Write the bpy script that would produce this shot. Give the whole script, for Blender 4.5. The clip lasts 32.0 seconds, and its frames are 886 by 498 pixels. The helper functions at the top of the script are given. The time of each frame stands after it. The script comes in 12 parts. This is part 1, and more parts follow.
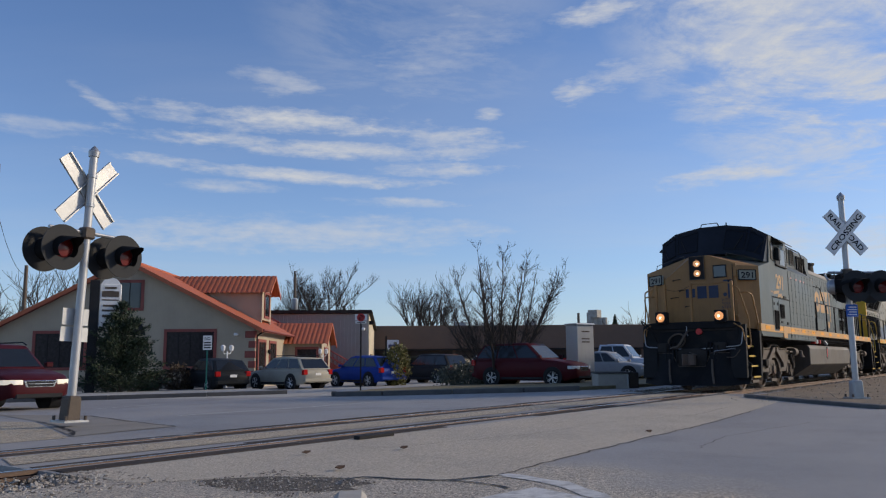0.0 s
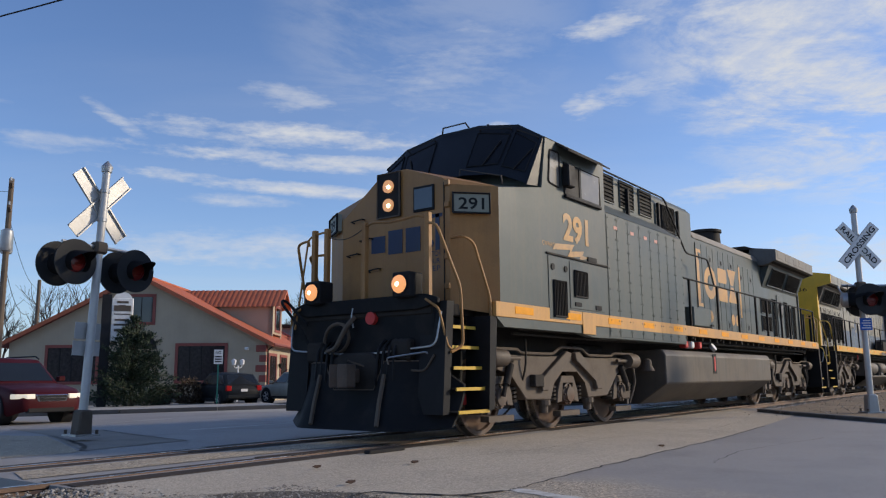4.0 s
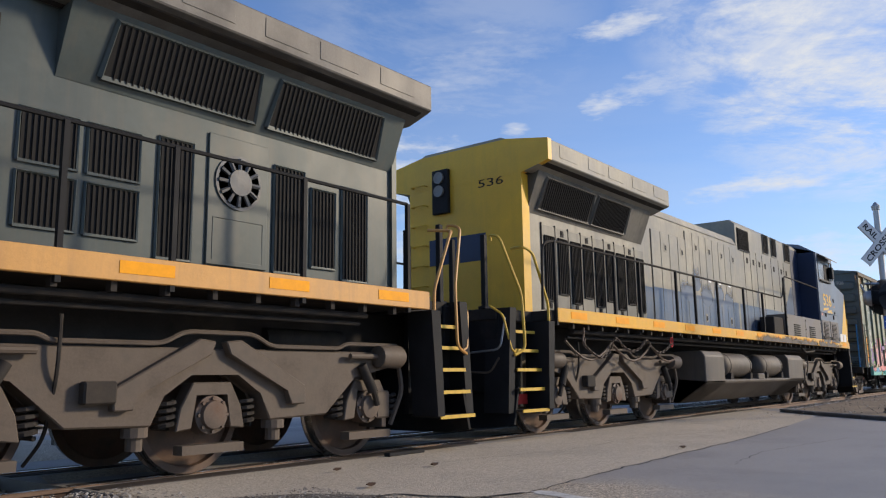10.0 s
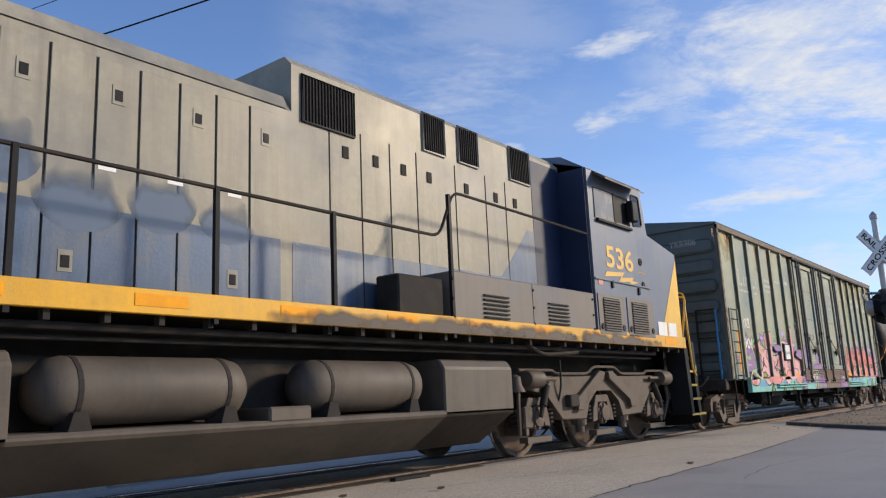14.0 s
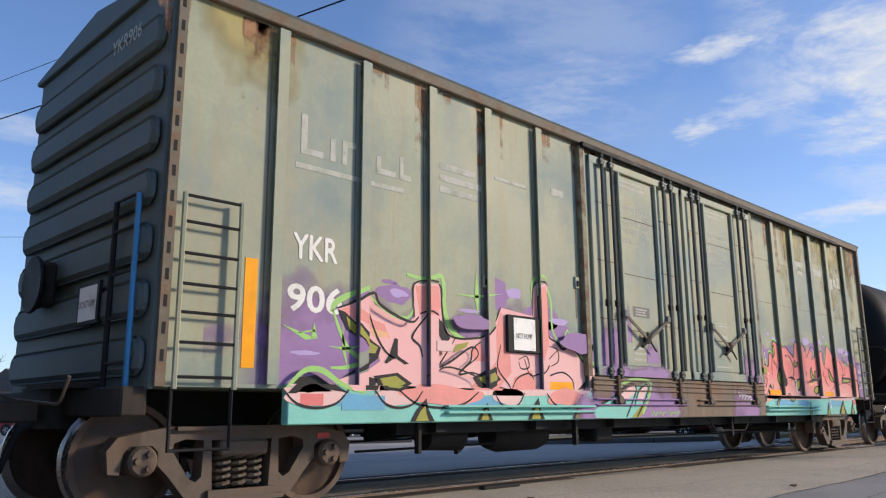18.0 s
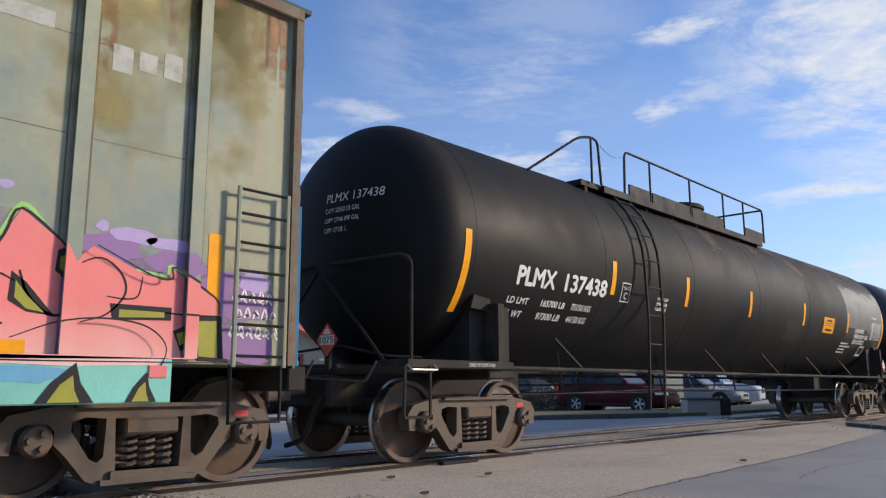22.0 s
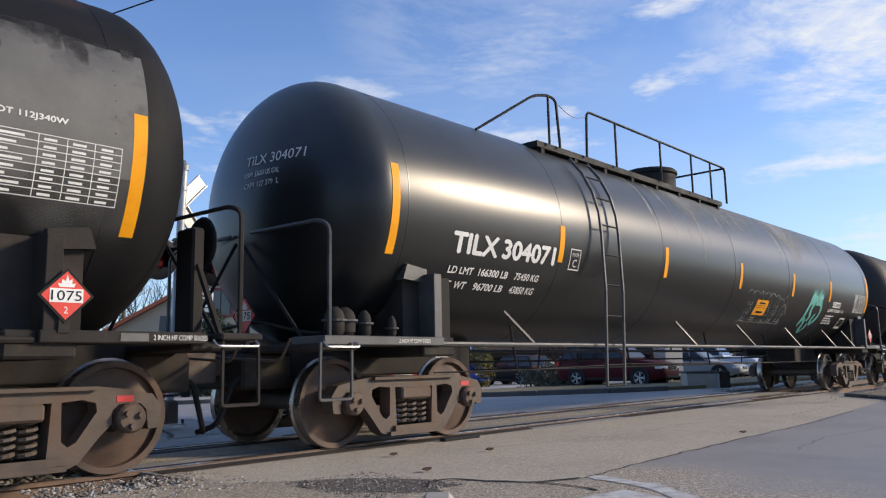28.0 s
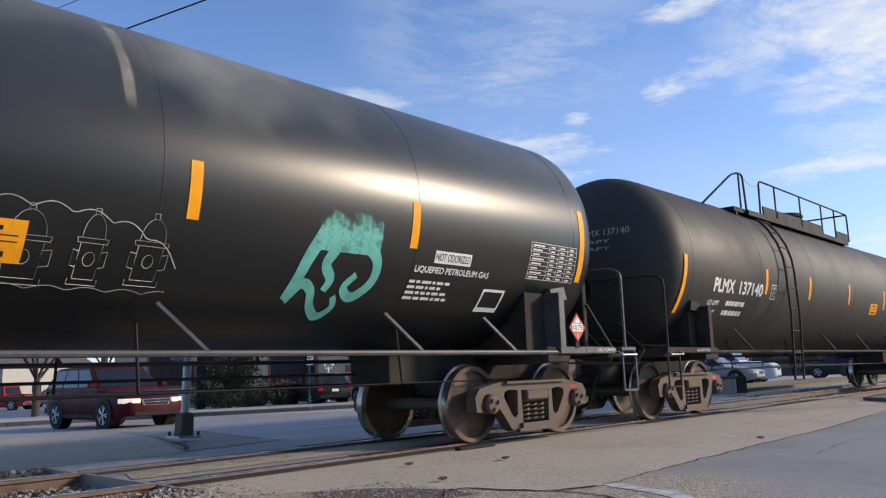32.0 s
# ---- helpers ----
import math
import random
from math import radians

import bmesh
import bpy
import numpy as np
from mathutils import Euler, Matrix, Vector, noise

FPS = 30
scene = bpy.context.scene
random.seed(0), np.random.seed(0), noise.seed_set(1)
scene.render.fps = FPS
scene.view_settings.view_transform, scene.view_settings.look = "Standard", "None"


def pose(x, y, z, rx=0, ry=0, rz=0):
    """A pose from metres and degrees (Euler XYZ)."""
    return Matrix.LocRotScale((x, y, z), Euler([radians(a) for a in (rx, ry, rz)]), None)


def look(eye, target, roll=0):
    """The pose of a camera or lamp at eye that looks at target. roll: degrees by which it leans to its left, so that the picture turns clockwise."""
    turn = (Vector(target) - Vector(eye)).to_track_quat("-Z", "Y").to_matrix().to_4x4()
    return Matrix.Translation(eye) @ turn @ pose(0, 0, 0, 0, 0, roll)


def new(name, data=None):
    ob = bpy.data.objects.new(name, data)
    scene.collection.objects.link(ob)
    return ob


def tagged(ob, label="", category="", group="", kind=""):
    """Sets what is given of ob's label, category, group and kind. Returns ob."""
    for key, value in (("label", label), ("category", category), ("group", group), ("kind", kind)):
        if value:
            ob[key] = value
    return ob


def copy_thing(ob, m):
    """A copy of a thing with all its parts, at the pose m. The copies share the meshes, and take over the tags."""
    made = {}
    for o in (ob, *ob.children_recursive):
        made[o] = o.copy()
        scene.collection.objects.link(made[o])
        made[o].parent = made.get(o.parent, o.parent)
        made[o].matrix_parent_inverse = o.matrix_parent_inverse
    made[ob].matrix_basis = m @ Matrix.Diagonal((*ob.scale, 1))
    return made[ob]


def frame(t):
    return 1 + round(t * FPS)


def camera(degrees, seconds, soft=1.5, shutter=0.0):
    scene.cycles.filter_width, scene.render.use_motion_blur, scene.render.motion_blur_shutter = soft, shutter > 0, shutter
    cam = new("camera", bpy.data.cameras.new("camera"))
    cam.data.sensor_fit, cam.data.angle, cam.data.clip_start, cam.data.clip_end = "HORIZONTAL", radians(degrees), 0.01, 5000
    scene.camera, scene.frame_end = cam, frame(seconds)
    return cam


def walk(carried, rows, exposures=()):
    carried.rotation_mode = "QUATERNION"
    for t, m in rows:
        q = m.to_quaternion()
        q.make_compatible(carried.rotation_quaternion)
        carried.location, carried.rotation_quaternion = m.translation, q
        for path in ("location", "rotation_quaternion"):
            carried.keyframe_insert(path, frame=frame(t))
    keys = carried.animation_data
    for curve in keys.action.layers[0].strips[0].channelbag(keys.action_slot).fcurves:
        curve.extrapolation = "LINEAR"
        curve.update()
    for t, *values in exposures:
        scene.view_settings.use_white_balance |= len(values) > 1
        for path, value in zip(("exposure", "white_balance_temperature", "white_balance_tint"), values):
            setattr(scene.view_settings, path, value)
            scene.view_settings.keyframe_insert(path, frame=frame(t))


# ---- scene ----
EYE = Vector((0.0, 0.0, 0.821))  # eye height over the rail tops


def aim(heading, pitch, roll):
    """Pose of the held camera: heading from the track line, tilt up and lean, in degrees."""
    h, p = radians(heading), radians(pitch)
    return look(EYE, EYE + Vector((math.cos(p) * math.cos(h), math.cos(p) * math.sin(h), math.sin(p))), -roll)


cam = camera(59.0, 32.0, soft=1.2, shutter=0.0)
walk(cam, [
    (0.0, aim(36.32, 8.24, 0.44)),    (0.5, aim(36.48, 8.77, 0.43)),    (1.0, aim(36.62, 9.12, 0.32)),
    (1.5, aim(36.76, 9.30, 0.35)),    (2.0, aim(36.78, 9.31, 0.39)),    (2.5, aim(36.86, 9.32, 0.36)),
    (4.5, aim(37.11, 9.24, 0.47)),    (5.0, aim(37.01, 9.24, 0.59)),    (5.5, aim(37.02, 9.29, 0.78)),
    (6.0, aim(36.68, 9.22, 0.98)),    (6.5, aim(36.47, 9.06, 0.88)),    (7.0, aim(36.75, 9.30, 1.11)),
    (7.5, aim(36.95, 9.57, 1.13)),    (8.0, aim(37.19, 9.72, 1.00)),    (8.5, aim(37.54, 9.82, 0.99)),
    (9.0, aim(37.92, 9.83, 0.91)),    (9.5, aim(38.26, 9.63, 0.64)),    (10.0, aim(38.39, 9.41, 0.83)),
    (10.5, aim(38.49, 9.16, 1.01)),    (11.0, aim(38.56, 9.18, 1.50)),    (11.5, aim(38.68, 9.32, 1.28)),
    (12.0, aim(38.72, 9.91, 1.75)),    (12.5, aim(38.50, 10.57, 1.99)),    (13.0, aim(38.26, 10.86, 2.07)),
    (13.5, aim(38.18, 11.02, 2.50)),    (15.5, aim(40.01, 11.47, 1.10)),    (16.0, aim(43.04, 13.64, 1.37)),
    (16.5, aim(44.88, 13.96, 1.69)),    (17.0, aim(45.26, 13.07, 1.21)),    (17.5, aim(45.33, 12.26, 0.74)),
    (18.0, aim(45.18, 11.74, 0.36)),    (18.5, aim(44.56, 11.33, -0.60)),    (19.0, aim(42.90, 10.91, -1.25)),
    (19.5, aim(42.39, 10.60, -0.36)),    (20.0, aim(42.53, 10.33, -0.08)),    (20.5, aim(42.49, 10.40, 0.00)),
    (21.0, aim(42.40, 10.39, -0.12)),    (21.5, aim(42.37, 10.29, -0.06)),    (22.0, aim(42.32, 10.08, 0.27)),
    (22.5, aim(42.35, 9.94, 0.75)),    (23.0, aim(42.51, 9.95, 0.76)),    (23.5, aim(42.39, 10.18, 0.56)),
    (24.0, aim(42.09, 10.25, 0.67)),    (24.5, aim(41.91, 10.09, 0.85)),    (26.5, aim(42.25, 9.09, 0.90)),
    (27.0, aim(42.43, 9.02, 1.32)),    (27.5, aim(42.37, 8.64, 1.34)),    (28.0, aim(42.25, 8.45, 1.16)),
    (28.5, aim(42.18, 8.25, 1.05)),    (29.0, aim(42.00, 8.04, 1.10)),    (29.5, aim(41.87, 8.12, 1.58)),
    (30.0, aim(41.84, 8.38, 1.77)),    (30.5, aim(42.25, 8.64, 1.73)),    (31.0, aim(42.71, 8.85, 1.91)),
    (31.5, aim(42.97, 8.98, 2.01)),    (32.0, aim(43.14, 9.11, 1.90)),
], exposures=[(0.0, -0.28), (2.5, -0.22), (5.0, -0.04), (9.0, 0.06), (14.0, 0.12), (22.0, 0.16), (24.5, 0.24), (27.0, 0.26), (32.0, 0.26)])
D = 7.23          # the track's middle line, metres to the side of the eye

# ---- world and sun ----
SUN_AZ, SUN_EL = -41.0, 21.0      # degrees: from the track line, and up
world = bpy.data.worlds.new("sky")
scene.world = world
world.use_nodes = True
wn, wl = world.node_tree.nodes, world.node_tree.links
wn.clear()


def wnode(kind, **kw):
    n = wn.new(kind)
    for k, v in kw.items():
        n.inputs[k].default_value = v
    return n


def wmath(op, a, b=None, c=None):
    n = wn.new("ShaderNodeMath")
    n.operation = op
    for i, v in enumerate((a, b, c)):
        if v is None:
            continue
        if isinstance(v, (int, float)):
            n.inputs[i].default_value = v
        else:
            wl.new(v, n.inputs[i])
    return n.outputs[0]


sky = wn.new("ShaderNodeTexSky")
sky.sky_type = "NISHITA"
sky.sun_disc = False
sky.sun_elevation = radians(SUN_EL)
sky.sun_rotation = radians(90 - SUN_AZ)
sky.air_density, sky.dust_density, sky.ozone_density = 1.0, 0.25, 1.7
coord = wn.new("ShaderNodeTexCoord")
sep = wn.new("ShaderNodeSeparateXYZ")
wl.new(coord.outputs["Generated"], sep.inputs[0])
zz = wmath("MAXIMUM", sep.outputs[2], 0.02)
# a flat cloud layer, seen in true perspective
px = wmath("DIVIDE", sep.outputs[0], zz)
py = wmath("DIVIDE", sep.outputs[1], zz)


def cloud_layer(turn, sx, sy, scale, detail, lo, hi, rough=0.6, shift=0.0):
    comb = wn.new("ShaderNodeCombineXYZ")
    wl.new(px, comb.inputs[0]), wl.new(py, comb.inputs[1])
    tn = wn.new("ShaderNodeMapping")
    tn.inputs["Rotation"].default_value = (0, 0, radians(turn))
    mp = wn.new("ShaderNodeMapping")
    mp.inputs["Scale"].default_value = (sx, sy, 1)
    mp.inputs["Location"].default_value = (shift, shift * 0.7, 0)
    wl.new(comb.outputs[0], tn.inputs[0]), wl.new(tn.outputs[0], mp.inputs[0])
    n = wnode("ShaderNodeTexNoise", Scale=scale, Detail=detail, Roughness=rough, Distortion=0.35)
    wl.new(mp.outputs[0], n.inputs["Vector"])
    r = wn.new("ShaderNodeMapRange")
    r.interpolation_type = "SMOOTHSTEP"
    r.inputs[1].default_value, r.inputs[2].default_value = lo, hi
    wl.new(n.outputs[0], r.inputs[0])
    return r.outputs[0]


def toward(az, el, wide, soft):
    """1 near a direction of the sky, falling to 0."""
    v = wn.new("ShaderNodeVectorMath")
    v.operation = "DOT_PRODUCT"
    a, e = radians(az), radians(el)
    v.inputs[1].default_value = (math.cos(e) * math.cos(a), math.cos(e) * math.sin(a), math.sin(e))
    wl.new(coord.outputs["Generated"], v.inputs[0])
    r = wn.new("ShaderNodeMapRange")
    r.interpolation_type = "SMOOTHSTEP"
    r.inputs[1].default_value, r.inputs[2].default_value = math.cos(radians(wide + soft)), math.cos(radians(wide))
    wl.new(v.outputs["Value"], r.inputs[0])
    return r.outputs[0]


puffs = cloud_layer(-60, 1.35, 0.9, 1.5, 14, 0.40, 0.62, 0.66, 1.3)
flecks = cloud_layer(-35, 1.0, 1.7, 5.0, 10, 0.32, 0.68, 0.66, 4.1)
veil = cloud_layer(-40, 0.7, 0.4, 0.6, 6, 0.35, 0.8, 0.55, 7.7)
AZ = wmath("MULTIPLY", wmath("ARCTAN2", sep.outputs[1], sep.outputs[0]), 57.2958)
EL = wmath("MULTIPLY", wmath("ARCSINE", sep.outputs[2]), 57.2958)


def sky_noise(fx, fy, detail, w=0.0):
    """Noise over compass and height, in waves a degree."""
    c_ = wn.new("ShaderNodeCombineXYZ")
    wl.new(wmath("MULTIPLY", AZ, fx), c_.inputs[0]), wl.new(wmath("MULTIPLY_ADD", EL, fy, w), c_.inputs[1])
    n = wnode("ShaderNodeTexNoise", Scale=1.0, Detail=detail, Roughness=0.6)
    wl.new(c_.outputs[0], n.inputs["Vector"])
    return n.outputs[0]


fray, rags, shreds = sky_noise(0.16, 0.55, 9, 3.0), sky_noise(0.22, 1.0, 12, 9.0), sky_noise(0.9, 2.4, 8, 5.0)


def bank(az, el, raz, rel, tilt=0.0, rough=2.6):
    """A cloud of a given place and reach in degrees, with ragged rims."""
    da = wmath("SUBTRACT", AZ, az)
    de = wmath("SUBTRACT", wmath("SUBTRACT", EL, el), wmath("MULTIPLY", da, tilt))
    d = wmath("ADD", wmath("POWER", wmath("ABSOLUTE", wmath("DIVIDE", da, raz)), 2.0), wmath("POWER", wmath("ABSOLUTE", wmath("DIVIDE", de, rel)), 2.0))
    d = wmath("ADD", d, wmath("MULTIPLY", wmath("SUBTRACT", wmath("MULTIPLY_ADD", shreds, 0.35, wmath("MULTIPLY", rags, 0.75)), 0.55), rough * 2))
    r = wn.new("ShaderNodeMapRange")
    r.interpolation_type = "SMOOTHSTEP"
    for i, v in enumerate((-1.0, 1.5, 1.0, 0.0)):
        r.inputs[i + 1].default_value = v
    wl.new(d, r.inputs[0])
    return r.outputs[0]


shoal = wmath("MULTIPLY", wmath("MULTIPLY_ADD", puffs, 0.90, 0.10), wmath("MULTIPLY_ADD", flecks, 0.40, 0.65))
amount = wmath("MULTIPLY", shoal, wmath("MULTIPLY", toward(6, 26, 9, 9), 0.98))
amount = wmath("MAXIMUM", amount, wmath("MULTIPLY", puffs, wmath("MULTIPLY", toward(38, 25, 4, 9), 0.22)))
for az, el, raz, rel, tilt, k in ((48, 17.2, 10, 0.75, 0.02, 0.55), (46, 15.4, 12.5, 0.55, 0.03, 0.60), (47, 13.4, 11, 0.40, 0.05, 0.62), (36, 15.9, 4.5, 1.0, 0.03, 0.50), (36.5, 14.0, 5, 0.45, 0.0, 0.50), (52, 12.5, 4, 0.35, 0.0, 0.40), (39, 11.6, 5, 0.3, 0.03, 0.4),
                                  (48.5, 20, 3.2, 0.8, 0.0, 0.35), (15, 12.9, 5.5, 0.75, -0.07, 0.62), (26.3, 19.3, 1.7, 0.8, -0.3, 0.60), (32.8, 17.9, 1.3, 0.45, 0.0, 0.5), (22, 20.3, 4, 0.9, -0.1, 0.5), (36, 22.5, 6, 2.2, -0.3, 0.24), (60.5, 17.4, 2.0, 0.4, 0.5, 0.4), (64, 15.5, 3, 0.5, 0.0, 0.35), (24, 24.6, 3.5, 0.7, -0.1, 0.55), (47, 9.2, 14, 1.1, -0.02, 0.42), (10, 7.5, 7, 1.6, 0.0, 0.5), (78, 14, 7, 1.2, 0.05, 0.35), (74, 18, 5, 0.7, 0.1, 0.3)):
    amount = wmath("MAXIMUM", amount, wmath("MULTIPLY", wmath("MULTIPLY", bank(az, el, raz * 1.1, rel * 1.3, tilt), k * 2.0), wmath("MULTIPLY_ADD", fray, 1.2, 0.15)))
amount = wmath("MAXIMUM", amount, wmath("MULTIPLY", veil, 0.20))
amount = wmath("MINIMUM", amount, 0.96)
above = wn.new("ShaderNodeMapRange")
above.inputs[1].default_value, above.inputs[2].default_value = 0.015, 0.12
wl.new(sep.outputs[2], above.inputs[0])
amount = wmath("MULTIPLY", amount, above.outputs[0])
# thin haze near the horizon
hz = wn.new("ShaderNodeMapRange")
hz.inputs[1].default_value, hz.inputs[2].default_value, hz.inputs[3].default_value, hz.inputs[4].default_value = 0.0, 0.30, 0.32, 0.0
wl.new(sep.outputs[2], hz.inputs[0])
haze = wn.new("ShaderNodeMixRGB")
haze.inputs[2].default_value = (3.5, 4.8, 7.2, 1)
wl.new(hz.outputs[0], haze.inputs[0])
deep = wn.new("ShaderNodeMixRGB")      # clear cold winter blue
deep.blend_type = "MULTIPLY"
deep.inputs[0].default_value = 1.0
deep.inputs[2].default_value = (0.93, 1.06, 1.38, 1)
wl.new(sky.outputs[0], deep.inputs[1])
wl.new(deep.outputs[0], haze.inputs[1])
blend = wn.new("ShaderNodeMixRGB")
blend.inputs[2].default_value = (5.6, 5.75, 6.05, 1)
wl.new(amount, blend.inputs[0])
wl.new(haze.outputs[0], blend.inputs[1])
bg = wnode("ShaderNodeBackground", Strength=0.128)
wl.new(blend.outputs[0], bg.inputs[0])
out = wn.new("ShaderNodeOutputWorld")
wl.new(bg.outputs[0], out.inputs[0])

sun = new("sun", bpy.data.lights.new("sun", "SUN"))
sun.data.energy, sun.data.angle, sun.data.color = 3.5, radians(7.0), (1.0, 0.83, 0.62)
sun.matrix_world = look((0, 0, 0), (-math.cos(radians(SUN_AZ)) * math.cos(radians(SUN_EL)),
                                    -math.sin(radians(SUN_AZ)) * math.cos(radians(SUN_EL)), -math.sin(radians(SUN_EL))))


# ---- materials ----
def mat(name, col, rough=0.6, metal=0.0, var=0.25, scale=2.0, fine=40.0, bump=0.15, streak=0.0, streak_col=None,
        dirt=None, dirt_amt=0.0, dirt_scale=1.2, warp=0.0, emit=0.0, emit_col=None, coat=0.0, per_object=0.0, spec=None):
    """Painted or raw surface with large and small variation, run marks and grime."""
    m = bpy.data.materials.new(name)
    m.use_nodes = True
    n, l = m.node_tree.nodes, m.node_tree.links
    b = n["Principled BSDF"]
    b.inputs["Metallic"].default_value = metal
    b.inputs["Coat Weight"].default_value = coat
    b.inputs["Specular IOR Level"].default_value = spec if spec is not None else (0.14 if max(col) < 0.04 else 0.4)
    b.inputs["Coat Roughness"].default_value = 0.15
    tc = n.new("ShaderNodeTexCoord")

    def nz(sc, det, stretch=None):
        t = n.new("ShaderNodeTexNoise")
        t.inputs["Scale"].default_value, t.inputs["Detail"].default_value = sc, det
        t.inputs["Roughness"].default_value = 0.62
        if stretch:
            mp = n.new("ShaderNodeMapping")
            mp.inputs["Scale"].default_value = stretch
            l.new(tc.outputs["Object"], mp.inputs[0])
            l.new(mp.outputs[0], t.inputs["Vector"])
        else:
            l.new(tc.outputs["Object"], t.inputs["Vector"])
        return t.outputs[0]

    def ramp(src, a, bb, c=0.0, d=1.0):
        r = n.new("ShaderNodeMapRange")
        for i, v in enumerate((a, bb, c, d)):
            r.inputs[i + 1].default_value = v
        l.new(src, r.inputs[0])
        return r.outputs[0]

    def mix(fac, a, c, mode="MIX"):
        x = n.new("ShaderNodeMixRGB")
        x.blend_type = mode
        for i, v in enumerate((fac, a, c)):
            if isinstance(v, (int, float)):
                x.inputs[i].default_value = v
            elif isinstance(v, tuple):
                x.inputs[i].default_value = (*v[:3], 1)
            else:
                l.new(v, x.inputs[i])
        return x.outputs[0]

    big, small = nz(scale, 6), nz(fine, 4)
    lo, hi = tuple(c * (1 - var) for c in col), tuple(min(1, c * (1 + var)) for c in col)
    c = mix(ramp(big, 0.3, 0.7), lo, hi)
    c = mix(ramp(small, 0.35, 0.65, 0.0, 0.5 * var + 0.05), c, tuple(x * 0.55 for x in col))
    if streak:
        s = nz(1.0, 5, (9.0, 9.0, 0.55))
        c = mix(ramp(s, 0.48, 0.75, 0.0, streak), c, streak_col or tuple(x * 0.45 for x in col))
    if dirt:
        d = nz(dirt_scale, 8)
        c = mix(ramp(d, 0.58 - dirt_amt * 0.3, 0.78 - dirt_amt * 0.2, 0.0, min(1.0, 0.45 + dirt_amt)), c, dirt)
    if per_object:
        oi = n.new("ShaderNodeObjectInfo")
        c = mix(ramp(oi.outputs["Random"], 0, 1, 0.0, per_object), c, tuple(x * 0.5 for x in col))
    l.new(c, b.inputs["Base Color"])
    l.new(ramp(big, 0.3, 0.7, max(0.03, rough - 0.12), min(1, rough + 0.12)), b.inputs["Roughness"])
    if bump:
        bp = n.new("ShaderNodeBump")
        bp.inputs["Strength"].default_value, bp.inputs["Distance"].default_value = bump, 0.01
        l.new(small, bp.inputs["Height"])
        l.new(bp.outputs[0], b.inputs["Normal"])
    if warp:            # sheet metal that is not quite flat
        wv = n.new("ShaderNodeBump")
        wv.inputs["Strength"].default_value, wv.inputs["Distance"].default_value = 1.0, warp
        l.new(nz(1.6, 1), wv.inputs["Height"])
        l.new(wv.outputs[0], bp.inputs["Normal"]) if bump else l.new(wv.outputs[0], b.inputs["Normal"])
    if emit:
        b.inputs["Emission Color"].default_value = (*(emit_col or col), 1)
        b.inputs["Emission Strength"].default_value = emit
    return m


def glass_mat(name, tint=(0.02, 0.025, 0.03), rough=0.05):
    m = bpy.data.materials.new(name)
    m.use_nodes = True
    b = m.node_tree.nodes["Principled BSDF"]
    b.inputs["Base Color"].default_value = (*tint, 1)
    b.inputs["Roughness"].default_value = rough
    b.inputs["Specular IOR Level"].default_value = 0.8
    return m


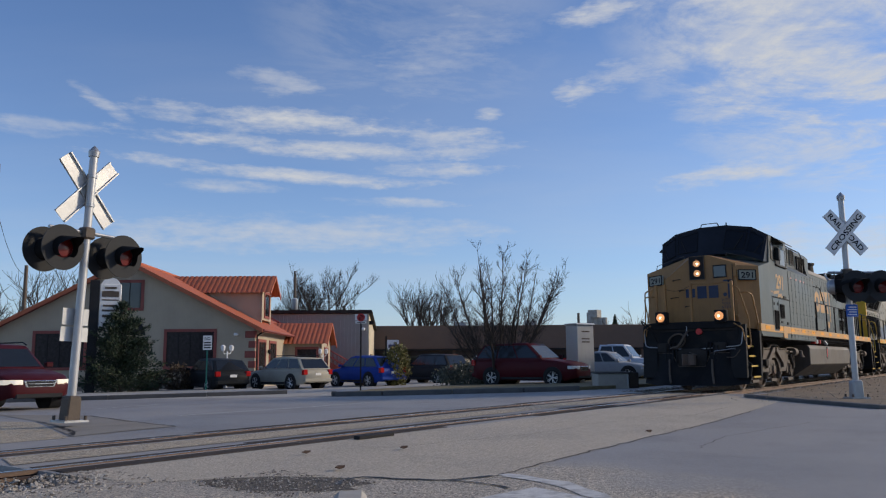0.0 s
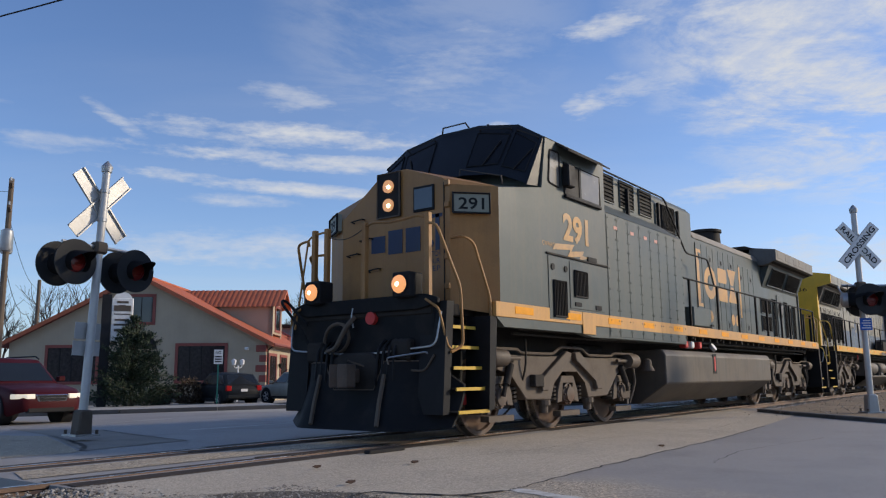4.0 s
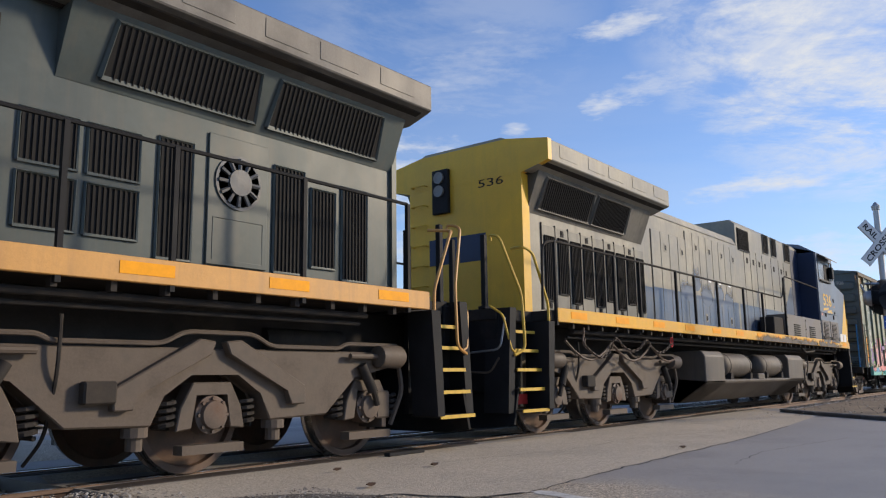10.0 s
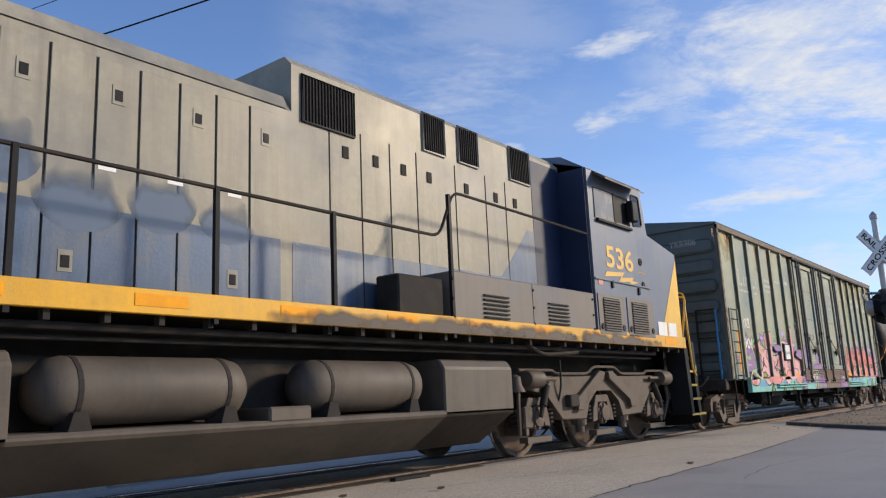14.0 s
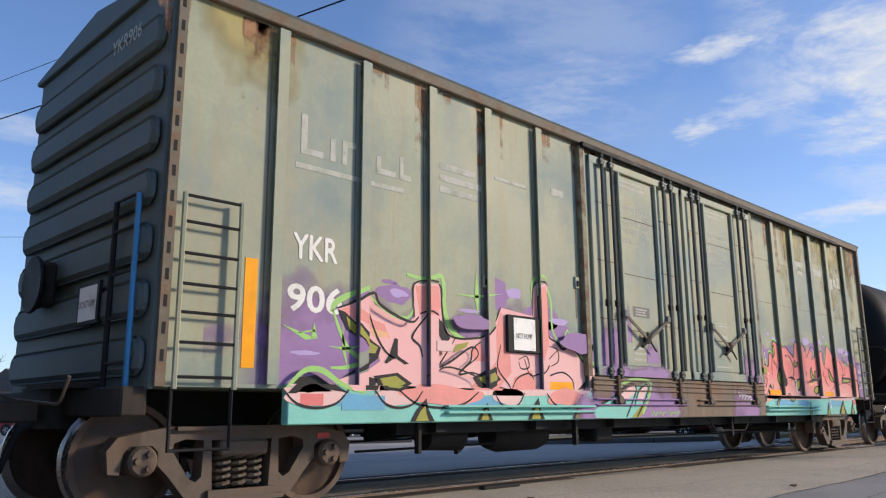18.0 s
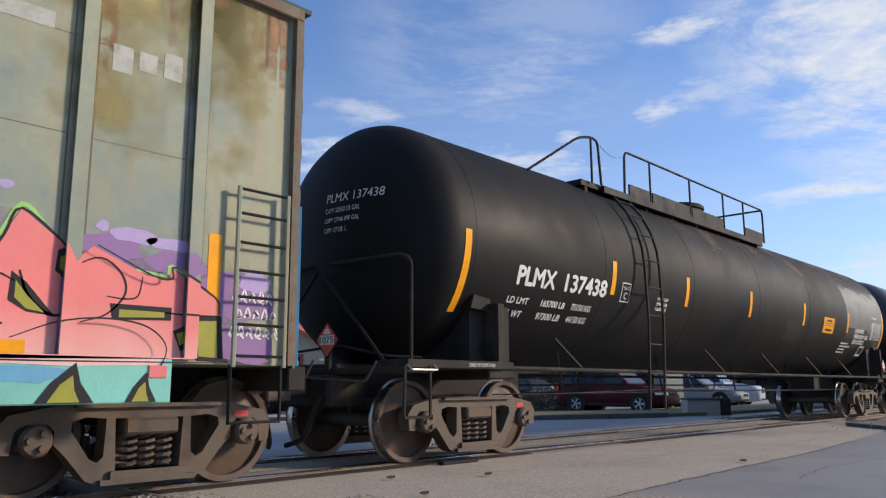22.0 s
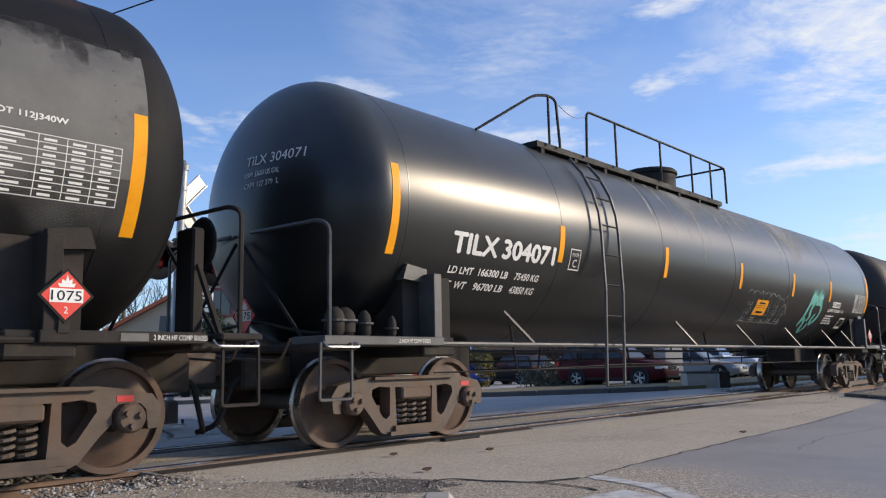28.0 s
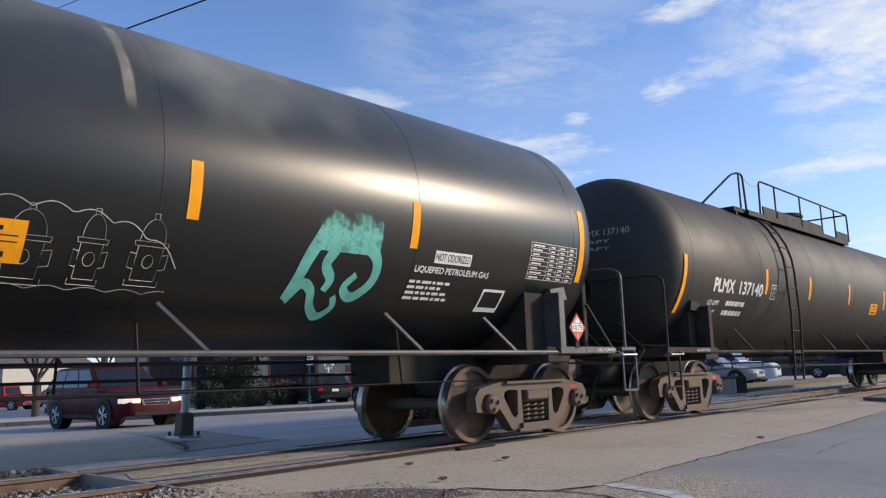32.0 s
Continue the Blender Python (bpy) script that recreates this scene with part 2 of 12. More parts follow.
def grains(m, size, low, high, amt, bump, zone=None, other=None):
    """Sets a surface with small stones: each grain has its own tone; zone (kx, ky, at, soft) confines it to one side of a line."""
    n, l = m.node_tree.nodes, m.node_tree.links
    b = n["Principled BSDF"]
    base = b.inputs["Base Color"].links[0].from_socket
    tc = n.new("ShaderNodeTexCoord")
    v = n.new("ShaderNodeTexVoronoi")
    v.inputs["Scale"].default_value = 1.0 / size
    l.new(tc.outputs["Object"], v.inputs["Vector"])
    s = n.new("ShaderNodeSeparateXYZ")
    l.new(v.outputs["Color"], s.inputs[0])
    r = n.new("ShaderNodeValToRGB")
    r.color_ramp.elements[0].color, r.color_ramp.elements[1].color = (*low, 1), (*high, 1)
    r.color_ramp.elements.new(0.45).color = (*[(p * 0.62 + q * 0.38) for p, q in zip(low, high)], 1)
    r.color_ramp.elements.new(0.85).color = (*[(p * 0.45 + q * 0.55) for p, q in zip(low, high)], 1)
    l.new(s.outputs[0], r.inputs[0])
    x = n.new("ShaderNodeMixRGB")
    x.inputs[0].default_value = amt
    l.new(base, x.inputs[1]), l.new(r.outputs[0], x.inputs[2])
    last = x.outputs[0]
    bp = n.new("ShaderNodeBump")
    bp.inputs["Distance"].default_value = size * 0.5
    bp.inputs["Strength"].default_value = bump
    bp.invert = True
    l.new(v.outputs["Distance"], bp.inputs["Height"])
    old = b.inputs["Normal"].links
    if old:
        l.new(old[0].from_socket, bp.inputs["Normal"])
    if zone:
        kx, ky, at, soft = zone
        p = n.new("ShaderNodeSeparateXYZ")
        l.new(tc.outputs["Object"], p.inputs[0])
        t = n.new("ShaderNodeTexNoise")
        t.inputs["Scale"].default_value, t.inputs["Detail"].default_value = 0.8, 9
        l.new(tc.outputs["Object"], t.inputs["Vector"])

        def m_(op, p_, q_):
            k = n.new("ShaderNodeMath")
            k.operation = op
            for i_, w in enumerate((p_, q_)):
                if isinstance(w, (int, float)):
                    k.inputs[i_].default_value = w
                else:
                    l.new(w, k.inputs[i_])
            return k.outputs[0]
        f = m_("ADD", m_("MULTIPLY", p.outputs[0], kx), m_("MULTIPLY", p.outputs[1], ky))
        f = m_("ADD", f, m_("MULTIPLY", m_("SUBTRACT", t.outputs[0], 0.5), 2.2))
        q = n.new("ShaderNodeMapRange")
        q.inputs[1].default_value, q.inputs[2].default_value = at + soft, at - soft
        l.new(f, q.inputs[0])
        near = n.new("ShaderNodeMapRange")      # only on the camera's side of the track
        near.inputs[1].default_value, near.inputs[2].default_value, near.inputs[3].default_value, near.inputs[4].default_value = 5.9, 6.3, 1.0, 0.0
        l.new(p.outputs[1], near.inputs[0])
        w = m_("MULTIPLY", q.outputs[0], near.outputs[0])
        y = n.new("ShaderNodeMixRGB")
        l.new(w, y.inputs[0]), l.new(base, y.inputs[1]), l.new(last, y.inputs[2])
        last = y.outputs[0]
        l.new(m_("MULTIPLY", w, bump), bp.inputs["Strength"])
    l.new(last, b.inputs["Base Color"]), l.new(bp.outputs[0], b.inputs["Normal"])
    return m


RUST = (0.16, 0.075, 0.035)
DUST = (0.22, 0.17, 0.12)
M = dict(
    asphalt=mat("asphalt", (0.31, 0.29, 0.268), 0.6, spec=0.5, var=0.18, scale=0.35, fine=120, bump=0.35, dirt=(0.16, 0.152, 0.142), dirt_amt=0.3, dirt_scale=0.5),
    aggregate=mat("aggregate", (0.36, 0.315, 0.245), 0.9, var=0.3, scale=0.8, fine=70, bump=0.9, dirt=(0.15, 0.13, 0.11), dirt_amt=0.25, dirt_scale=1.1),
    concrete=mat("concrete", (0.40, 0.375, 0.33), 0.85, var=0.15, scale=0.8, fine=60, bump=0.3, dirt=(0.25, 0.22, 0.19), dirt_amt=0.2),
    apron=mat("apron_concrete", (0.25, 0.225, 0.19), 0.85, var=0.15, scale=0.8, fine=60, bump=0.3, dirt=(0.16, 0.14, 0.12), dirt_amt=0.25),
    kerb=mat("kerb", (0.105, 0.10, 0.095), 0.85, var=0.3, scale=2, fine=50, bump=0.3),
    earth=mat("earth", (0.20, 0.15, 0.10), 0.95, var=0.35, scale=1.2, fine=30, bump=0.8),
    grass=mat("grass", (0.21, 0.17, 0.09), 0.95, var=0.4, scale=0.5, fine=45, bump=0.9),
    tar=mat("tar", (0.035, 0.035, 0.037), 0.5, var=0.3, bump=0.2),
    roadpaint=mat("road_paint", (0.60, 0.585, 0.55), 0.7, var=0.2, scale=5, fine=120, bump=0.4, dirt=(0.24, 0.225, 0.21), dirt_amt=0.40, dirt_scale=9),
    crack=mat("crack", (0.075, 0.07, 0.065), 0.9, var=0.4, scale=6),
    railsteel=mat("rail_steel", (0.18, 0.12, 0.085), 0.55, 0.6, var=0.3, scale=4, fine=60),
    railhead=mat("rail_head", (0.42, 0.41, 0.40), 0.22, 0.95, var=0.1, scale=5),
    timber=mat("timber", (0.062, 0.050, 0.042), 0.9, var=0.35, scale=3, fine=35, bump=0.6, per_object=0.4, dirt=(0.15, 0.125, 0.10), dirt_amt=0.06, dirt_scale=0.9, spec=0.15),
    ballast=mat("ballast", (0.22, 0.20, 0.185), 0.95, var=0.4, scale=9, fine=60, bump=0.8),
    steel=mat("galvanised_steel", (0.40, 0.41, 0.42), 0.42, 0.7, var=0.15, scale=3, fine=50, streak=0.25),
    alu=mat("aluminium_paint", (0.50, 0.50, 0.49), 0.45, 0.3, var=0.12, scale=3, streak=0.2),
    black=mat("black_paint", (0.018, 0.018, 0.019), 0.62, var=0.3, scale=3),
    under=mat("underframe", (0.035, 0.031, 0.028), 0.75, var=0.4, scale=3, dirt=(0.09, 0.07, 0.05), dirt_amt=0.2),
    grimy=mat("grimy_steel", (0.112, 0.086, 0.065), 0.7, 0.05, var=0.4, scale=2.5, dirt=(0.045, 0.036, 0.029), dirt_amt=0.32, dirt_scale=2.5),
    frame=mat("grey_frame_paint", (0.075, 0.076, 0.078), 0.5, 0.1, var=0.3, scale=3, dirt=(0.05, 0.042, 0.036), dirt_amt=0.25, dirt_scale=4),
    rusty=mat("rusty_steel", (0.115, 0.086, 0.066), 0.7, 0.05, var=0.45, scale=3, dirt=(0.10, 0.048, 0.026), dirt_amt=0.3, dirt_scale=3),
    wheel=mat("wheel_steel", (0.108, 0.066, 0.045), 0.6, 0.05, var=0.35, scale=3, dirt=(0.045, 0.034, 0.027), dirt_amt=0.35, dirt_scale=4),
    tread=mat("wheel_tread", (0.38, 0.34, 0.30), 0.3, 0.9, var=0.2),
    glass=glass_mat("dark_glass"),
    white=mat("white_paint", (0.78, 0.77, 0.74), 0.55, var=0.08, scale=4, dirt=(0.45, 0.42, 0.38), dirt_amt=0.15, dirt_scale=5),
    red=mat("red_paint", (0.55, 0.04, 0.035), 0.5, var=0.15, scale=4),
    stepyellow=mat("step_yellow", (0.62, 0.40, 0.05), 0.6, var=0.2, scale=6, dirt=(0.3, 0.2, 0.08), dirt_amt=0.2, dirt_scale=6),
    reflector=mat("reflector_tape", (0.88, 0.36, 0.010), 0.5, var=0.12, scale=4, spec=0.15),
)
grains(M["asphalt"], 0.006, (0.13, 0.123, 0.115), (0.40, 0.375, 0.35), 0.30, 0.25)
grains(M["asphalt"], 0.012, (0.125, 0.100, 0.072), (0.88, 0.74, 0.54), 0.92, 0.9, (1.0, -0.527, 4.35, 0.45))
grains(M["aggregate"], 0.012, (0.125, 0.100, 0.072), (0.88, 0.74, 0.54), 0.85, 0.9)


# ---- mesh helpers ----
def part(name, bm, material, parent=None, label="", smooth=False):
    me = bpy.data.meshes.new(name)
    bmesh.ops.recalc_face_normals(bm, faces=bm.faces)
    bm.to_mesh(me)
    bm.free()
    me.materials.append(material)
    if smooth:
        me.shade_smooth()
        me.set_sharp_from_angle(angle=radians(38))
    ob = new(name, me)
    ob.parent = parent
    if label:
        tagged(ob, label)
    return ob


def thing(name, label, category, group="", at=None):
    e = new(name)
    e.empty_display_size = 0.3
    if at is not None:
        e.matrix_basis = at
    return tagged(e, label, category, group)


def B(x0, x1, y0, y1, z0, z1, bm=None, bevel=0.0):
    """A box, its edges eased by bevel."""
    bm = bm or bmesh.new()
    x0, x1, y0, y1, z0, z1 = min(x0, x1), max(x0, x1), min(y0, y1), max(y0, y1), min(z0, z1), max(z0, z1)
    v = [bm.verts.new(p) for p in ((x0, y0, z0), (x1, y0, z0), (x1, y1, z0), (x0, y1, z0), (x0, y0, z1), (x1, y0, z1), (x1, y1, z1), (x0, y1, z1))]
    fs = [bm.faces.new([v[i] for i in f]) for f in ((0, 3, 2, 1), (4, 5, 6, 7), (0, 1, 5, 4), (1, 2, 6, 5), (2, 3, 7, 6), (3, 0, 4, 7))]
    if bevel:
        bmesh.ops.bevel(bm, geom=list({e for f in fs for e in f.edges}), offset=bevel, segments=1, affect="EDGES")
    return bm


def prism(pts, a, b, axis="y", bm=None, bevel=0.0):
    """A closed outline, drawn in the other two axes, pushed from a to b along axis."""
    bm = bm or bmesh.new()
    place = {"y": lambda p, q: (p[0], q, p[1]), "x": lambda p, q: (q, p[0], p[1]), "z": lambda p, q: (p[0], p[1], q)}[axis]
    lo = [bm.verts.new(place(p, a)) for p in pts]
    hi = [bm.verts.new(place(p, b)) for p in pts]
    k = len(pts)
    fs = [bm.faces.new(lo), bm.faces.new(hi[::-1])]
    fs += [bm.faces.new((lo[i], hi[i], hi[(i + 1) % k], lo[(i + 1) % k])) for i in range(k)]
    if bevel:
        bmesh.ops.bevel(bm, geom=list({e for f in fs for e in f.edges}), offset=bevel, segments=1, affect="EDGES")
    return bm


def C(p, q, r, seg=12, r2=None, bm=None, caps=True):
    """A round bar or cone from p to q."""
    bm = bm or bmesh.new()
    p, q = Vector(p), Vector(q)
    w = (q - p).normalized()
    u = w.orthogonal().normalized()
    v = w.cross(u)
    r2 = r if r2 is None else r2
    a = [bm.verts.new(p + r * (math.cos(i * math.tau / seg) * u + math.sin(i * math.tau / seg) * v)) for i in range(seg)]
    b = [bm.verts.new(q + r2 * (math.cos(i * math.tau / seg) * u + math.sin(i * math.tau / seg) * v)) for i in range(seg)]
    for i in range(seg):
        bm.faces.new((a[i], a[(i + 1) % seg], b[(i + 1) % seg], b[i]))
    if caps:
        bm.faces.new(a[::-1]), bm.faces.new(b)
    return bm


def tube(pts, r, seg=6, bm=None):
    """A bent pipe through the points."""
    bm = bm or bmesh.new()
    pts = [Vector(p) for p in pts]
    rings, u = [], None
    for i, p in enumerate(pts):
        w = ((pts[min(i + 1, len(pts) - 1)] - p).normalized() + (p - pts[max(i - 1, 0)]).normalized())
        w = w.normalized() if w.length > 1e-6 else (pts[-1] - pts[0]).normalized()
        u = (w.orthogonal() if u is None else u - w * u.dot(w)).normalized()
        v = w.cross(u)
        rings.append([bm.verts.new(p + r * (math.cos(k * math.tau / seg) * u + math.sin(k * math.tau / seg) * v)) for k in range(seg)])
    for a, b in zip(rings, rings[1:]):
        for k in range(seg):
            bm.faces.new((a[k], a[(k + 1) % seg], b[(k + 1) % seg], b[k]))
    bm.faces.new(rings[0][::-1]), bm.faces.new(rings[-1])
    return bm


def lathe(profile, axis="y", seg=28, at=(0, 0, 0), bm=None):
    """Turns (along, radius) points round an axis."""
    bm = bm or bmesh.new()
    rings = []
    for a, r in profile:
        ring = []
        for k in range(seg):
            c, s = math.cos(k * math.tau / seg) * r, math.sin(k * math.tau / seg) * r
            p = {"y": (c, a, s), "x": (a, c, s), "z": (c, s, a)}[axis]
            ring.append(bm.verts.new((p[0] + at[0], p[1] + at[1], p[2] + at[2])))
        rings.append(ring)
    for a, b in zip(rings, rings[1:]):
        for k in range(seg):
            bm.faces.new((a[k], a[(k + 1) % seg], b[(k + 1) % seg], b[k]))
    bm.faces.new(rings[0][::-1]), bm.faces.new(rings[-1])
    return bm


def bent(pts, r=0.12, n=4):
    """Rounds the corners of a line of points."""
    pts = [Vector(p) for p in pts]
    res = [pts[0]]
    for a, b, c in zip(pts, pts[1:], pts[2:]):
        d1, d2 = (a - b), (c - b)
        k = min(r, d1.length * 0.45, d2.length * 0.45)
        p, q = b + d1.normalized() * k, b + d2.normalized() * k
        for i in range(n + 1):
            t = i / n
            res.append((1 - t) ** 2 * p + 2 * t * (1 - t) * b + t * t * q)
    return res + [pts[-1]]


def words(text, size, bold=0.0, spacing=1.0):
    """Letters as a bmesh in the xz plane, facing -y, from x = 0 on the line z = 0."""
    cu = bpy.data.curves.new("letters", "FONT")
    cu.body, cu.size, cu.offset, cu.space_character, cu.resolution_u = text, size, bold, spacing, 3
    ob = bpy.data.objects.new("letters", cu)
    scene.collection.objects.link(ob)
    bpy.context.view_layer.update()
    me = bpy.data.meshes.new_from_object(ob.evaluated_get(bpy.context.evaluated_depsgraph_get()))
    bm = bmesh.new()
    bm.from_mesh(me)
    bpy.data.objects.remove(ob)
    bpy.data.curves.remove(cu)
    bpy.data.meshes.remove(me)
    for v in bm.verts:
        v.co = Vector((v.co.x, 0.0, v.co.y))
    return bm


def heavy(text, w=0.03):
    """Letters with thickened strokes; pointed ones by shifted layers, each a hair above the last, as their corners would tear."""
    if not set(text) & set("AKMNVWXY4"):
        return words(text, 1.0, w)
    one, res = words(text, 1.0), bmesh.new()
    for k, (dx, dz) in enumerate(((0, 0), (w, 0), (-w, 0), (0, w), (0, -w))):
        bm = one.copy()
        for v in bm.verts:
            v.co += Vector((dx, -0.0003 * k, dz))
        me = bpy.data.meshes.new("layer")
        bm.to_mesh(me)
        bm.free()
        res.from_mesh(me)
        bpy.data.meshes.remove(me)
    one.free()
    return res


def fitted(bm, x0, x1, z0, z1, y, mirror=False):
    """Scales flat letters or shapes into a rectangle on the plane y."""
    xs, zs = [v.co.x for v in bm.verts], [v.co.z for v in bm.verts]
    a, b, c, d = min(xs), max(xs), min(zs), max(zs)
    for v in bm.verts:
        u = (v.co.x - a) / max(b - a, 1e-6)
        v.co = Vector((x0 + (1 - u if mirror else u) * (x1 - x0), y + (v.co.y) * (1 if y <= 0 else -1), z0 + (v.co.z - c) / max(d - c, 1e-6) * (z1 - z0)))
    return bm
from mathutils.geometry import tessellate_polygon
# ---- the train ----
P = dict(
    hood_a=mat("weathered_blue_grey", (0.080, 0.096, 0.091), 0.46, 0.05, var=0.22, scale=0.55, fine=14, bump=0.04, streak=0.34, streak_col=(0.135, 0.118, 0.088), dirt=(0.135, 0.125, 0.10), dirt_amt=0.26, dirt_scale=0.7, spec=0.22, warp=0.006),
    roof_a=mat("sooty_roof", (0.15, 0.14, 0.125), 0.6, 0.2, var=0.35, scale=0.9, streak=0.35, dirt=(0.05, 0.045, 0.042), dirt_amt=0.3),
    nose_a=mat("dull_gold_paint", (0.35, 0.18, 0.058), 0.55, var=0.2, scale=0.8, streak=0.3, dirt=(0.22, 0.11, 0.04), dirt_amt=0.25),
    band_a=mat("faded_gold_band", (0.60, 0.31, 0.085), 0.55, var=0.2, scale=1.2, streak=0.35, streak_col=(0.27, 0.16, 0.08), dirt=(0.30, 0.18, 0.08), dirt_amt=0.2),
    letter_a=mat("faded_gold_letters", (0.54, 0.29, 0.095), 0.55, var=0.2, scale=2.0, dirt=(0.22, 0.17, 0.10), dirt_amt=0.2, dirt_scale=1.2),
    number_a=mat("worn_gold_number", (0.50, 0.28, 0.095), 0.55, var=0.25, scale=3.0, dirt=(0.17, 0.13, 0.08), dirt_amt=0.35, dirt_scale=4),
    blueink=mat("blue_letters", (0.022, 0.036, 0.080), 0.5, var=0.2),
    # radiator walls: soot, with the wing's shade mixed into the grey
    soot_shade_b=mat("sooty_shade_grey", (0.15, 0.14, 0.118), 0.55, 0.05, var=0.3, scale=0.8, streak=0.5, streak_col=(0.06, 0.055, 0.05), dirt=(0.07, 0.066, 0.06), dirt_amt=0.35, dirt_scale=0.9, spec=0.18),
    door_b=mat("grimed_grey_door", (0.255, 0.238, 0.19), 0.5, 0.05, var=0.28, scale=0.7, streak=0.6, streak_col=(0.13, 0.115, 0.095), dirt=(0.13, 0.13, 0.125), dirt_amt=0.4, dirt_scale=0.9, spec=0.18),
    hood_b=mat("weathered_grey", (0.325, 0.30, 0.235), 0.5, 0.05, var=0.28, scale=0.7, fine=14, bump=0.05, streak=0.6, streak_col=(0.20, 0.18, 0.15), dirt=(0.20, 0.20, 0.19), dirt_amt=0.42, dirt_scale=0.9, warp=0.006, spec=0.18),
    blue_b=mat("faded_blue", (0.072, 0.115, 0.19), 0.42, 0.05, var=0.35, scale=0.8, streak=0.5, streak_col=(0.20, 0.20, 0.19), dirt=(0.15, 0.15, 0.14), dirt_amt=0.3, dirt_scale=1.5, warp=0.008, spec=0.3),
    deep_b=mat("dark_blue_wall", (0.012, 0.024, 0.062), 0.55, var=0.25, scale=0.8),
    locker_b=mat("brown_grimed_locker", (0.155, 0.135, 0.115), 0.6, 0.05, var=0.25, scale=0.9, streak=0.4, streak_col=(0.10, 0.08, 0.06), dirt=(0.12, 0.14, 0.19), dirt_amt=0.25, dirt_scale=0.9),
    cab_b=mat("cab_blue_grey", (0.125, 0.150, 0.198), 0.46, 0.05, var=0.2, scale=0.7, bump=0.03, streak=0.42, streak_col=(0.19, 0.17, 0.15), dirt=(0.20, 0.19, 0.17), dirt_amt=0.2, warp=0.008, spec=0.28),
    yellow_b=mat("yellow_paint", (0.74, 0.43, 0.035), 0.5, var=0.14, scale=1.0, streak=0.25, streak_col=(0.45, 0.30, 0.05)),
    band_b=mat("yellow_band", (0.72, 0.37, 0.012), 0.5, var=0.15, scale=1.0, streak=0.3, streak_col=(0.42, 0.27, 0.06), dirt=(0.35, 0.22, 0.06), dirt_amt=0.15, dirt_scale=2),
    fan=mat("fan_alloy", (0.10, 0.105, 0.11), 0.55, 0.1, var=0.25, scale=5, dirt=(0.10, 0.09, 0.08), dirt_amt=0.3, dirt_scale=7),
    tank=mat("fuel_tank_grime", (0.100, 0.082, 0.064), 0.62, 0.05, var=0.28, scale=0.8, streak=0.6, streak_col=(0.055, 0.046, 0.038), dirt=(0.06, 0.05, 0.042), dirt_amt=0.35),
    dark=mat("dark_cab_front", (0.018, 0.021, 0.028), 0.35, var=0.3, scale=1.5),
    grille=mat("dark_grille", (0.020, 0.019, 0.018), 0.7, var=0.3, scale=6),
    lamp=mat("headlight_lens", (0.30, 0.19, 0.12), 0.2, 0.1, emit=0.55, emit_col=(1.0, 0.48, 0.20)),
    dlamp=mat("ditch_lens", (0.4, 0.22, 0.12), 0.3, emit=0.95, emit_col=(1.0, 0.42, 0.15)),
    bulb=mat("headlight_bulb", (1.0, 0.8, 0.6), 0.2, emit=5.0, emit_col=(1.0, 0.66, 0.36)),
    plough=mat("plough_steel", (0.011, 0.0115, 0.013), 0.6, 0.0, var=0.3, scale=2.0, dirt=(0.030, 0.025, 0.022), dirt_amt=0.3, dirt_scale=2.2, spec=0.12),
    cable=mat("worn_cable", (0.105, 0.080, 0.058), 0.7, var=0.25),
    lampoff=mat("lamp_glass", (0.20, 0.19, 0.17), 0.26, 0.0, spec=0.3, var=0.15, scale=1.0, bump=0.0),
    numbers=mat("number_board", (0.26, 0.265, 0.21), 0.45, var=0.1),
    pink=mat("warning_sticker", (0.62, 0.28, 0.22), 0.6, var=0.15),
)


def soft_paint(name, col, base_noise=2.2, down=False, edge=0.16):
    """Sprayed paint that thins out to nothing at its upper rim."""
    m = bpy.data.materials.new(name)
    m.use_nodes = True
    n, l = m.node_tree.nodes, m.node_tree.links
    b = n["Principled BSDF"]
    b.inputs["Base Color"].default_value, b.inputs["Roughness"].default_value = (*col, 1), 0.65
    tc = n.new("ShaderNodeTexCoord")
    t = n.new("ShaderNodeTexNoise")
    t.inputs["Scale"].default_value, t.inputs["Detail"].default_value = base_noise, 3
    l.new(tc.outputs["Object"], t.inputs["Vector"])
    s = n.new("ShaderNodeSeparateXYZ")
    l.new(tc.outputs["Generated"], s.inputs[0])
    r = n.new("ShaderNodeMapRange")
    r.inputs[1].default_value, r.inputs[2].default_value, r.inputs[3].default_value, r.inputs[4].default_value = (0.35, 1.0, 1.15, -0.35) if not down else (0.0, 1.0, -0.45, 0.75)
    l.new(s.outputs[2], r.inputs[0])
    a = n.new("ShaderNodeMath")
    a.operation = "ADD"
    l.new(r.outputs[0], a.inputs[0])
    k = n.new("ShaderNodeMapRange")
    k.inputs[1].default_value, k.inputs[2].default_value, k.inputs[3].default_value, k.inputs[4].default_value = 0.3, 0.7, -0.55, 0.55
    l.new(t.outputs[0], k.inputs[0])
    l.new(k.outputs[0], a.inputs[1])
    # thins out towards both ends
    w0 = n.new("ShaderNodeMath")
    w0.operation = "PINGPONG"
    w0.inputs[1].default_value = 0.5
    l.new(s.outputs[0], w0.inputs[0])
    w1 = n.new("ShaderNodeMapRange")
    w1.inputs[1].default_value, w1.inputs[2].default_value, w1.inputs[3].default_value, w1.inputs[4].default_value = 0.0, edge, -1.1, 0.0
    l.new(w0.outputs[0], w1.inputs[0])
    w2 = n.new("ShaderNodeMath")
    w2.operation = "ADD"
    w2.use_clamp = True
    l.new(a.outputs[0], w2.inputs[0]), l.new(w1.outputs[0], w2.inputs[1])
    l.new(w2.outputs[0], b.inputs["Alpha"])
    return m


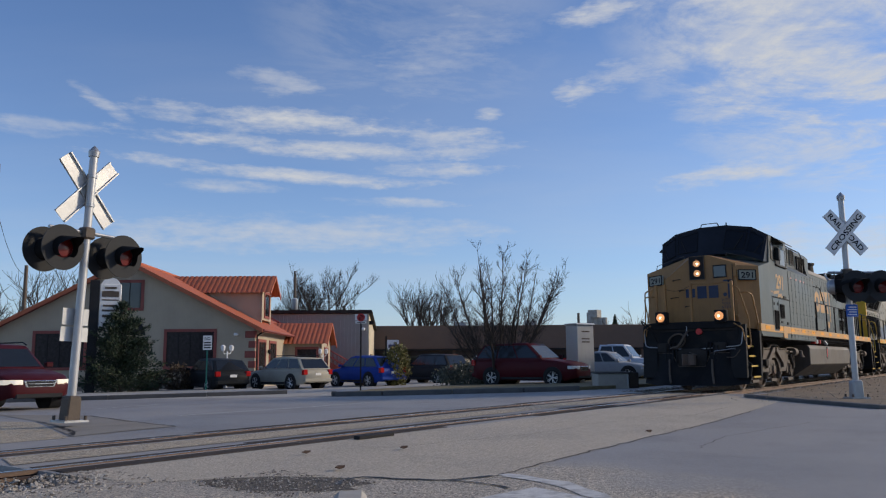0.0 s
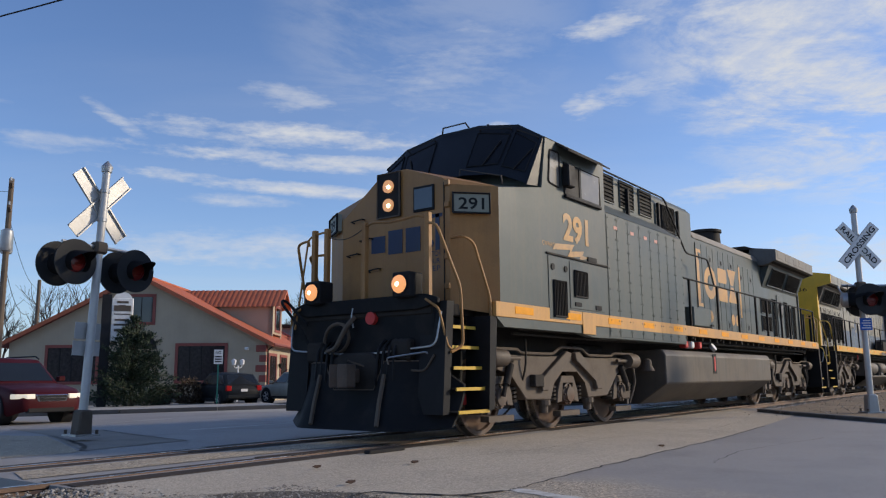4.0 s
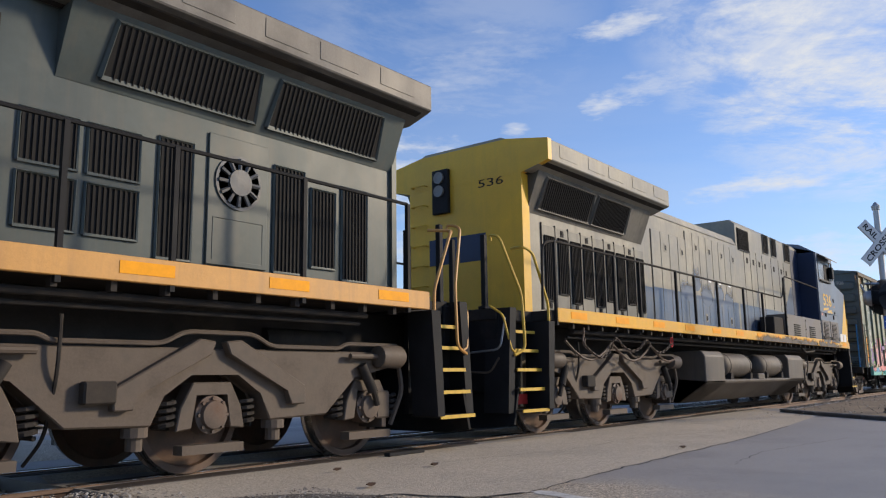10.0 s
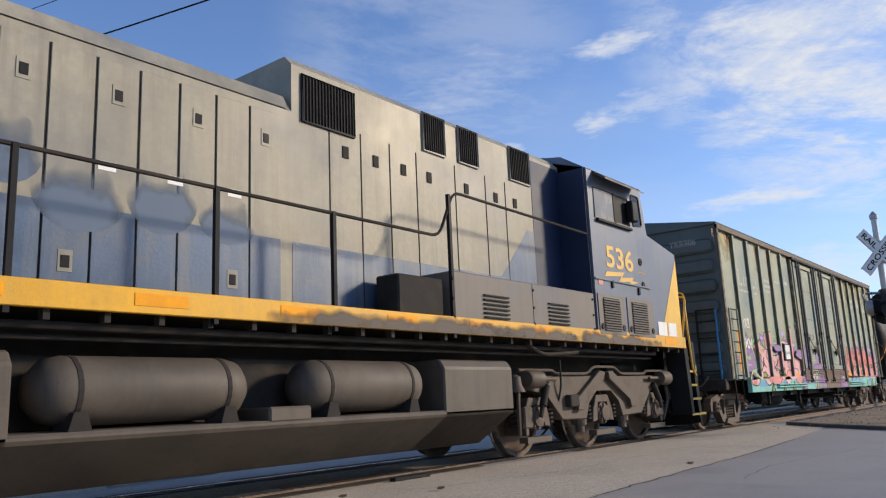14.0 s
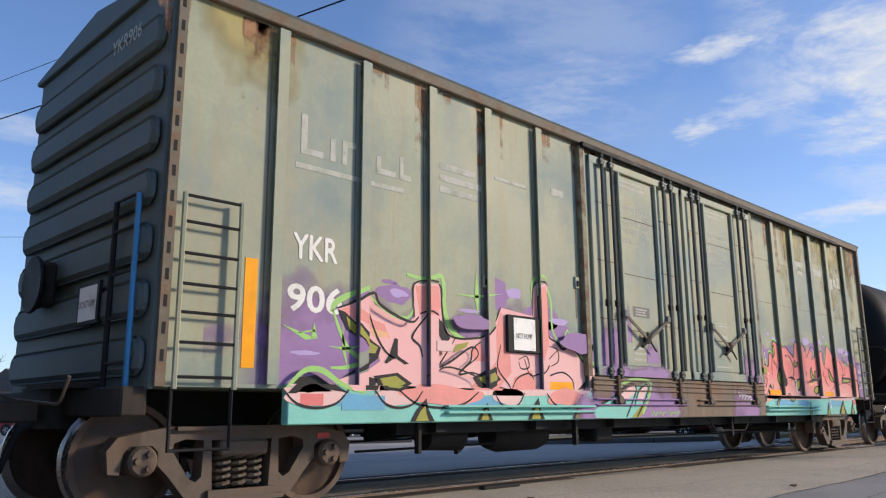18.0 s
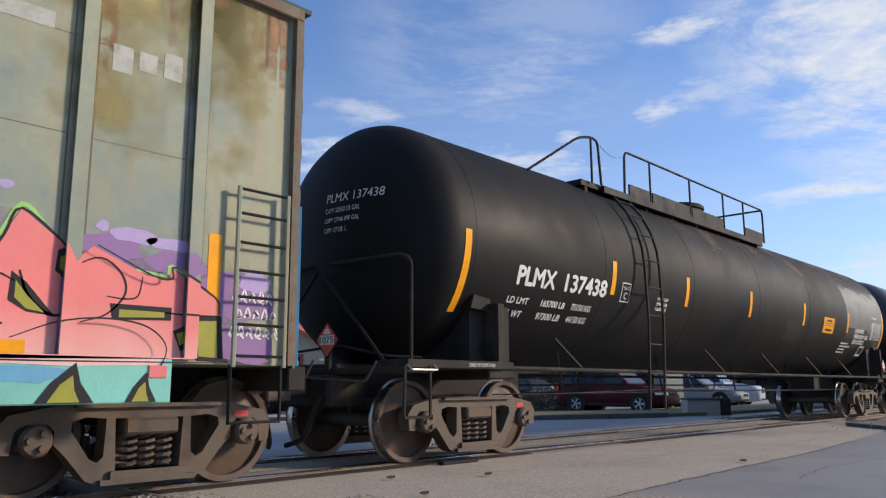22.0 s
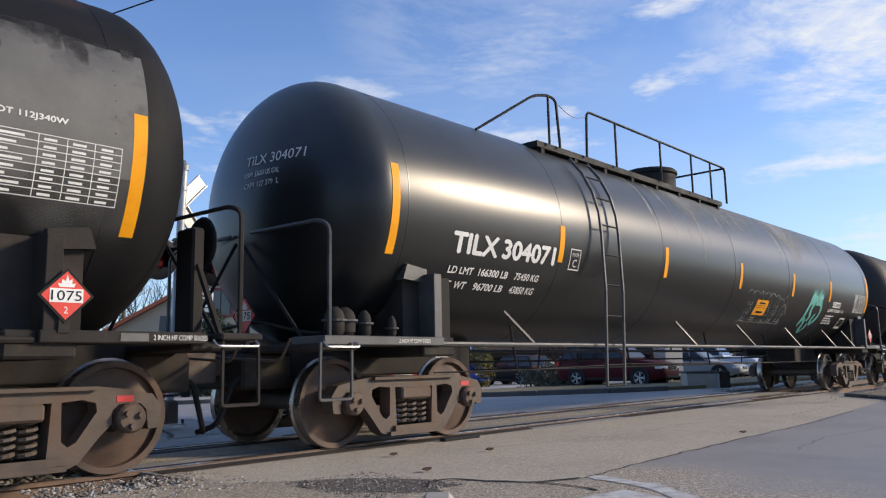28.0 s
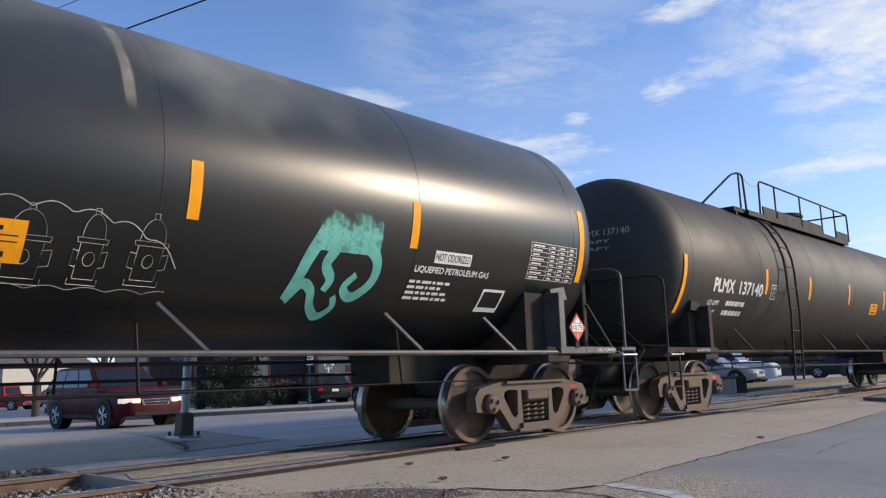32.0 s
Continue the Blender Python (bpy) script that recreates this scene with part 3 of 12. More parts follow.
CAB_GLASS = mat("tinted_cab_glass", (0.010, 0.012, 0.017), 0.12, var=0.2, bump=0.0, spec=0.18)
WORN_VISOR = mat("rust_blotched_visor", (0.085, 0.060, 0.045), 0.6, var=0.3, scale=3, dirt=(0.16, 0.15, 0.135), dirt_amt=0.35, dirt_scale=3.5)
GHOST_BLUE = soft_paint("ghost_blue", (0.085, 0.130, 0.20), 2.0, edge=0.22)
SILL_GRIME = soft_paint("sill_grime", (0.075, 0.055, 0.040), 3.2, edge=0.25)


def rounded(pts, n=4):
    """A smooth line through the points."""
    p = [Vector(q) for q in pts]
    p = [p[0] * 2 - p[1]] + p + [p[-1] * 2 - p[-2]]
    res = []
    for a, b, c, d in zip(p, p[1:], p[2:], p[3:]):
        for i in range(n):
            t = i / n
            res.append(0.5 * (2 * b + (c - a) * t + (2 * a - 5 * b + 4 * c - d) * t * t + (3 * b - a - 3 * c + d) * t ** 3))
    return res + [p[-2]]


def loft(sections, bm=None, cap0=False, cap1=False):
    """Skins between half outlines (along, [(y, z), ...]), mirrored over y."""
    bm = bm or bmesh.new()
    rings = []
    for u, half in sections:
        rings.append([bm.verts.new((u, -y, z)) for y, z in half] + [bm.verts.new((u, y, z)) for y, z in half[::-1]])
    for a, b in zip(rings, rings[1:]):
        for k in range(len(a) - 1):
            bm.faces.new((a[k], a[k + 1], b[k + 1], b[k]))
    if cap0:
        bm.faces.new(rings[0])
    if cap1:
        bm.faces.new(rings[-1][::-1])
    return bm


WHEELS = {}


def wheelset(parent, x, r, caps=True):
    """An axle with two wheels, turning as one; returned with its radius."""
    if r not in WHEELS:
        prof = [(0.10, 0.06), (0.10, 0.10), (0.045, 0.12), (0.03, r * 0.55), (0.0, r * 0.80), (-0.005, r * 0.86), (0.045, r * 0.88), (0.05, r - 0.004), (0.045, r),
                (-0.055, r + 0.004), (-0.070, r + 0.026), (-0.085, r + 0.026), (-0.09, r * 0.9), (-0.05, r * 0.82), (-0.03, r * 0.5), (-0.09, 0.10), (-0.09, 0.06)]
        meshes = []
        for side in (1, -1):
            bm = lathe([(side * (0.775 + a), q) for a, q in prof], "y", 40)
            w = part("wheel", bm, M["wheel"], None, smooth=True)
            w.data.materials.append(M["tread"])
            for f in w.data.polygons:
                c = math.hypot(f.center.x, f.center.z)
                if c > r * 0.975:
                    f.material_index = 1
            meshes.append(w.data)
            bpy.data.objects.remove(w)
        ax = part("wheelset", lathe([(-1.08, 0.07), (-0.9, 0.075), (-0.72, 0.085), (-0.3, 0.08), (0.3, 0.08), (0.72, 0.085), (0.9, 0.075), (1.08, 0.07)], "y", 16), M["grimy"], None, smooth=True)
        caps_ = []
        for s in (-1, 1):
            bm = lathe([(s * 1.05, 0.115), (s * 1.14, 0.12), (s * 1.165, 0.10), (s * 1.17, 0.04)], "y", 18)
            for k in range(3):
                a = k * math.tau / 3
                C((0.062 * math.cos(a), s * 1.15, 0.062 * math.sin(a)), (0.062 * math.cos(a), s * 1.20, 0.062 * math.sin(a)), 0.026, 6, bm=bm)
            cp = part("bearing_cap", bm, M["rusty"], None)
            caps_.append(cp.data)
            bpy.data.objects.remove(cp)
        WHEELS[r] = (meshes, ax.data, caps_)
        bpy.data.objects.remove(ax)
    meshes, ax, cp = WHEELS[r]
    ob = new("wheelset", ax)
    ob.parent = parent
    ob.matrix_basis = pose(x, 0, r)
    for me in meshes:
        new("wheel", me).parent = ob
    if caps:
        for me in cp:
            new("bearing_cap", me).parent = ob
    TURNING.append((ob, x, r))
    return ob


TURNING = []   # (wheelset, place along its vehicle, radius)


def helix(x, y, z0, z1, r, wire, turns, bm):
    n = turns * 10
    return tube([(x + r * math.cos(i / 10 * math.tau), y + r * math.sin(i / 10 * math.tau), z0 + (z1 - z0) * i / n) for i in range(n + 1)], wire, 5, bm)


def freight_truck(car, x):
    """A two-axle truck with cast side frames, spring nests and a bolster."""
    for dx in (-0.889, 0.889):
        wheelset(car, x + dx, 0.457)
    tr = part("truck", B(x - 0.2, x + 0.2, -1.0, 1.0, 0.52, 0.72, bevel=0.03), M["grimy"], car)
    for s in (-1, 1):
        half = [(0.62, 0.715), (0.82, 0.69), (1.08, 0.64), (1.16, 0.54), (1.14, 0.37), (1.05, 0.36), (1.03, 0.52), (0.98, 0.57), (0.80, 0.57), (0.75, 0.52), (0.75, 0.42), (0.66, 0.33), (0.50, 0.14), (0.40, 0.10)]
        ring = [(x + u, v) for u, v in half] + [(x - u, v) for u, v in half[::-1]]
        hole = [(0.36, 0.60), (0.52, 0.615), (0.62, 0.585), (0.63, 0.52), (0.48, 0.30), (0.42, 0.27), (0.37, 0.31)]
        loops = [ring, [(x + u, v) for u, v in hole], [(x - u, v) for u, v in hole], [(x - 0.27, 0.20), (x - 0.29, 0.60), (x + 0.29, 0.60), (x + 0.27, 0.20)]]
        flat = [p for lp in loops for p in lp]
        bm = bmesh.new()
        vs = [bm.verts.new((u, s * 0.94, v)) for u, v in flat]
        for t in tessellate_polygon([[Vector((u, v, 0)) for u, v in lp] for lp in loops]):
            bm.faces.new([vs[i] for i in t])
        g = bmesh.ops.extrude_face_region(bm, geom=list(bm.faces))
        bmesh.ops.translate(bm, verts=[v for v in g["geom"] if isinstance(v, bmesh.types.BMVert)], vec=(0, s * 0.16, 0))
        bmesh.ops.recalc_face_normals(bm, faces=bm.faces)
        for u0, u1, v0, v1 in ((-0.62, 0.62, 0.685, 0.715), (-0.40, 0.40, 0.10, 0.14)):
            B(x + u0, x + u1, s * 1.09, s * 1.15, v0, v1, bm)
        B(x - 0.32, x + 0.32, s * 0.90, s * 1.14, 0.12, 0.20, bm)
        part("side_frame", bm, M["rusty"], tr, "cast steel truck side frame, rust brown")
        for k in (-0.15, 0.0, 0.15):
            part("spring", helix(x + k, s * 1.02, 0.20, 0.48, 0.068, 0.017, 5, bmesh.new()), M["grimy"], tr, "coil spring")
        part("bolster_end", B(x - 0.23, x + 0.23, s * 0.95, s * 1.15, 0.47, 0.60, bevel=0.02), M["rusty"], tr)
        for d in (-1, 1):
            part("bearing_adapter", B(x + d * 0.889 - 0.12, x + d * 0.889 + 0.12, s * 0.94, s * 1.07, 0.38, 0.60, bevel=0.03), M["rusty"], tr)
    bm = bmesh.new()
    for d in (-1, 1):
        B(x + d * 0.37, x + d * 0.43, -0.85, 0.85, 0.36, 0.46, bm)
    part("brake_beam", bm, M["under"], tr)
    for s in (-1, 1):
        part("frame_tag", B(x + 0.78, x + 0.92, s * 1.10, s * 1.104, 0.585, 0.635), M["red"], tr)
    return tr


def loco_truck(car, x, g):
    """A three-axle road truck: frame with its arch, links, dampers and brake cylinders."""
    for dx in (-2.0, 0.0, 2.0):
        wheelset(car, x + dx, 0.533, caps=False)
    tr = part("truck", B(x - 2.2, x + 2.2, -0.62, 0.62, 0.55, 0.95, bevel=0.03), M["under"], car)
    for s in (-1, 1):
        bm = bmesh.new()
        y0, y1 = s * 0.96, s * 1.20
        prism([(x - 2.5, 1.12), (x + 2.5, 1.12), (x + 2.5, 0.98), (x + 1.75, 0.86), (x + 1.35, 0.48), (x + 0.62, 0.46), (x + 0.52, 0.72), (x + 0.25, 0.90), (x - 0.25, 0.90),
               (x - 0.52, 0.72), (x - 0.62, 0.46), (x - 1.35, 0.48), (x - 1.75, 0.86), (x - 2.5, 0.98)], y0, y1, bm=bm, bevel=0.015)
        part("truck_frame", bm, M["grimy"], tr, "heavy cast truck side frame, dusty brown")
        bm = bmesh.new()
        for d in (-1, 1):
            prism([(x + d * 0.05, 1.18), (x + d * 0.22, 1.20), (x + d * 1.0, 0.78), (x + d * 1.0, 0.60), (x + d * 0.82, 0.60), (x + d * 0.78, 0.74), (x + d * 0.10, 1.06)], s * 1.18, s * 1.28, bm=bm, bevel=0.012)
        part("arch_link", bm, M["grimy"], tr)
        part("link_bracket", B(x - 1.25, x - 0.98, s * 1.2, s * 1.30, 0.66, 0.84, bevel=0.015), M["under"], tr)
        for d in (-2.0, 0.0, 2.0):
            bm = prism([(x + d - 0.36, 0.40), (x + d - 0.20, 0.42), (x + d - 0.17, 0.72), (x + d + 0.17, 0.72), (x + d + 0.20, 0.42), (x + d + 0.36, 0.40), (x + d + 0.32, 0.60),
                        (x + d + 0.20, 0.82), (x + d - 0.20, 0.82), (x + d - 0.32, 0.60)], s * 1.0, s * 1.16, bevel=0.01)
            B(x + d - 0.30, x + d + 0.34, s * 1.04, s * 1.18, 0.20, 0.28, bm)
            jb = part("journal_box", bm, M["grimy"], tr)
            bm = lathe([(s * 1.0, 0.17), (s * 1.16, 0.17), (s * 1.17, 0.13), (s * 1.21, 0.12), (s * 1.22, 0.05)], "y", 20, (x + d, 0, 0.533))
            for k in range(8):
                a = k * math.tau / 8
                C((x + d + 0.145 * math.cos(a), s * 1.15, 0.533 + 0.145 * math.sin(a)), (x + d + 0.145 * math.cos(a), s * 1.19, 0.533 + 0.145 * math.sin(a)), 0.016, 6, bm=bm)
            part("bearing_cover", bm, M["rusty"], tr, smooth=True)
            for k in (-0.42, 0.42):
                part("spring", helix(x + d + k, s * 1.06, 0.42, 0.66, 0.085, 0.022, 4, bmesh.new()), M["under"], tr)
        for d in (-1, 1):
            bm = lathe([(x + d * 2.02, 0.05), (x + d * 2.04, 0.12), (x + d * 2.36, 0.13), (x + d * 2.40, 0.11), (x + d * 2.41, 0.03)], "x", 16, (0, s * 1.27, 1.07))
            C((x + d * 1.62, s * 1.27, 1.07), (x + d * 2.05, s * 1.27, 1.07), 0.03, 8, bm=bm)
            part("brake_cylinder", bm, M["grimy"], tr, smooth=True)
            bm = C((x + d * 1.82, s * 1.24, 0.98), (x + d * 1.98, s * 1.26, 0.70), 0.055, 10)
            C((x + d * 1.98, s * 1.26, 0.72), (x + d * 2.05, s * 1.26, 0.55), 0.032, 8, bm=bm)
            part("damper", bm, M["under"], tr, smooth=True)
            bm = B(x + d * 2.22, x + d * 2.30, s * 0.80, s * 1.16, 0.30, 0.62, bevel=0.01)
            B(x + d * 2.12, x + d * 2.34, s * 1.02, s * 1.18, 0.40, 0.70, bm, 0.02)
            part("brake_shoe_head", bm, M["grimy"], tr)
            part("brake_hanger", tube(bent([(x + d * 2.45, s * 1.18, 1.10), (x + d * 2.52, s * 1.2, 0.70), (x + d * 2.40, s * 1.12, 0.32)], 0.1), 0.03, 6), M["grimy"], tr)
            bm = bmesh.new()
            C((x + d * 0.72, s * 1.12, 0.46), (x + d * 0.72, s * 1.12, 0.38), 0.11, 12, bm=bm)
            C((x + d * 0.72, s * 1.12, 0.38), (x + d * 0.72, s * 1.12, 0.27), 0.07, 12, bm=bm)
            part("pad", bm, M["grimy"], tr)
        part("air_pipe", tube(bent([(x - 2.5, s * 1.22, 1.20), (x - 1.6, s * 1.22, 1.20), (x - 1.5, s * 1.22, 1.15), (x - 0.55, s * 1.22, 1.15), (x - 0.35, s * 1.22, 1.26), (x + 0.4, s * 1.22, 1.26),
                                    (x + 0.6, s * 1.22, 1.15), (x + 1.5, s * 1.22, 1.15), (x + 1.6, s * 1.22, 1.2), (x + 2.4, s * 1.22, 1.2)], 0.1), 0.022, 6), M["grimy"], tr)
        part("sand_pipe", tube(bent([(x - 1.45, s * 1.27, 1.35), (x - 1.45, s * 1.27, 0.9), (x - 1.4, s * 1.0, 0.4), (x - 1.45, s * 0.8, 0.2)], 0.2), 0.016, 6), M["under"], tr)
        part("air_reservoir", C((x + 0.9, s * 0.7, 1.25), (x + 2.0, s * 0.7, 1.25), 0.12, 14), M["under"], tr, smooth=True)
    return tr


def coupler(car, x, d, z=0.84):
    """Knuckle coupler with its shank and the air hose, d: which way it points."""
    bm = B(x - d * 0.75, x, -0.09, 0.09, z - 0.09, z + 0.09, bevel=0.02)
    prism([(x - d * 0.05, -0.17), (x + d * 0.13, -0.16), (x + d * 0.18, -0.05), (x + d * 0.05, 0.02), (x + d * 0.15, 0.13), (x + d * 0.02, 0.2), (x - d * 0.1, 0.12)], z - 0.15, z + 0.15, "z", bm, 0.015)
    cp = part("coupler", bm, M["rusty"], car, "knuckle coupler, rusty cast steel")
    part("air_hose", tube(bent([(x - d * 0.35, -0.38, z - 0.10), (x - d * 0.25, -0.38, z - 0.15), (x - d * 0.12, -0.34, z - 0.55), (x + d * 0.0, -0.15, z - 0.62)], 0.16), 0.028, 8), M["black"], cp)
    part("cut_lever", tube(bent([(x - d * 0.3, -1.25, z + 0.25), (x - d * 0.3, -1.1, z + 0.05), (x - d * 0.25, -0.2, z + 0.1), (x - d * 0.05, 0.0, z + 0.2)], 0.08), 0.014, 6), M["grimy"], cp)
    return cp


def locomotive(tag, number, sgn, label):
    a = tag == "a"
    car = thing("locomotive", label, "locomotive", "train")
    X = lambda u: sgn * u
    hood, roof = (P["hood_a"], P["roof_a"]) if a else (P["hood_b"], P["hood_b"])
    band, endp = (P["band_a"], P["nose_a"]) if a else (P["band_b"], P["yellow_b"])
    cabp = P["hood_a"] if a else P["cab_b"]
    sec = lambda rows: [(X(u), h) for u, h in rows]
    # frame, sill and fuel tank
    part("frame", B(X(-9.4), X(9.4), -1.52, 1.52, 1.62, 1.76), M["under"], car)
    part("centre_sill", B(X(-10.0), X(10.0), -0.7, 0.7, 1.02, 1.62, bevel=0.03), M["under"], car)
    for s in (-1, 1):
        sill = part("side_sill", B(X(-9.42), X(9.3), s * 1.52, s * 1.585, 1.60, 1.80, bevel=0.006), band, car, "gold side sill band with reflectors" if a else "yellow side sill band with reflectors")
        for k in range(13):
            u = -8.95 + k * 1.45
            part("reflector", B(X(u), X(u + 0.48), s * 1.585, s * 1.590, 1.66, 1.76), M["reflector"], sill)
        for k in range(40):
            u = -9.2 + k * 0.46
            part("sill_bracket", B(X(u), X(u + 0.05), s * 1.45, s * 1.53, 1.52, 1.60), M["under"], sill)
        bm = tube([(X(-8.5), s * 1.35, 1.50), (X(8.5), s * 1.35, 1.50)], 0.035, 8)
        tube([(X(-8.5), s * 1.25, 1.42), (X(8.5), s * 1.25, 1.42)], 0.022, 8, bm)
        tube(bent([(X(-5.6), s * 1.4, 1.46), (X(-4.6), s * 1.4, 1.40), (X(-4.2), s * 1.4, 1.55)], 0.2), 0.03, 8, bm)
        part("pipe_run", bm, M["under"], car)
    half = [(-1.0, 0.27), (-1.575, 0.66), (-1.575, 1.20), (-1.50, 1.30), (1.50, 1.30), (1.575, 1.20), (1.575, 0.66), (1.0, 0.27)]
    if a:
        tank = part("fuel_tank", prism(half, X(-3.62), X(3.55), "x", bevel=0.02), P["tank"], car, "dusty brown fuel tank")
        for s in (-1, 1):
            part("sight_gauge", B(X(-0.95), X(-0.72), s * 1.57, s * 1.582, 0.84, 1.26, bevel=0.004), M["black"], tank)
            part("gauge_glass", B(X(-0.88), X(-0.80), s * 1.58, s * 1.588, 0.90, 1.20), M["red"], tank)
            for k, (u, m_) in enumerate(((-2.3, M["red"]), (-1.95, M["white"]), (-1.5, M["red"]))):
                part("valve_box", B(X(u), X(u + 0.16), s * 1.35, s * 1.5, 1.36, 1.50, bevel=0.02), m_, tank)
            part("filler_cap", C((X(-0.75), s * 1.5, 1.38), (X(-0.75), s * 1.56, 1.42), 0.09, 14), M["steel"], tank)
    else:
        low = [(-1.0, 0.27), (-1.575, 0.66), (-1.575, 0.72), (-1.0, 0.74), (1.0, 0.74), (1.575, 0.72), (1.575, 0.66), (1.0, 0.27)]
        tank = part("fuel_tank", prism(low, -3.65, 3.55, "x", bevel=0.02), P["tank"], car, "dusty brown fuel tank with recessed air tanks")
        part("tank_end", prism(half, -3.65, -2.55, "x", bevel=0.02), P["tank"], tank)
        part("tank_end", prism(half, 2.15, 3.55, "x", bevel=0.02), P["tank"], tank)
        part("tank_core", B(-2.6, 2.2, -1.0, 1.0, 0.7, 1.3), M["under"], tank)
        for s in (-1, 1):
            part("tank_rib", B(-0.35, 0.15, s * 1.05, s * 1.575, 0.70, 0.84, bevel=0.02), P["tank"], tank)
            for x0, x1 in ((-2.35, -0.45), (0.15, 1.95)):
                rs = part("air_reservoir", lathe([(x0, 0.02), (x0 + 0.03, 0.14), (x0 + 0.12, 0.235), (x0 + 0.25, 0.265), (x1 - 0.25, 0.265), (x1 - 0.12, 0.235), (x1 - 0.03, 0.14), (x1, 0.02)], "x", 24, (0, s * 1.28, 1.02)), P["tank"], tank, smooth=True)
                for q in (x0 + 0.3, x1 - 0.3):
                    bm = lathe([(q - 0.02, 0.27), (q + 0.02, 0.27)], "x", 24, (0, s * 1.28, 1.02))
                    part("strap", bm, M["under"], rs)
                    part("saddle", prism([(q - 0.09, 0.72), (q + 0.09, 0.72), (q + 0.05, 0.86), (q - 0.05, 0.86)], s * 1.30, s * 1.55), M["under"], rs)
    for u in (-6.73, 6.73):
        loco_truck(car, X(u), car)
    part("bell", lathe([(0.90, 0.13), (0.92, 0.12), (1.0, 0.08), (1.10, 0.07), (1.13, 0.02)], "z", 18, (X(-3.95), -1.35, 0.0)), M["grimy"], car, smooth=True)
    # engine hood
    round_top = lambda h, z: [(h, 1.76), (h, z - 0.22), (h - 0.07, z - 0.09), (h - 0.22, z)]
    body = part("engine_hood", loft(sec([(-0.36, round_top(1.06, 4.17)), (9.2, round_top(1.06, 4.17))]), cap1=True), hood, car)
    part("hood_roof_cap", loft(sec([(-0.3, [(1.075, 3.96), (1.0, 4.12), (0.84, 4.19)]), (5.1, [(1.075, 3.96), (1.0, 4.12), (0.84, 4.19)])])), roof, body)
    part("blower_housing", loft(sec([(-6.0, [(1.06, 1.76), (1.06, 4.50), (0.95, 4.62)]), (-0.36, [(1.06, 1.76), (1.06, 4.50), (0.95, 4.62)])]), cap0=True, cap1=True), hood, car)
    if a:
        part("roof_dark_cap", B(X(-6.0), X(-0.4), -0.9, 0.9, 4.60, 4.66, bevel=0.02), roof, body)
    part("exhaust_stack", lathe([(4.14, 0.40), (4.68, 0.38), (4.70, 0.43), (4.77, 0.43), (4.77, 0.36), (4.5, 0.34)], "z", 24, (X(3.55), -0.1, 0)), M["under"], car, smooth=True)
    bm = bmesh.new()
    for k in range(3):
        lathe([(X(0.9 + k * 0.22), 0.02), (X(1.0 + k * 0.22), 0.09)], "x", 12, (0, -0.35 + 0.3 * (k % 2), 4.30), bm)
    B(X(0.9), X(1.5), -0.5, 0.1, 4.16, 4.23, bm)
    part("air_horn", bm, M["under"], car)
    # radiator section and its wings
    rad = part("radiator_cab", loft(sec([(5.2, [(1.065, 3.28), (1.30, 3.88), (1.30, 4.05), (0.9, 4.3)]), (9.22, [(1.065, 3.28), (1.30, 3.88), (1.30, 4.05), (0.9, 4.3)])]), cap0=True, cap1=True), hood if a else P["soot_shade_b"], car)
    for s in (-1, 1):
        for u0, u1 in ((5.55, 7.15), (7.30, 8.9)) if a else ((6.02, 7.32), (7.38, 9.0)):
            bm = bmesh.new()
            p, q = (s * 1.11, 3.36), (s * 1.285, 3.82)
            fr = [(X(u0), p), (X(u1), p), (X(u1 - 0.05), q), (X(u0 + 0.05), q)]
            tube([(x, y, z) for x, (y, z) in fr + fr[:1]], 0.03, 4, bm)
            g = part("radiator_screen_frame", bm, hood if a else P["soot_shade_b"], rad)
            bm = bmesh.new()
            v = [bm.verts.new((x, y + s * 0.012, z)) for x, (y, z) in fr]
            bm.faces.new(v)
            for k in range(1, 26):
                x = X(u0 + 0.05 + (u1 - u0 - 0.1) * k / 26)
                C((x, p[0] + s * 0.02, p[1]), (x, q[0] + s * 0.02, q[1]), 0.008, 4, bm=bm)
            part("radiator_screen", bm, P["grille"], g)
        wing = prism([(s * 0.85, 4.40), (s * 1.57, 4.29), (s * 1.57, 3.98), (s * 1.50, 3.96), (s * 1.22, 3.86), (s * 0.85, 3.86)], X(4.95), X(9.40), "x", bevel=0.012)
        w = part("radiator_wing", wing, roof if a else P["hood_b"], car)
        for u in (5.1, 6.0, 6.9, 7.6, 8.5):
            part("hatch_plate", B(X(u), X(u + 0.55), s * 1.57, s * 1.576, 4.06, 4.25, bevel=0.002), roof if a else P["hood_b"], w)
        # dark plate put in for the shade under the wing
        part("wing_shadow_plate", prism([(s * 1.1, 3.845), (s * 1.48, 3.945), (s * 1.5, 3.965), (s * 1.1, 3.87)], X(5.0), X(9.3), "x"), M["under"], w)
    part("radiator_roof", loft(sec([(4.95, [(1.0, 4.35), (0.75, 4.46)]), (9.4, [(1.0, 4.35), (0.75, 4.46)])]), cap0=True, cap1=True), M["under"] if a else P["hood_b"], car)
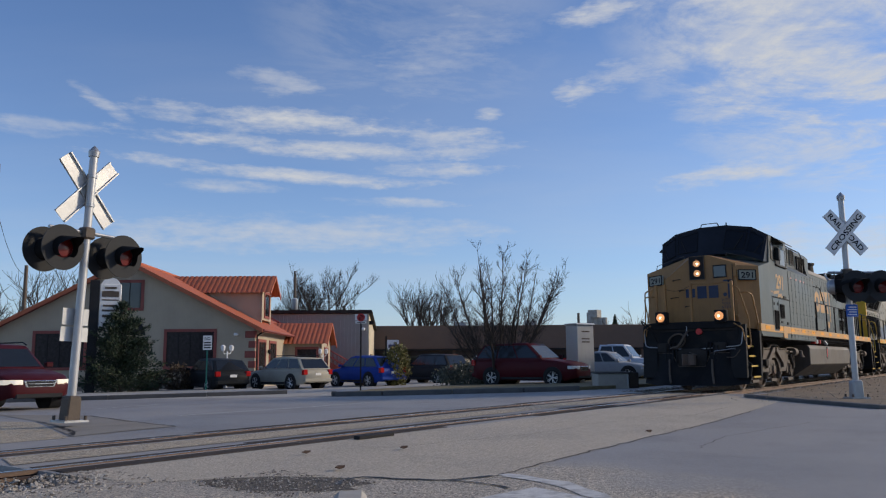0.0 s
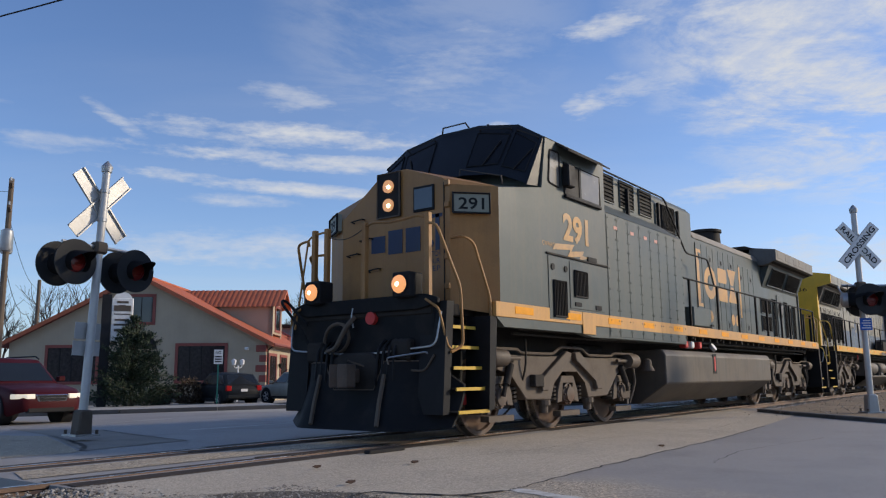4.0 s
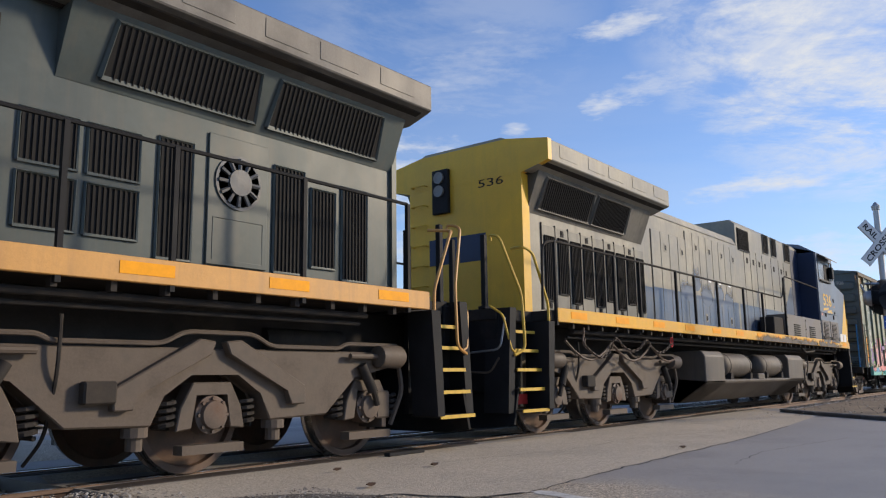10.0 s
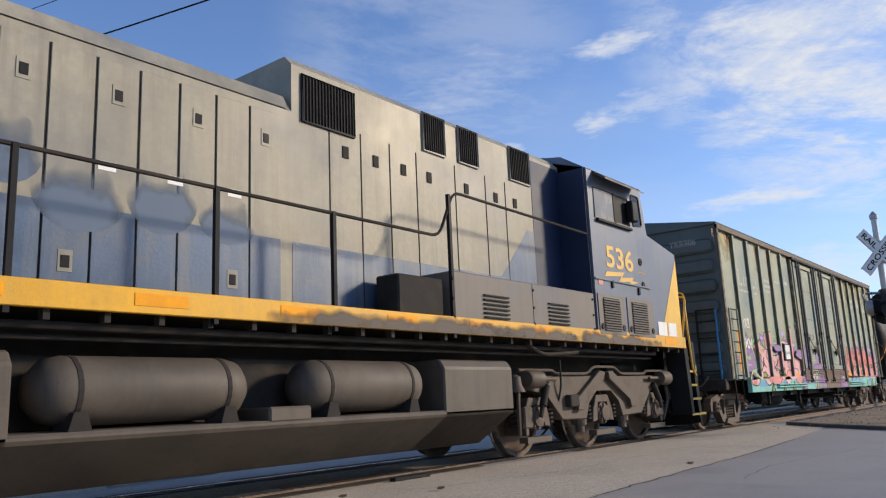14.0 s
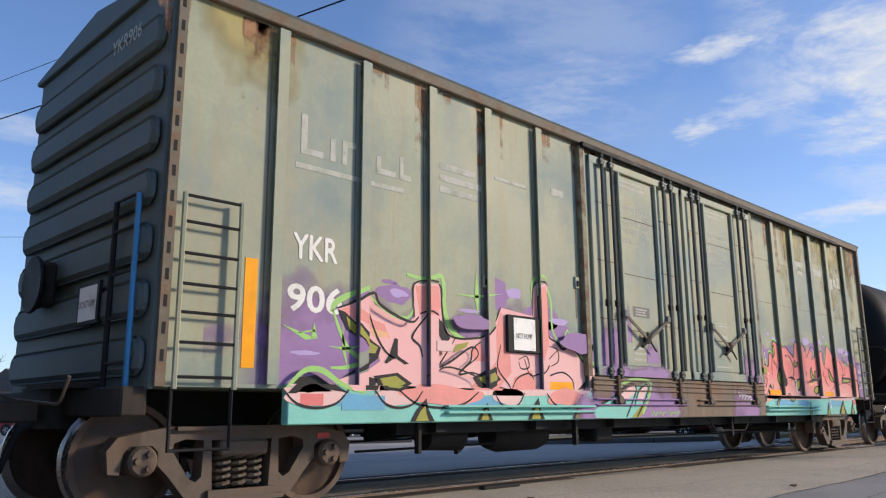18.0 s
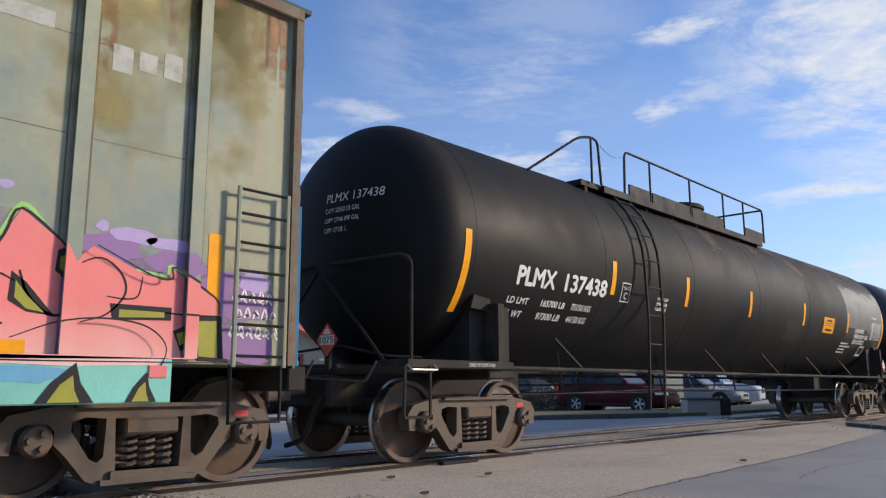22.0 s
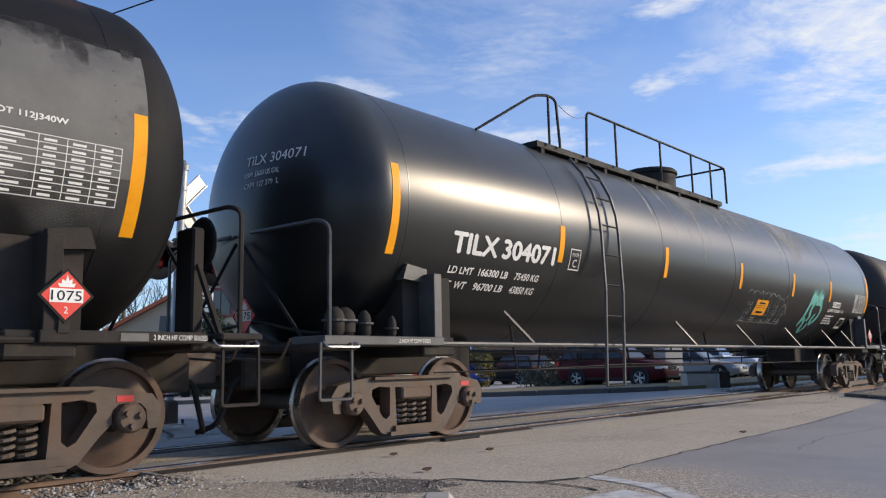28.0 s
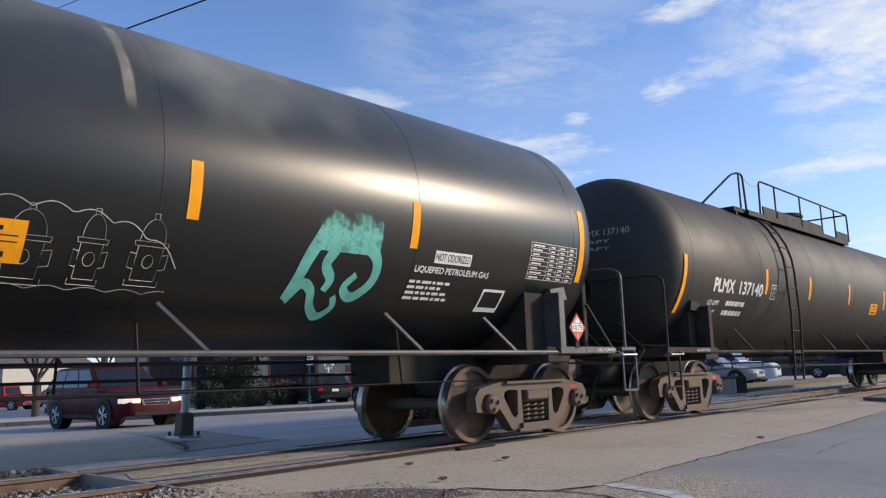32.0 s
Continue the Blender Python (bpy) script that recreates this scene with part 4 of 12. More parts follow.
    # doors along the hood
    for s in (-1, 1):
        edges = [-0.2 + 0.40 * k for k in range(9)] + [3.42, 3.86, 4.3, 4.75]
        for k, (u0, u1) in enumerate(zip(edges, edges[1:])):
            z1 = 3.86 if u1 < 3.2 else 3.66
            d = part("hood_door", B(X(u0 + 0.012), X(u1 - 0.012), s * 1.06, s * 1.078, 1.84, z1, bevel=0.004), hood, body)
            if not a:
                part("blue_band", B(X(u0 + 0.012), X(u1 - 0.012), s * 1.078, s * 1.080, 1.84, 2.52), P["blue_b"], d)
            part("door_seam", B(X(u1 - 0.013), X(u1 + 0.013), s * 1.06, s * 1.066, 1.84, z1), M["under"], body)
            u = (u0 + u1) / 2
            for z in ([2.05] if k % 4 == 1 else []) + ([z1 - 0.3] if k % 2 == 0 else []):
                lt = part("door_latch", B(X(u - 0.06), X(u + 0.06), s * 1.078, s * 1.084, z - 0.09, z + 0.09, bevel=0.002), hood, d)
                part("latch_pull", B(X(u - 0.035), X(u + 0.035), s * 1.084, s * 1.090, z - 0.055, z + 0.045, bevel=0.002), M["black"], lt)
        # grilles and doors below the radiators
        if a:
            for u0, u1, z0, z1 in ((4.95, 5.42, 2.02, 2.45), (5.5, 5.97, 2.02, 2.45), (4.95, 5.42, 2.53, 2.96), (5.5, 5.97, 2.53, 2.96), (6.15, 6.5, 1.9, 3.0), (6.72, 7.3, 1.95, 2.35), (7.45, 7.85, 1.9, 3.0), (7.95, 8.3, 2.0, 2.85), (8.4, 8.8, 1.9, 2.95)):
                grille(body, X, u0, u1, s, z0, z1, 1.06, hood)
            fan = part("fan_housing", B(X(6.66), X(7.36), s * 1.06, s * 1.085, 1.9, 3.16, bevel=0.006), hood, body)
            bm = lathe([(s * 1.09, 0.27), (s * 1.10, 0.27), (s * 1.10, 0.24), (s * 1.09, 0.24)], "y", 28, (X(7.0), 0, 2.72))
            for k in range(12):
                t = k * math.tau / 12
                C((X(7.0) + 0.13 * math.cos(t), s * 1.10, 2.72 + 0.13 * math.sin(t)), (X(7.0) + 0.24 * math.cos(t), s * 1.10, 2.72 + 0.24 * math.sin(t)), 0.022, 5, bm=bm)
            C((X(7.0), s * 1.085, 2.72), (X(7.0), s * 1.13, 2.72), 0.13, 20, bm=bm)
            part("fan_wheel", bm, P["fan"], fan, "dull aluminium fan wheel behind an open hatch", smooth=True)
        else:
            for k in range(9):
                u = 8.83 - k * 0.41
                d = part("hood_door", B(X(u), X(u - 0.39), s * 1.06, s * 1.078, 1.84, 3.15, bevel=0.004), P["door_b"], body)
                part("door_seam", B(X(u + 0.012), X(u - 0.002), s * 1.06, s * 1.082, 1.84, 3.18), M["under"], body)
                for z in ((3.07,) if k % 2 else (1.91,)):
                    lt = part("door_latch", B(X(u - 0.15), X(u - 0.25), s * 1.078, s * 1.086, z - 0.05, z + 0.05, bevel=0.003), M["under"], d)
                    part("latch_pull", B(X(u - 0.17), X(u - 0.23), s * 1.086, s * 1.094, z - 0.01, z + 0.03, bevel=0.002), M["black"], lt)
                grille(d, X, u - 0.33, u - 0.06, s, 1.98 + 0.12 * (k % 2), 2.98, 1.078, P["grille"])
        # upper air intakes
        for u0, u1 in ((-5.2, -4.53), (-4.25, -3.6), (-3.33, -2.71)) if a else ((-3.0, -2.55), (-3.75, -3.3), (-5.1, -4.55)):
            grille(body, X, u0, u1, s, 4.02, 4.54, 1.06, hood, flat=a)
        grille(body, X, -2.18 if a else -1.3, -1.43 if a else -0.5, s, 3.88, 4.42, 1.06, M["black"])
    if not a:
        for s in (-1, 1):
            bm = bmesh.new()
            bm.faces.new([bm.verts.new((X(u), s * 1.0635, z)) for u, z in ((-0.36, 1.80), (-0.36, 2.52), (-4.2, 2.52), (-4.95, 3.30), (-5.14, 3.30), (-5.14, 1.80))])
            part("blue_band", bm, P["blue_b"], body)
            bm = bmesh.new()
            bm.faces.new([bm.verts.new((X(u), s * 1.0635, z)) for u, z in ((4.77, 1.80), (4.77, 2.50), (5.10, 2.50), (5.10, 1.80))])
            part("blue_band", bm, P["blue_b"], body)
            for u in (-0.9, -1.4, -1.9, -2.4, -3.2, -3.9, -4.4):
                part("door_seam", B(X(u), X(u - 0.014), s * 1.06, s * 1.066, 1.82, 3.95), M["under"], body)
                lt = part("door_latch", B(X(u - 0.30), X(u - 0.21), s * 1.06, s * 1.072, 3.60, 3.74), M["under"], body)
            for k, (u, z, rx, rz) in enumerate(((3.0, 2.62, 0.46, 0.26), (1.9, 2.60, 0.40, 0.30), (1.15, 2.72, 0.36, 0.34), (0.45, 2.62, 0.34, 0.24), (2.5, 2.9, 0.3, 0.3))):
                bm = bmesh.new()
                bm.faces.new([bm.verts.new((X(u + rx * math.cos(t)), s * (1.0806 + 0.0004 * k), z + rz * math.sin(t))) for t in [i * math.tau / 20 for i in range(20)]])
                part("faded_mark", bm, GHOST_BLUE, body, "ghost of painted-over blue lettering")
            for u in (0.3, 0.95, 1.6):
                part("door_label", B(X(u), X(u + 0.16), s * 1.080, s * 1.0815, 2.86, 2.94), M["white"], body)
    # electrical lockers beside the cab
    vis = -1
    if a:
        lock = part("locker_wall", B(X(-6.0), X(-2.45), -1.575, -1.0, 1.42, 3.56, bevel=0.01), hood, car, "riveted grey locker panels beside the cab")
        part("locker_wall", B(X(-6.0), X(-2.45), 1.575, 1.0, 1.42, 3.56, bevel=0.01), hood, car)
        part("locker_band", B(X(-6.0), X(-2.45), -1.575, -1.588, 1.60, 1.80), band, lock)
        bm = bmesh.new()
        us = [-5.98, -5.58, -5.12, -4.62, -4.13, -3.72, -3.3, -2.9, -2.47]
        for u0, u1 in zip(us, us[1:]):
            part("locker_panel", B(X(u0 + 0.008), X(u1 - 0.008), -1.575, -1.584, 1.46, 3.52, bevel=0.002), hood, lock)
            for k in range(12):
                for u in (u0 + 0.05, u1 - 0.05):
                    C((X(u), -1.58, 1.55 + k * 0.175), (X(u), -1.593, 1.55 + k * 0.175), 0.012, 6, bm=bm)
        tagged(part("rivets", bm, hood, lock), kind="stuff")
        for u in (-5.7, -5.0, -4.4, -3.9):
            part("sticker", B(X(u), X(u + 0.14), -1.584, -1.587, 3.30, 3.36), P["pink"], lock)
        part("sloped_locker_top", prism([(-1.575, 3.56), (-1.0, 3.56), (-1.0, 3.98)], X(-6.0), X(-2.45), "x"), hood, lock)
        tb = part("electrical_box", B(X(-1.78), X(-0.7), -1.52, -1.10, 1.83, 2.24, bevel=0.02), hood, car)
        part("box_handle", B(X(-0.8), X(-0.62), -1.53, -1.55, 1.86, 1.90), M["under"], tb)
        part("battery_locker", B(X(-2.45), X(-1.9), -1.3, -1.0, 1.8, 3.2, bevel=0.015), hood, car)
    else:
        lock = part("skirt_locker", B(X(-5.93), X(-2.4), -1.575, -1.05, 1.70, 2.36, bevel=0.015), P["locker_b"], car, "low grey locker along the walkway")
        for u in (-3.0, -4.55):
            bm = bmesh.new()
            for k in range(6):
                B(X(u), X(u - 0.55), -1.575, -1.60, 1.82 + k * 0.055, 1.84 + k * 0.055, bm)
            part("louvre_slats", bm, P["grille"], lock)
        for u in (-4.2, -2.42, -5.90):
            for z in (1.80, 2.02, 2.26):
                part("locker_bolt", C((X(u + 0.03), -1.575, z), (X(u + 0.03), -1.59, z), 0.018, 6), M["under"], lock)
        part("locker_seam", B(X(-4.16), X(-4.15), -1.575, -1.578, 1.72, 2.34), M["under"], lock)
        part("walkway_box", B(X(-2.3), X(-1.5), -1.5, -1.15, 1.80, 2.25, bevel=0.02), M["under"], car)
    if not a:
        for s in (-1, 1):
            for u0, u1, k in ((-8.3, -4.9, 0), (-5.6, -2.2, 1), (-3.9, 0.4, 2)):
                bm = bmesh.new()
                bm.faces.new([bm.verts.new((X(u), s * (1.5915 + 0.0006 * k), z)) for u, z in ((u0, 1.602), (u1, 1.602), (u1, 1.798), (u0, 1.798))])
                part("sill_grime", bm, SILL_GRIME, car)
    # cab and nose
    low, mid, top = 1.62, 3.58, 4.46
    S1 = [(1.575, low), (1.575, 3.36), (0.35, 3.74)]
    S2 = [(1.575, low), (1.575, mid), (0.35, 3.84)]
    S3 = [(1.575, low), (1.575, top - 0.06), (0.9, 4.62)]
    cab = part("cab", loft(sec([(-9.30, S1), (-8.12, S2), (-7.97, S3), (-6.0, S3)]), cap1=True), cabp, car, "wide safety cab with numbers on its side")
    bm = bmesh.new()
    rings = [[bm.verts.new((X(u), y, z)) for y, z in ring] for u, ring in ((-9.80, ((0.85, low + 0.1), (0.85, 3.12), (0.06, 3.71), (-0.37, 3.71), (-0.99, 3.49), (-1.12, 3.38), (-1.12, low + 0.1))),
                                                                            (-9.31, ((1.58, low), (1.58, 3.365), (0.35, 3.748), (-0.35, 3.748), (-1.2, 3.50), (-1.58, 3.365), (-1.58, low))))]
    for k in range(6):
        bm.faces.new((rings[0][k], rings[0][k + 1], rings[1][k + 1], rings[1][k]))
    bm.faces.new(rings[0])
    bmesh.ops.recalc_face_normals(bm, faces=bm.faces)
    nose = part("nose", bm, endp, cab, "dull gold nose front" if a else "yellow nose front")
    wu = -8.42 if a else -8.16
    ws = part("windshield_wall", loft(sec([(wu, [(1.50, 3.58), (1.45, 3.62), (1.0, 3.82), (0.35, 3.90)]), (-7.985, [(1.55, 3.62), (1.555, top - 0.05), (1.12, 4.67), (0.4, 4.80)])]), cap1=True), P["dark"] if a else cabp, cab)
    part("cab_roof", loft(sec([(-8.0, [(1.585, top - 0.07), (1.13, 4.675), (0.4, 4.805)]), (-6.0, [(1.585, top - 0.07), (1.13, 4.675), (0.4, 4.805)])]), cap0=True, cap1=True), P["dark"] if a else cabp, cab)
    if not a:
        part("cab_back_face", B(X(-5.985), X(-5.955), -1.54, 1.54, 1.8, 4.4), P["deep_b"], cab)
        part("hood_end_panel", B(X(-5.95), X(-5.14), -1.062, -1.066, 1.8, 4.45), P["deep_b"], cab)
        for s in (-1, 1):
            bm = bmesh.new()
            bm.faces.new([bm.verts.new((X(u), s * 1.579, z)) for u, z in ((-9.30, 3.27), (-8.38, 1.80), (-9.30, 1.80))])
            part("yellow_flash", bm, endp, cab)
    bm = bmesh.new()
    tube([(X(-8.0), 0.35, 4.79), (X(-8.04), 0.30, 4.89), (X(-8.04), -0.15, 4.89), (X(-8.0), -0.2, 4.80)], 0.015, 5, bm), tube([(X(-7.6), -0.3, 4.79), (X(-7.6), -0.3, 4.95)], 0.02, 5, bm), B(X(-7.7), X(-7.5), -0.4, -0.2, 4.79, 4.84, bm)
    part("roof_antenna", bm, M["under"], cab)
    for s in (-1, 1):
        lo_, hi_ = ((1.45, 3.62), (1.0, 3.82), (0.35, 3.90)), ((1.555, top - 0.05), (1.12, 4.67), (0.4, 4.80))
        for k in range(2):
            at = lambda p, q: Vector((wu, *lo_[k])).lerp(Vector((wu, *lo_[k + 1])), p).lerp(Vector((-7.985, *hi_[k])).lerp(Vector((-7.985, *hi_[k + 1])), p), q)
            nrm = (at(1, 0) - at(0, 0)).cross(at(0, 1) - at(0, 0)).normalized()
            nrm = -nrm if nrm.x > 0 else nrm
            ring = [at(p, q) + nrm * 0.012 for p, q in ((0.10, 0.20), (0.96, 0.16), (0.96, 0.84), (0.10, 0.80))]
            bm = bmesh.new()
            bm.faces.new([bm.verts.new((X(v.x), s * v.y, v.z)) for v in ring])
            g_ = part("windshield", bm, CAB_GLASS, ws)
            part("windshield_seal", tube([(X(v.x), s * v.y, v.z) for v in ring + ring[:1]], 0.014, 4), M["black"], g_)
            a_, b_ = at(0.5, 0.16) + nrm * 0.03, at(0.15 + 0.1 * k, 0.66) + nrm * 0.03
            part("wiper", tube([(X(v.x), s * v.y, v.z) for v in (a_, b_)], 0.011, 4), M["under"], g_)
            a_, b_ = at(0.12, 0.90) + nrm * 0.05, at(0.92, 0.88) + nrm * 0.05
            part("window_grab_rail", tube([(X(v.x), s * v.y, v.z) for v in (a_ - nrm * 0.05, a_, b_, b_ - nrm * 0.05)], 0.011, 5), M["under"], g_)
        part("nose_top_rail", tube([(X(-8.95), s * 1.42, 3.50), (X(-8.95), s * 1.40, 3.62), (X(-8.85), s * 0.62, 3.86), (X(-8.85), s * 0.60, 3.76)], 0.012, 5), M["grimy"], cab)
        wx = (-7.42, -6.92, -6.86, -6.18)
        fr = part("window_frame", tube([(X(wx[0]), s * 1.575, 3.62), (X(wx[3]), s * 1.575, 3.62), (X(wx[3]), s * 1.565, 4.12), (X(wx[0]), s * 1.565, 4.12), (X(wx[0]), s * 1.575, 3.62)], 0.022, 4), M["black"] if a else P["locker_b"], cab)
        part("side_window", B(X(wx[0]), X(wx[1]), s * 1.56, s * 1.578, 3.63, 4.11), M["black"], fr)
        part("side_window", B(X(wx[2]), X(wx[3]), s * 1.56, s * 1.580, 3.63, 4.11), P["lampoff"], fr, "closed side window reflecting the sky")
        part("window_post", B(X(wx[1]), X(wx[2]), s * 1.56, s * 1.59, 3.60, 4.13), M["black"], fr)
        bm = prism([(X(-7.92), 3.70), (X(-7.58), 3.66), (X(-7.58), 4.22), (X(-7.86), 4.22)], s * 1.56, s * 1.579, bevel=0.004)
        qw = part("quarter_window", bm, P["lampoff"] if a else CAB_GLASS, cab)
        sl_ = bent([(X(u), s * 1.580, z) for u, z in ((-7.75, 3.69), (-7.57, 3.67), (-7.57, 4.23), (-7.86, 4.23), (-7.92, 3.71), (-7.75, 3.69))], 0.05)
        part("window_seal", tube(sl_, 0.016, 5), M["black"], qw)
        part("sun_visor", prism([(s * 1.56, 4.36), (s * 1.56, 4.40), (s * 1.80, 4.24), (s * 1.80, 4.21)], X(-7.66), X(-6.2), "x"), M["under"] if a else WORN_VISOR, cab, "sheet visor over the side window")
        mr = part("mirror", B(X(-7.52), X(-7.30), s * 1.60, s * 1.72, 3.70, 4.06, bevel=0.02), M["black"], cab)
        part("window_ledge", B(X(-7.45), X(-6.2), s * 1.575, s * 1.63, 3.55, 3.60, bevel=0.01), M["black"], cab)
        # numbers and bolt on the cab side; letters read from outside on each side
        x0, x1 = (X(-7.50), X(-6.66)) if a else (X(-7.44), X(-6.45))
        x0, x1 = min(x0, x1), max(x0, x1)
        nb = part("cab_number", fitted(heavy(number, 0.035 if a else 0.02), x0, x1, 2.86 if a else 2.83, 3.31 if a else 3.20, s * 1.582, mirror=s > 0), P["number_a"] if a else P["yellow_b"], cab)
        zz_ = [(0.0, 0.35), (0.07, 0.77), (0.585, 0.99), (0.49, 0.50), (0.85, 0.72), (0.80, 0.40), (1.0, 0.36), (0.70, 0.0), (0.745, 0.30), (0.373, 0.05), (0.477, 0.60)]
        bx0, bx1 = (-7.85, -6.65) if a else (-6.35, -7.6)
        bm = bmesh.new()
        bm.faces.new([bm.verts.new((X(bx0 + p * (bx1 - bx0)), s * 1.581, 2.60 + q * (0.24 if a else 0.20))) for p, q in zz_])
        part("bolt_stripe", bm, P["number_a"] if a else P["yellow_b"], cab)
        # access doors low on the cab side
        if a:
            dr = part("side_door", B(X(-8.0), X(-7.38), s * 1.575, s * 1.586, 1.64, 2.58, bevel=0.003), cabp, cab)
            grille(dr, X, -7.87, -7.49, s, 1.69, 2.22, 1.586, P["grille"])
            dr = part("side_door", B(X(-7.34), X(-6.15), s * 1.575, s * 1.586, 1.84, 2.56, bevel=0.003), cabp, cab)
            grille(dr, X, -7.21, -6.79, s, 2.03, 2.43, 1.586, P["grille"])
            for u in (-7.88, -7.48):
                part("round_latch", C((X(u), s * 1.58, 2.42), (X(u), s * 1.60, 2.42), 0.05, 10), M["black"], cab)
        else:
            for u0, u1, v0, v1 in ((-6.95, -6.04, -6.78, -6.20), (-8.07, -7.05, -7.82, -7.22)):
                dr = part("louvre_door", B(X(u0), X(u1), s * 1.575, s * 1.590, 1.74, 2.38, bevel=0.004), P["locker_b"], cab, "louvred steel door under the cab number")
                part("louvre_back", B(X(v0), X(v1), s * 1.590, s * 1.592, 1.80, 2.32), P["grille"], dr)
                for k in range(13):
                    part("louvre_slat", prism([(s * 1.59, 1.81 + k * 0.04), (s * 1.615, 1.80 + k * 0.04), (s * 1.615, 1.807 + k * 0.04), (s * 1.59, 1.83 + k * 0.04)], X(v0), X(v1), "x"), P["locker_b"], dr)
                for u in (u0 + 0.09, u1 - 0.09):
                    part("round_latch", C((X(u), s * 1.588, 1.86), (X(u), s * 1.604, 1.86), 0.05, 12), M["black"], dr)
            for u0, u1 in ((-8.60, -8.24), (-9.03, -8.68)):
                part("paper_notice", B(X(u0), X(u1), s * 1.581, s * 1.585, 1.80, 2.04), M["white"], cab)
            part("flag_sticker", B(X(-6.27), X(-6.12), s * 1.578, s * 1.581, 2.52, 2.60), P["pink"], cab)
            part("round_port", C((X(-7.78), s * 1.576, 2.66), (X(-7.78), s * 1.59, 2.66), 0.05, 12), M["under"], cab)
        for u0, u1, z0, z1 in ((-6.72, -6.42, 2.63, 2.70), (-7.2, -7.0, 1.88, 1.94), (-6.5, -6.3, 1.86, 1.93)) if a else ((-6.62, -6.56, 2.50, 2.62), (-7.60, -7.54, 2.46, 2.58)):
            part("latch", B(X(u0), X(u1), s * 1.578, s * 1.60, z0, z1), M["black"], cab)
        part("rain_gutter", B(X(-8.05), X(-6.0), s * 1.575, s * 1.60, 2.60, 2.625), M["under"] if a else cabp, cab)
        if a:
            part("step_pocket", B(X(-6.97), X(-6.53), s * 1.58, s * 1.592, 1.46, 1.80, bevel=0.003), band, cab)
            part("cab_skirt", prism([(X(-9.4), 1.60), (X(-6.0), 1.60), (X(-6.0), 1.42), (X(-6.6), 1.42), (X(-7.0), 1.47), (X(-9.2), 1.47)], s * 1.45, s * 1.57), hood, cab)
    # nose details
    f = lambda u, y0, y1, z0, z1, m_, nm, th=0.03, lb="": part(nm, B(X(u), X(u - th), y0, y1, z0, z1, bevel=0.006), m_, nose, lb)
    hl = f(-9.80, -0.27, 0.14, 3.05, 3.69, M["black"], "headlight_box", 0.04)
    part("headlight_rim", tube([(X(-9.84), -0.27, 3.05), (X(-9.84), 0.14, 3.05), (X(-9.84), 0.14, 3.69), (X(-9.84), -0.27, 3.69), (X(-9.84), -0.27, 3.05)], 0.014, 4), P["cable"], hl)
    for z in (3.22, 3.49):
        le = part("headlight", lathe([(X(-9.83), 0.090), (X(-9.87), 0.094), (X(-9.862), 0.05), (X(-9.858), 0.001)], "x", 18, (0, -0.08, z)), P["lamp"] if a else P["lampoff"], hl)
        if a:
            part("bulb", lathe([(X(-9.86), 0.034), (X(-9.885), 0.024), (X(-9.89), 0.001)], "x", 10, (0, -0.09, z - 0.01)), P["bulb"], le)
    f(-9.80, -0.87, -0.50, 3.06, 3.42, M["black"], "nose_window_frame", 0.015)
    f(-9.815, -0.845, -0.525, 3.09, 3.39, M["glass"], "nose_window", 0.012)
    if a:
        for k, t_ in enumerate(("WATCH", "YOUR", "STEP")):
            part("warning_text", end_text(t_, X(-9.806), -0.96, -0.70, 2.42 - k * 0.10, 2.49 - k * 0.10), P["blueink"], nose)
        part("round_mark", C((X(-9.80), -0.80, 2.60), (X(-9.808), -0.80, 2.60), 0.055, 12), P["blueink"], nose)
        for z in (3.4, 3.1, 2.4, 2.0):
            part("door_hinge", B(X(-9.80), X(-9.84), -1.13, -1.05, z - 0.04, z + 0.04, bevel=0.008), P["nose_a"], nose)
        for y, z in ((0.62, 3.05), (0.45, 2.75), (0.3, 2.3), (0.7, 2.55)):
            part("nose_grab_iron", tube([(X(-9.80), y, z), (X(-9.87), y, z + 0.01), (X(-9.87), y - 0.2, z + 0.03), (X(-9.80), y - 0.2, z + 0.03)], 0.011, 5), M["black"], nose)
    f(-9.80, -1.04, -1.02, 1.75, 3.42, M["under"], "door_seam", 0.008)
    for s in (-1, 1):
        bm = bmesh.new()
        q = [(-9.76, 0.92), (-9.42, 1.42)] if s > 0 else [(-9.77, 1.15), (-9.40, 1.495)]
        v = [bm.verts.new((X(u), s * y, z)) for z in (2.98, 3.24) for u, y in q]
        bm.faces.new((v[0], v[1], v[3], v[2]))
        g = bmesh.ops.extrude_face_region(bm, geom=list(bm.faces))
        bmesh.ops.translate(bm, verts=[e for e in g["geom"] if isinstance(e, bmesh.types.BMVert)], vec=(X(-0.05 if a else -0.012), s * (0.04 if a else 0.01), 0))
        nbp = part("number_board", bm, P["numbers"], nose, "lit number board")
        fr_ = [(X(u - (0.056 if a else 0.014)), s * (y + (0.046 if a else 0.012)), z) for u, y, z in ((*q[0], 2.975), (*q[1], 2.975), (*q[1], 3.245), (*q[0], 3.245))]
        part("board_frame", tube(fr_ + fr_[:1], 0.018, 4), M["black"], nbp)
        w = words(number, 0.22, bold=0.004)
        xs = [v.co.x for v in w.verts]
        for v in w.verts:
            t = (v.co.x - min(xs)) / (max(xs) - min(xs))
            if s > 0:
                t = 1 - t
            t = 0.15 + t * 0.7
            if sgn < 0:
                t = 1 - t
            u, y = q[0][0] + (q[1][0] - q[0][0]) * t, q[0][1] + (q[1][1] - q[0][1]) * t
            v.co = Vector((X(u - (0.053 if a else 0.016)), s * (y + (0.042 if a else 0.013)), 3.03 + v.co.z))
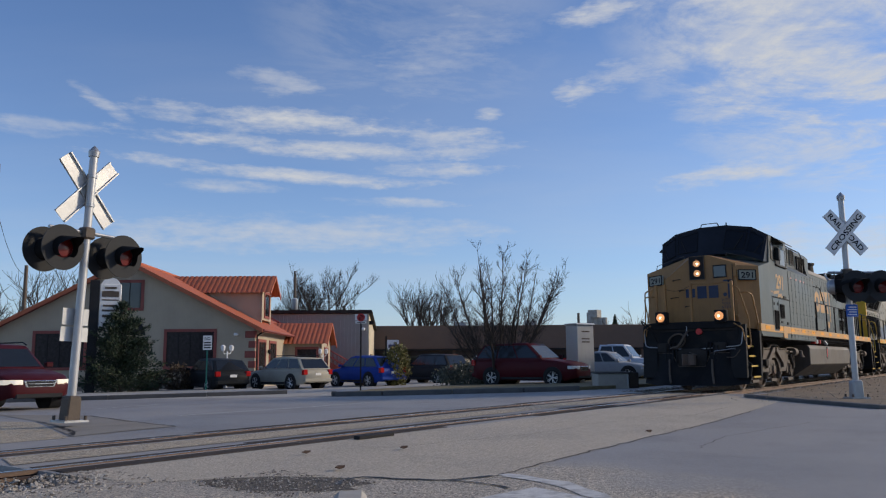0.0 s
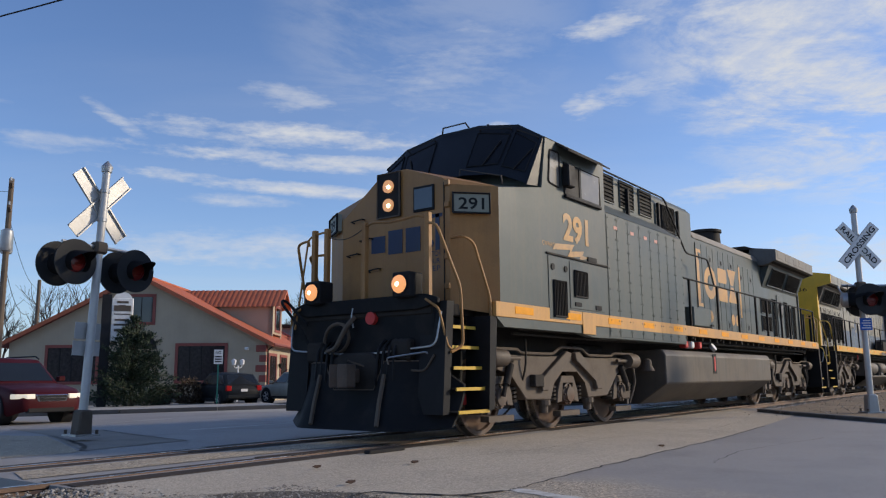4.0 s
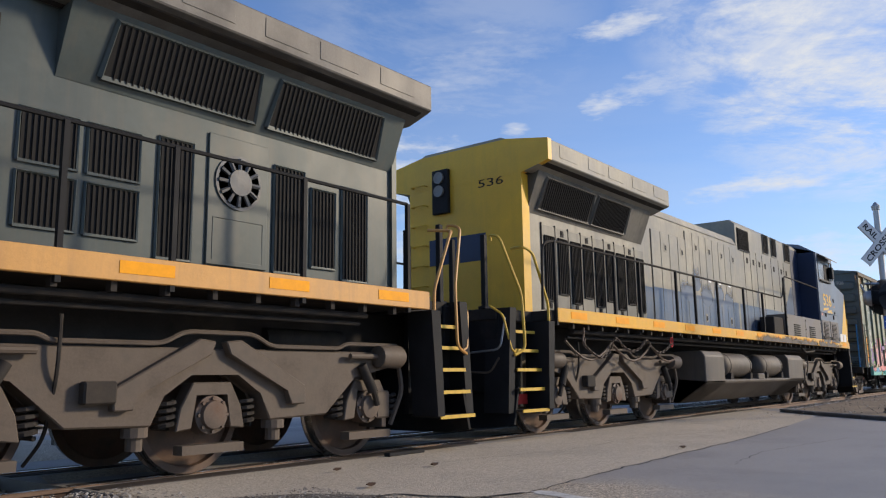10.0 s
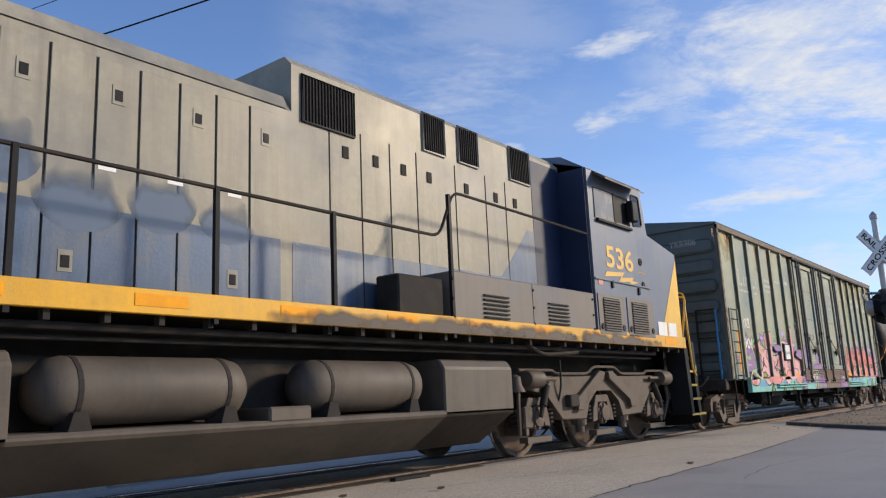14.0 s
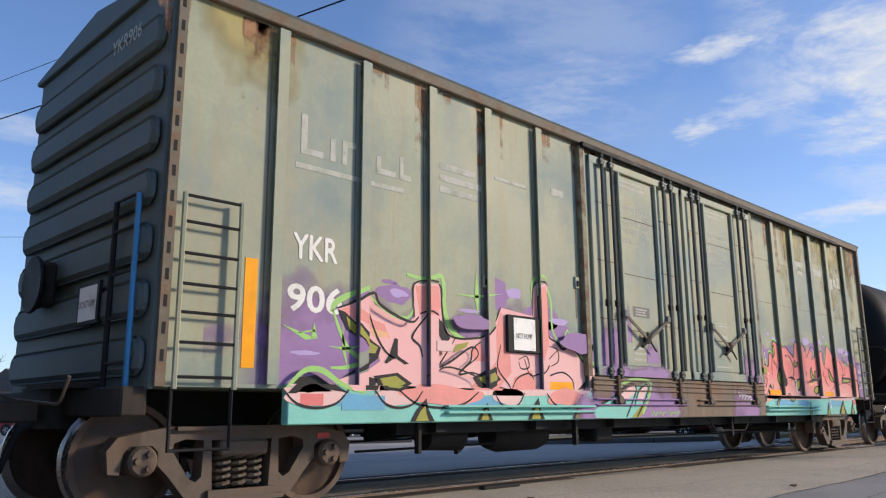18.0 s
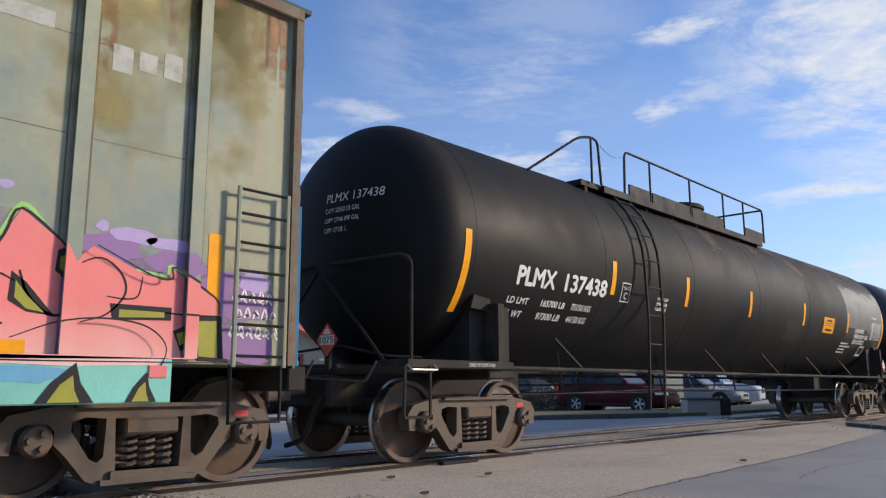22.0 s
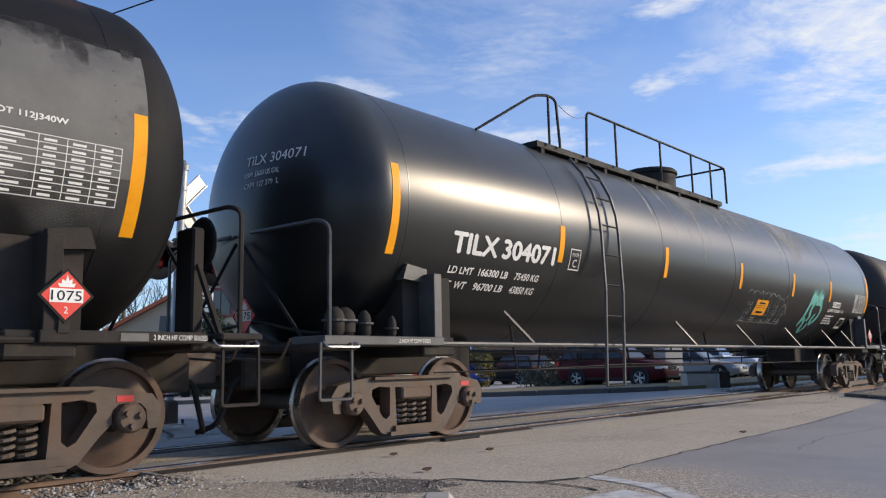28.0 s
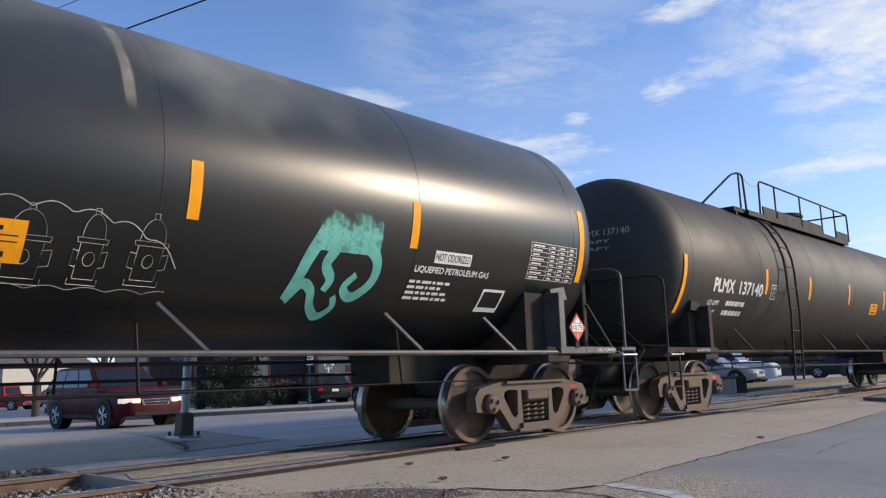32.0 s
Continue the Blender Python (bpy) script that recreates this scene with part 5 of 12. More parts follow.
        part("board_digits", w, M["black"], nbp)
        if not a and s < 0:
            part("model_stencil", fitted(words("CW44AC", 1.0), X(-7.62), X(-7.90), 2.84, 2.89, -1.579), P["band_a"], nose)
            bm = tube([(X(-7.73 + 0.062 * math.cos(k * math.tau / 16)), -1.579, 3.05 + 0.062 * math.sin(k * math.tau / 16)) for k in range(17)], 0.008, 4)
            B(X(-7.78), X(-7.68), -1.577, -1.580, 3.035, 3.065, bm), B(X(-7.745), X(-7.715), -1.577, -1.580, 3.0, 3.10, bm)
            part("round_plug", bm, M["under"], nose)
        if a and s < 0:
            part("model_stencil", fitted(words("CW44AC", 1.0), X(-8.15), X(-7.78), 2.72, 2.79, -1.579), P["number_a"], nose)
        dl = part("ditch_light_box", B(X(-10.17), X(-10.45), s * 0.66, s * 0.96, 1.82, 2.15, bevel=0.02), M["black"], car)
        le = part("ditch_light", lathe([(X(-10.45), 0.12), (X(-10.485), 0.112), (X(-10.515), 0.075), (X(-10.528), 0.03), (X(-10.53), 0.001)], "x", 18, (0, s * 0.80, 1.99)), P["dlamp"] if a else P["lampoff"], dl)
        part("lamp_ring", lathe([(X(-10.44), 0.132), (X(-10.462), 0.134), (X(-10.465), 0.118)], "x", 18, (0, s * 0.80, 1.99)), M["black"], dl)
        if a:
            part("bulb", lathe([(X(-10.525), 0.035), (X(-10.535), 0.02), (X(-10.536), 0.001)], "x", 12, (0, s * 0.80 - 0.01, 1.985)), P["bulb"], le)
    bm = bmesh.new()
    for y0, y1, z0, z1 in ((-0.62, -0.36, 2.52, 2.86), (-0.30, -0.04, 2.52, 2.86), (0.02, 0.28, 2.56, 2.80), (-0.95, -0.88, 2.5, 3.0), (-1.0, -0.76, 2.95, 3.0)):
        B(X(-9.80), X(-9.806), y0, y1, z0, z1, bm)
    part("painted_emblem", bm, P["blueink"], nose, "plain dark blue emblem blocks")
    if not a:
        pts = [(8.41, 1.39), (8.40, 1.29), (8.13, 1.17), (7.87, 1.11), (7.6, 1.20), (7.36, 1.42), (7.05, 1.29), (6.74, 1.23), (6.42, 1.30), (6.18, 1.43), (5.90, 1.28), (5.64, 1.22), (5.35, 1.28), (5.07, 1.41)]
        line = rounded(pts, 8)
        ch = part("chain_hook", tube(bent([(X(8.41), -1.5, 1.56), (X(8.42), -1.5, 1.44), (X(8.46), -1.5, 1.36), (X(8.40), -1.5, 1.30)], 0.04), 0.016, 5), M["rusty"], car)
        for k, (p, q) in enumerate(zip(line[::2], line[2::2])):
            m_ = (p + q) / 2
            d_ = (q - p).normalized() * 0.036
            n_ = Vector((0, 0.020, 0)) if k % 2 else Vector((-d_.y, 0, d_.x)).normalized() * 0.020
            c0, dv = Vector((X(m_.x), -1.5, m_.y)), Vector((X(d_.x), 0, d_.y))
            part("chain_link", tube([tuple(v) for v in (c0 - dv - n_, c0 + dv - n_, c0 + dv + n_, c0 - dv + n_, c0 - dv - n_)], 0.009, 4), M["rusty"], ch)
        part("red_end_link", tube([(X(5.07 + 0.05 * math.cos(t)), -1.5, 1.43 + 0.09 * math.sin(t)) for t in [i * math.tau / 12 for i in range(13)]], 0.014, 5), M["red"], ch)
    ends(car, X, a, endp)
    # back wall of the long hood
    EW = 9.28 if a else 9.40
    hy, hz = (-0.02, 3.30) if a else (0.40, 3.42)
    bk = part("hood_back_wall", loft(sec([(9.2, round_top(1.10, 4.12)), (EW, round_top(1.10, 4.12))]), cap0=True, cap1=True), hood if a else endp, car)
    if not a:
        part("wing_end", prism([(-1.58, 3.97), (-1.58, 4.295), (-0.85, 4.42), (0.85, 4.42), (1.58, 4.295), (1.58, 3.97), (1.1, 3.85), (-1.1, 3.85)], X(9.30), X(9.404), "x"), endp, bk)
    hb = part("headlight_box", B(X(EW), X(EW + 0.08), hy - 0.16, hy + 0.16, hz, hz + 0.72, bevel=0.01), M["black"], bk)
    for z in (hz + 0.36, hz + 0.58):
        part("headlight", lathe([(X(EW + 0.08), 0.09), (X(EW + 0.12), 0.095), (X(EW + 0.115), 0.05)], "x", 18, (0, hy, z)), P["lampoff"], hb)
    if not a:
        part("end_number", end_text(number, X(9.404), -0.78, -0.31, 3.735, 3.86), M["black"], bk)
        bm = bmesh.new()
        for y0, y1, z0, z1 in ((-0.43, 0.07, 2.60, 3.02), (0.12, 0.68, 2.60, 3.02)):
            B(X(EW), X(EW + 0.006), y0, y1, z0, z1, bm)
        part("painted_emblem", bm, P["blueink"], bk, "plain blue emblem blocks")
    for k in range(7):
        z = 1.95 + k * 0.33
        part("grab_iron", tube(bent([(X(EW), 0.72, z), (X(EW + 0.1), 0.72, z), (X(EW + 0.1), 1.0, z), (X(EW), 1.0, z)], 0.05), 0.012, 5), M["under"] if a else P["yellow_b"], bk)
    # side logo blocks on the hood
    if a:
        lg = []
        for u0, u1, z0, z1 in ((0.30, 1.16, 2.60, 3.38), (1.30, 1.98, 2.60, 3.42), (2.06, 2.74, 2.62, 3.46), (-0.16, 0.0, 2.38, 3.72), (0.0, 0.14, 2.38, 2.46), (0.0, 0.14, 3.64, 3.72), (3.00, 3.12, 2.28, 3.62)):
            bm = bmesh.new()
            if u1 - u0 > 0.5:
                cx, cz, w, h = (u0 + u1) / 2, (z0 + z1) / 2, (u1 - u0) / 2, (z1 - z0) / 2
                if u0 < 1:      # a closed ring
                    ts = [i * math.tau / 28 for i in range(29)]
                    for p, q in zip(ts, ts[1:]):
                        bm.faces.new([bm.verts.new((X(cx + k * w * math.cos(t)), -1.0805, cz + k * h * math.sin(t))) for k, t in ((1, p), (1, q), (0.48, q), (0.48, p))])
                elif u0 < 1.5:  # two stacked bars
                    for z2, z3 in ((-1, -0.12), (0.12, 1)):
                        bm.faces.new([bm.verts.new((X(cx + p * w), -1.0805, cz + q * h)) for p, q in ((-0.9, z2), (0.9, z2), (1, z2 + 0.2), (1, z3 - 0.2), (0.9, z3), (-0.9, z3), (-1, z3 - 0.2), (-1, z2 + 0.2))])
                else:           # two facing wedges
                    for e_ in (-1, 1):
                        bm.faces.new([bm.verts.new((X(cx + p * w), -1.0805, cz + e_ * q * h)) for p, q in ((-1, 1), (1, 1), (0.3, 0.06), (-0.3, 0.06))])
            else:
                B(X(u0), X(u1), -1.079, -1.0812, z0, z1, bm)
            part("emblem_block", bm, P["letter_a"], body, "faded orange emblem block")
        for u in (0.31, 0.66, 2.33, 2.68):
            part("emblem_dot", C((X(u), -1.079, 2.18), (X(u), -1.0812, 2.18), 0.14, 20), P["letter_a"], body)
    # handrails
    posts = (-2.07, -0.31, 1.2, 2.66, 3.68, 5.09, 6.02, 7.43, 8.96) if a else (-2.4, -0.48, 0.92, 2.62, 3.9, 4.83, 6.45, 7.41, 9.29)
    for s in (-1, 1):
        top_ = [(X(posts[0] - 0.3), s * 1.55, 2.78)] if a else [(X(-5.9), s * 1.55, 3.30), (X(-2.5), s * 1.55, 3.35), (X(-2.2), s * 1.55, 2.75)]
        hr = part("handrail", tube(bent(top_ + [(X(posts[-1]), s * 1.55, 2.77)] + ([] if a else [(X(9.62), s * 1.55, 2.70), (X(9.66), s * 1.55, 1.75)]), 0.15), 0.019, 6), M["black"] if a else M["under"], car)
        for u in posts:
            part("handrail_post", B(X(u - 0.022), X(u + 0.022), s * 1.53, s * 1.575, 1.55, 2.77 if a or u > -2 else 3.3), M["black"], hr)
        if a:
            part("roof_handrail", tube(bent([(X(-5.9), s * 1.2, 4.52), (X(-2.3), s * 1.2, 4.50), (X(-1.3), s * 1.25, 3.45), (X(-0.35), s * 1.4, 3.40), (X(-0.3), s * 1.5, 2.78)], 0.12), 0.019, 6), M["black"], car)
            for u in (-4.0, -2.45, -1.35):
                part("rain_flap", B(X(u), X(u + 0.06), s * 1.08, s * 1.14, 3.85, 4.40), M["black"], car)
        else:
            part("chain", tube([(X(8.9 - k * 0.25), s * 1.45, 1.35 - 0.28 * math.sin(k % 6 / 6 * math.pi)) for k in range(17)], 0.02, 5), M["rusty"], car)
    # couplers
    coupler(car, X(-10.62), -sgn), coupler(car, X(10.62), sgn)
    return car


def end_text(text, x, y0, y1, z0, z1):
    """Letters on a face across the track that looks towards -x."""
    w = words(text, 1.0)
    xs, zs = [v.co.x for v in w.verts], [v.co.z for v in w.verts]
    for v in w.verts:
        t = (v.co.x - min(xs)) / (max(xs) - min(xs))
        v.co = Vector((x, y1 + (y0 - y1) * t, z0 + (v.co.z - min(zs)) / (max(zs) - min(zs)) * (z1 - z0)))
    return w


def grille(parent, X, u0, u1, s, z0, z1, y, m_, flat=False):
    """A framed screen with real slats; lying slats when flat."""
    bm = tube([(X(u0), s * (y + 0.012), z0), (X(u1), s * (y + 0.012), z0), (X(u1), s * (y + 0.012), z1), (X(u0), s * (y + 0.012), z1), (X(u0), s * (y + 0.012), z0)], 0.018, 4)
    fr = part("vent_frame", bm, m_, parent)
    bm = B(X(u0), X(u1), s * y, s * (y + 0.004), z0, z1)
    if flat:
        n = 7
        for k in range(n):
            z = z0 + (z1 - z0) * (k + 0.5) / n
            B(X(u0), X(u1), s * y, s * (y + 0.03), z - 0.008, z + 0.012, bm)
    else:
        n = max(4, int(abs(u1 - u0) / 0.045))
        for k in range(n):
            u = u0 + (u1 - u0) * (k + 0.5) / n
            B(X(u - 0.006), X(u + 0.006), s * y, s * (y + 0.018), z0, z1, bm)
    part("vent_screen", bm, P["grille"], fr)


def ends(car, X, a, endp):
    """Platforms, stairs, end rails and the plough."""
    yellow = M["stepyellow"]
    for e in (-1, 1):
        Y = lambda u: X(e * u)
        pf = part("end_platform", B(Y(9.3), Y(10.3), -1.2, 1.2, 1.60, 1.76, bevel=0.015), M["under"], car)
        part("end_plate", prism([(-1.15, 0.62), (1.15, 0.62), (1.25, 1.72), (-1.25, 1.72)], Y(10.0), Y(10.28), "x", bevel=0.02), P["plough"], car)
        for s in (-1, 1):
            part("stair_side", prism([(Y(9.36), 1.60), (Y(9.52), 1.60), (Y(9.58), 0.40), (Y(9.46), 0.40)], s * 1.18, s * 1.56), M["black"], pf)
            part("stair_back", B(Y(9.5), Y(10.25), s * 1.02, s * 1.08, 0.42, 1.72), M["black"], pf)
            part("stair_side", prism([(Y(10.10), 1.76), (Y(10.25), 1.76), (Y(10.35), 0.36), (Y(10.22), 0.36)], s * 1.0, s * 1.40), M["black"], pf)
            for k, z in enumerate((0.40, 0.68, 0.94, 1.20, 1.46)):
                st = part("step", B(Y(9.54 - 0.0 * k), Y(10.2 - 0.02 * k), s * (1.08), s * (1.52 - 0.05 * k), z - 0.02, z), M["under"], pf)
                part("step_edge", B(Y(9.54), Y(10.2 - 0.02 * k), s * (1.52 - 0.05 * k), s * (1.535 - 0.05 * k), z - 0.035, z + 0.006), yellow, st, "yellow step edge")
            part("step_plate", B(Y(9.62), Y(9.95), s * 1.20, s * 1.23, 0.46, 0.60), M["red"], pf)
            rail_m = (P["nose_a"] if e < 0 else P["band_a"]) if a else yellow
            part("grab_rail", tube(bent([(Y(9.52), s * 1.50, 0.90), (Y(9.44), s * 1.52, 0.92), (Y(9.46), s * 1.52, 1.85), (Y(9.80), s * 1.50, 2.55), (Y(9.94), s * 1.42, 2.62), (Y(9.80), s * 1.15, 2.64)], 0.10), 0.020, 6), rail_m, pf)
            part("grab_rail", tube(bent([(Y(10.2), s * 1.42, 1.12), (Y(9.98), s * 1.45, 1.20), (Y(9.99), s * 1.42, 1.95), (Y(10.30), s * 1.28, 2.74), (Y(10.26), s * 1.10, 2.78), (Y(10.24), s * 1.10, 2.70)], 0.10), 0.020, 6), rail_m, pf)
            part("step_handle", tube(bent([(Y(10.30), s * 1.22, 1.72), (Y(10.36), s * 1.12, 1.80), (Y(10.34), s * 1.34, 1.66), (Y(10.24), s * 1.40, 1.2), (Y(10.16), s * 1.40, 1.16)], 0.06), 0.016, 6), rail_m, pf)
        for y in ((0.98, 0.73, 0.0, -1.10) if a and e < 0 else (0.98, 0.42, -0.42, -0.98)):
            ps = part("end_post", B(Y(10.20), Y(10.28), y - 0.035, y + 0.035, 1.76, 2.92 if a and e < 0 else 2.80, bevel=0.008), rail_m if e < 0 else M["black"], pf)
            part("post_foot", B(Y(10.18), Y(10.32), y - 0.06, y + 0.06, 1.76, 1.80, bevel=0.008), M["black"], ps)
        if a and e < 0:
            part("end_rail", tube(bent([(Y(10.24), -1.10, 2.84), (Y(10.26), -0.95, 2.90), (Y(10.26), -0.5, 2.86), (Y(10.26), -0.15, 2.90), (Y(10.24), 0.0, 2.86)], 0.1), 0.018, 6), rail_m, pf)
            part("end_rail", tube(bent([(Y(10.30), 1.30, 1.5), (Y(10.28), 1.22, 2.0), (Y(10.26), 1.10, 2.80), (Y(10.24), 0.98, 2.86), (Y(10.24), 0.73, 2.88)], 0.1), 0.016, 6), rail_m, pf)
            part("safety_chain", tube([(Y(10.24), 0.73 - 0.70 * i / 12, 2.80 + 0.04 * i / 12 - 0.09 * math.sin(math.pi * i / 12)) for i in range(13)], 0.007, 4), M["under"], pf)
            part("hanging_chain", tube([(Y(10.34), 0.12, 1.74), (Y(10.35), 0.14, 1.6), (Y(10.35), 0.10, 1.48)], 0.012, 5), M["steel"], pf)
            part("front_hose", tube(bent([(Y(10.34), 0.95, 1.25), (Y(10.42), 1.0, 1.45), (Y(10.55), 1.30, 1.85), (Y(10.5), 1.36, 1.92), (Y(10.46), 1.28, 1.88), (Y(10.36), 0.98, 1.55)], 0.08), 0.022, 6), M["black"], pf)
            part("platform_bumper", prism([(-1.31, 1.72), (-1.31, 1.80), (-1.1, 1.86), (1.1, 1.86), (1.31, 1.80), (1.31, 1.72), (1.0, 1.66), (-1.0, 1.66)], Y(10.26), Y(10.34), "x", bevel=0.015), P["plough"], pf)
            for y in (-0.75, 0.80):
                part("draft_bracket", B(Y(10.26), Y(10.40), y - 0.16, y + 0.16, 1.02, 1.30, bevel=0.03), M["under"], pf)
            part("coupler_pocket", prism([(-0.42, 0.62), (0.42, 0.62), (0.42, 1.06), (0.25, 1.14), (-0.25, 1.14), (-0.42, 1.06)], Y(10.26), Y(10.42), "x", bevel=0.03), M["under"], pf)
            part("plough_handle", tube(bent([(Y(10.46), -0.62, 0.98), (Y(10.52), -0.64, 1.06), (Y(10.30), -1.12, 1.13), (Y(10.26), -1.14, 1.05)], 0.05), 0.012, 5), M["steel"], pf)
        for s in (-1, 1):
            part("uncoupling_lever", tube(bent([(Y(10.30), s * 1.35, 1.62), (Y(10.36), s * 1.30, 1.20), (Y(10.36), s * 0.2, 1.12)], 0.1), 0.014, 6), M["steel"], pf)
            for k in range(4):
                part("multiple_unit_hose", tube(bent([(Y(10.28), s * (0.42 + 0.09 * k), 1.30), (Y(10.42), s * (0.42 + 0.09 * k), 1.20), (Y(10.46), s * (0.40 + 0.1 * k), 0.75), (Y(10.36), s * (0.36 + 0.1 * k), 0.62)], 0.14), 0.020, 6), M["black"], pf)
        part("jumper_cable", tube([(Y(10.34 + 0.05 * math.sin(k * math.pi / 8)), 0.42 + 0.24 * math.cos(k * math.tau / 16 + 0.3), 1.34 + 0.20 * math.sin(k * math.tau / 16)) for k in range(17)], 0.026, 6), P["cable"], pf)
        part("jumper_cable", tube(bent([(Y(10.30), 0.12, 1.62), (Y(10.42), 0.16, 1.50), (Y(10.44), 0.34, 1.20), (Y(10.40), 0.55, 1.16)], 0.1), 0.034, 6), P["cable"], pf)
        part("marker_light", C((Y(10.28), -0.2, 1.59), (Y(10.35), -0.2, 1.59), 0.085, 14), M["red"], pf)
        bm = bmesh.new()
        front = a and e < 0
        ring = []
        for i in range(5):
            f_, row = i / 4, []
            for k in range(17):
                y = -1.42 + 2.84 * k / 16
                back = max(0.0, abs(y) - 0.75) * (0.75 if front else 0.15)
                top_ = (0.66 if abs(y) < 0.5 else 1.02 - 0.30 * max(0.0, abs(y) - 1.1) / 0.32) if front else 0.7
                z = 0.16 + (top_ - 0.16) * f_ + (0.12 * max(0.0, abs(y) - 1.0) * (1 - f_))
                u = (10.70 - 0.26 * math.sin(f_ * math.pi / 2) if front else 10.36 - 0.12 * f_) - back
                row.append(bm.verts.new((Y(u), y, z)))
            ring.append(row)
        for p, q in zip(ring, ring[1:]):
            for k in range(16):
                bm.faces.new((p[k], p[k + 1], q[k + 1], q[k]))
        rim = [tuple(v.co) for v in ring[-1]]
        g = bmesh.ops.extrude_face_region(bm, geom=list(bm.faces))
        bmesh.ops.translate(bm, verts=[v for v in g["geom"] if isinstance(v, bmesh.types.BMVert)], vec=(Y(-0.04), 0, 0))
        if front:
            for y in (-0.55, 0.6):
                part("plough_stiffener", tube([(Y(10.46), y, 0.85), (Y(10.60), y - 0.04, 0.5), (Y(10.72), y - 0.1, 0.22)], 0.03, 5), P["cable"], car)
            part("plough_rim", tube(rim, 0.010, 5), M["grimy"], car)
        part("snow_plough", bm, P["plough"], car, "curved black steel plough blade", smooth=True)
# ---- freight cars ----
Q = dict(
    box=mat("faded_green_box", (0.315, 0.335, 0.238), 0.62, var=0.2, scale=0.55, fine=22, bump=0.12, streak=0.6, streak_col=(0.36, 0.25, 0.13), dirt=(0.145, 0.215, 0.225), dirt_amt=0.46, dirt_scale=0.7),
    # box green darkened: the end wall's shade is put into this colour
    boxend=mat("shaded_box_paint", (0.085, 0.115, 0.118), 0.7, var=0.25, scale=0.8, streak=0.2, dirt=RUST, dirt_amt=0.02, dirt_scale=3),
    boxrust=mat("rust_streaked_trim", (0.15, 0.13, 0.095), 0.75, var=0.4, scale=2.0, dirt=RUST, dirt_amt=0.40, dirt_scale=5),
    tank=mat("black_tank", (0.0125, 0.0125, 0.013), 0.62, 0.0, var=0.25, scale=0.5, fine=20, bump=0.03, dirt=(0.026, 0.022, 0.019), dirt_amt=0.3, dirt_scale=0.7, spec=0.13),
    tank3=mat("brownish_black_tank", (0.040, 0.035, 0.031), 0.62, 0.0, var=0.22, scale=0.5, fine=20, bump=0.03, dirt=(0.03, 0.03, 0.032), dirt_amt=0.3, dirt_scale=0.5, spec=0.3),
    rod=mat("dark_lock_rod", (0.045, 0.058, 0.056), 0.6, var=0.3, scale=3, dirt=(0.09, 0.05, 0.03), dirt_amt=0.3, dirt_scale=6),
    rust=mat("seam_rust", (0.10, 0.06, 0.035), 0.85, var=0.4, scale=5),
    rustplate=mat("rusty_sill_plate", (0.20, 0.155, 0.115), 0.8, var=0.35, scale=1.6, fine=20, bump=0.2, streak=0.6, streak_col=(0.075, 0.045, 0.03), dirt=(0.22, 0.10, 0.045), dirt_amt=0.4, dirt_scale=3),
    postrust=mat("rust_eaten_paint", (0.27, 0.26, 0.17), 0.75, var=0.2, scale=1.5, fine=20, bump=0.2, streak=0.4, streak_col=(0.16, 0.07, 0.03), dirt=(0.11, 0.05, 0.025), dirt_amt=0.75, dirt_scale=5),
    soot=mat("brown_stain", (0.030, 0.027, 0.026), 0.7, var=0.35, scale=1.2),
    patch=mat("grey_repaint_patch", (0.13, 0.128, 0.12), 0.55, var=0.2, scale=2.5, dirt=(0.03, 0.029, 0.028), dirt_amt=0.22, dirt_scale=3, spec=0.3),
    letter=mat("white_letters", (0.74, 0.73, 0.69), 0.6, var=0.1, scale=6, dirt=(0.5, 0.5, 0.47), dirt_amt=0.15, dirt_scale=14),
    dimletter=mat("worn_white_letters", (0.47, 0.47, 0.43), 0.7, var=0.15, scale=6, dirt=(0.29, 0.31, 0.24), dirt_amt=0.55, dirt_scale=12),
    pinkp=mat("graffiti_pink", (0.66, 0.30, 0.30), 0.6, var=0.16, scale=1.2),
    coral=mat("graffiti_coral", (0.72, 0.17, 0.17), 0.6, var=0.18, scale=1.4),
    palep=mat("graffiti_pale_pink", (0.74, 0.48, 0.46), 0.6, var=0.12, scale=1.4),
    purple=mat("graffiti_purple", (0.27, 0.15, 0.34), 0.65, var=0.2, scale=1.2),
    lime=mat("graffiti_lime", (0.30, 0.56, 0.15), 0.6, var=0.15),
    olive=mat("graffiti_olive", (0.30, 0.29, 0.035), 0.6, var=0.2),
    cyan=mat("graffiti_turquoise", (0.20, 0.53, 0.46), 0.6, var=0.18, scale=1.3),
    skyb=mat("graffiti_blue", (0.12, 0.35, 0.53), 0.6, var=0.15),
    ink=mat("graffiti_black", (0.03, 0.028, 0.03), 0.6, var=0.2),
    tag=mat("graffiti_teal", (0.13, 0.44, 0.38), 0.6, var=0.25, scale=5),
    hazard=mat("hazard_red", (0.70, 0.055, 0.035), 0.45, var=0.1, scale=6),
    bluepaint=mat("blue_ladder_paint", (0.03, 0.20, 0.42), 0.5, var=0.15),
)


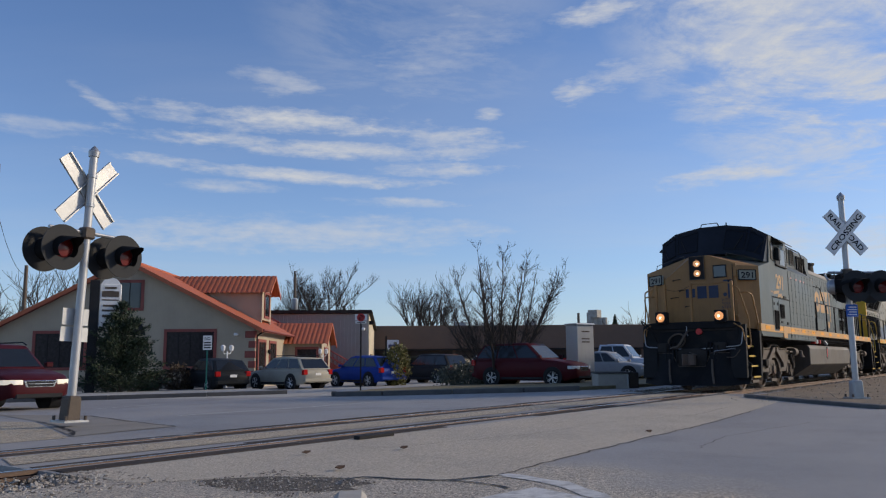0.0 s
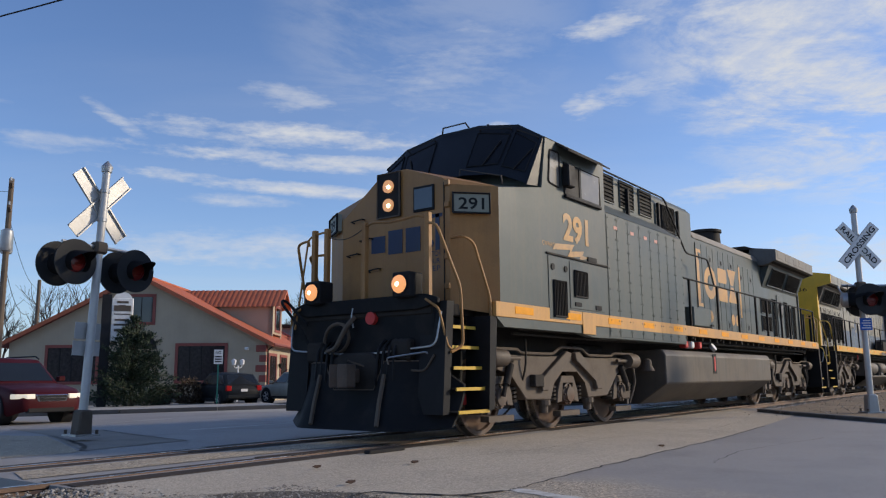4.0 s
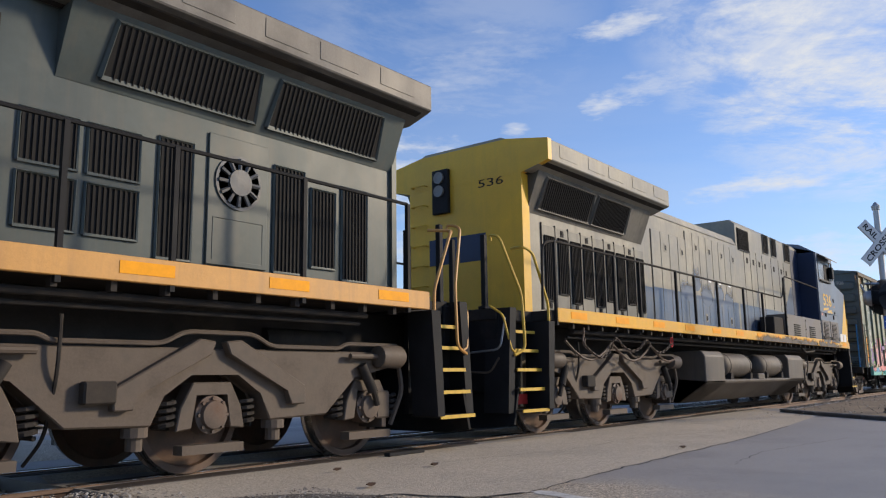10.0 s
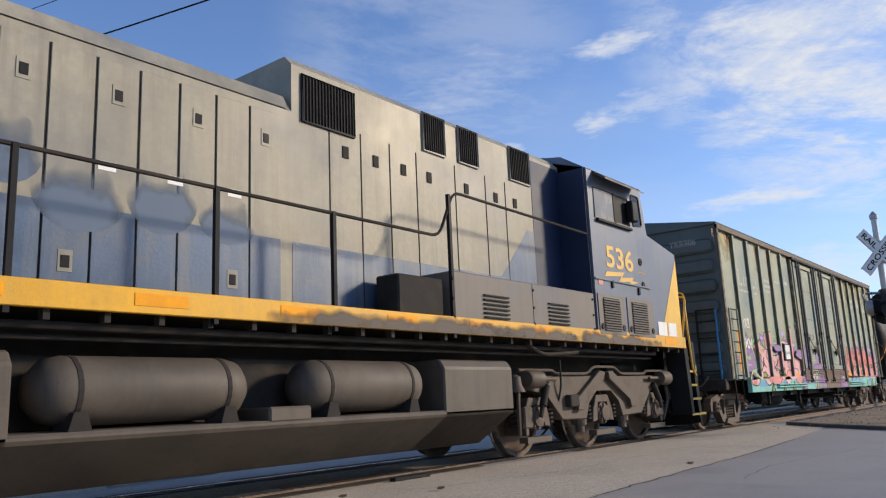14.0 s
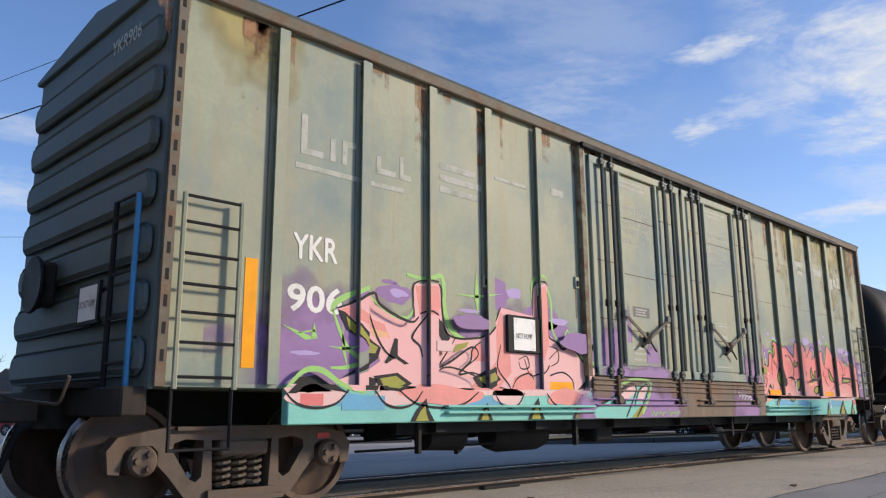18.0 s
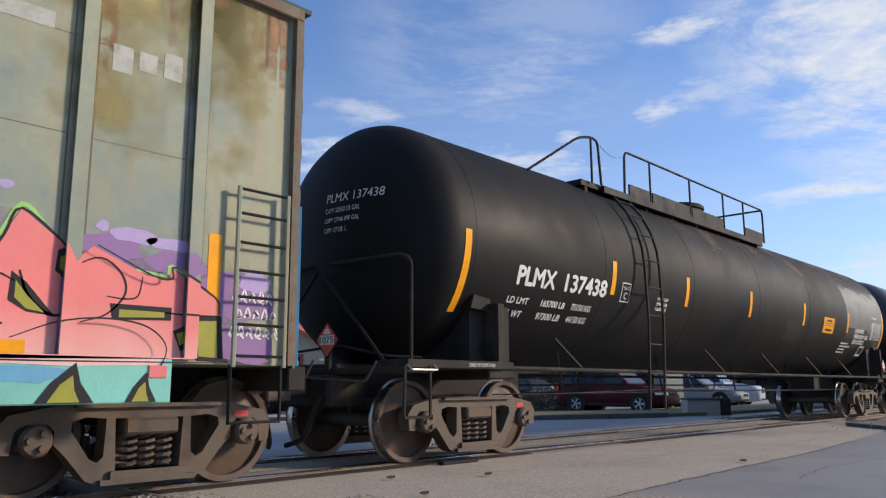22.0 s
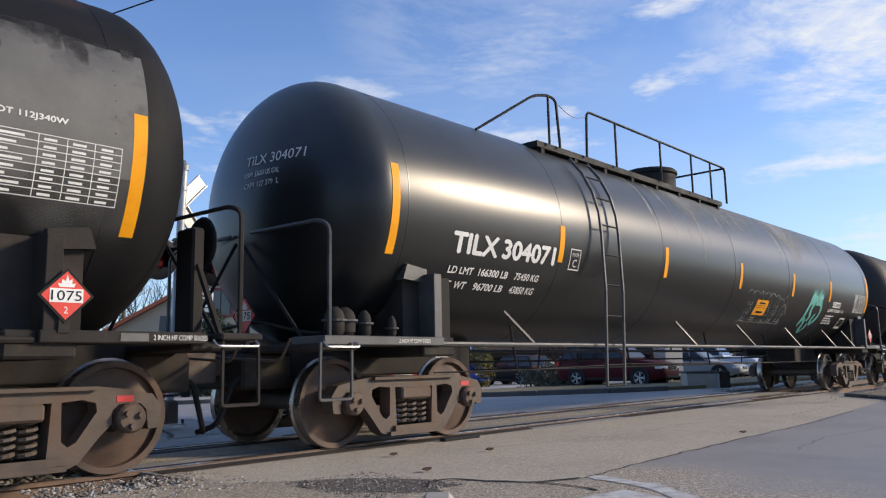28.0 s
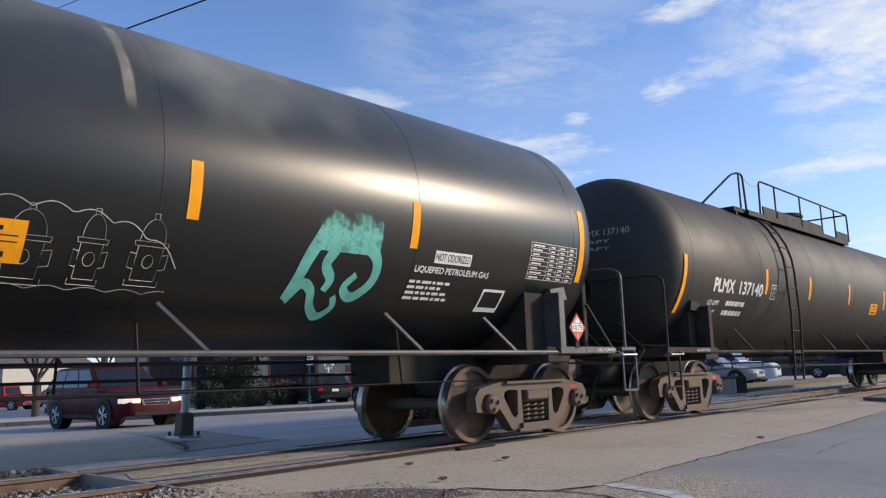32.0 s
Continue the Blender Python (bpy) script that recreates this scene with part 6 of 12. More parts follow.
RUN = soft_paint("rust_run_down", (0.30, 0.145, 0.06), 6.0, True)
PATCH_FADE = soft_paint("grey_repaint_thin", (0.10, 0.099, 0.094), 1.4, True, 0.01)
BROWN_TOP = soft_paint("brown_soot_fade", (0.085, 0.050, 0.036), 1.1, True, 0.08)
HAZE = soft_paint("graffiti_purple_haze", (0.27, 0.15, 0.34))
PALE_RUN = soft_paint("pale_run_down", (0.62, 0.60, 0.50), 6.0, True)
HAZE_LIME = soft_paint("graffiti_lime_haze", (0.30, 0.54, 0.16), 3.5)
HAZE_OCHRE = soft_paint("ochre_weathering", (0.34, 0.285, 0.105), 1.6, True, 0.3)
SMUDGE = soft_paint("black_smudge", (0.018, 0.017, 0.017), 5.0, True)
TANK_RUN = soft_paint("pale_rain_streak", (0.34, 0.33, 0.28), 1.2, True, 0.3)
# pale film that paints the sky's reflection onto a tank top
TANK_SHEEN = soft_paint("grey_sky_sheen", (0.20, 0.21, 0.205), 0.5, True, 0.3)
HAZE_TEAL = soft_paint("graffiti_teal_fade", (0.13, 0.44, 0.38), 7.0)


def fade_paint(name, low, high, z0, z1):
    """Paint that runs from one tone into another going up: sprayed graffiti, a tank's sky reflection."""
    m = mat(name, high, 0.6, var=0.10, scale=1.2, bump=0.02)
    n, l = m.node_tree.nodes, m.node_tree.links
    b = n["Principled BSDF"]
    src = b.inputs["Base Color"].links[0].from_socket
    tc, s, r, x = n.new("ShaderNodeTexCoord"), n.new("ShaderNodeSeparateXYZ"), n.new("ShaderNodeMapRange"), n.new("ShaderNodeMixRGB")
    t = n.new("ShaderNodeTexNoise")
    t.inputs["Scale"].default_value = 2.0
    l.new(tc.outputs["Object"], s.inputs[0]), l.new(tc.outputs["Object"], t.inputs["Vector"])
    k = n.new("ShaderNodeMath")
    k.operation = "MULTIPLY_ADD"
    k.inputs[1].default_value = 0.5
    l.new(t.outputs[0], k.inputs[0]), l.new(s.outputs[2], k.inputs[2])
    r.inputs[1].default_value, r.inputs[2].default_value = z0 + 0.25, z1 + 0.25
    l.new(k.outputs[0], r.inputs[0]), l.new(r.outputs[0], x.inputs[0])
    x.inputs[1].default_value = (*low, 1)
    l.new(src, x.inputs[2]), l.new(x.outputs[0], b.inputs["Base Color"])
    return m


Q["fade"] = fade_paint("graffiti_coral_fade", (0.74, 0.36, 0.33), (0.76, 0.20, 0.19), 1.0, 1.45)
Q["palefade"] = fade_paint("graffiti_pale_fade", (0.76, 0.42, 0.41), (0.76, 0.40, 0.40), 1.1, 1.8)
# glossy black shell; its upper sky reflection is painted in as a paler tone
Q["tank2"] = fade_paint("black_tank_painted_sheen", (0.009, 0.0105, 0.0115), (0.078, 0.086, 0.086), 2.75, 4.1)
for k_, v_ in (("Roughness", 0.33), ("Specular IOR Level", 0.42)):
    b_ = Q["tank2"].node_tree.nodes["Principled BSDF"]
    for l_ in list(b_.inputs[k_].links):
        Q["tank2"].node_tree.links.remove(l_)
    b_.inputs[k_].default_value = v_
Q["salmon"] = mat("graffiti_salmon", (0.74, 0.27, 0.24), 0.6, var=0.15, scale=2.0)
Q["peach"] = mat("graffiti_peach", (0.74, 0.40, 0.22), 0.6, var=0.15, scale=2.0)
Q["lilac"] = mat("graffiti_lilac", (0.42, 0.32, 0.58), 0.65, var=0.12, scale=2.0)
Q["white"] = mat("graffiti_white", (0.78, 0.76, 0.74), 0.6, var=0.1, scale=4.0)


def poly(pts, y, bm):
    vs = [bm.verts.new((x, y, z)) for x, z in pts]
    for t in tessellate_polygon([[Vector((x, z, 0)) for x, z in pts]]):
        try:
            bm.faces.new([vs[i] for i in t])
        except ValueError:
            pass


def oval(x, z, rx, rz, lean=0.0):
    return [(x + rx * math.cos(t) + lean * rz * math.sin(t), z + rz * math.sin(t)) for t in [i * math.tau / 14 for i in range(14)]]


SILL_TOP = 1.062
COATS = dict(purple=1, lilac=2, lime=3, fade=4, palefade=4, palep=4, skyb=2, salmon=5, peach=6, ink=7, olive=8, white=9)


def coat(name, col, flat, side, posts):
    """Paint laid over panels, posts and sill alike: a flat drawing cut at their edges."""
    out = bmesh.new()
    xs = [v.co.x for v in flat.verts]
    lo, hi = min(xs), max(xs)
    cuts = sorted([lo - 1, hi + 1] + [p for q in posts for p in (q - 0.055, q + 0.055) if lo < p < hi])
    lift = 0.0009 * COATS[col] + 0.0012
    for u, v in zip(cuts, cuts[1:]):
        for low in (False, True):
            bm = flat.copy()
            for co, no, outer in (((u, 0, 0), (1, 0, 0), False), ((v, 0, 0), (1, 0, 0), True), ((0, 0, SILL_TOP), (0, 0, 1), low), ((0, 0, 0.728), (0, 0, 1), False)):
                bmesh.ops.bisect_plane(bm, geom=bm.verts[:] + bm.edges[:] + bm.faces[:], plane_co=co, plane_no=no, clear_outer=outer, clear_inner=not outer)
            if bm.faces:
                on_post = any(abs((u + v) / 2 - q) < 0.055 for q in posts) or any(abs(u - q - 0.055) < 1e-6 and abs(v - q - 0.055) < 1e-6 for q in posts)
                y = 1.60 if (low or on_post) else 1.535
                for w in bm.verts:
                    w.co.y = -(y + lift)
                tmp = bpy.data.meshes.new("tmp")
                bm.to_mesh(tmp)
                out.from_mesh(tmp)
                bpy.data.meshes.remove(tmp)
            bm.free()
    flat.free()
    if out.faces:
        part(name, out, Q[col], side)


def box_graffiti(side, posts):
    rng = random.Random(12)

    def dab(col, pts):
        bm = bmesh.new()
        poly(pts, 0, bm)
        coat("graffiti_outline" if col == "ink" else "graffiti_fill", col, bm, side, posts)

    def cloud(col, x, z, rx, rz):
        pts = [(x + rx * k * math.cos(t), z + rz * k * math.sin(t)) for t, k in ((i * math.tau / 16, rng.uniform(0.82, 1.18)) for i in range(16))]
        bm = bmesh.new()
        poly([tuple(p) for p in rounded(pts + pts[:1], 2)[:-1]], 0, bm)
        coat("graffiti_cloud", col, bm, side, posts)

    def brush(col, w, pts):
        v = rounded(pts, 4)
        bm = bmesh.new()
        prev = None
        for i, p in enumerate(v):
            d = (v[min(i + 1, len(v) - 1)] - v[max(i - 1, 0)]).normalized()
            k = w * (0.45 + 0.55 * math.sin(math.pi * (i + 0.5) / len(v)))
            cur = (bm.verts.new((p.x - d.y * k, 0, p.y + d.x * k)), bm.verts.new((p.x + d.y * k, 0, p.y - d.x * k)))
            if prev:
                bm.faces.new((prev[0], cur[0], cur[1], prev[1]))
            prev = cur
        coat("graffiti_line", col, bm, side, posts)

    cloud("purple", 2.7, 1.83, 0.12, 0.1)
    cloud("purple", 2.96, 1.75, 0.17, 0.11)
    cloud("purple", 3.81, 1.88, 0.18, 0.08)
    cloud("purple", 4.55, 1.89, 0.2, 0.09)
    cloud("purple", 4.92, 1.98, 0.18, 0.09)
    cloud("purple", 5.32, 1.94, 0.19, 0.09)
    cloud("purple", 6.31, 1.87, 0.26, 0.11)
    cloud("purple", 6.87, 1.79, 0.26, 0.1)
    cloud("purple", 2.45, 1.59, 0.08, 0.1)
    cloud("purple", 7.43, 1.57, 0.36, 0.2)
    cloud("purple", 7.48, 1.18, 0.31, 0.16)
    cloud("lilac", 3.23, 2.01, 0.14, 0.07)
    cloud("lilac", 2.99, 2.11, 0.05, 0.03)
    cloud("lilac", 2.9, 2.18, 0.01, 0.03)
    cloud("lilac", 3.51, 1.96, 0.13, 0.08)
    cloud("lilac", 4.08, 2.06, 0.08, 0.05)
    cloud("lilac", 4.64, 2.07, 0.18, 0.07)
    cloud("lilac", 5.28, 2.08, 0.17, 0.06)
    cloud("lilac", 5.58, 2.21, 0.05, 0.03)
    cloud("lilac", 6.53, 1.98, 0.19, 0.06)
    cloud("lilac", 6.82, 1.95, 0.19, 0.05)
    cloud("lilac", 6.26, 2.02, 0.05, 0.04)
    cloud("lilac", 7.6, 1.72, 0.16, 0.09)
    dab("fade", [(2.39, 1.18), (2.48, 1.25), (2.57, 1.38), (2.6, 1.48), (2.55, 1.52), (2.54, 1.64), (2.61, 1.63), (2.74, 1.58), (2.88, 1.55), (2.91, 1.62), (2.96, 1.78), (3.07, 1.75), (3.06, 1.65), (3.11, 1.7), (3.14, 1.86), (3.12, 1.93), (3.19, 2), (3.41, 1.91), (3.55, 1.84), (3.59, 1.86), (3.65, 1.94), (3.92, 1.79), (4.01, 1.74), (4.05, 1.81), (4.13, 2.04), (4.42, 1.91), (4.44, 1.76), (4.71, 1.97), (4.91, 1.86), (4.84, 1.73), (5.07, 1.82), (5.05, 1.87), (5.36, 1.92), (5.45, 1.65), (5.59, 1.86), (5.69, 2.06), (6, 1.84), (6.06, 1.73), (6.2, 1.86), (6.63, 1.68), (6.8, 1.67), (6.82, 1.76), (7.22, 1.56), (7.25, 1.43), (7.27, 1.06), (5.68, 1.03), (4.31, 1.02), (3.25, 1.01), (2.85, 1), (2.6, 0.95), (2.41, 0.9)])
    brush("lime", 0.022, [(2.74, 1.57), (2.89, 1.53), (2.93, 1.67), (2.96, 1.81), (3.08, 1.78), (3.08, 1.69)])
    brush("lime", 0.02, [(3.12, 1.79), (3.11, 1.93), (3.19, 2.03), (3.41, 1.93), (3.56, 1.87)])
    brush("lime", 0.012, [(2.53, 1.66), (2.61, 1.65), (2.74, 1.59)])
    brush("lime", 0.014, [(4.42, 1.93), (4.46, 1.77), (4.71, 2)])
    brush("lime", 0.018, [(5.45, 1.68), (5.57, 1.87), (5.69, 2.09), (5.85, 1.98)])
    brush("lime", 0.014, [(6.53, 1.72), (6.78, 1.7), (6.82, 1.78), (7.02, 1.68)])
    brush("lime", 0.012, [(4.13, 2.06), (4.26, 2), (4.42, 1.93)])
    brush("ink", 0.011, [(2.54, 1.64), (2.61, 1.63), (2.74, 1.58), (2.88, 1.55), (2.91, 1.62), (2.96, 1.78), (3.07, 1.75), (3.06, 1.65)])
    brush("ink", 0.013, [(3.11, 1.7), (3.14, 1.86), (3.12, 1.93), (3.19, 2), (3.41, 1.91), (3.55, 1.84)])
    brush("ink", 0.013, [(3.59, 1.86), (3.65, 1.94), (3.92, 1.79), (4.01, 1.74)])
    brush("ink", 0.01, [(4.01, 1.74), (4.05, 1.81), (4.13, 2.04), (4.42, 1.91), (4.44, 1.76), (4.71, 1.97), (4.91, 1.86), (4.84, 1.73)])
    brush("ink", 0.01, [(4.84, 1.73), (5.07, 1.82), (5.05, 1.87), (5.36, 1.92), (5.45, 1.65), (5.59, 1.86), (5.69, 2.06), (6, 1.84), (6.06, 1.73)])
    brush("ink", 0.009, [(6.2, 1.86), (6.63, 1.68), (6.8, 1.67), (6.82, 1.76), (7.22, 1.56), (7.26, 1.42)])
    brush("ink", 0.008, [(3.06, 1.65), (3.03, 1.54), (3.03, 1.41)])
    brush("ink", 0.007, [(3.09, 1.65), (3.21, 1.56), (3.31, 1.46)])
    brush("ink", 0.006, [(3.13, 1.67), (3.24, 1.58), (3.34, 1.5)])
    dab("ink", [(3.35, 1.56), (3.39, 1.48), (3.44, 1.37), (3.51, 1.3), (3.43, 1.22), (3.31, 1.22), (3.22, 1.31), (3.22, 1.4), (3.28, 1.5)])
    dab("olive", [(3.33, 1.5), (3.38, 1.41), (3.43, 1.26), (3.34, 1.24), (3.25, 1.32), (3.26, 1.4)])
    dab("ink", [(3.11, 1.88), (3.17, 1.95), (3.22, 1.86), (3.19, 1.76), (3.11, 1.69)])
    dab("olive", [(3.13, 1.87), (3.17, 1.92), (3.2, 1.85), (3.16, 1.76), (3.12, 1.74)])
    dab("ink", [(3.58, 1.84), (3.66, 1.77), (3.6, 1.69), (3.53, 1.61), (3.52, 1.7)])
    dab("olive", [(3.58, 1.8), (3.62, 1.76), (3.57, 1.69), (3.55, 1.67), (3.55, 1.73)])
    brush("ink", 0.008, [(3.52, 1.63), (3.54, 1.55), (3.57, 1.52)])
    brush("ink", 0.01, [(3.59, 1.71), (3.66, 1.76), (3.76, 1.76), (3.85, 1.73), (3.92, 1.65), (3.97, 1.53), (3.94, 1.43), (3.87, 1.35), (3.79, 1.38), (3.69, 1.38)])
    brush("peach", 0.016, [(3.69, 1.69), (3.78, 1.7), (3.87, 1.62), (3.9, 1.52), (3.86, 1.44)])
    dab("ink", [(4.02, 1.71), (4.1, 1.67), (4.2, 1.67), (4.14, 1.58), (4.02, 1.56), (3.97, 1.62)])
    dab("olive", [(4.04, 1.69), (4.1, 1.65), (4.13, 1.61), (4.04, 1.59), (4.01, 1.62)])
    dab("ink", [(3.95, 1.33), (4.22, 1.39), (4.23, 1.27), (4.19, 1.15), (4.06, 1.14), (3.99, 1.23)])
    dab("olive", [(4.02, 1.31), (4.18, 1.34), (4.17, 1.26), (4.13, 1.19), (4.07, 1.18), (4.02, 1.24)])
    brush("ink", 0.014, [(3.71, 1.37), (3.83, 1.39), (3.95, 1.35), (3.98, 1.28)])
    dab("ink", [(4.41, 1.48), (4.56, 1.51), (4.48, 1.32)])
    dab("olive", [(4.44, 1.47), (4.52, 1.48), (4.48, 1.37)])
    brush("ink", 0.02, [(4.48, 1.33), (4.67, 1.35), (4.87, 1.37), (5.02, 1.41), (5.1, 1.46)])
    brush("ink", 0.007, [(4.3, 1.22), (4.41, 1.26), (4.49, 1.31)])
    brush("ink", 0.006, [(4.48, 1.33), (4.51, 1.23), (4.5, 1.09)])
    dab("ink", [(4.71, 1.48), (4.76, 1.58), (4.81, 1.62), (4.84, 1.48), (4.91, 1.43), (4.92, 1.53), (5.02, 1.55), (4.99, 1.42), (4.83, 1.35), (4.74, 1.4)])
    dab("olive", [(4.74, 1.48), (4.78, 1.56), (4.81, 1.45), (4.91, 1.4), (4.95, 1.52), (4.99, 1.52), (4.96, 1.43), (4.83, 1.38), (4.76, 1.42)])
    dab("ink", [(4.8, 1.15), (4.89, 1.24), (5.14, 1.27), (5.07, 1.13), (4.92, 1.08)])
    dab("olive", [(4.83, 1.16), (4.92, 1.22), (5.07, 1.24), (5.02, 1.15), (4.92, 1.11)])
    dab("peach", [(4.6, 1.3), (4.77, 1.34), (5.01, 1.34), (4.81, 1.27), (4.68, 1.24)])
    dab("peach", [(3.05, 1.28), (3.16, 1.24), (3.16, 1.21), (3.07, 1.21)])
    dab("peach", [(3.84, 1.33), (3.93, 1.31), (3.95, 1.21), (3.86, 1.26)])
    dab("ink", [(2.49, 1.28), (2.63, 1.33), (2.68, 1.23), (2.61, 1.11), (2.53, 1.1), (2.55, 1.19)])
    dab("olive", [(2.54, 1.26), (2.61, 1.29), (2.62, 1.18), (2.57, 1.13), (2.55, 1.18)])
    brush("ink", 0.01, [(2.67, 1.45), (2.71, 1.38), (2.79, 1.32), (2.73, 1.2), (2.67, 1.1), (2.75, 1.07), (2.84, 1.19)])
    dab("ink", [(2.83, 1.2), (2.92, 1.26), (2.98, 1.15), (2.9, 1.19)])
    dab("olive", [(2.52, 1.51), (2.6, 1.52), (2.6, 1.44), (2.54, 1.41)])
    dab("ink", [(2.4, 1.03), (2.51, 1.06), (2.6, 1.03), (2.56, 0.97), (2.41, 0.87)])
    brush("ink", 0.01, [(2.39, 1.1), (2.46, 1.11), (2.48, 1.17)])
    dab("ink", [(3.01, 1.26), (3.03, 1.22), (3.02, 1.16), (3, 1.19)])
    brush("ink", 0.006, [(5.46, 1.62), (5.58, 1.6), (5.69, 1.55)])
    brush("ink", 0.012, [(5.43, 1.56), (5.46, 1.4), (5.55, 1.29), (5.63, 1.26)])
    brush("ink", 0.012, [(5.71, 1.63), (5.77, 1.47), (5.92, 1.34), (6.09, 1.36)])
    dab("ink", [(5.66, 1.62), (5.76, 1.55), (5.96, 1.33), (5.77, 1.35), (5.65, 1.42)])
    dab("olive", [(5.69, 1.56), (5.77, 1.46), (5.89, 1.35), (5.77, 1.37), (5.69, 1.44)])
    dab("ink", [(5.95, 1.8), (6.03, 1.83), (6.05, 1.57), (5.94, 1.65)])
    dab("olive", [(5.97, 1.75), (6.02, 1.78), (6.02, 1.63), (5.97, 1.67)])
    brush("ink", 0.008, [(6.07, 1.7), (6.26, 1.78), (6.42, 1.68), (6.46, 1.53), (6.33, 1.37), (6.14, 1.3)])
    brush("ink", 0.006, [(6.59, 1.67), (6.56, 1.52), (6.46, 1.49), (6.32, 1.5)])
    dab("ink", [(6.35, 1.45), (6.84, 1.45), (6.84, 1.35), (6.37, 1.33)])
    dab("olive", [(6.42, 1.41), (6.78, 1.41), (6.78, 1.37), (6.42, 1.35)])
    brush("ink", 0.008, [(6.76, 1.41), (7.01, 1.4), (7.26, 1.41)])
    dab("ink", [(6.97, 1.39), (7.28, 1.41), (7.32, 1.03), (7.03, 1.04)])
    dab("olive", [(7.07, 1.36), (7.24, 1.37), (7.26, 1.07), (7.09, 1.08)])
    dab("ink", [(6.86, 1.27), (6.97, 1.32), (7.01, 1.17), (6.93, 1.11)])
    dab("olive", [(6.89, 1.25), (6.95, 1.27), (6.96, 1.18), (6.92, 1.16)])
    brush("ink", 0.007, [(5.68, 1.17), (6.01, 1.3), (6.35, 1.33), (6.63, 1.28), (6.78, 1.13), (6.7, 0.91)])
    brush("ink", 0.006, [(2.85, 1), (3.34, 1.01), (4.31, 1.01), (5.02, 1.02), (6.01, 1.02), (7.21, 1.03)])
    brush("ink", 0.01, [(3.2, 1.04), (3.44, 1.06), (3.64, 1.1), (3.76, 1.04), (3.72, 0.98), (3.61, 0.96), (3.54, 0.99), (3.6, 1.03), (3.68, 1)])
    dab("olive", [(3.56, 0.99), (3.63, 1.02), (3.67, 0.99), (3.62, 0.97)])
    dab("ink", [(3.1, 1.03), (3.15, 1.02), (3.05, 0.93), (3.01, 0.84), (2.93, 0.84), (2.97, 0.95)])
    dab("olive", [(3.06, 0.98), (3.02, 0.91), (2.99, 0.86), (2.95, 0.86), (2.99, 0.94)])
    dab("white", [(2.77, 1.78), (2.78, 1.79), (2.83, 1.42), (2.86, 1.23), (2.82, 1.42)])
    dab("white", [(2.75, 1.42), (2.94, 1.44), (2.84, 1.41)])
    dab("white", [(3.99, 1.34), (4.02, 1.34), (4.05, 1.16), (4.04, 1.01), (4.01, 1.16)])
    dab("white", [(3.94, 1.33), (4.06, 1.34), (4.01, 1.31)])
    dab("white", [(5.41, 1.12), (5.43, 1.12), (5.44, 0.85), (5.41, 0.85)])
    dab("white", [(5.29, 0.96), (5.49, 0.97), (5.4, 0.95)])
    cloud("purple", -6.02, 1.88, 0.12, 0.05)
    cloud("purple", -5.6, 1.95, 0.22, 0.1)
    cloud("purple", -5.68, 2.06, 0.1, 0.02)
    cloud("purple", -6.52, 1.36, 0.19, 0.04)
    cloud("purple", -6.69, 1.25, 0.22, 0.04)
    cloud("purple", -6.27, 1.27, 0.17, 0.06)
    cloud("purple", -4.56, 1.75, 0.29, 0.08)
    cloud("purple", -4.1, 2.1, 0.19, 0.17)
    cloud("purple", -3.04, 1.77, 0.3, 0.11)
    cloud("purple", -2.65, 1.62, 0.39, 0.12)
    cloud("purple", -2.17, 1.5, 0.42, 0.12)
    cloud("purple", -6.02, 1.49, 0.18, 0.13)
    cloud("purple", -3.3, 1.91, 0.29, 0.15)
    cloud("lilac", -6.64, 1.33, 0.16, 0.02)
    cloud("lilac", -4.56, 1.87, 0.17, 0.02)
    cloud("lilac", -2.98, 1.87, 0.18, 0.04)
    cloud("lilac", -3.81, 2.13, 0.14, 0.06)
    cloud("lilac", -5.56, 1.96, 0.12, 0.04)
    brush("lime", 0.03, [(-6.37, 1.71), (-6.29, 1.82), (-5.94, 1.98)])
    brush("lime", 0.022, [(-6.35, 1.73), (-6.27, 1.55), (-6.17, 1.39), (-6.01, 1.28), (-6.19, 1.22), (-6.36, 1.21)])
    brush("lime", 0.03, [(-5.45, 2.16), (-5.21, 2.14), (-4.96, 2.19), (-4.93, 1.87), (-4.82, 1.64), (-4.57, 1.55), (-4.28, 1.64), (-4.11, 1.85)])
    brush("lime", 0.02, [(-3.5, 2.1), (-3.47, 2.3), (-3.32, 2.37), (-3.14, 2.13), (-3.12, 1.76), (-2.97, 1.61)])
    brush("lime", 0.018, [(-2.94, 1.57), (-2.82, 1.78), (-2.72, 1.56), (-2.45, 1.42), (-2.24, 1.32)])
    brush("lime", 0.026, [(-6.87, 1.01), (-6.69, 1.17), (-6.5, 1.18), (-6.27, 1.06), (-6.01, 1)])
    brush("lime", 0.018, [(-5.92, 1.89), (-5.67, 1.75), (-5.44, 1.73), (-5.35, 1.84)])
    dab("lime", [(-6.4, 1.4), (-6.2, 1.4), (-5.98, 1.43), (-6.2, 1.37)])
    dab("lime", [(-6.24, 1.63), (-6.2, 1.39), (-6.17, 1.2), (-6.24, 1.38)])
    dab("lime", [(-6.88, 1.56), (-6.52, 1.46), (-6.64, 1.44)])
    dab("lime", [(-6.76, 1.49), (-6.55, 1.54), (-6.53, 1.52)])
    dab("lime", [(-6.55, 1.6), (-6.51, 1.46), (-6.58, 1.47)])
    dab("lime", [(-4.82, 2.03), (-4.41, 2.05), (-4, 2.11), (-4.42, 2.02)])
    dab("lime", [(-4.44, 2.32), (-4.4, 2.05), (-4.42, 1.82), (-4.47, 2.03)])
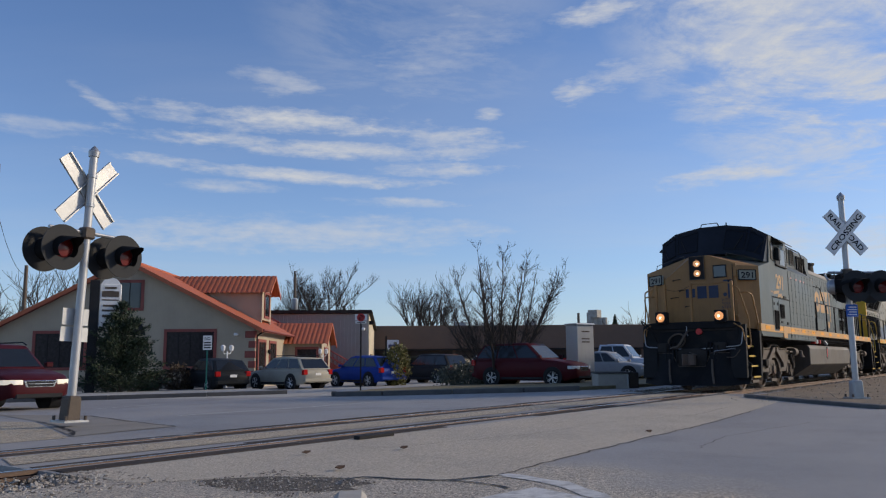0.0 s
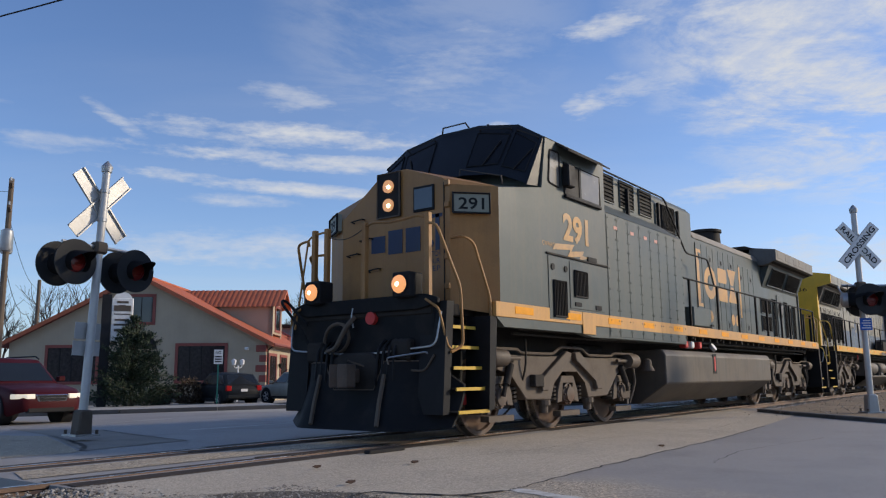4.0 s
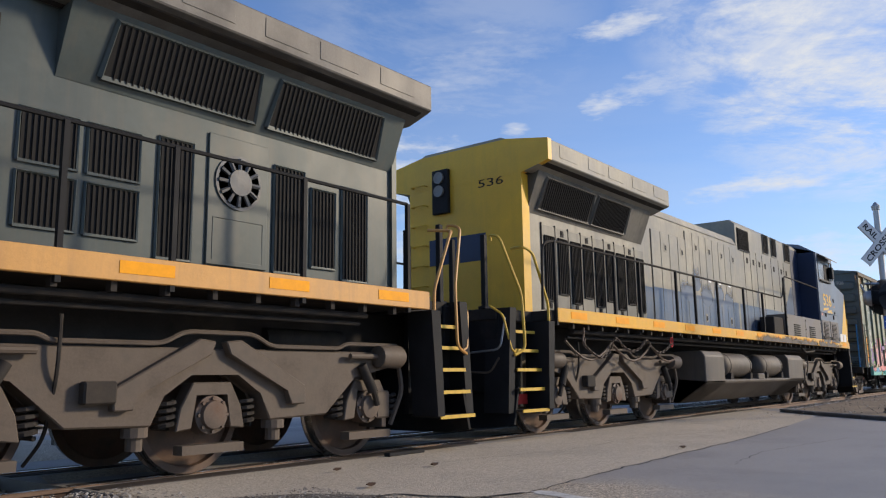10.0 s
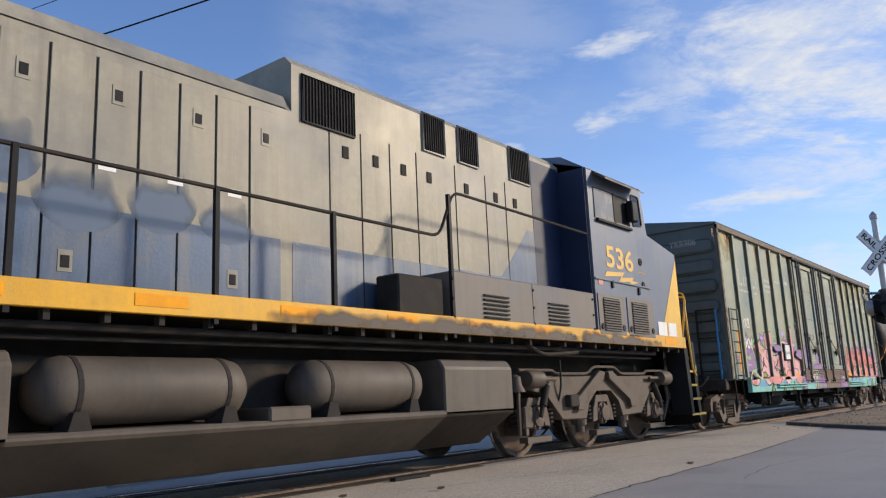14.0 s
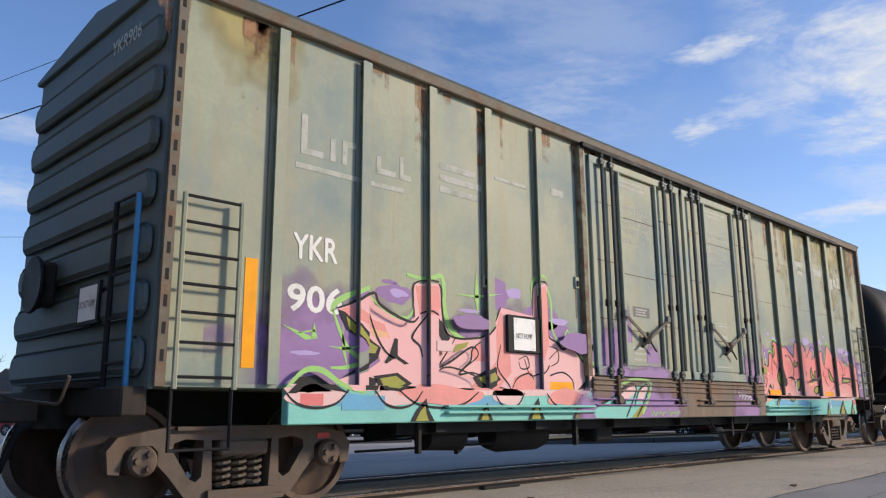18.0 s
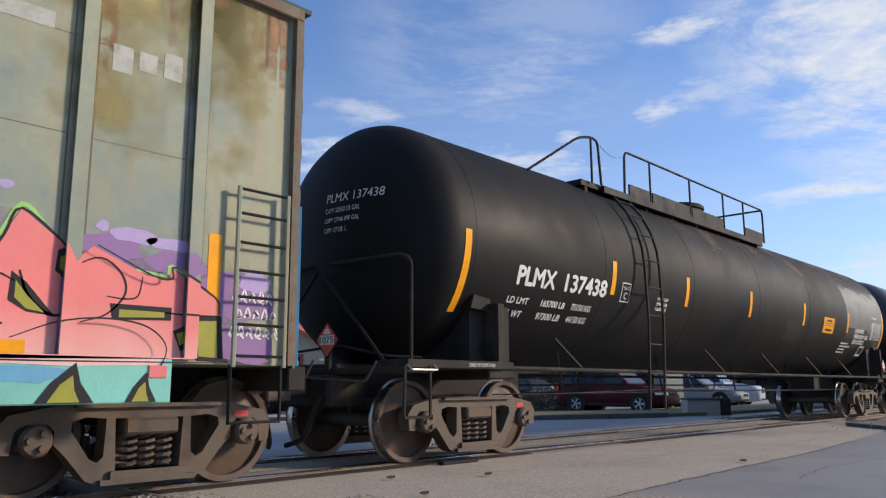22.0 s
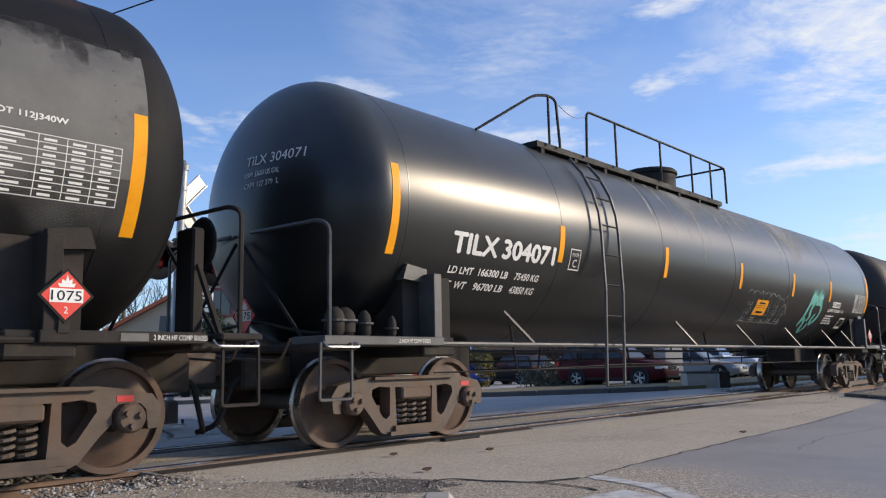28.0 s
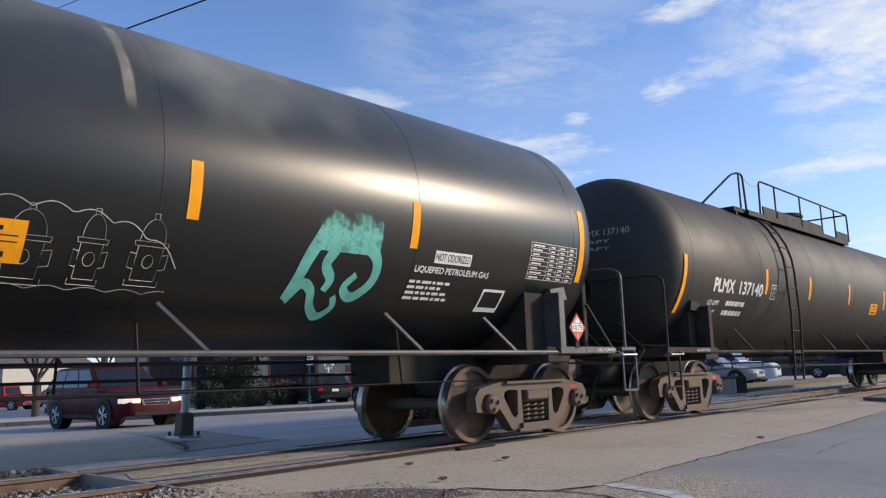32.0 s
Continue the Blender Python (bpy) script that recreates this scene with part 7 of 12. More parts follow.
    dab("palefade", [(-6.3, 1.75), (-6.14, 1.81), (-5.93, 1.92), (-5.86, 1.82), (-5.63, 1.72), (-5.44, 1.68), (-5.35, 1.74), (-5.36, 2.08), (-5, 2.1), (-4.97, 1.9), (-4.92, 1.64), (-4.77, 1.57), (-4.51, 1.58), (-4.33, 1.62), (-4.15, 1.78), (-4.05, 1.95), (-3.51, 1.9), (-3.46, 2.25), (-3.3, 2.3), (-3.21, 2.09), (-3.21, 1.71), (-3.05, 1.62), (-2.93, 1.54), (-2.74, 1.6), (-2.55, 1.42), (-2.29, 1.27), (-2.55, 1.06), (-3.35, 1.06), (-6.14, 1.01), (-6.27, 1.11), (-5.94, 1.2), (-5.79, 1.29), (-5.82, 1.39), (-6.02, 1.49), (-6.19, 1.57)])
    dab("salmon", [(-6.28, 1.73), (-6.14, 1.79), (-5.95, 1.7), (-5.74, 1.64), (-5.67, 1.51), (-5.85, 1.58), (-6.02, 1.63)])
    dab("salmon", [(-5.34, 2.06), (-5.01, 2.08), (-4.98, 1.87), (-5.08, 1.77), (-5.28, 1.78)])
    dab("salmon", [(-4.58, 1.04), (-4.21, 1.35), (-4.11, 1.76), (-4.05, 1.93), (-3.92, 1.61), (-3.89, 1.24), (-4.13, 1.04)])
    dab("salmon", [(-3.44, 2.22), (-3.32, 2.26), (-3.24, 2.05), (-3.25, 1.65), (-3.38, 1.38), (-3.45, 1.64)])
    dab("salmon", [(-3.84, 1.19), (-3.54, 1.28), (-3.45, 1.06), (-3.9, 1.05)])
    dab("salmon", [(-4.55, 1.46), (-4.39, 1.55), (-4.29, 1.35), (-4.48, 1.34)])
    dab("peach", [(-5.92, 1.6), (-5.67, 1.56), (-5.74, 1.51), (-5.88, 1.52)])
    brush("ink", 0.016, [(-6.3, 1.75), (-6.14, 1.81), (-5.93, 1.92), (-5.86, 1.82), (-5.63, 1.72), (-5.44, 1.68), (-5.35, 1.74)])
    brush("ink", 0.012, [(-5.35, 1.74), (-5.35, 2.08), (-5, 2.1), (-4.97, 1.9), (-4.92, 1.64), (-4.77, 1.57), (-4.51, 1.58), (-4.33, 1.62), (-4.15, 1.78), (-4.05, 1.95)])
    brush("ink", 0.012, [(-3.49, 1.9), (-3.46, 2.25), (-3.3, 2.3), (-3.21, 2.09), (-3.21, 1.71), (-3.05, 1.62), (-2.93, 1.54), (-2.74, 1.6), (-2.55, 1.42), (-2.29, 1.27), (-2.55, 1.06)])
    dab("ink", [(-6.3, 1.74), (-6.21, 1.72), (-6.07, 1.62), (-5.88, 1.47), (-5.78, 1.42), (-5.82, 1.31), (-6.01, 1.2), (-6.27, 1.11), (-6.01, 1.25), (-5.91, 1.31), (-6.01, 1.47), (-6.19, 1.56)])
    dab("olive", [(-6.2, 1.68), (-6.11, 1.63), (-5.96, 1.48), (-5.82, 1.42), (-5.85, 1.36), (-5.93, 1.36), (-6.02, 1.48), (-6.16, 1.57)])
    brush("ink", 0.012, [(-5.95, 1.78), (-5.85, 1.55), (-5.73, 1.39), (-5.6, 1.32)])
    dab("ink", [(-5.61, 1.52), (-5.57, 1.51), (-5.57, 1.35), (-5.42, 1.28), (-5.48, 1.27), (-5.6, 1.33), (-5.71, 1.27), (-5.74, 1.28), (-5.67, 1.37)])
    brush("ink", 0.014, [(-5.16, 1.79), (-5.33, 1.62), (-5.38, 1.53), (-5.28, 1.46), (-5.24, 1.35)])
    brush("ink", 0.01, [(-5.28, 1.78), (-5.16, 1.81), (-5, 1.74)])
    dab("ink", [(-5.06, 1.76), (-4.97, 1.73), (-4.85, 1.56), (-4.94, 1.48), (-5.02, 1.6)])
    brush("ink", 0.012, [(-4.84, 1.56), (-4.99, 1.38), (-5.08, 1.26), (-4.91, 1.32), (-4.6, 1.48), (-4.5, 1.4), (-4.69, 1.27)])
    brush("ink", 0.012, [(-4.39, 1.55), (-4.52, 1.46), (-4.55, 1.34), (-4.73, 1.2), (-4.52, 1.22), (-4.26, 1.16)])
    dab("ink", [(-5.87, 1.15), (-5.57, 1.19), (-5.38, 1.09), (-5.59, 1.01), (-5.79, 1.03)])
    dab("olive", [(-5.79, 1.13), (-5.59, 1.16), (-5.46, 1.09), (-5.61, 1.04), (-5.74, 1.05)])
    dab("ink", [(-4.52, 1.17), (-4.22, 1.29), (-4.07, 1.16), (-4.3, 1.05), (-4.44, 1.08)])
    dab("olive", [(-4.45, 1.16), (-4.24, 1.23), (-4.17, 1.16), (-4.33, 1.11)])
    dab("olive", [(-4.77, 1.5), (-4.57, 1.54), (-4.62, 1.48), (-4.82, 1.41)])
    brush("ink", 0.01, [(-5.18, 1.16), (-5.02, 1.25), (-4.83, 1.25), (-4.52, 1.17), (-4.44, 1.07)])
    brush("ink", 0.01, [(-4.06, 1.54), (-4.12, 1.29), (-3.94, 1.11), (-3.9, 1.04)])
    brush("ink", 0.009, [(-3.89, 1.05), (-3.79, 1.18), (-3.58, 1.24), (-3.49, 1.17)])
    brush("ink", 0.009, [(-3.66, 1.4), (-3.56, 1.22), (-3.36, 1.26), (-3.24, 1.39), (-3.05, 1.52)])
    brush("ink", 0.01, [(-3.34, 1.13), (-3.21, 1.22), (-2.95, 1.27), (-2.77, 1.19), (-2.73, 1.07)])
    brush("ink", 0.008, [(-3.21, 1.57), (-3.04, 1.53), (-3.03, 1.4), (-3.18, 1.33)])
    brush("ink", 0.008, [(-3.76, 1.39), (-3.62, 1.43), (-3.58, 1.31), (-3.72, 1.29), (-3.76, 1.37)])
    dab("ink", [(-2.88, 1.59), (-2.8, 1.75), (-2.73, 1.57)])
    dab("olive", [(-2.85, 1.6), (-2.81, 1.69), (-2.77, 1.59)])
    dab("ink", [(-2.66, 1.07), (-2.37, 1.26), (-2.19, 1.28), (-2.25, 1.12)])
    dab("ink", [(-6.01, 1.16), (-5.82, 1.12), (-5.87, 1.02), (-6.01, 1.02)])
    dab("ink", [(-6.85, 0.98), (-6.69, 1.12), (-6.51, 1.14), (-6.31, 1.04), (-6.2, 0.99), (-6.45, 1.02), (-6.58, 1.07), (-6.69, 1.04), (-6.76, 0.98)])
    dab("palep", [(-6.77, 0.99), (-6.65, 1.1), (-6.54, 1.1), (-6.39, 1)])
    # the sill's own painting
    for x, w, c_ in ((-6.55, 0.35, "palep"), (-5.05, 0.55, "salmon"), (-5.6, 0.3, "palep"), (-3.0, 0.35, "salmon"), (-4.0, 0.25, "palep")):
        cloud(c_, x, 0.98, w, 0.10)
        brush("ink", 0.012, [(x - w, 1.02), (x - w * 0.6, 0.90), (x, 0.86), (x + w * 0.6, 0.90), (x + w, 1.02)])
    for x, w in ((-6.3, 0.5), (-4.6, 0.6), (3.3, 0.4), (4.1, 0.25), (5.7, 0.4)):
        cloud("skyb", x, 0.93, w, 0.06)
    for x0, x1 in ((-6.84, -6.45), (-5.6, -2.5), (2.5, 5.0), (5.3, 6.8)):
        dab("palep", [(x0, 1.056), (x1, 1.056), (x1 - 0.1, 1.0), ((x0 + x1) / 2, 0.985), (x0 + 0.1, 1.005)])
    for x, h, w in ((-5.3, 0.20, 0.16), (-4.4, 0.16, 0.12), (-3.55, 0.22, 0.15), (-2.75, 0.18, 0.12), (4.42, 0.24, 0.06), (5.3, 0.2, 0.09), (6.05, 0.26, 0.2), (6.6, 0.2, 0.12)):
        dab("ink", [(x - w, 0.73), (x - w * 0.5, 0.74 + h * 0.5), (x + w * 0.3, 0.75 + h), (x + w * 0.5, 0.74 + h * 0.5), (x + w, 0.73)])
        dab("olive", [(x - w * 0.6, 0.735), (x - w * 0.2, 0.74 + h * 0.45), (x + w * 0.22, 0.74 + h * 0.7), (x + w * 0.3, 0.74 + h * 0.3), (x + w * 0.5, 0.735)])


def boxcar():
    car = thing("boxcar", "faded green plug-door boxcar covered with pink graffiti", "boxcar", "train")
    posts = [-6.99, -6.03, -5.13, -4.26, -3.34, -2.44, 2.52, 3.42, 4.30, 5.16, 6.04, 6.99]
    body = part("body", B(-8.0, 8.0, -1.50, 1.50, 1.02, 4.30), Q["box"], car)
    part("roof", prism([(-1.60, 4.33), (-1.62, 4.38), (0, 4.62), (1.62, 4.38), (1.60, 4.33)], -8.08, 8.08, "x", bevel=0.01), Q["boxend"], car)
    for k in range(17):
        part("roof_rib", prism([(-1.5, 4.40), (-1.48, 4.425), (0, 4.645), (1.48, 4.425), (1.5, 4.40), (0, 4.62)], -7.8 + k * 0.97, -7.74 + k * 0.97, "x"), Q["boxend"], car)
    part("centre_sill", B(-8.3, 8.3, -0.35, 0.35, 0.70, 1.04), M["under"], car)
    for s in (-1, 1):
        side = part("side_wall", B(-8.0, 8.0, s * 1.50, s * 1.535, 1.02, 4.33), Q["box"], car, "faded green steel side wall with rust streaks")
        part("top_plate", B(-8.0, 8.0, s * 1.535, s * 1.61, 4.24, 4.36, bevel=0.01), Q["boxrust"], side)
        part("side_sill", B(-6.84, 6.84, s * 1.50, s * 1.60, 0.72, 1.06, bevel=0.01), Q["cyan"] if s < 0 else Q["box"], side, "turquoise painted side sill")
        part("corner_post", B(-8.0, -7.92, s * 1.535, s * 1.60, 1.02, 4.33), Q["boxrust"], side)
        part("corner_post", B(7.92, 8.0, s * 1.535, s * 1.60, 1.02, 4.33), Q["boxrust"], side)
        for x in posts:
            bm = B(x - 0.055, x + 0.055, s * 1.585, s * 1.60, 1.05, 4.22)
            B(x + 0.0, x + 0.03, s * 1.535, s * 1.585, 1.05, 4.22, bm)
            part("side_post", bm, Q["box"], side)
        for x in [p + 0.09 for p in posts] + [p - 0.09 for p in posts]:
            part("rust_seam", B(x - 0.007, x + 0.007, s * 1.535, s * 1.5363, 1.05, 4.2), Q["boxrust"], side)
        for x0, x1 in ((-2.36, 0.06), (0.10, 2.44)):
            dr = part("plug_door", B(x0, x1, s * 1.535, s * 1.575, 1.25, 4.16, bevel=0.01), Q["box"], side, "green plug door with lock bars")
            c = (x0 + x1) / 2
            for k in (-1.12, 1.12):
                part("door_stile", B(c + k - 0.05, c + k + 0.05, s * 1.575, s * 1.618, 1.27, 4.12, bevel=0.01), Q["box"], dr)
            part("door_bottom_rail", B(c - 1.17, c + 1.17, s * 1.575, s * 1.626, 1.25, 1.37, bevel=0.01), Q["box"], dr)
            part("door_top_rail", B(c - 1.17, c + 1.17, s * 1.575, s * 1.622, 4.02, 4.13, bevel=0.01), Q["box"], dr)
            part("door_panel", B(c - 0.47, c + 0.42, s * 1.575, s * 1.588, 1.40, 4.0, bevel=0.004), Q["box"], dr)
            for k in (-0.51, 0.45):
                part("door_rib", B(c + k - 0.01, c + k + 0.045, s * 1.575, s * 1.632, 1.38, 4.02, bevel=0.01), Q["box"], dr)
                # dark strip painted for the shade left of each rib
                part("rib_gap", B(c + k - 0.05, c + k - 0.01, s * 1.575, s * 1.592, 1.38, 4.02), Q["rod"], dr)
            for k in (-0.90, -0.68, 0.68, 0.90):
                bar = part("lock_bar", C((c + k, s * 1.635, 1.22), (c + k, s * 1.635, 4.2), 0.024, 8), Q["rod"], dr)
                for z, w in ((2.22 + 0.05 * k, 0.055), (1.31, 0.07), (4.07, 0.07)):
                    part("bar_bracket", B(c + k - w, c + k + w * 0.5, s * 1.618, s * 1.662, z - 0.045, z + 0.045, bevel=0.01), M["black"] if w < 0.06 else Q["rod"], bar)
                    for e in (-0.7, 0.3):
                        part("bolt", C((c + k + e * w, s * 1.660, z), (c + k + e * w, s * 1.668, z), 0.011, 6), M["black"], bar)
            for z in (2.62, 3.4, 1.86):
                part("door_seam", B(c - 0.47, c + 0.42, s * 1.587, s * 1.5895, z, z + 0.010), Q["rust"], dr)
                for x in (-1.06, 0.54):
                    part("door_seam", B(c + x, c + x + 0.52, s * 1.575, s * 1.5765, z + 0.12, z + 0.128), Q["rust"], dr)
            hub = part("lock_wheel", C((c, s * 1.60, 1.755), (c, s * 1.67, 1.755), 0.055, 10), M["under"], dr)
            for dx, dz in ((-0.53, 0.30), (0.56, 0.30)):
                d_ = Vector((dx, 0, dz)).normalized()
                n_ = Vector((-d_.z, 0, d_.x)) * 0.022
                o_, q_ = Vector((c, 0, 1.755)), Vector((c + dx, 0, 1.755 + dz))
                ar = part("lock_arm", prism([((p).x, (p).z) for p in (o_ - n_, q_ - n_ * 0.9, q_ + n_ * 0.9, o_ + n_)], s * 1.650, s * 1.664), M["grimy"], hub)
                part("arm_pivot", B(c + dx - 0.05, c + dx + 0.05, s * 1.625, s * 1.672, 2.02, 2.12, bevel=0.015), Q["patch"], ar)
            for dx, dz, w in ((-0.17, -0.10, 0.020), (0.19, -0.15, 0.014), (-0.03, 0.10, 0.018), (0.07, 0.06, 0.016), (-0.08, -0.03, 0.022)):
                part("lock_arm", C((c, s * 1.665, 1.755), (c + dx, s * 1.655, 1.755 + dz), w, 6), M["under"], hub)
            for x in (c - 0.78, c + 0.78):
                rl = part("track_roller", C((x, s * 1.625, 0.955), (x, s * 1.69, 0.955), 0.05, 12), M["grimy"], dr)
                part("roller_arm", B(x - 0.035, x + 0.035, s * 1.630, s * 1.668, 0.95, 1.26, bevel=0.01), Q["rust"], rl)
                part("roller_block", B(x - 0.12, x + 0.12, s * 1.627, s * 1.672, 0.90, 0.95, bevel=0.012), M["under"], rl)
            if s < 0:
                rg = random.Random(int(c * 10))
                for k in range(9):
                    x, w = c + rg.choice((-0.97, -0.78, -0.6, 0.57, 0.8, 1.0)) + rg.uniform(-0.04, 0.04), rg.uniform(0.012, 0.035)
                    z1 = rg.choice((2.2, 2.05, 2.74, 3.5, 1.98))
                    bm = bmesh.new()
                    poly([(x - w, z1 - rg.uniform(0.3, 0.7)), (x + w, z1 - 0.6), (x + w, z1), (x - w, z1)], -1.5772 - 0.0002 * k, bm)
                    part("rust_run", bm, RUN if k % 3 else PALE_RUN, dr)
            if s < 0:
                for r, t_ in enumerate(("CLOSE & LOCK", "BULKHEADS &", "DOORS BEFORE", "MOVING CAR")):
                    part("stencil", fitted(words(t_, 1), c - 0.42, c - 0.42 + 0.058 * len(t_), 3.50 - r * 0.155, 3.60 - r * 0.155, -1.5895), Q["dimletter"], dr)
                bm = bmesh.new()
                for r in range(2):
                    B(c - 0.40, c + 0.3 - 0.1 * r, -1.588, -1.5895, 3.92 - r * 0.07, 3.945 - r * 0.07, bm)
            else:
                bm = B(c - 0.42, c + 0.2, 1.588, 1.5895, 3.3, 3.4)
            part("stencil", bm, Q["dimletter"], dr)
        for z in (0.86, 0.80):
            for x0, x1 in ((2.48, 4.75), (-5.0, -2.45)):
                part("door_rail", B(x0, x1, s * 1.60, s * 1.66, z, z + 0.027, bevel=0.008), Q["cyan"] if s < 0 else Q["boxrust"], side)
        part("door_sill", B(-2.44, 2.46, s * 1.60, s * 1.625, 0.725, 1.235, bevel=0.006), Q["rustplate"], side, "rusty door sill with remains of purple paint")
        for z, x0, x1 in ((1.195, -2.44, 2.46), (1.135, -2.44, 2.46), (1.065, -2.44, 2.46), (0.955, -2.44, -0.2), (0.885, -2.44, -0.16), (0.955, 0.14, 2.3), (0.885, 0.14, 2.3)):
            part("door_track", B(x0, x1, s * 1.625, s * (1.648 if z > 1.0 else 1.662), z, z + 0.016, bevel=0.004), Q["rustplate"] if s > 0 or z > 1 or x0 > 0 else Q["purple"], side)
        for x in (-2.47, 2.49):
            part("door_post", B(x - 0.05, x + 0.05, s * 1.535, s * 1.612, 1.24, 4.2, bevel=0.008), Q["postrust"], side, "rust-eaten door post")
        part("door_rail", B(-2.5, 6.6, s * 1.60, s * 1.66, 4.18, 4.25, bevel=0.01), M["black"], side)
        for e in (-1, 1):
            x0, x1 = e * 7.86, e * 7.36
            ld = part("ladder", C((x0, s * 1.62, 1.0), (x0, s * 1.62, 2.52), 0.022, 6), Q["box"], car)
            part("ladder_rail", C((x1, s * 1.62, 1.0), (x1, s * 1.62, 2.52), 0.022, 6), Q["box"], ld)
            for z in (1.09, 1.35, 1.58, 1.80, 2.04, 2.29, 2.5):
                part("rung", C((x0, s * 1.62, z), (x1, s * 1.62, z), 0.013, 6), M["black"], ld)
            part("stirrup_step", tube([(x0, s * 1.58, 1.02), (x0, s * 1.58, 0.55), (x1, s * 1.58, 0.55), (x1, s * 1.58, 1.02)], 0.018, 5), M["black"], ld)
            part("reflector", B(e * 7.26, e * 7.14, s * 1.535, s * 1.5395, 1.18, 2.09), M["reflector"], side)
    # sooty gear under the floor
    for s in (-1, 1):
        bm = part("floor_beam", B(-5.4, 5.4, s * 1.22, s * 1.34, 0.60, 0.74, bevel=0.01), M["black"], car)
        for x in (-4.9, -3.3, -1.7, 0.0, 1.7, 3.3, 4.9):
            part("cross_bearer", prism([(s * 0.3, 0.50), (s * 1.45, 0.62), (s * 1.45, 0.73), (s * 0.3, 0.73)], x - 0.07, x + 0.07, "x"), M["black"], car)
        part("brake_rod", tube([(-5.6, s * 0.95, 0.44), (-2.0, s * 0.95, 0.47), (5.6, s * 0.95, 0.42)], 0.014, 5), M["black"], car)
        part("uncoupling_hanger", tube([(0.75, s * 1.45, 0.70), (1.0, s * 1.45, 0.52), (2.0, s * 1.45, 0.50), (2.25, s * 1.45, 0.70)], 0.010, 5), M["black"], car)
        for x in (1.55, -2.6, -5.2):
            part("hanger_strap", B(x - 0.02, x + 0.02, s * 1.40, s * 1.46, 0.42, 0.74), M["black"], car)
    part("brake_cylinder", lathe([(-4.75, 0.02), (-4.73, 0.14), (-4.2, 0.16), (-4.15, 0.10), (-4.1, 0.03)], "x", 20, (0, -1.0, 0.56)), M["black"], car, smooth=True)
    part("air_reservoir", lathe([(-3.6, 0.02), (-3.55, 0.15), (-3.4, 0.19), (-2.7, 0.19), (-2.55, 0.15), (-2.5, 0.02)], "x", 20, (0, -0.85, 0.54)), M["black"], car, smooth=True)
    part("control_valve", B(-1.75, -1.35, -1.15, -0.85, 0.42, 0.70, bevel=0.03), M["black"], car)
    # writing
    vis = [o for o in car.children if o.name.startswith("side_wall")][0]
    part("reporting_mark", fitted(heavy("YKR", 0.022), -6.80, -6.31, 2.15, 2.38, -1.5385), Q["letter"], vis)
    part("car_number", fitted(heavy("906", 0.022), -6.84, -6.24, 1.68, 1.93, -1.5385), Q["letter"], vis)
    bm = bmesh.new()
    for x0, x1, z0, z1 in ((-6.75, -6.68, 3.12, 3.5), (-6.68, -6.5, 3.12, 3.18), (-6.42, -6.36, 3.12, 3.34), (-6.28, -6.22, 3.12, 3.36), (-6.22, -6.12, 3.3, 3.36), (-5.86, -5.6, 3.12, 3.18), (-5.86, -5.8, 3.18, 3.3), (-5.55, -5.40, 3.12, 3.18), (-5.55, -5.5, 3.18, 3.36), (-6.8, -5.5, 2.98, 3.03)):
        B(x0, x1, -1.536, -1.5385, z0, z1, bm)
    part("worn_emblem", bm, Q["dimletter"], vis, "worn pale company emblem bars")
    for x0, x1, z0, z1 in [(-4.98, -4.98 + w, 3.36 - k * 0.13, 3.43 - k * 0.13) for k, w in enumerate((0.55, 0.65, 0.58))] + [(-4.1, -3.55, 3.42, 3.46), (-3.05, -2.8, 3.44, 3.53), (4.5, 4.9, 3.5, 3.6), (4.58, 4.85, 3.34, 3.42), (5.4, 5.80, 3.42, 3.55), (6.24, 6.40, 3.24, 3.46), (6.45, 6.60, 3.30, 3.46), (6.66, 6.82, 3.30, 3.52)]:
        part("faded_stencil", B(x0, x1, -1.536, -1.5385, z0, z1), Q["dimletter"], vis)
    for x, w in ((-3.22, 0.44), (2.84, 0.46), (5.36, 0.42)):
        part("reflector", B(x, x + w, -1.548, -1.556, 1.066, 1.155), M["reflector"], vis)
    for x, z in ((2.62, 2.25), (3.51, 2.27), (4.39, 2.27), (-4.30, 2.22), (-3.36, 2.22), (-2.60, 2.39)):
        br = part("lashing_bracket", B(x - 0.045, x + 0.045, -1.535, -1.56, z - 0.075, z + 0.075, bevel=0.008), Q["box"], vis)
        part("bracket_eye", B(x - 0.022, x + 0.022, -1.56, -1.575, z - 0.05, z + 0.02, bevel=0.006), M["black"], br)
        part("rust_run", B(x - 0.03, x - 0.005, -1.5355, -1.5362, z - 0.45, z - 0.075), Q["boxrust"], br)
    for x, z, k in ((5.30, 1.485, "coral"), (-5.0, 1.47, "palep"), (2.56, 1.465, "olive")):
        part("routing_board", B(x - 0.11, x + 0.11, -1.60, -1.612, z - 0.055, z + 0.055, bevel=0.006), Q[k], vis)
    rng = random.Random(31)
    for q in posts + [-7.8, -7.3, 7.3, 7.8, -2.3, 2.4]:
        for k in range(3):
            x, w, h = q + rng.uniform(-0.30, 0.30), rng.uniform(0.03, 0.16), rng.uniform(0.35, 1.4) if k else rng.uniform(0.2, 0.5)
            bm = bmesh.new()
            poly([(x - w, 4.23 - h), (x + w, 4.23 - h), (x + w, 4.23), (x - w, 4.23)], -1.5364 - 0.0003 * k, bm)
            part("rust_run", bm, RUN, vis)
    for k in range(15):
        part("post_slot", B(-7.975, -7.945, -1.60, -1.602, 1.2 + k * 0.205, 1.29 + k * 0.205), M["black"], vis)
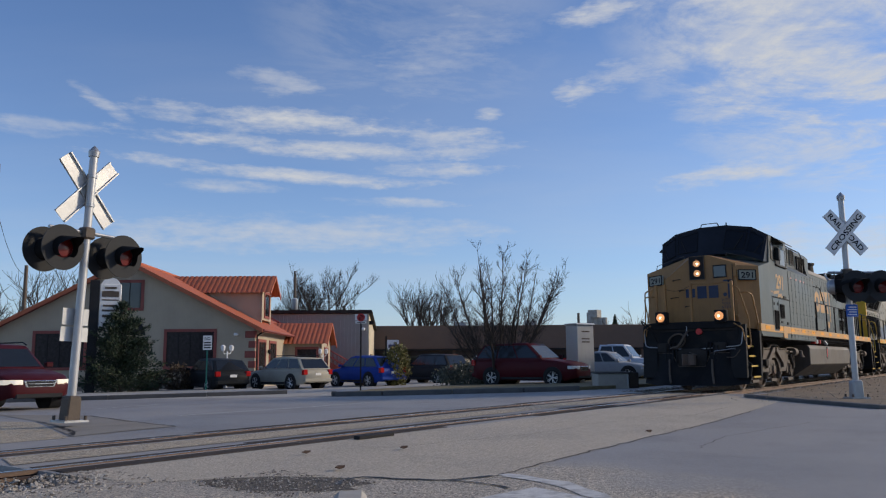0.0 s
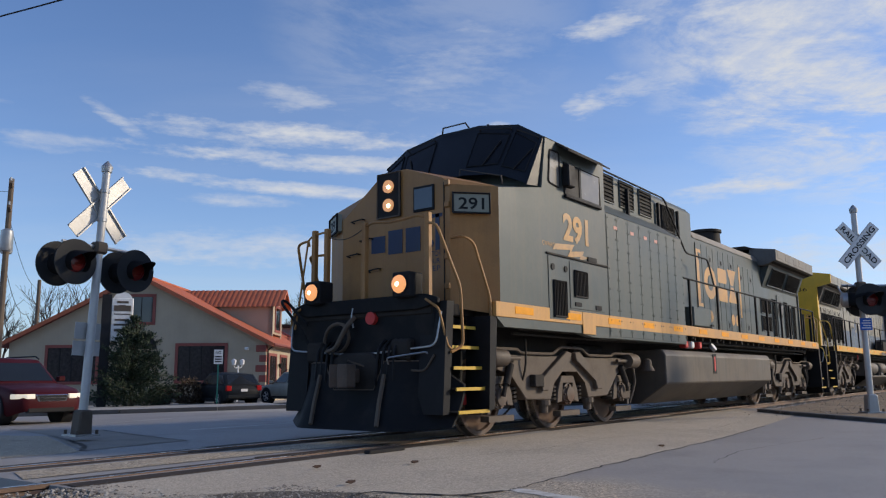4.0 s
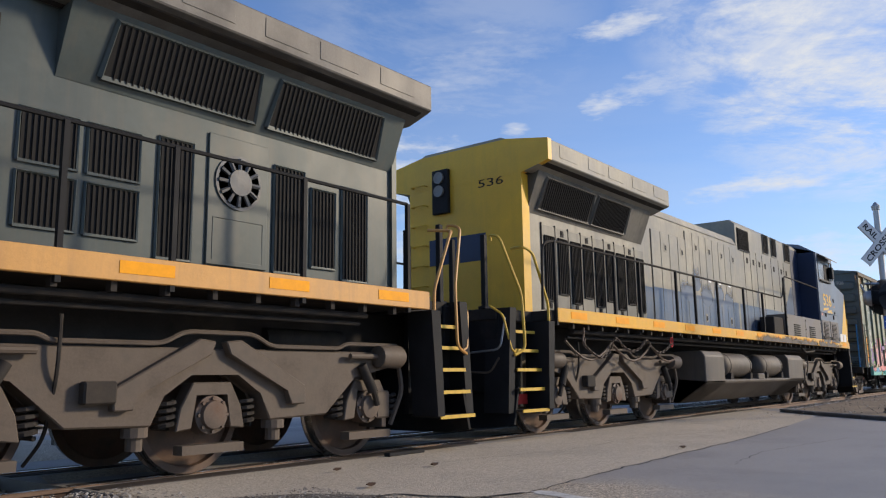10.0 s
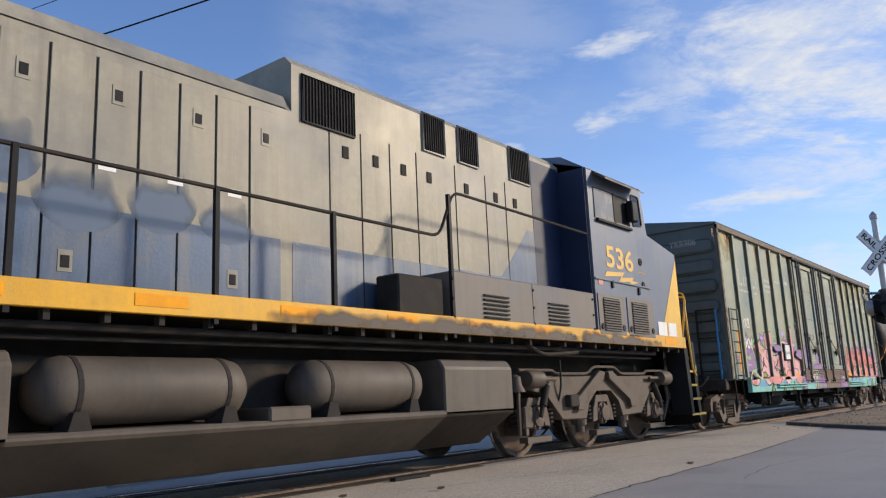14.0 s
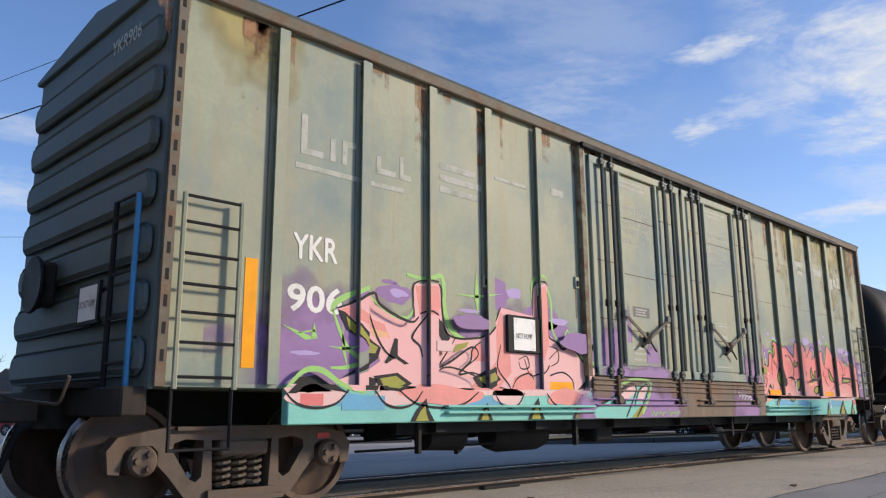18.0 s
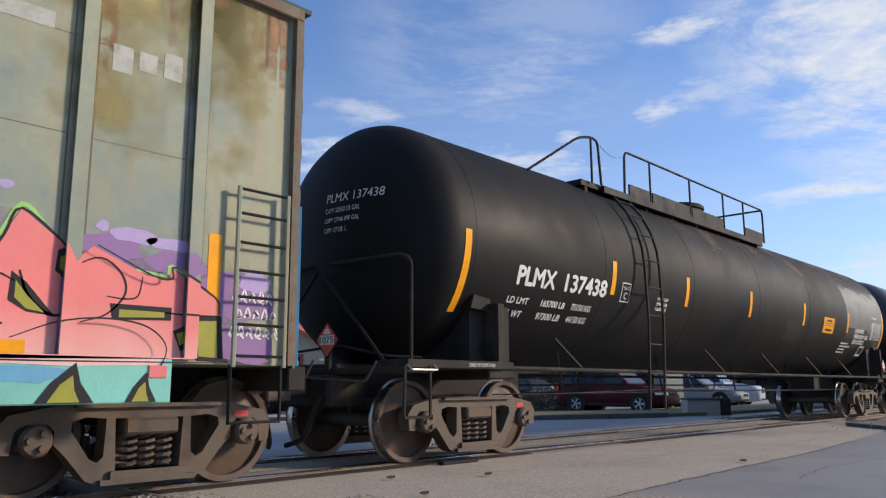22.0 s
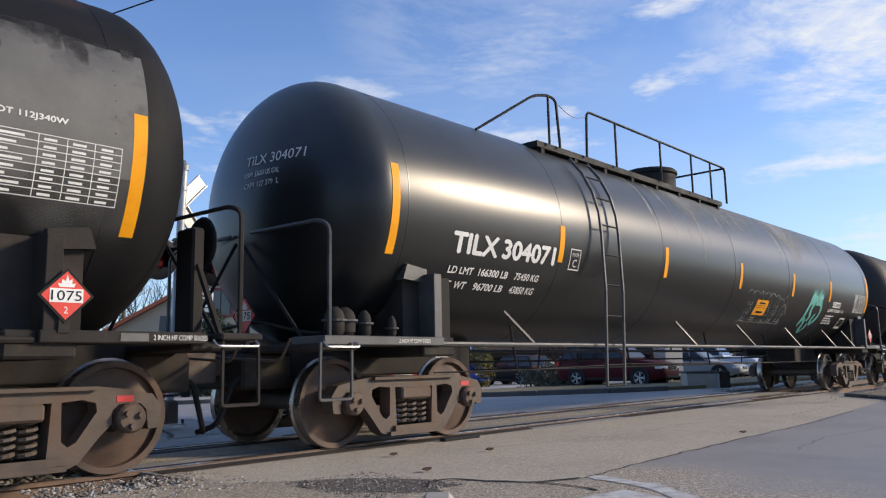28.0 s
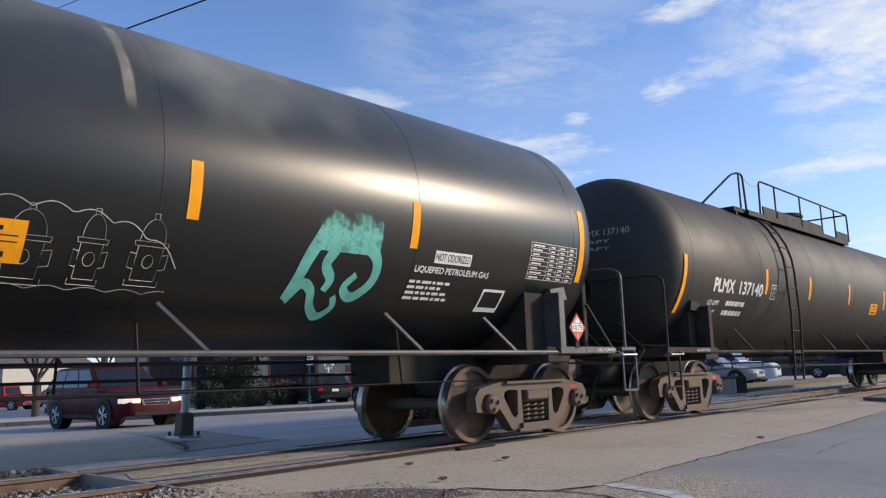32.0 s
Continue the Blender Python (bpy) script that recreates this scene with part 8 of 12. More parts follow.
        part("post_slot", B(7.945, 7.975, -1.60, -1.602, 1.2 + k * 0.205, 1.29 + k * 0.205), Q["boxrust"], vis)
    for q, w in zip(posts[6:-1], (0.7, 0.68, 0.66, 0.68, 0.75)):
        for z in (3.42 + 0.02 * (q % 1), 2.66):
            part("panel_weld", B(q + 0.10, q + 0.10 + w, -1.535, -1.5362, z, z + 0.008), Q["boxrust"], vis)
    part("red_sticker", B(6.65, 6.79, -1.6, -1.6125, 0.91, 1.0), Q["coral"], vis)
    hb = part("placard_holder", B(-3.98, -3.40, -1.54, -1.58, 1.46, 1.88, bevel=0.01), M["black"], vis)
    pc = part("paper_notice", B(-3.88, -3.50, -1.58, -1.584, 1.49, 1.85), M["white"], hb)
    part("notice_text", fitted(words("NOT HUMP", 1), -3.84, -3.56, 1.62, 1.68, -1.586), M["black"], pc)
    part("patch", B(-6.72, -6.48, -1.602, -1.605, 0.88, 0.98), Q["coral"], vis), part("patch", B(-6.28, -5.78, -1.602, -1.605, 0.84, 0.97), Q["skyb"], vis)
    # graffiti on the visible wall
    for x0, x1, z1 in ((-7.6, -2.3, 2.10), (2.5, 7.8, 2.05)):
        bm = bmesh.new()
        poly([(x0, 1.05), (x1, 1.05), (x1, z1), (x0, z1)], -1.5368, bm)
        part("graffiti_haze", bm, HAZE, vis)
    for x0, x1, z0, z1, y in ((-2.9, -1.2, 0.73, 1.232, 1.6262), (-1.75, -0.25, 0.73, 1.232, 1.6265), (1.2, 2.25, 0.73, 1.20, 1.6262), (-2.36, -1.60, 1.38, 2.15, 1.5765), (-0.90, -0.72, 1.4, 1.8, 1.5765), (1.82, 2.42, 1.38, 1.85, 1.5765), (-2.36, -0.5, 1.255, 1.45, 1.6272), (1.75, 2.42, 1.255, 1.45, 1.6272), (-1.12, -0.77, 1.45, 1.85, 1.5897), (-1.70, -1.45, 1.7, 2.45, 1.5897)):
        bm = bmesh.new()
        poly([(x0, z0), (x1, z0), (x1, z1), (x0, z1)], -y, bm)
        part("graffiti_haze", bm, HAZE, vis)

    for x0, x1, z0, z1 in ((3.5, 5.2, 2.3, 4.23), (4.5, 7.0, 2.0, 4.23), (5.6, 7.92, 2.0, 4.23), (6.6, 7.92, 1.6, 4.23), (-7.9, -6.6, 2.9, 4.23)):
        bm = bmesh.new()
        poly([(x0, z0), (x1, z0), (x1, z1), (x0, z1)], -1.5358 - 0.00012 * x1, bm)
        part("ochre_weathering", bm, HAZE_OCHRE, vis)

    def mark(col, y, pts):
        bm = bmesh.new()
        poly([tuple(p) for p in rounded(pts + pts[:1], 3)[:-1]], -y, bm)
        part("graffiti_fill", bm, Q[col], vis)

    def line(col, w, y, pts):
        v = rounded(pts, 4)
        bm = bmesh.new()
        for p, q in zip(v, v[1:]):
            d = (q - p).normalized() * w
            bm.faces.new([bm.verts.new((e.x + k * -d.y, -y, e.y + k * d.x)) for e, k in ((p, -1), (q, -1), (q, 1), (p, 1))])
        part("graffiti_line", bm, Q[col], vis)

    # letter tails that run on over the door sill
    mark("cyan", 1.6276, [(-2.43, 0.735), (-1.55, 0.735), (-1.30, 0.90), (-1.16, 1.13), (-1.26, 1.17), (-1.60, 1.10), (-1.95, 1.0), (-2.43, 0.84)])
    mark("palep", 1.6282, [(-1.95, 0.97), (-1.70, 1.10), (-1.52, 1.13), (-1.50, 1.07), (-1.66, 0.98), (-1.85, 0.93)])
    mark("palep", 1.6282, [(-1.46, 0.96), (-1.38, 1.09), (-1.23, 1.13), (-1.26, 1.05), (-1.38, 0.93)])
    mark("olive", 1.6282, [(-1.62, 0.74), (-1.42, 0.74), (-1.30, 0.86), (-1.36, 0.90)])
    line("ink", 0.014, 1.6288, [(-2.30, 0.90), (-2.0, 1.0), (-1.72, 1.13), (-1.55, 1.16), (-1.49, 1.08), (-1.62, 0.90), (-1.75, 0.74)])
    line("ink", 0.014, 1.6288, [(-1.55, 0.88), (-1.42, 1.08), (-1.22, 1.16), (-1.20, 1.08), (-1.34, 0.90), (-1.50, 0.74)])
    line("lime", 0.022, 1.6285, [(-1.95, 1.08), (-1.70, 1.19), (-1.48, 1.215), (-1.16, 1.20), (-1.12, 1.12), (-1.24, 0.92), (-1.36, 0.78)])
    for k, (x, h) in enumerate(((-1.12, 0.07), (-1.02, 0.05), (-0.93, 0.06), (-0.84, 0.05), (-0.70, 0.075), (-0.62, 0.05), (-0.53, 0.06), (-0.45, 0.07))):
        line("lime", 0.008, 1.6288, [(x, 0.745), (x + 0.015, 0.75 + h), (x + 0.05, 0.76 + 0.4 * h), (x + 0.075, 0.745 + (k % 2) * h)])
    for k in range(5):
        x = 1.45 + 0.10 * k
        line("white", 0.009, 1.6288, [(x, 1.06 - 0.012 * k), (x + 0.05, 1.09 - 0.015 * k), (x + 0.06, 1.02 - 0.015 * k), (x + 0.02, 1.0 - 0.012 * k), (x + 0.09, 1.03 - 0.01 * k)])
    for r, (x0, n_) in enumerate(((7.38, 5), (7.42, 5), (7.36, 6))):
        for k in range(n_):
            x, z_ = x0 + 0.085 * k, 1.56 - 0.15 * r
            line("white", 0.008, 1.5395, [(x, z_), (x + 0.03, z_ + 0.07 + 0.02 * (k % 2)), (x + 0.055, z_ + 0.02), (x + 0.01, z_ + 0.03 * (k % 3)), (x + 0.06, z_ - 0.02 + 0.03 * (r % 2))])
    np_ = part("notice_panel", B(-1.40, -0.98, -1.588, -1.5900, 2.06, 2.20), M["frame"], vis, "dark worn notice panel on the door")
    for k, w in enumerate((0.28, 0.24, 0.26)):
        part("notice_text", B(-1.33, -1.33 + w, -1.590, -1.5912, 2.155 - k * 0.036, 2.172 - k * 0.036), Q["dimletter"], np_)
    for x, w, z, h in ((1.0, 0.30, 2.14, 0.012), (1.0, 0.36, 2.10, 0.012), (1.12, 0.22, 1.90, 0.06), (0.92, 0.52, 1.46, 0.02), (-1.45, 0.45, 1.62, 0.03), (-1.42, 0.40, 1.55, 0.03), (-1.44, 0.5, 1.47, 0.03)):
        part("worn_marking", B(x, x + w, -1.588, -1.5893, z, z + h), Q["dimletter"], vis)
    box_graffiti(vis, posts)
    # ends
    for e in (-1, 1):
        ew = part("end_wall", B(e * 8.0, e * 8.03, -1.56, 1.56, 1.0, 4.36), Q["boxend"], car, "ribbed dark green end wall")
        for k in range(7):
            z = 1.25 + k * 0.44
            part("end_rib", prism([(-1.52, z), (-1.46, z + 0.15), (1.46, z + 0.15), (1.52, z), (1.46, z - 0.15), (-1.46, z - 0.15)], e * 8.03, e * 8.105, "x", bevel=0.055), Q["boxend"], ew)
        for y in (-1.42, -1.0):
            part("end_ladder_rail", C((e * 8.14, y, 1.0), (e * 8.14, y, 2.5), 0.022, 6), Q["bluepaint"] if y < -1.2 else M["black"], ew)
        for z in (1.2, 1.55, 1.9, 2.25, 2.5):
            part("end_rung", C((e * 8.14, -1.42, z), (e * 8.14, -1.0, z), 0.013, 6), M["black"], ew)
        part("brake_step", B(e * 8.09, e * 8.35, -0.9, 0.1, 1.02, 1.06), M["under"], ew)
        nt = part("end_notice", B(e * 8.10, e * 8.13, -0.75, -0.30, 1.55, 1.90), M["black"], ew)
        part("notice_sheet", B(e * 8.13, e * 8.134, -0.71, -0.34, 1.58, 1.87), M["white"], nt)
        if e < 0:
            part("notice_text", end_text("DO NOT HUMP", -8.136, -0.69, -0.36, 1.69, 1.75), M["black"], nt)
            part("end_mark", end_text("YKR906", -8.112, -1.15, -0.55, 3.93, 4.07), Q["dimletter"], ew)
        bw = part("brake_wheel", lathe([(e * 8.22, 0.26), (e * 8.24, 0.275), (e * 8.26, 0.26)], "x", 20, (0, 0.55, 2.0)), M["black"], ew)
        for k in range(4):
            a = k * math.tau / 4
            part("wheel_spoke", C((e * 8.24, 0.55, 2.0), (e * 8.24, 0.55 + 0.26 * math.cos(a), 2.0 + 0.26 * math.sin(a)), 0.014, 5), M["black"], bw)
        part("brake_housing", B(e * 8.09, e * 8.22, 0.35, 0.75, 1.8, 2.2, bevel=0.03), M["under"], ew)
        part("end_sill", B(e * 8.0, e * 8.2, -1.5, 1.5, 0.80, 1.02, bevel=0.015), M["under"], car)
        coupler(car, e * 8.78, e)
    freight_truck(car, -6.95), freight_truck(car, 6.95)
    # brake gear under the floor
    bm = tube([(-6, -0.6, 0.72), (6, -0.6, 0.72)], 0.025, 6)
    tube([(-4.5, -0.9, 0.66), (2.5, -0.9, 0.60)], 0.018, 6, bm)
    part("brake_rod", bm, M["under"], car)
    part("brake_cylinder", C((-2.6, -0.75, 0.68), (-1.9, -0.75, 0.68), 0.15, 14), M["under"], car)
    part("brake_valve", B(-1.5, -1.05, -0.95, -0.6, 0.55, 0.85, bevel=0.05), M["under"], car)
    part("slack_adjuster", C((0.2, -0.5, 0.62), (1.4, -0.5, 0.62), 0.05, 8), M["under"], car)
    part("lever", prism([(-4.2, 0.85), (-4.05, 0.85), (-4.1, 0.42), (-4.2, 0.36)], -1.0, -0.94), M["under"], car)
    return car


TZ, TR = 2.615, 1.525      # a tank's axis height and radius


def wrap(bm, lift=0.006):
    """Lays flat letters on the curved shell."""
    for v in bm.verts:
        h = min(1.5, max(-1.5, v.co.z - TZ))
        v.co.y = -math.sqrt((TR + lift - v.co.y) ** 2 - h * h)
    return bm


def arc_strip(x0, x1, z0, z1, lift=0.005, n=10, bm=None):
    bm = bm or bmesh.new()
    rows = []
    for k in range(n + 1):
        z = z0 + (z1 - z0) * k / n
        y = -math.sqrt((TR + lift) ** 2 - (z - TZ) ** 2)
        rows.append((bm.verts.new((x0, y, z)), bm.verts.new((x1, y, z))))
    for a, b in zip(rows, rows[1:]):
        bm.faces.new((a[0], a[1], b[1], b[0]))
    return bm


def tank_text(car, text, x0, x1, z0, z1, m_, name="lettering"):
    return part(name, wrap(fitted(heavy(text, 0.036 if z1 - z0 > 0.10 else 0.028), x0, x1, z0, z1, 0)), m_, car)


def bars(x0, x1, z1, rows, pitch, h, seed):
    rng = random.Random(seed)
    bm = bmesh.new()
    for r in range(rows):
        x = x0
        end = x0 + (x1 - x0) * rng.uniform(0.6, 1)
        while x < end:
            w = rng.uniform(0.04, 0.16)
            arc_strip(x, min(x + w, end), z1 - r * pitch - h, z1 - r * pitch, 0.006, 1, bm)
            x += w + 0.025
    return bm


def tank_car(mark, number, paint, label, kind):
    car = thing("tank_car", label, "tank car", "train")
    end_m = M["frame"] if kind == "e" else M["under"]
    L, H = 8.85, 0.80
    prof = [(-L - H * math.cos(a), max(0.01, TR * math.sin(a))) for a in [k * math.pi / 2 / 12 for k in range(12)]]
    prof += [(-L, TR), (-L * 0.5, TR), (0, TR)]
    prof += [(-x, r) for x, r in prof[:-1][::-1]]
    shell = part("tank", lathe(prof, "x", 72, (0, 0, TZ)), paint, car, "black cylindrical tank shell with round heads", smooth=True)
    shell.data.set_sharp_from_angle(angle=radians(80))
    for k in range(7):
        x = -L + 0.25 + k * (2 * L - 0.5) / 6
        part("weld_seam", lathe([(x - 0.012, TR - 0.004), (x - 0.006, TR + 0.003), (x + 0.006, TR + 0.003), (x + 0.012, TR - 0.004)], "x", 72, (0, 0, TZ)), paint, shell, smooth=True)
    # orange stripes
    xs = (-8.75 if kind == "d" else -8.87, -5.50, -3.12, -0.45, 2.49, 5.60 if kind == "d" else 5.35, 8.80) if kind != "e" else (-8.79, -5.72, -2.74, 0.30, 3.15, 5.68, 8.78)
    for i, x in enumerate(xs):
        z0, z1 = (1.69, 2.62) if i == 0 and kind != "e" else ((1.98 - 0.12 * (kind == "d"), 2.93 - 0.12 * (kind == "d")) if i in (0, 6) else (2.14, 2.62))
        part("reflector", arc_strip(x - 0.055, x + 0.055, z0, z1), M["reflector"], shell, "orange reflective stripe")
    # lettering
    ink = Q["letter"]
    d, g = (0.0, 0.0) if kind != "e" else (-0.10, 0.02)
    tank_text(shell, mark, -7.76 + d, -6.93 + d, 2.08, 2.32, ink, "reporting_mark")
    tank_text(shell, number, (-6.71, -6.95)[kind == "e"], (-5.66, -5.84)[kind == "e"], 2.08, 2.32, ink, "car_number")
    ld = {"d": ("165700 LB", "75150 KG", "97300 LB", "44150 KG"), "e": ("166300 LB", "75450 KG", "96700 LB", "43850 KG")}.get(kind)
    tank_text(shell, "LD LMT", -7.84 + g, -7.40 + g, 1.86, 1.94, ink)
    tank_text(shell, "LT  WT", -7.84 + g, -7.44 + g, 1.70, 1.78, ink)
    if ld:
        for k, t in enumerate(ld):
            tank_text(shell, t, (-7.12, -6.42)[k % 2] + 1.6 * d, (-6.58, -5.94)[k % 2] + 1.4 * d, (1.86, 1.70)[k // 2], (1.945, 1.785)[k // 2], ink)
    else:
        part("small_lettering", bars(-7.12, -6.0, 1.95, 2, 0.16, 0.08, 3), ink, shell)
    o = 0.09 if kind != "e" else -0.16
    pl = arc_strip(-5.34 + o, -5.09 + o, 2.06, 2.34, 0.005, 4)
    pl = part("plate_mark", pl, ink, shell)
    part("plate_field", arc_strip(-5.325 + o, -5.105 + o, 2.075, 2.325, 0.007, 4), paint, pl)
    part("plate_text", wrap(fitted(words("PLATE", 1), -5.29 + o, -5.14 + o, 2.24, 2.285, 0), 0.009), ink, pl)
    part("plate_text", wrap(fitted(words("C", 1), -5.26 + o, -5.17 + o, 2.10, 2.20, 0), 0.009), ink, pl)
    if kind == "d":
        for k, t in enumerate(("WATER CAPY", "279500 LBS", "126800 KG")):
            tank_text(shell, t, -4.13, -3.77, 2.16 - k * 0.075, 2.21 - k * 0.075, ink)
        part("repaint_patch", arc_strip(5.52, 8.86, 2.28, 3.34, 0.003, 24), Q["patch"], shell, "grey repainted patch on the tank")
        part("repaint_patch", arc_strip(5.50, 8.88, 1.60, 2.28, 0.003, 14), PATCH_FADE, shell)
        part("soot_band", arc_strip(-3.5, 9.2, 3.0, 4.13, 0.0045, 14), BROWN_TOP, shell, "brown sooty stain along the tank top")
        rs = random.Random(42)
        for k in range(16):
            x, w = 5.6 + 3.15 * k / 15, rs.uniform(0.05, 0.16)
            part("patch_smudge", arc_strip(x - w, x + w, 3.34 - rs.uniform(0.10, 0.45), 3.36 + rs.uniform(0.0, 0.06), 0.0052, 6), SMUDGE, shell)
        part("repaint_patch", arc_strip(1.55, 2.35, 1.78, 2.22, 0.003, 6), Q["soot"], shell)
        for k, t in enumerate(("LIQUEFIED", "PETROLEUM GAS", "NON ODORIZED")):
            tank_text(shell, t, 6.29, (7.04, 7.47, 7.25)[k], 2.165 - k * 0.135, 2.275 - k * 0.135, ink)
        part("small_lettering", bars(5.42, 6.20, 1.90, 4, 0.07, 0.035, 8), ink, shell)
        tank_text(shell, "DOT 112J340W", 7.70, 8.25, 2.59, 2.65, ink)
    else:
        ng = part("notice_plate", arc_strip(6.03, 6.62, 2.02, 2.15, 0.005, 3), ink, shell)
        part("notice_text", wrap(fitted(words("NOT ODORIZED", 1), 6.05, 6.60, 2.045, 2.125, 0), 0.008), M["black"], ng)
        tank_text(shell, "LIQUEFIED PETROLEUM GAS", 5.77, 6.98, 1.90, 1.98, ink)
        part("small_lettering", bars(5.75, 6.55, 1.83, 4, 0.055, 0.028, 9), ink, shell)
    # test table: ruled rows
    tz = 2.40 if kind != "d" else 2.50
    bm = bmesh.new()
    for r in range(9):
        arc_strip(7.68, 8.66, tz - r * 0.055, tz + 0.006 - r * 0.055, 0.006, 1, bm)
    for x in (7.68, 8.05, 8.25, 8.45, 8.655):
        arc_strip(x, x + 0.006, tz - 0.44, tz + 0.006, 0.006, 6, bm)
    for r in range(8):
        for x, w in ((7.72, 0.24 - 0.05 * (r % 3)), (8.09, 0.09), (8.29, 0.10), (8.50, 0.09)):
            arc_strip(x, x + w, tz - 0.038 - r * 0.055, tz - 0.020 - r * 0.055, 0.006, 1, bm)
    part("test_table", bm, ink, shell, "white table of test dates")
    bo = 0.0 if kind != "d" else 0.12
    pb = part("defect_box", arc_strip(6.98 + bo, 7.38 + bo, 1.55 + bo * 0.5, 1.80 + bo * 0.5, 0.006, 4), ink, shell)
    part("defect_field", arc_strip(7.01 + bo, 7.35 + bo, 1.60 + bo * 0.5, 1.77 + bo * 0.5, 0.008, 4), M["black"], pb)
    # yellow notice with bars
    x, wd, z0, z = (3.80, 0.75, 2.06, 2.42) if kind == "d" else ((1.33, 0.60, 1.70, 1.99) if kind == "e" else (1.33, 0.60, 1.98, 2.25))
    sg = part("emergency_notice", arc_strip(x, x + wd, z0, z, 0.006, 5), M["reflector"], shell, "yellow emergency notice")
    bm = bmesh.new()
    for k, (x0, x1, h, q) in enumerate(((0.26, 0.74, 0.10, 0.16), (0.08, 0.92, 0.025, 0.36), (0.08, 0.92, 0.025, 0.50), (0.22, 0.80, 0.13, 0.74))):
        arc_strip(x + wd * x0, x + wd * x1, z - (z - z0) * (q + h), z - (z - z0) * q, 0.009, 1, bm)
    part("notice_text", bm, M["black"], sg)
    if kind == "e":
        # sky reflection on the upper shell, painted as a thinning pale film
        part("dust_film", arc_strip(-5.6, 9.4, 2.55, 4.13, 0.0035, 16), TANK_SHEEN, shell, "grey film painted for sky reflection on the tank top")
        rs = random.Random(41)
        for x in (-3.0, -2.3, -1.75, -1.3, -0.95, -0.55, -0.2, 0.10, 0.34, 0.85, 1.02, 1.6, 2.6):
            w = rs.uniform(0.03, 0.10)
            part("rain_streak", arc_strip(x - w, x + w, 2.35 + rs.uniform(-0.25, 0.3), 4.08, 0.0045, 12), TANK_RUN, shell)
        # teal mask-like tag and white scribbles
        rng = random.Random(3)

        def swirl(w0, w1, pts, m_=Q["tag"]):
            """A broad sprayed line on the shell, from one width to another."""
            v = [q + Vector((0.12, 0.0)) for q in rounded(pts, 6)]
            bm = bmesh.new()
            prev = None
            for i, p in enumerate(v):
                d_ = (v[min(i + 1, len(v) - 1)] - v[max(i - 1, 0)]).normalized()
                k = w0 + (w1 - w0) * i / (len(v) - 1)
                cur = (bm.verts.new((p.x - d_.y * k, 0, p.y + d_.x * k)), bm.verts.new((p.x + d_.y * k, 0, p.y - d_.x * k)))
                if prev:
                    bm.faces.new((prev[0], cur[0], cur[1], prev[1]))
                prev = cur
            part("graffiti_tag", wrap(bm, 0.004 + rng.uniform(0, 0.002)), m_, shell, "teal sprayed graffiti tag")
        swirl(0.075, 0.05, [(4.41, 2.21), (4.28, 1.97), (4.21, 1.73), (4.16, 1.56)])
        swirl(0.05, 0.03, [(4.16, 1.56), (4.28, 1.71), (4.41, 1.66), (4.49, 1.52), (4.64, 1.43), (4.76, 1.52), (4.71, 1.62)])
        swirl(0.07, 0.04, [(4.41, 2.16), (4.56, 2.07), (4.49, 1.90), (4.59, 1.77), (4.56, 1.66)])
        swirl(0.07, 0.035, [(4.56, 2.16), (4.84, 2.13), (5.09, 2.0), (5.12, 1.78), (4.94, 1.62), (4.79, 1.70), (4.89, 1.83)])
        for k in range(6):
            bm = arc_strip(4.42 + k * 0.13, 4.60 + k * 0.13, 2.02, 2.42 + 0.09 * (k % 2), 0.0045 + 0.0003 * (k % 2), 6)
            part("graffiti_flame", bm, HAZE_TEAL, shell)

        def chalk(pts, w=0.0036):
            return part("chalk_doodle", tube([(p, -math.sqrt((TR + 0.004) ** 2 - (z_ - TZ) ** 2), z_) for p, z_ in pts], w, 3), Q["dimletter"], shell)
        for g in range(5):
            cx, w = 1.02 + g * 0.46, 0.085 + 0.02 * (g % 3)
            dz = 0.02 * math.sin(g * 2.1)
            chalk([(cx + w * math.cos(t), 1.92 + dz + 0.17 * math.sin(t)) for t in [i * math.pi / 10 for i in range(11)]])
            chalk([(cx - w * 1.35, 1.92 + dz), (cx + w * 1.35, 1.915 + dz), (cx + w * 1.3, 1.88 + dz), (cx - w * 1.3, 1.885 + dz), (cx - w * 1.35, 1.92 + dz)])
            chalk([(cx - w, 1.88 + dz), (cx - w * 0.95, 1.63 + dz), (cx + w * 0.95, 1.625 + dz), (cx + w, 1.88 + dz)])
            chalk([(cx - w * 1.3, 1.63 + dz), (cx - w * 1.3, 1.59 + dz), (cx + w * 1.35, 1.585 + dz), (cx + w * 1.3, 1.625 + dz)])
            chalk([(cx + 0.045 * math.cos(t), 1.77 + dz + 0.05 * math.sin(t)) for t in [i * math.tau / 10 for i in range(11)]])
            for e_ in (-1, 1):
                chalk([(cx + e_ * w, 1.82 + dz), (cx + e_ * w * 1.5, 1.83 + dz), (cx + e_ * w * 1.5, 1.72 + dz), (cx + e_ * w, 1.71 + dz)])
            chalk([(cx - 0.02, 2.09 + dz), (cx - 0.02, 2.13 + dz), (cx + 0.02, 2.13 + dz), (cx + 0.02, 2.09 + dz)])
        chalk([(0.76 + 2.35 * k / 60, 2.10 + 0.055 * abs(math.sin(k * 0.42)) - 0.35 * (k / 60) ** 6) for k in range(61)], 0.005)
        chalk([(0.84 + 2.25 * k / 48, 1.545 + 0.03 * abs(math.sin(k * 0.5))) for k in range(49)], 0.004)
    # head lettering
    def head(text, y0, y1, z0, z1):
        w = end_text(text, 0, y0, y1, z0, z1)
        for v in w.verts:
            r2 = (v.co.y ** 2 + (v.co.z - TZ) ** 2) / TR ** 2
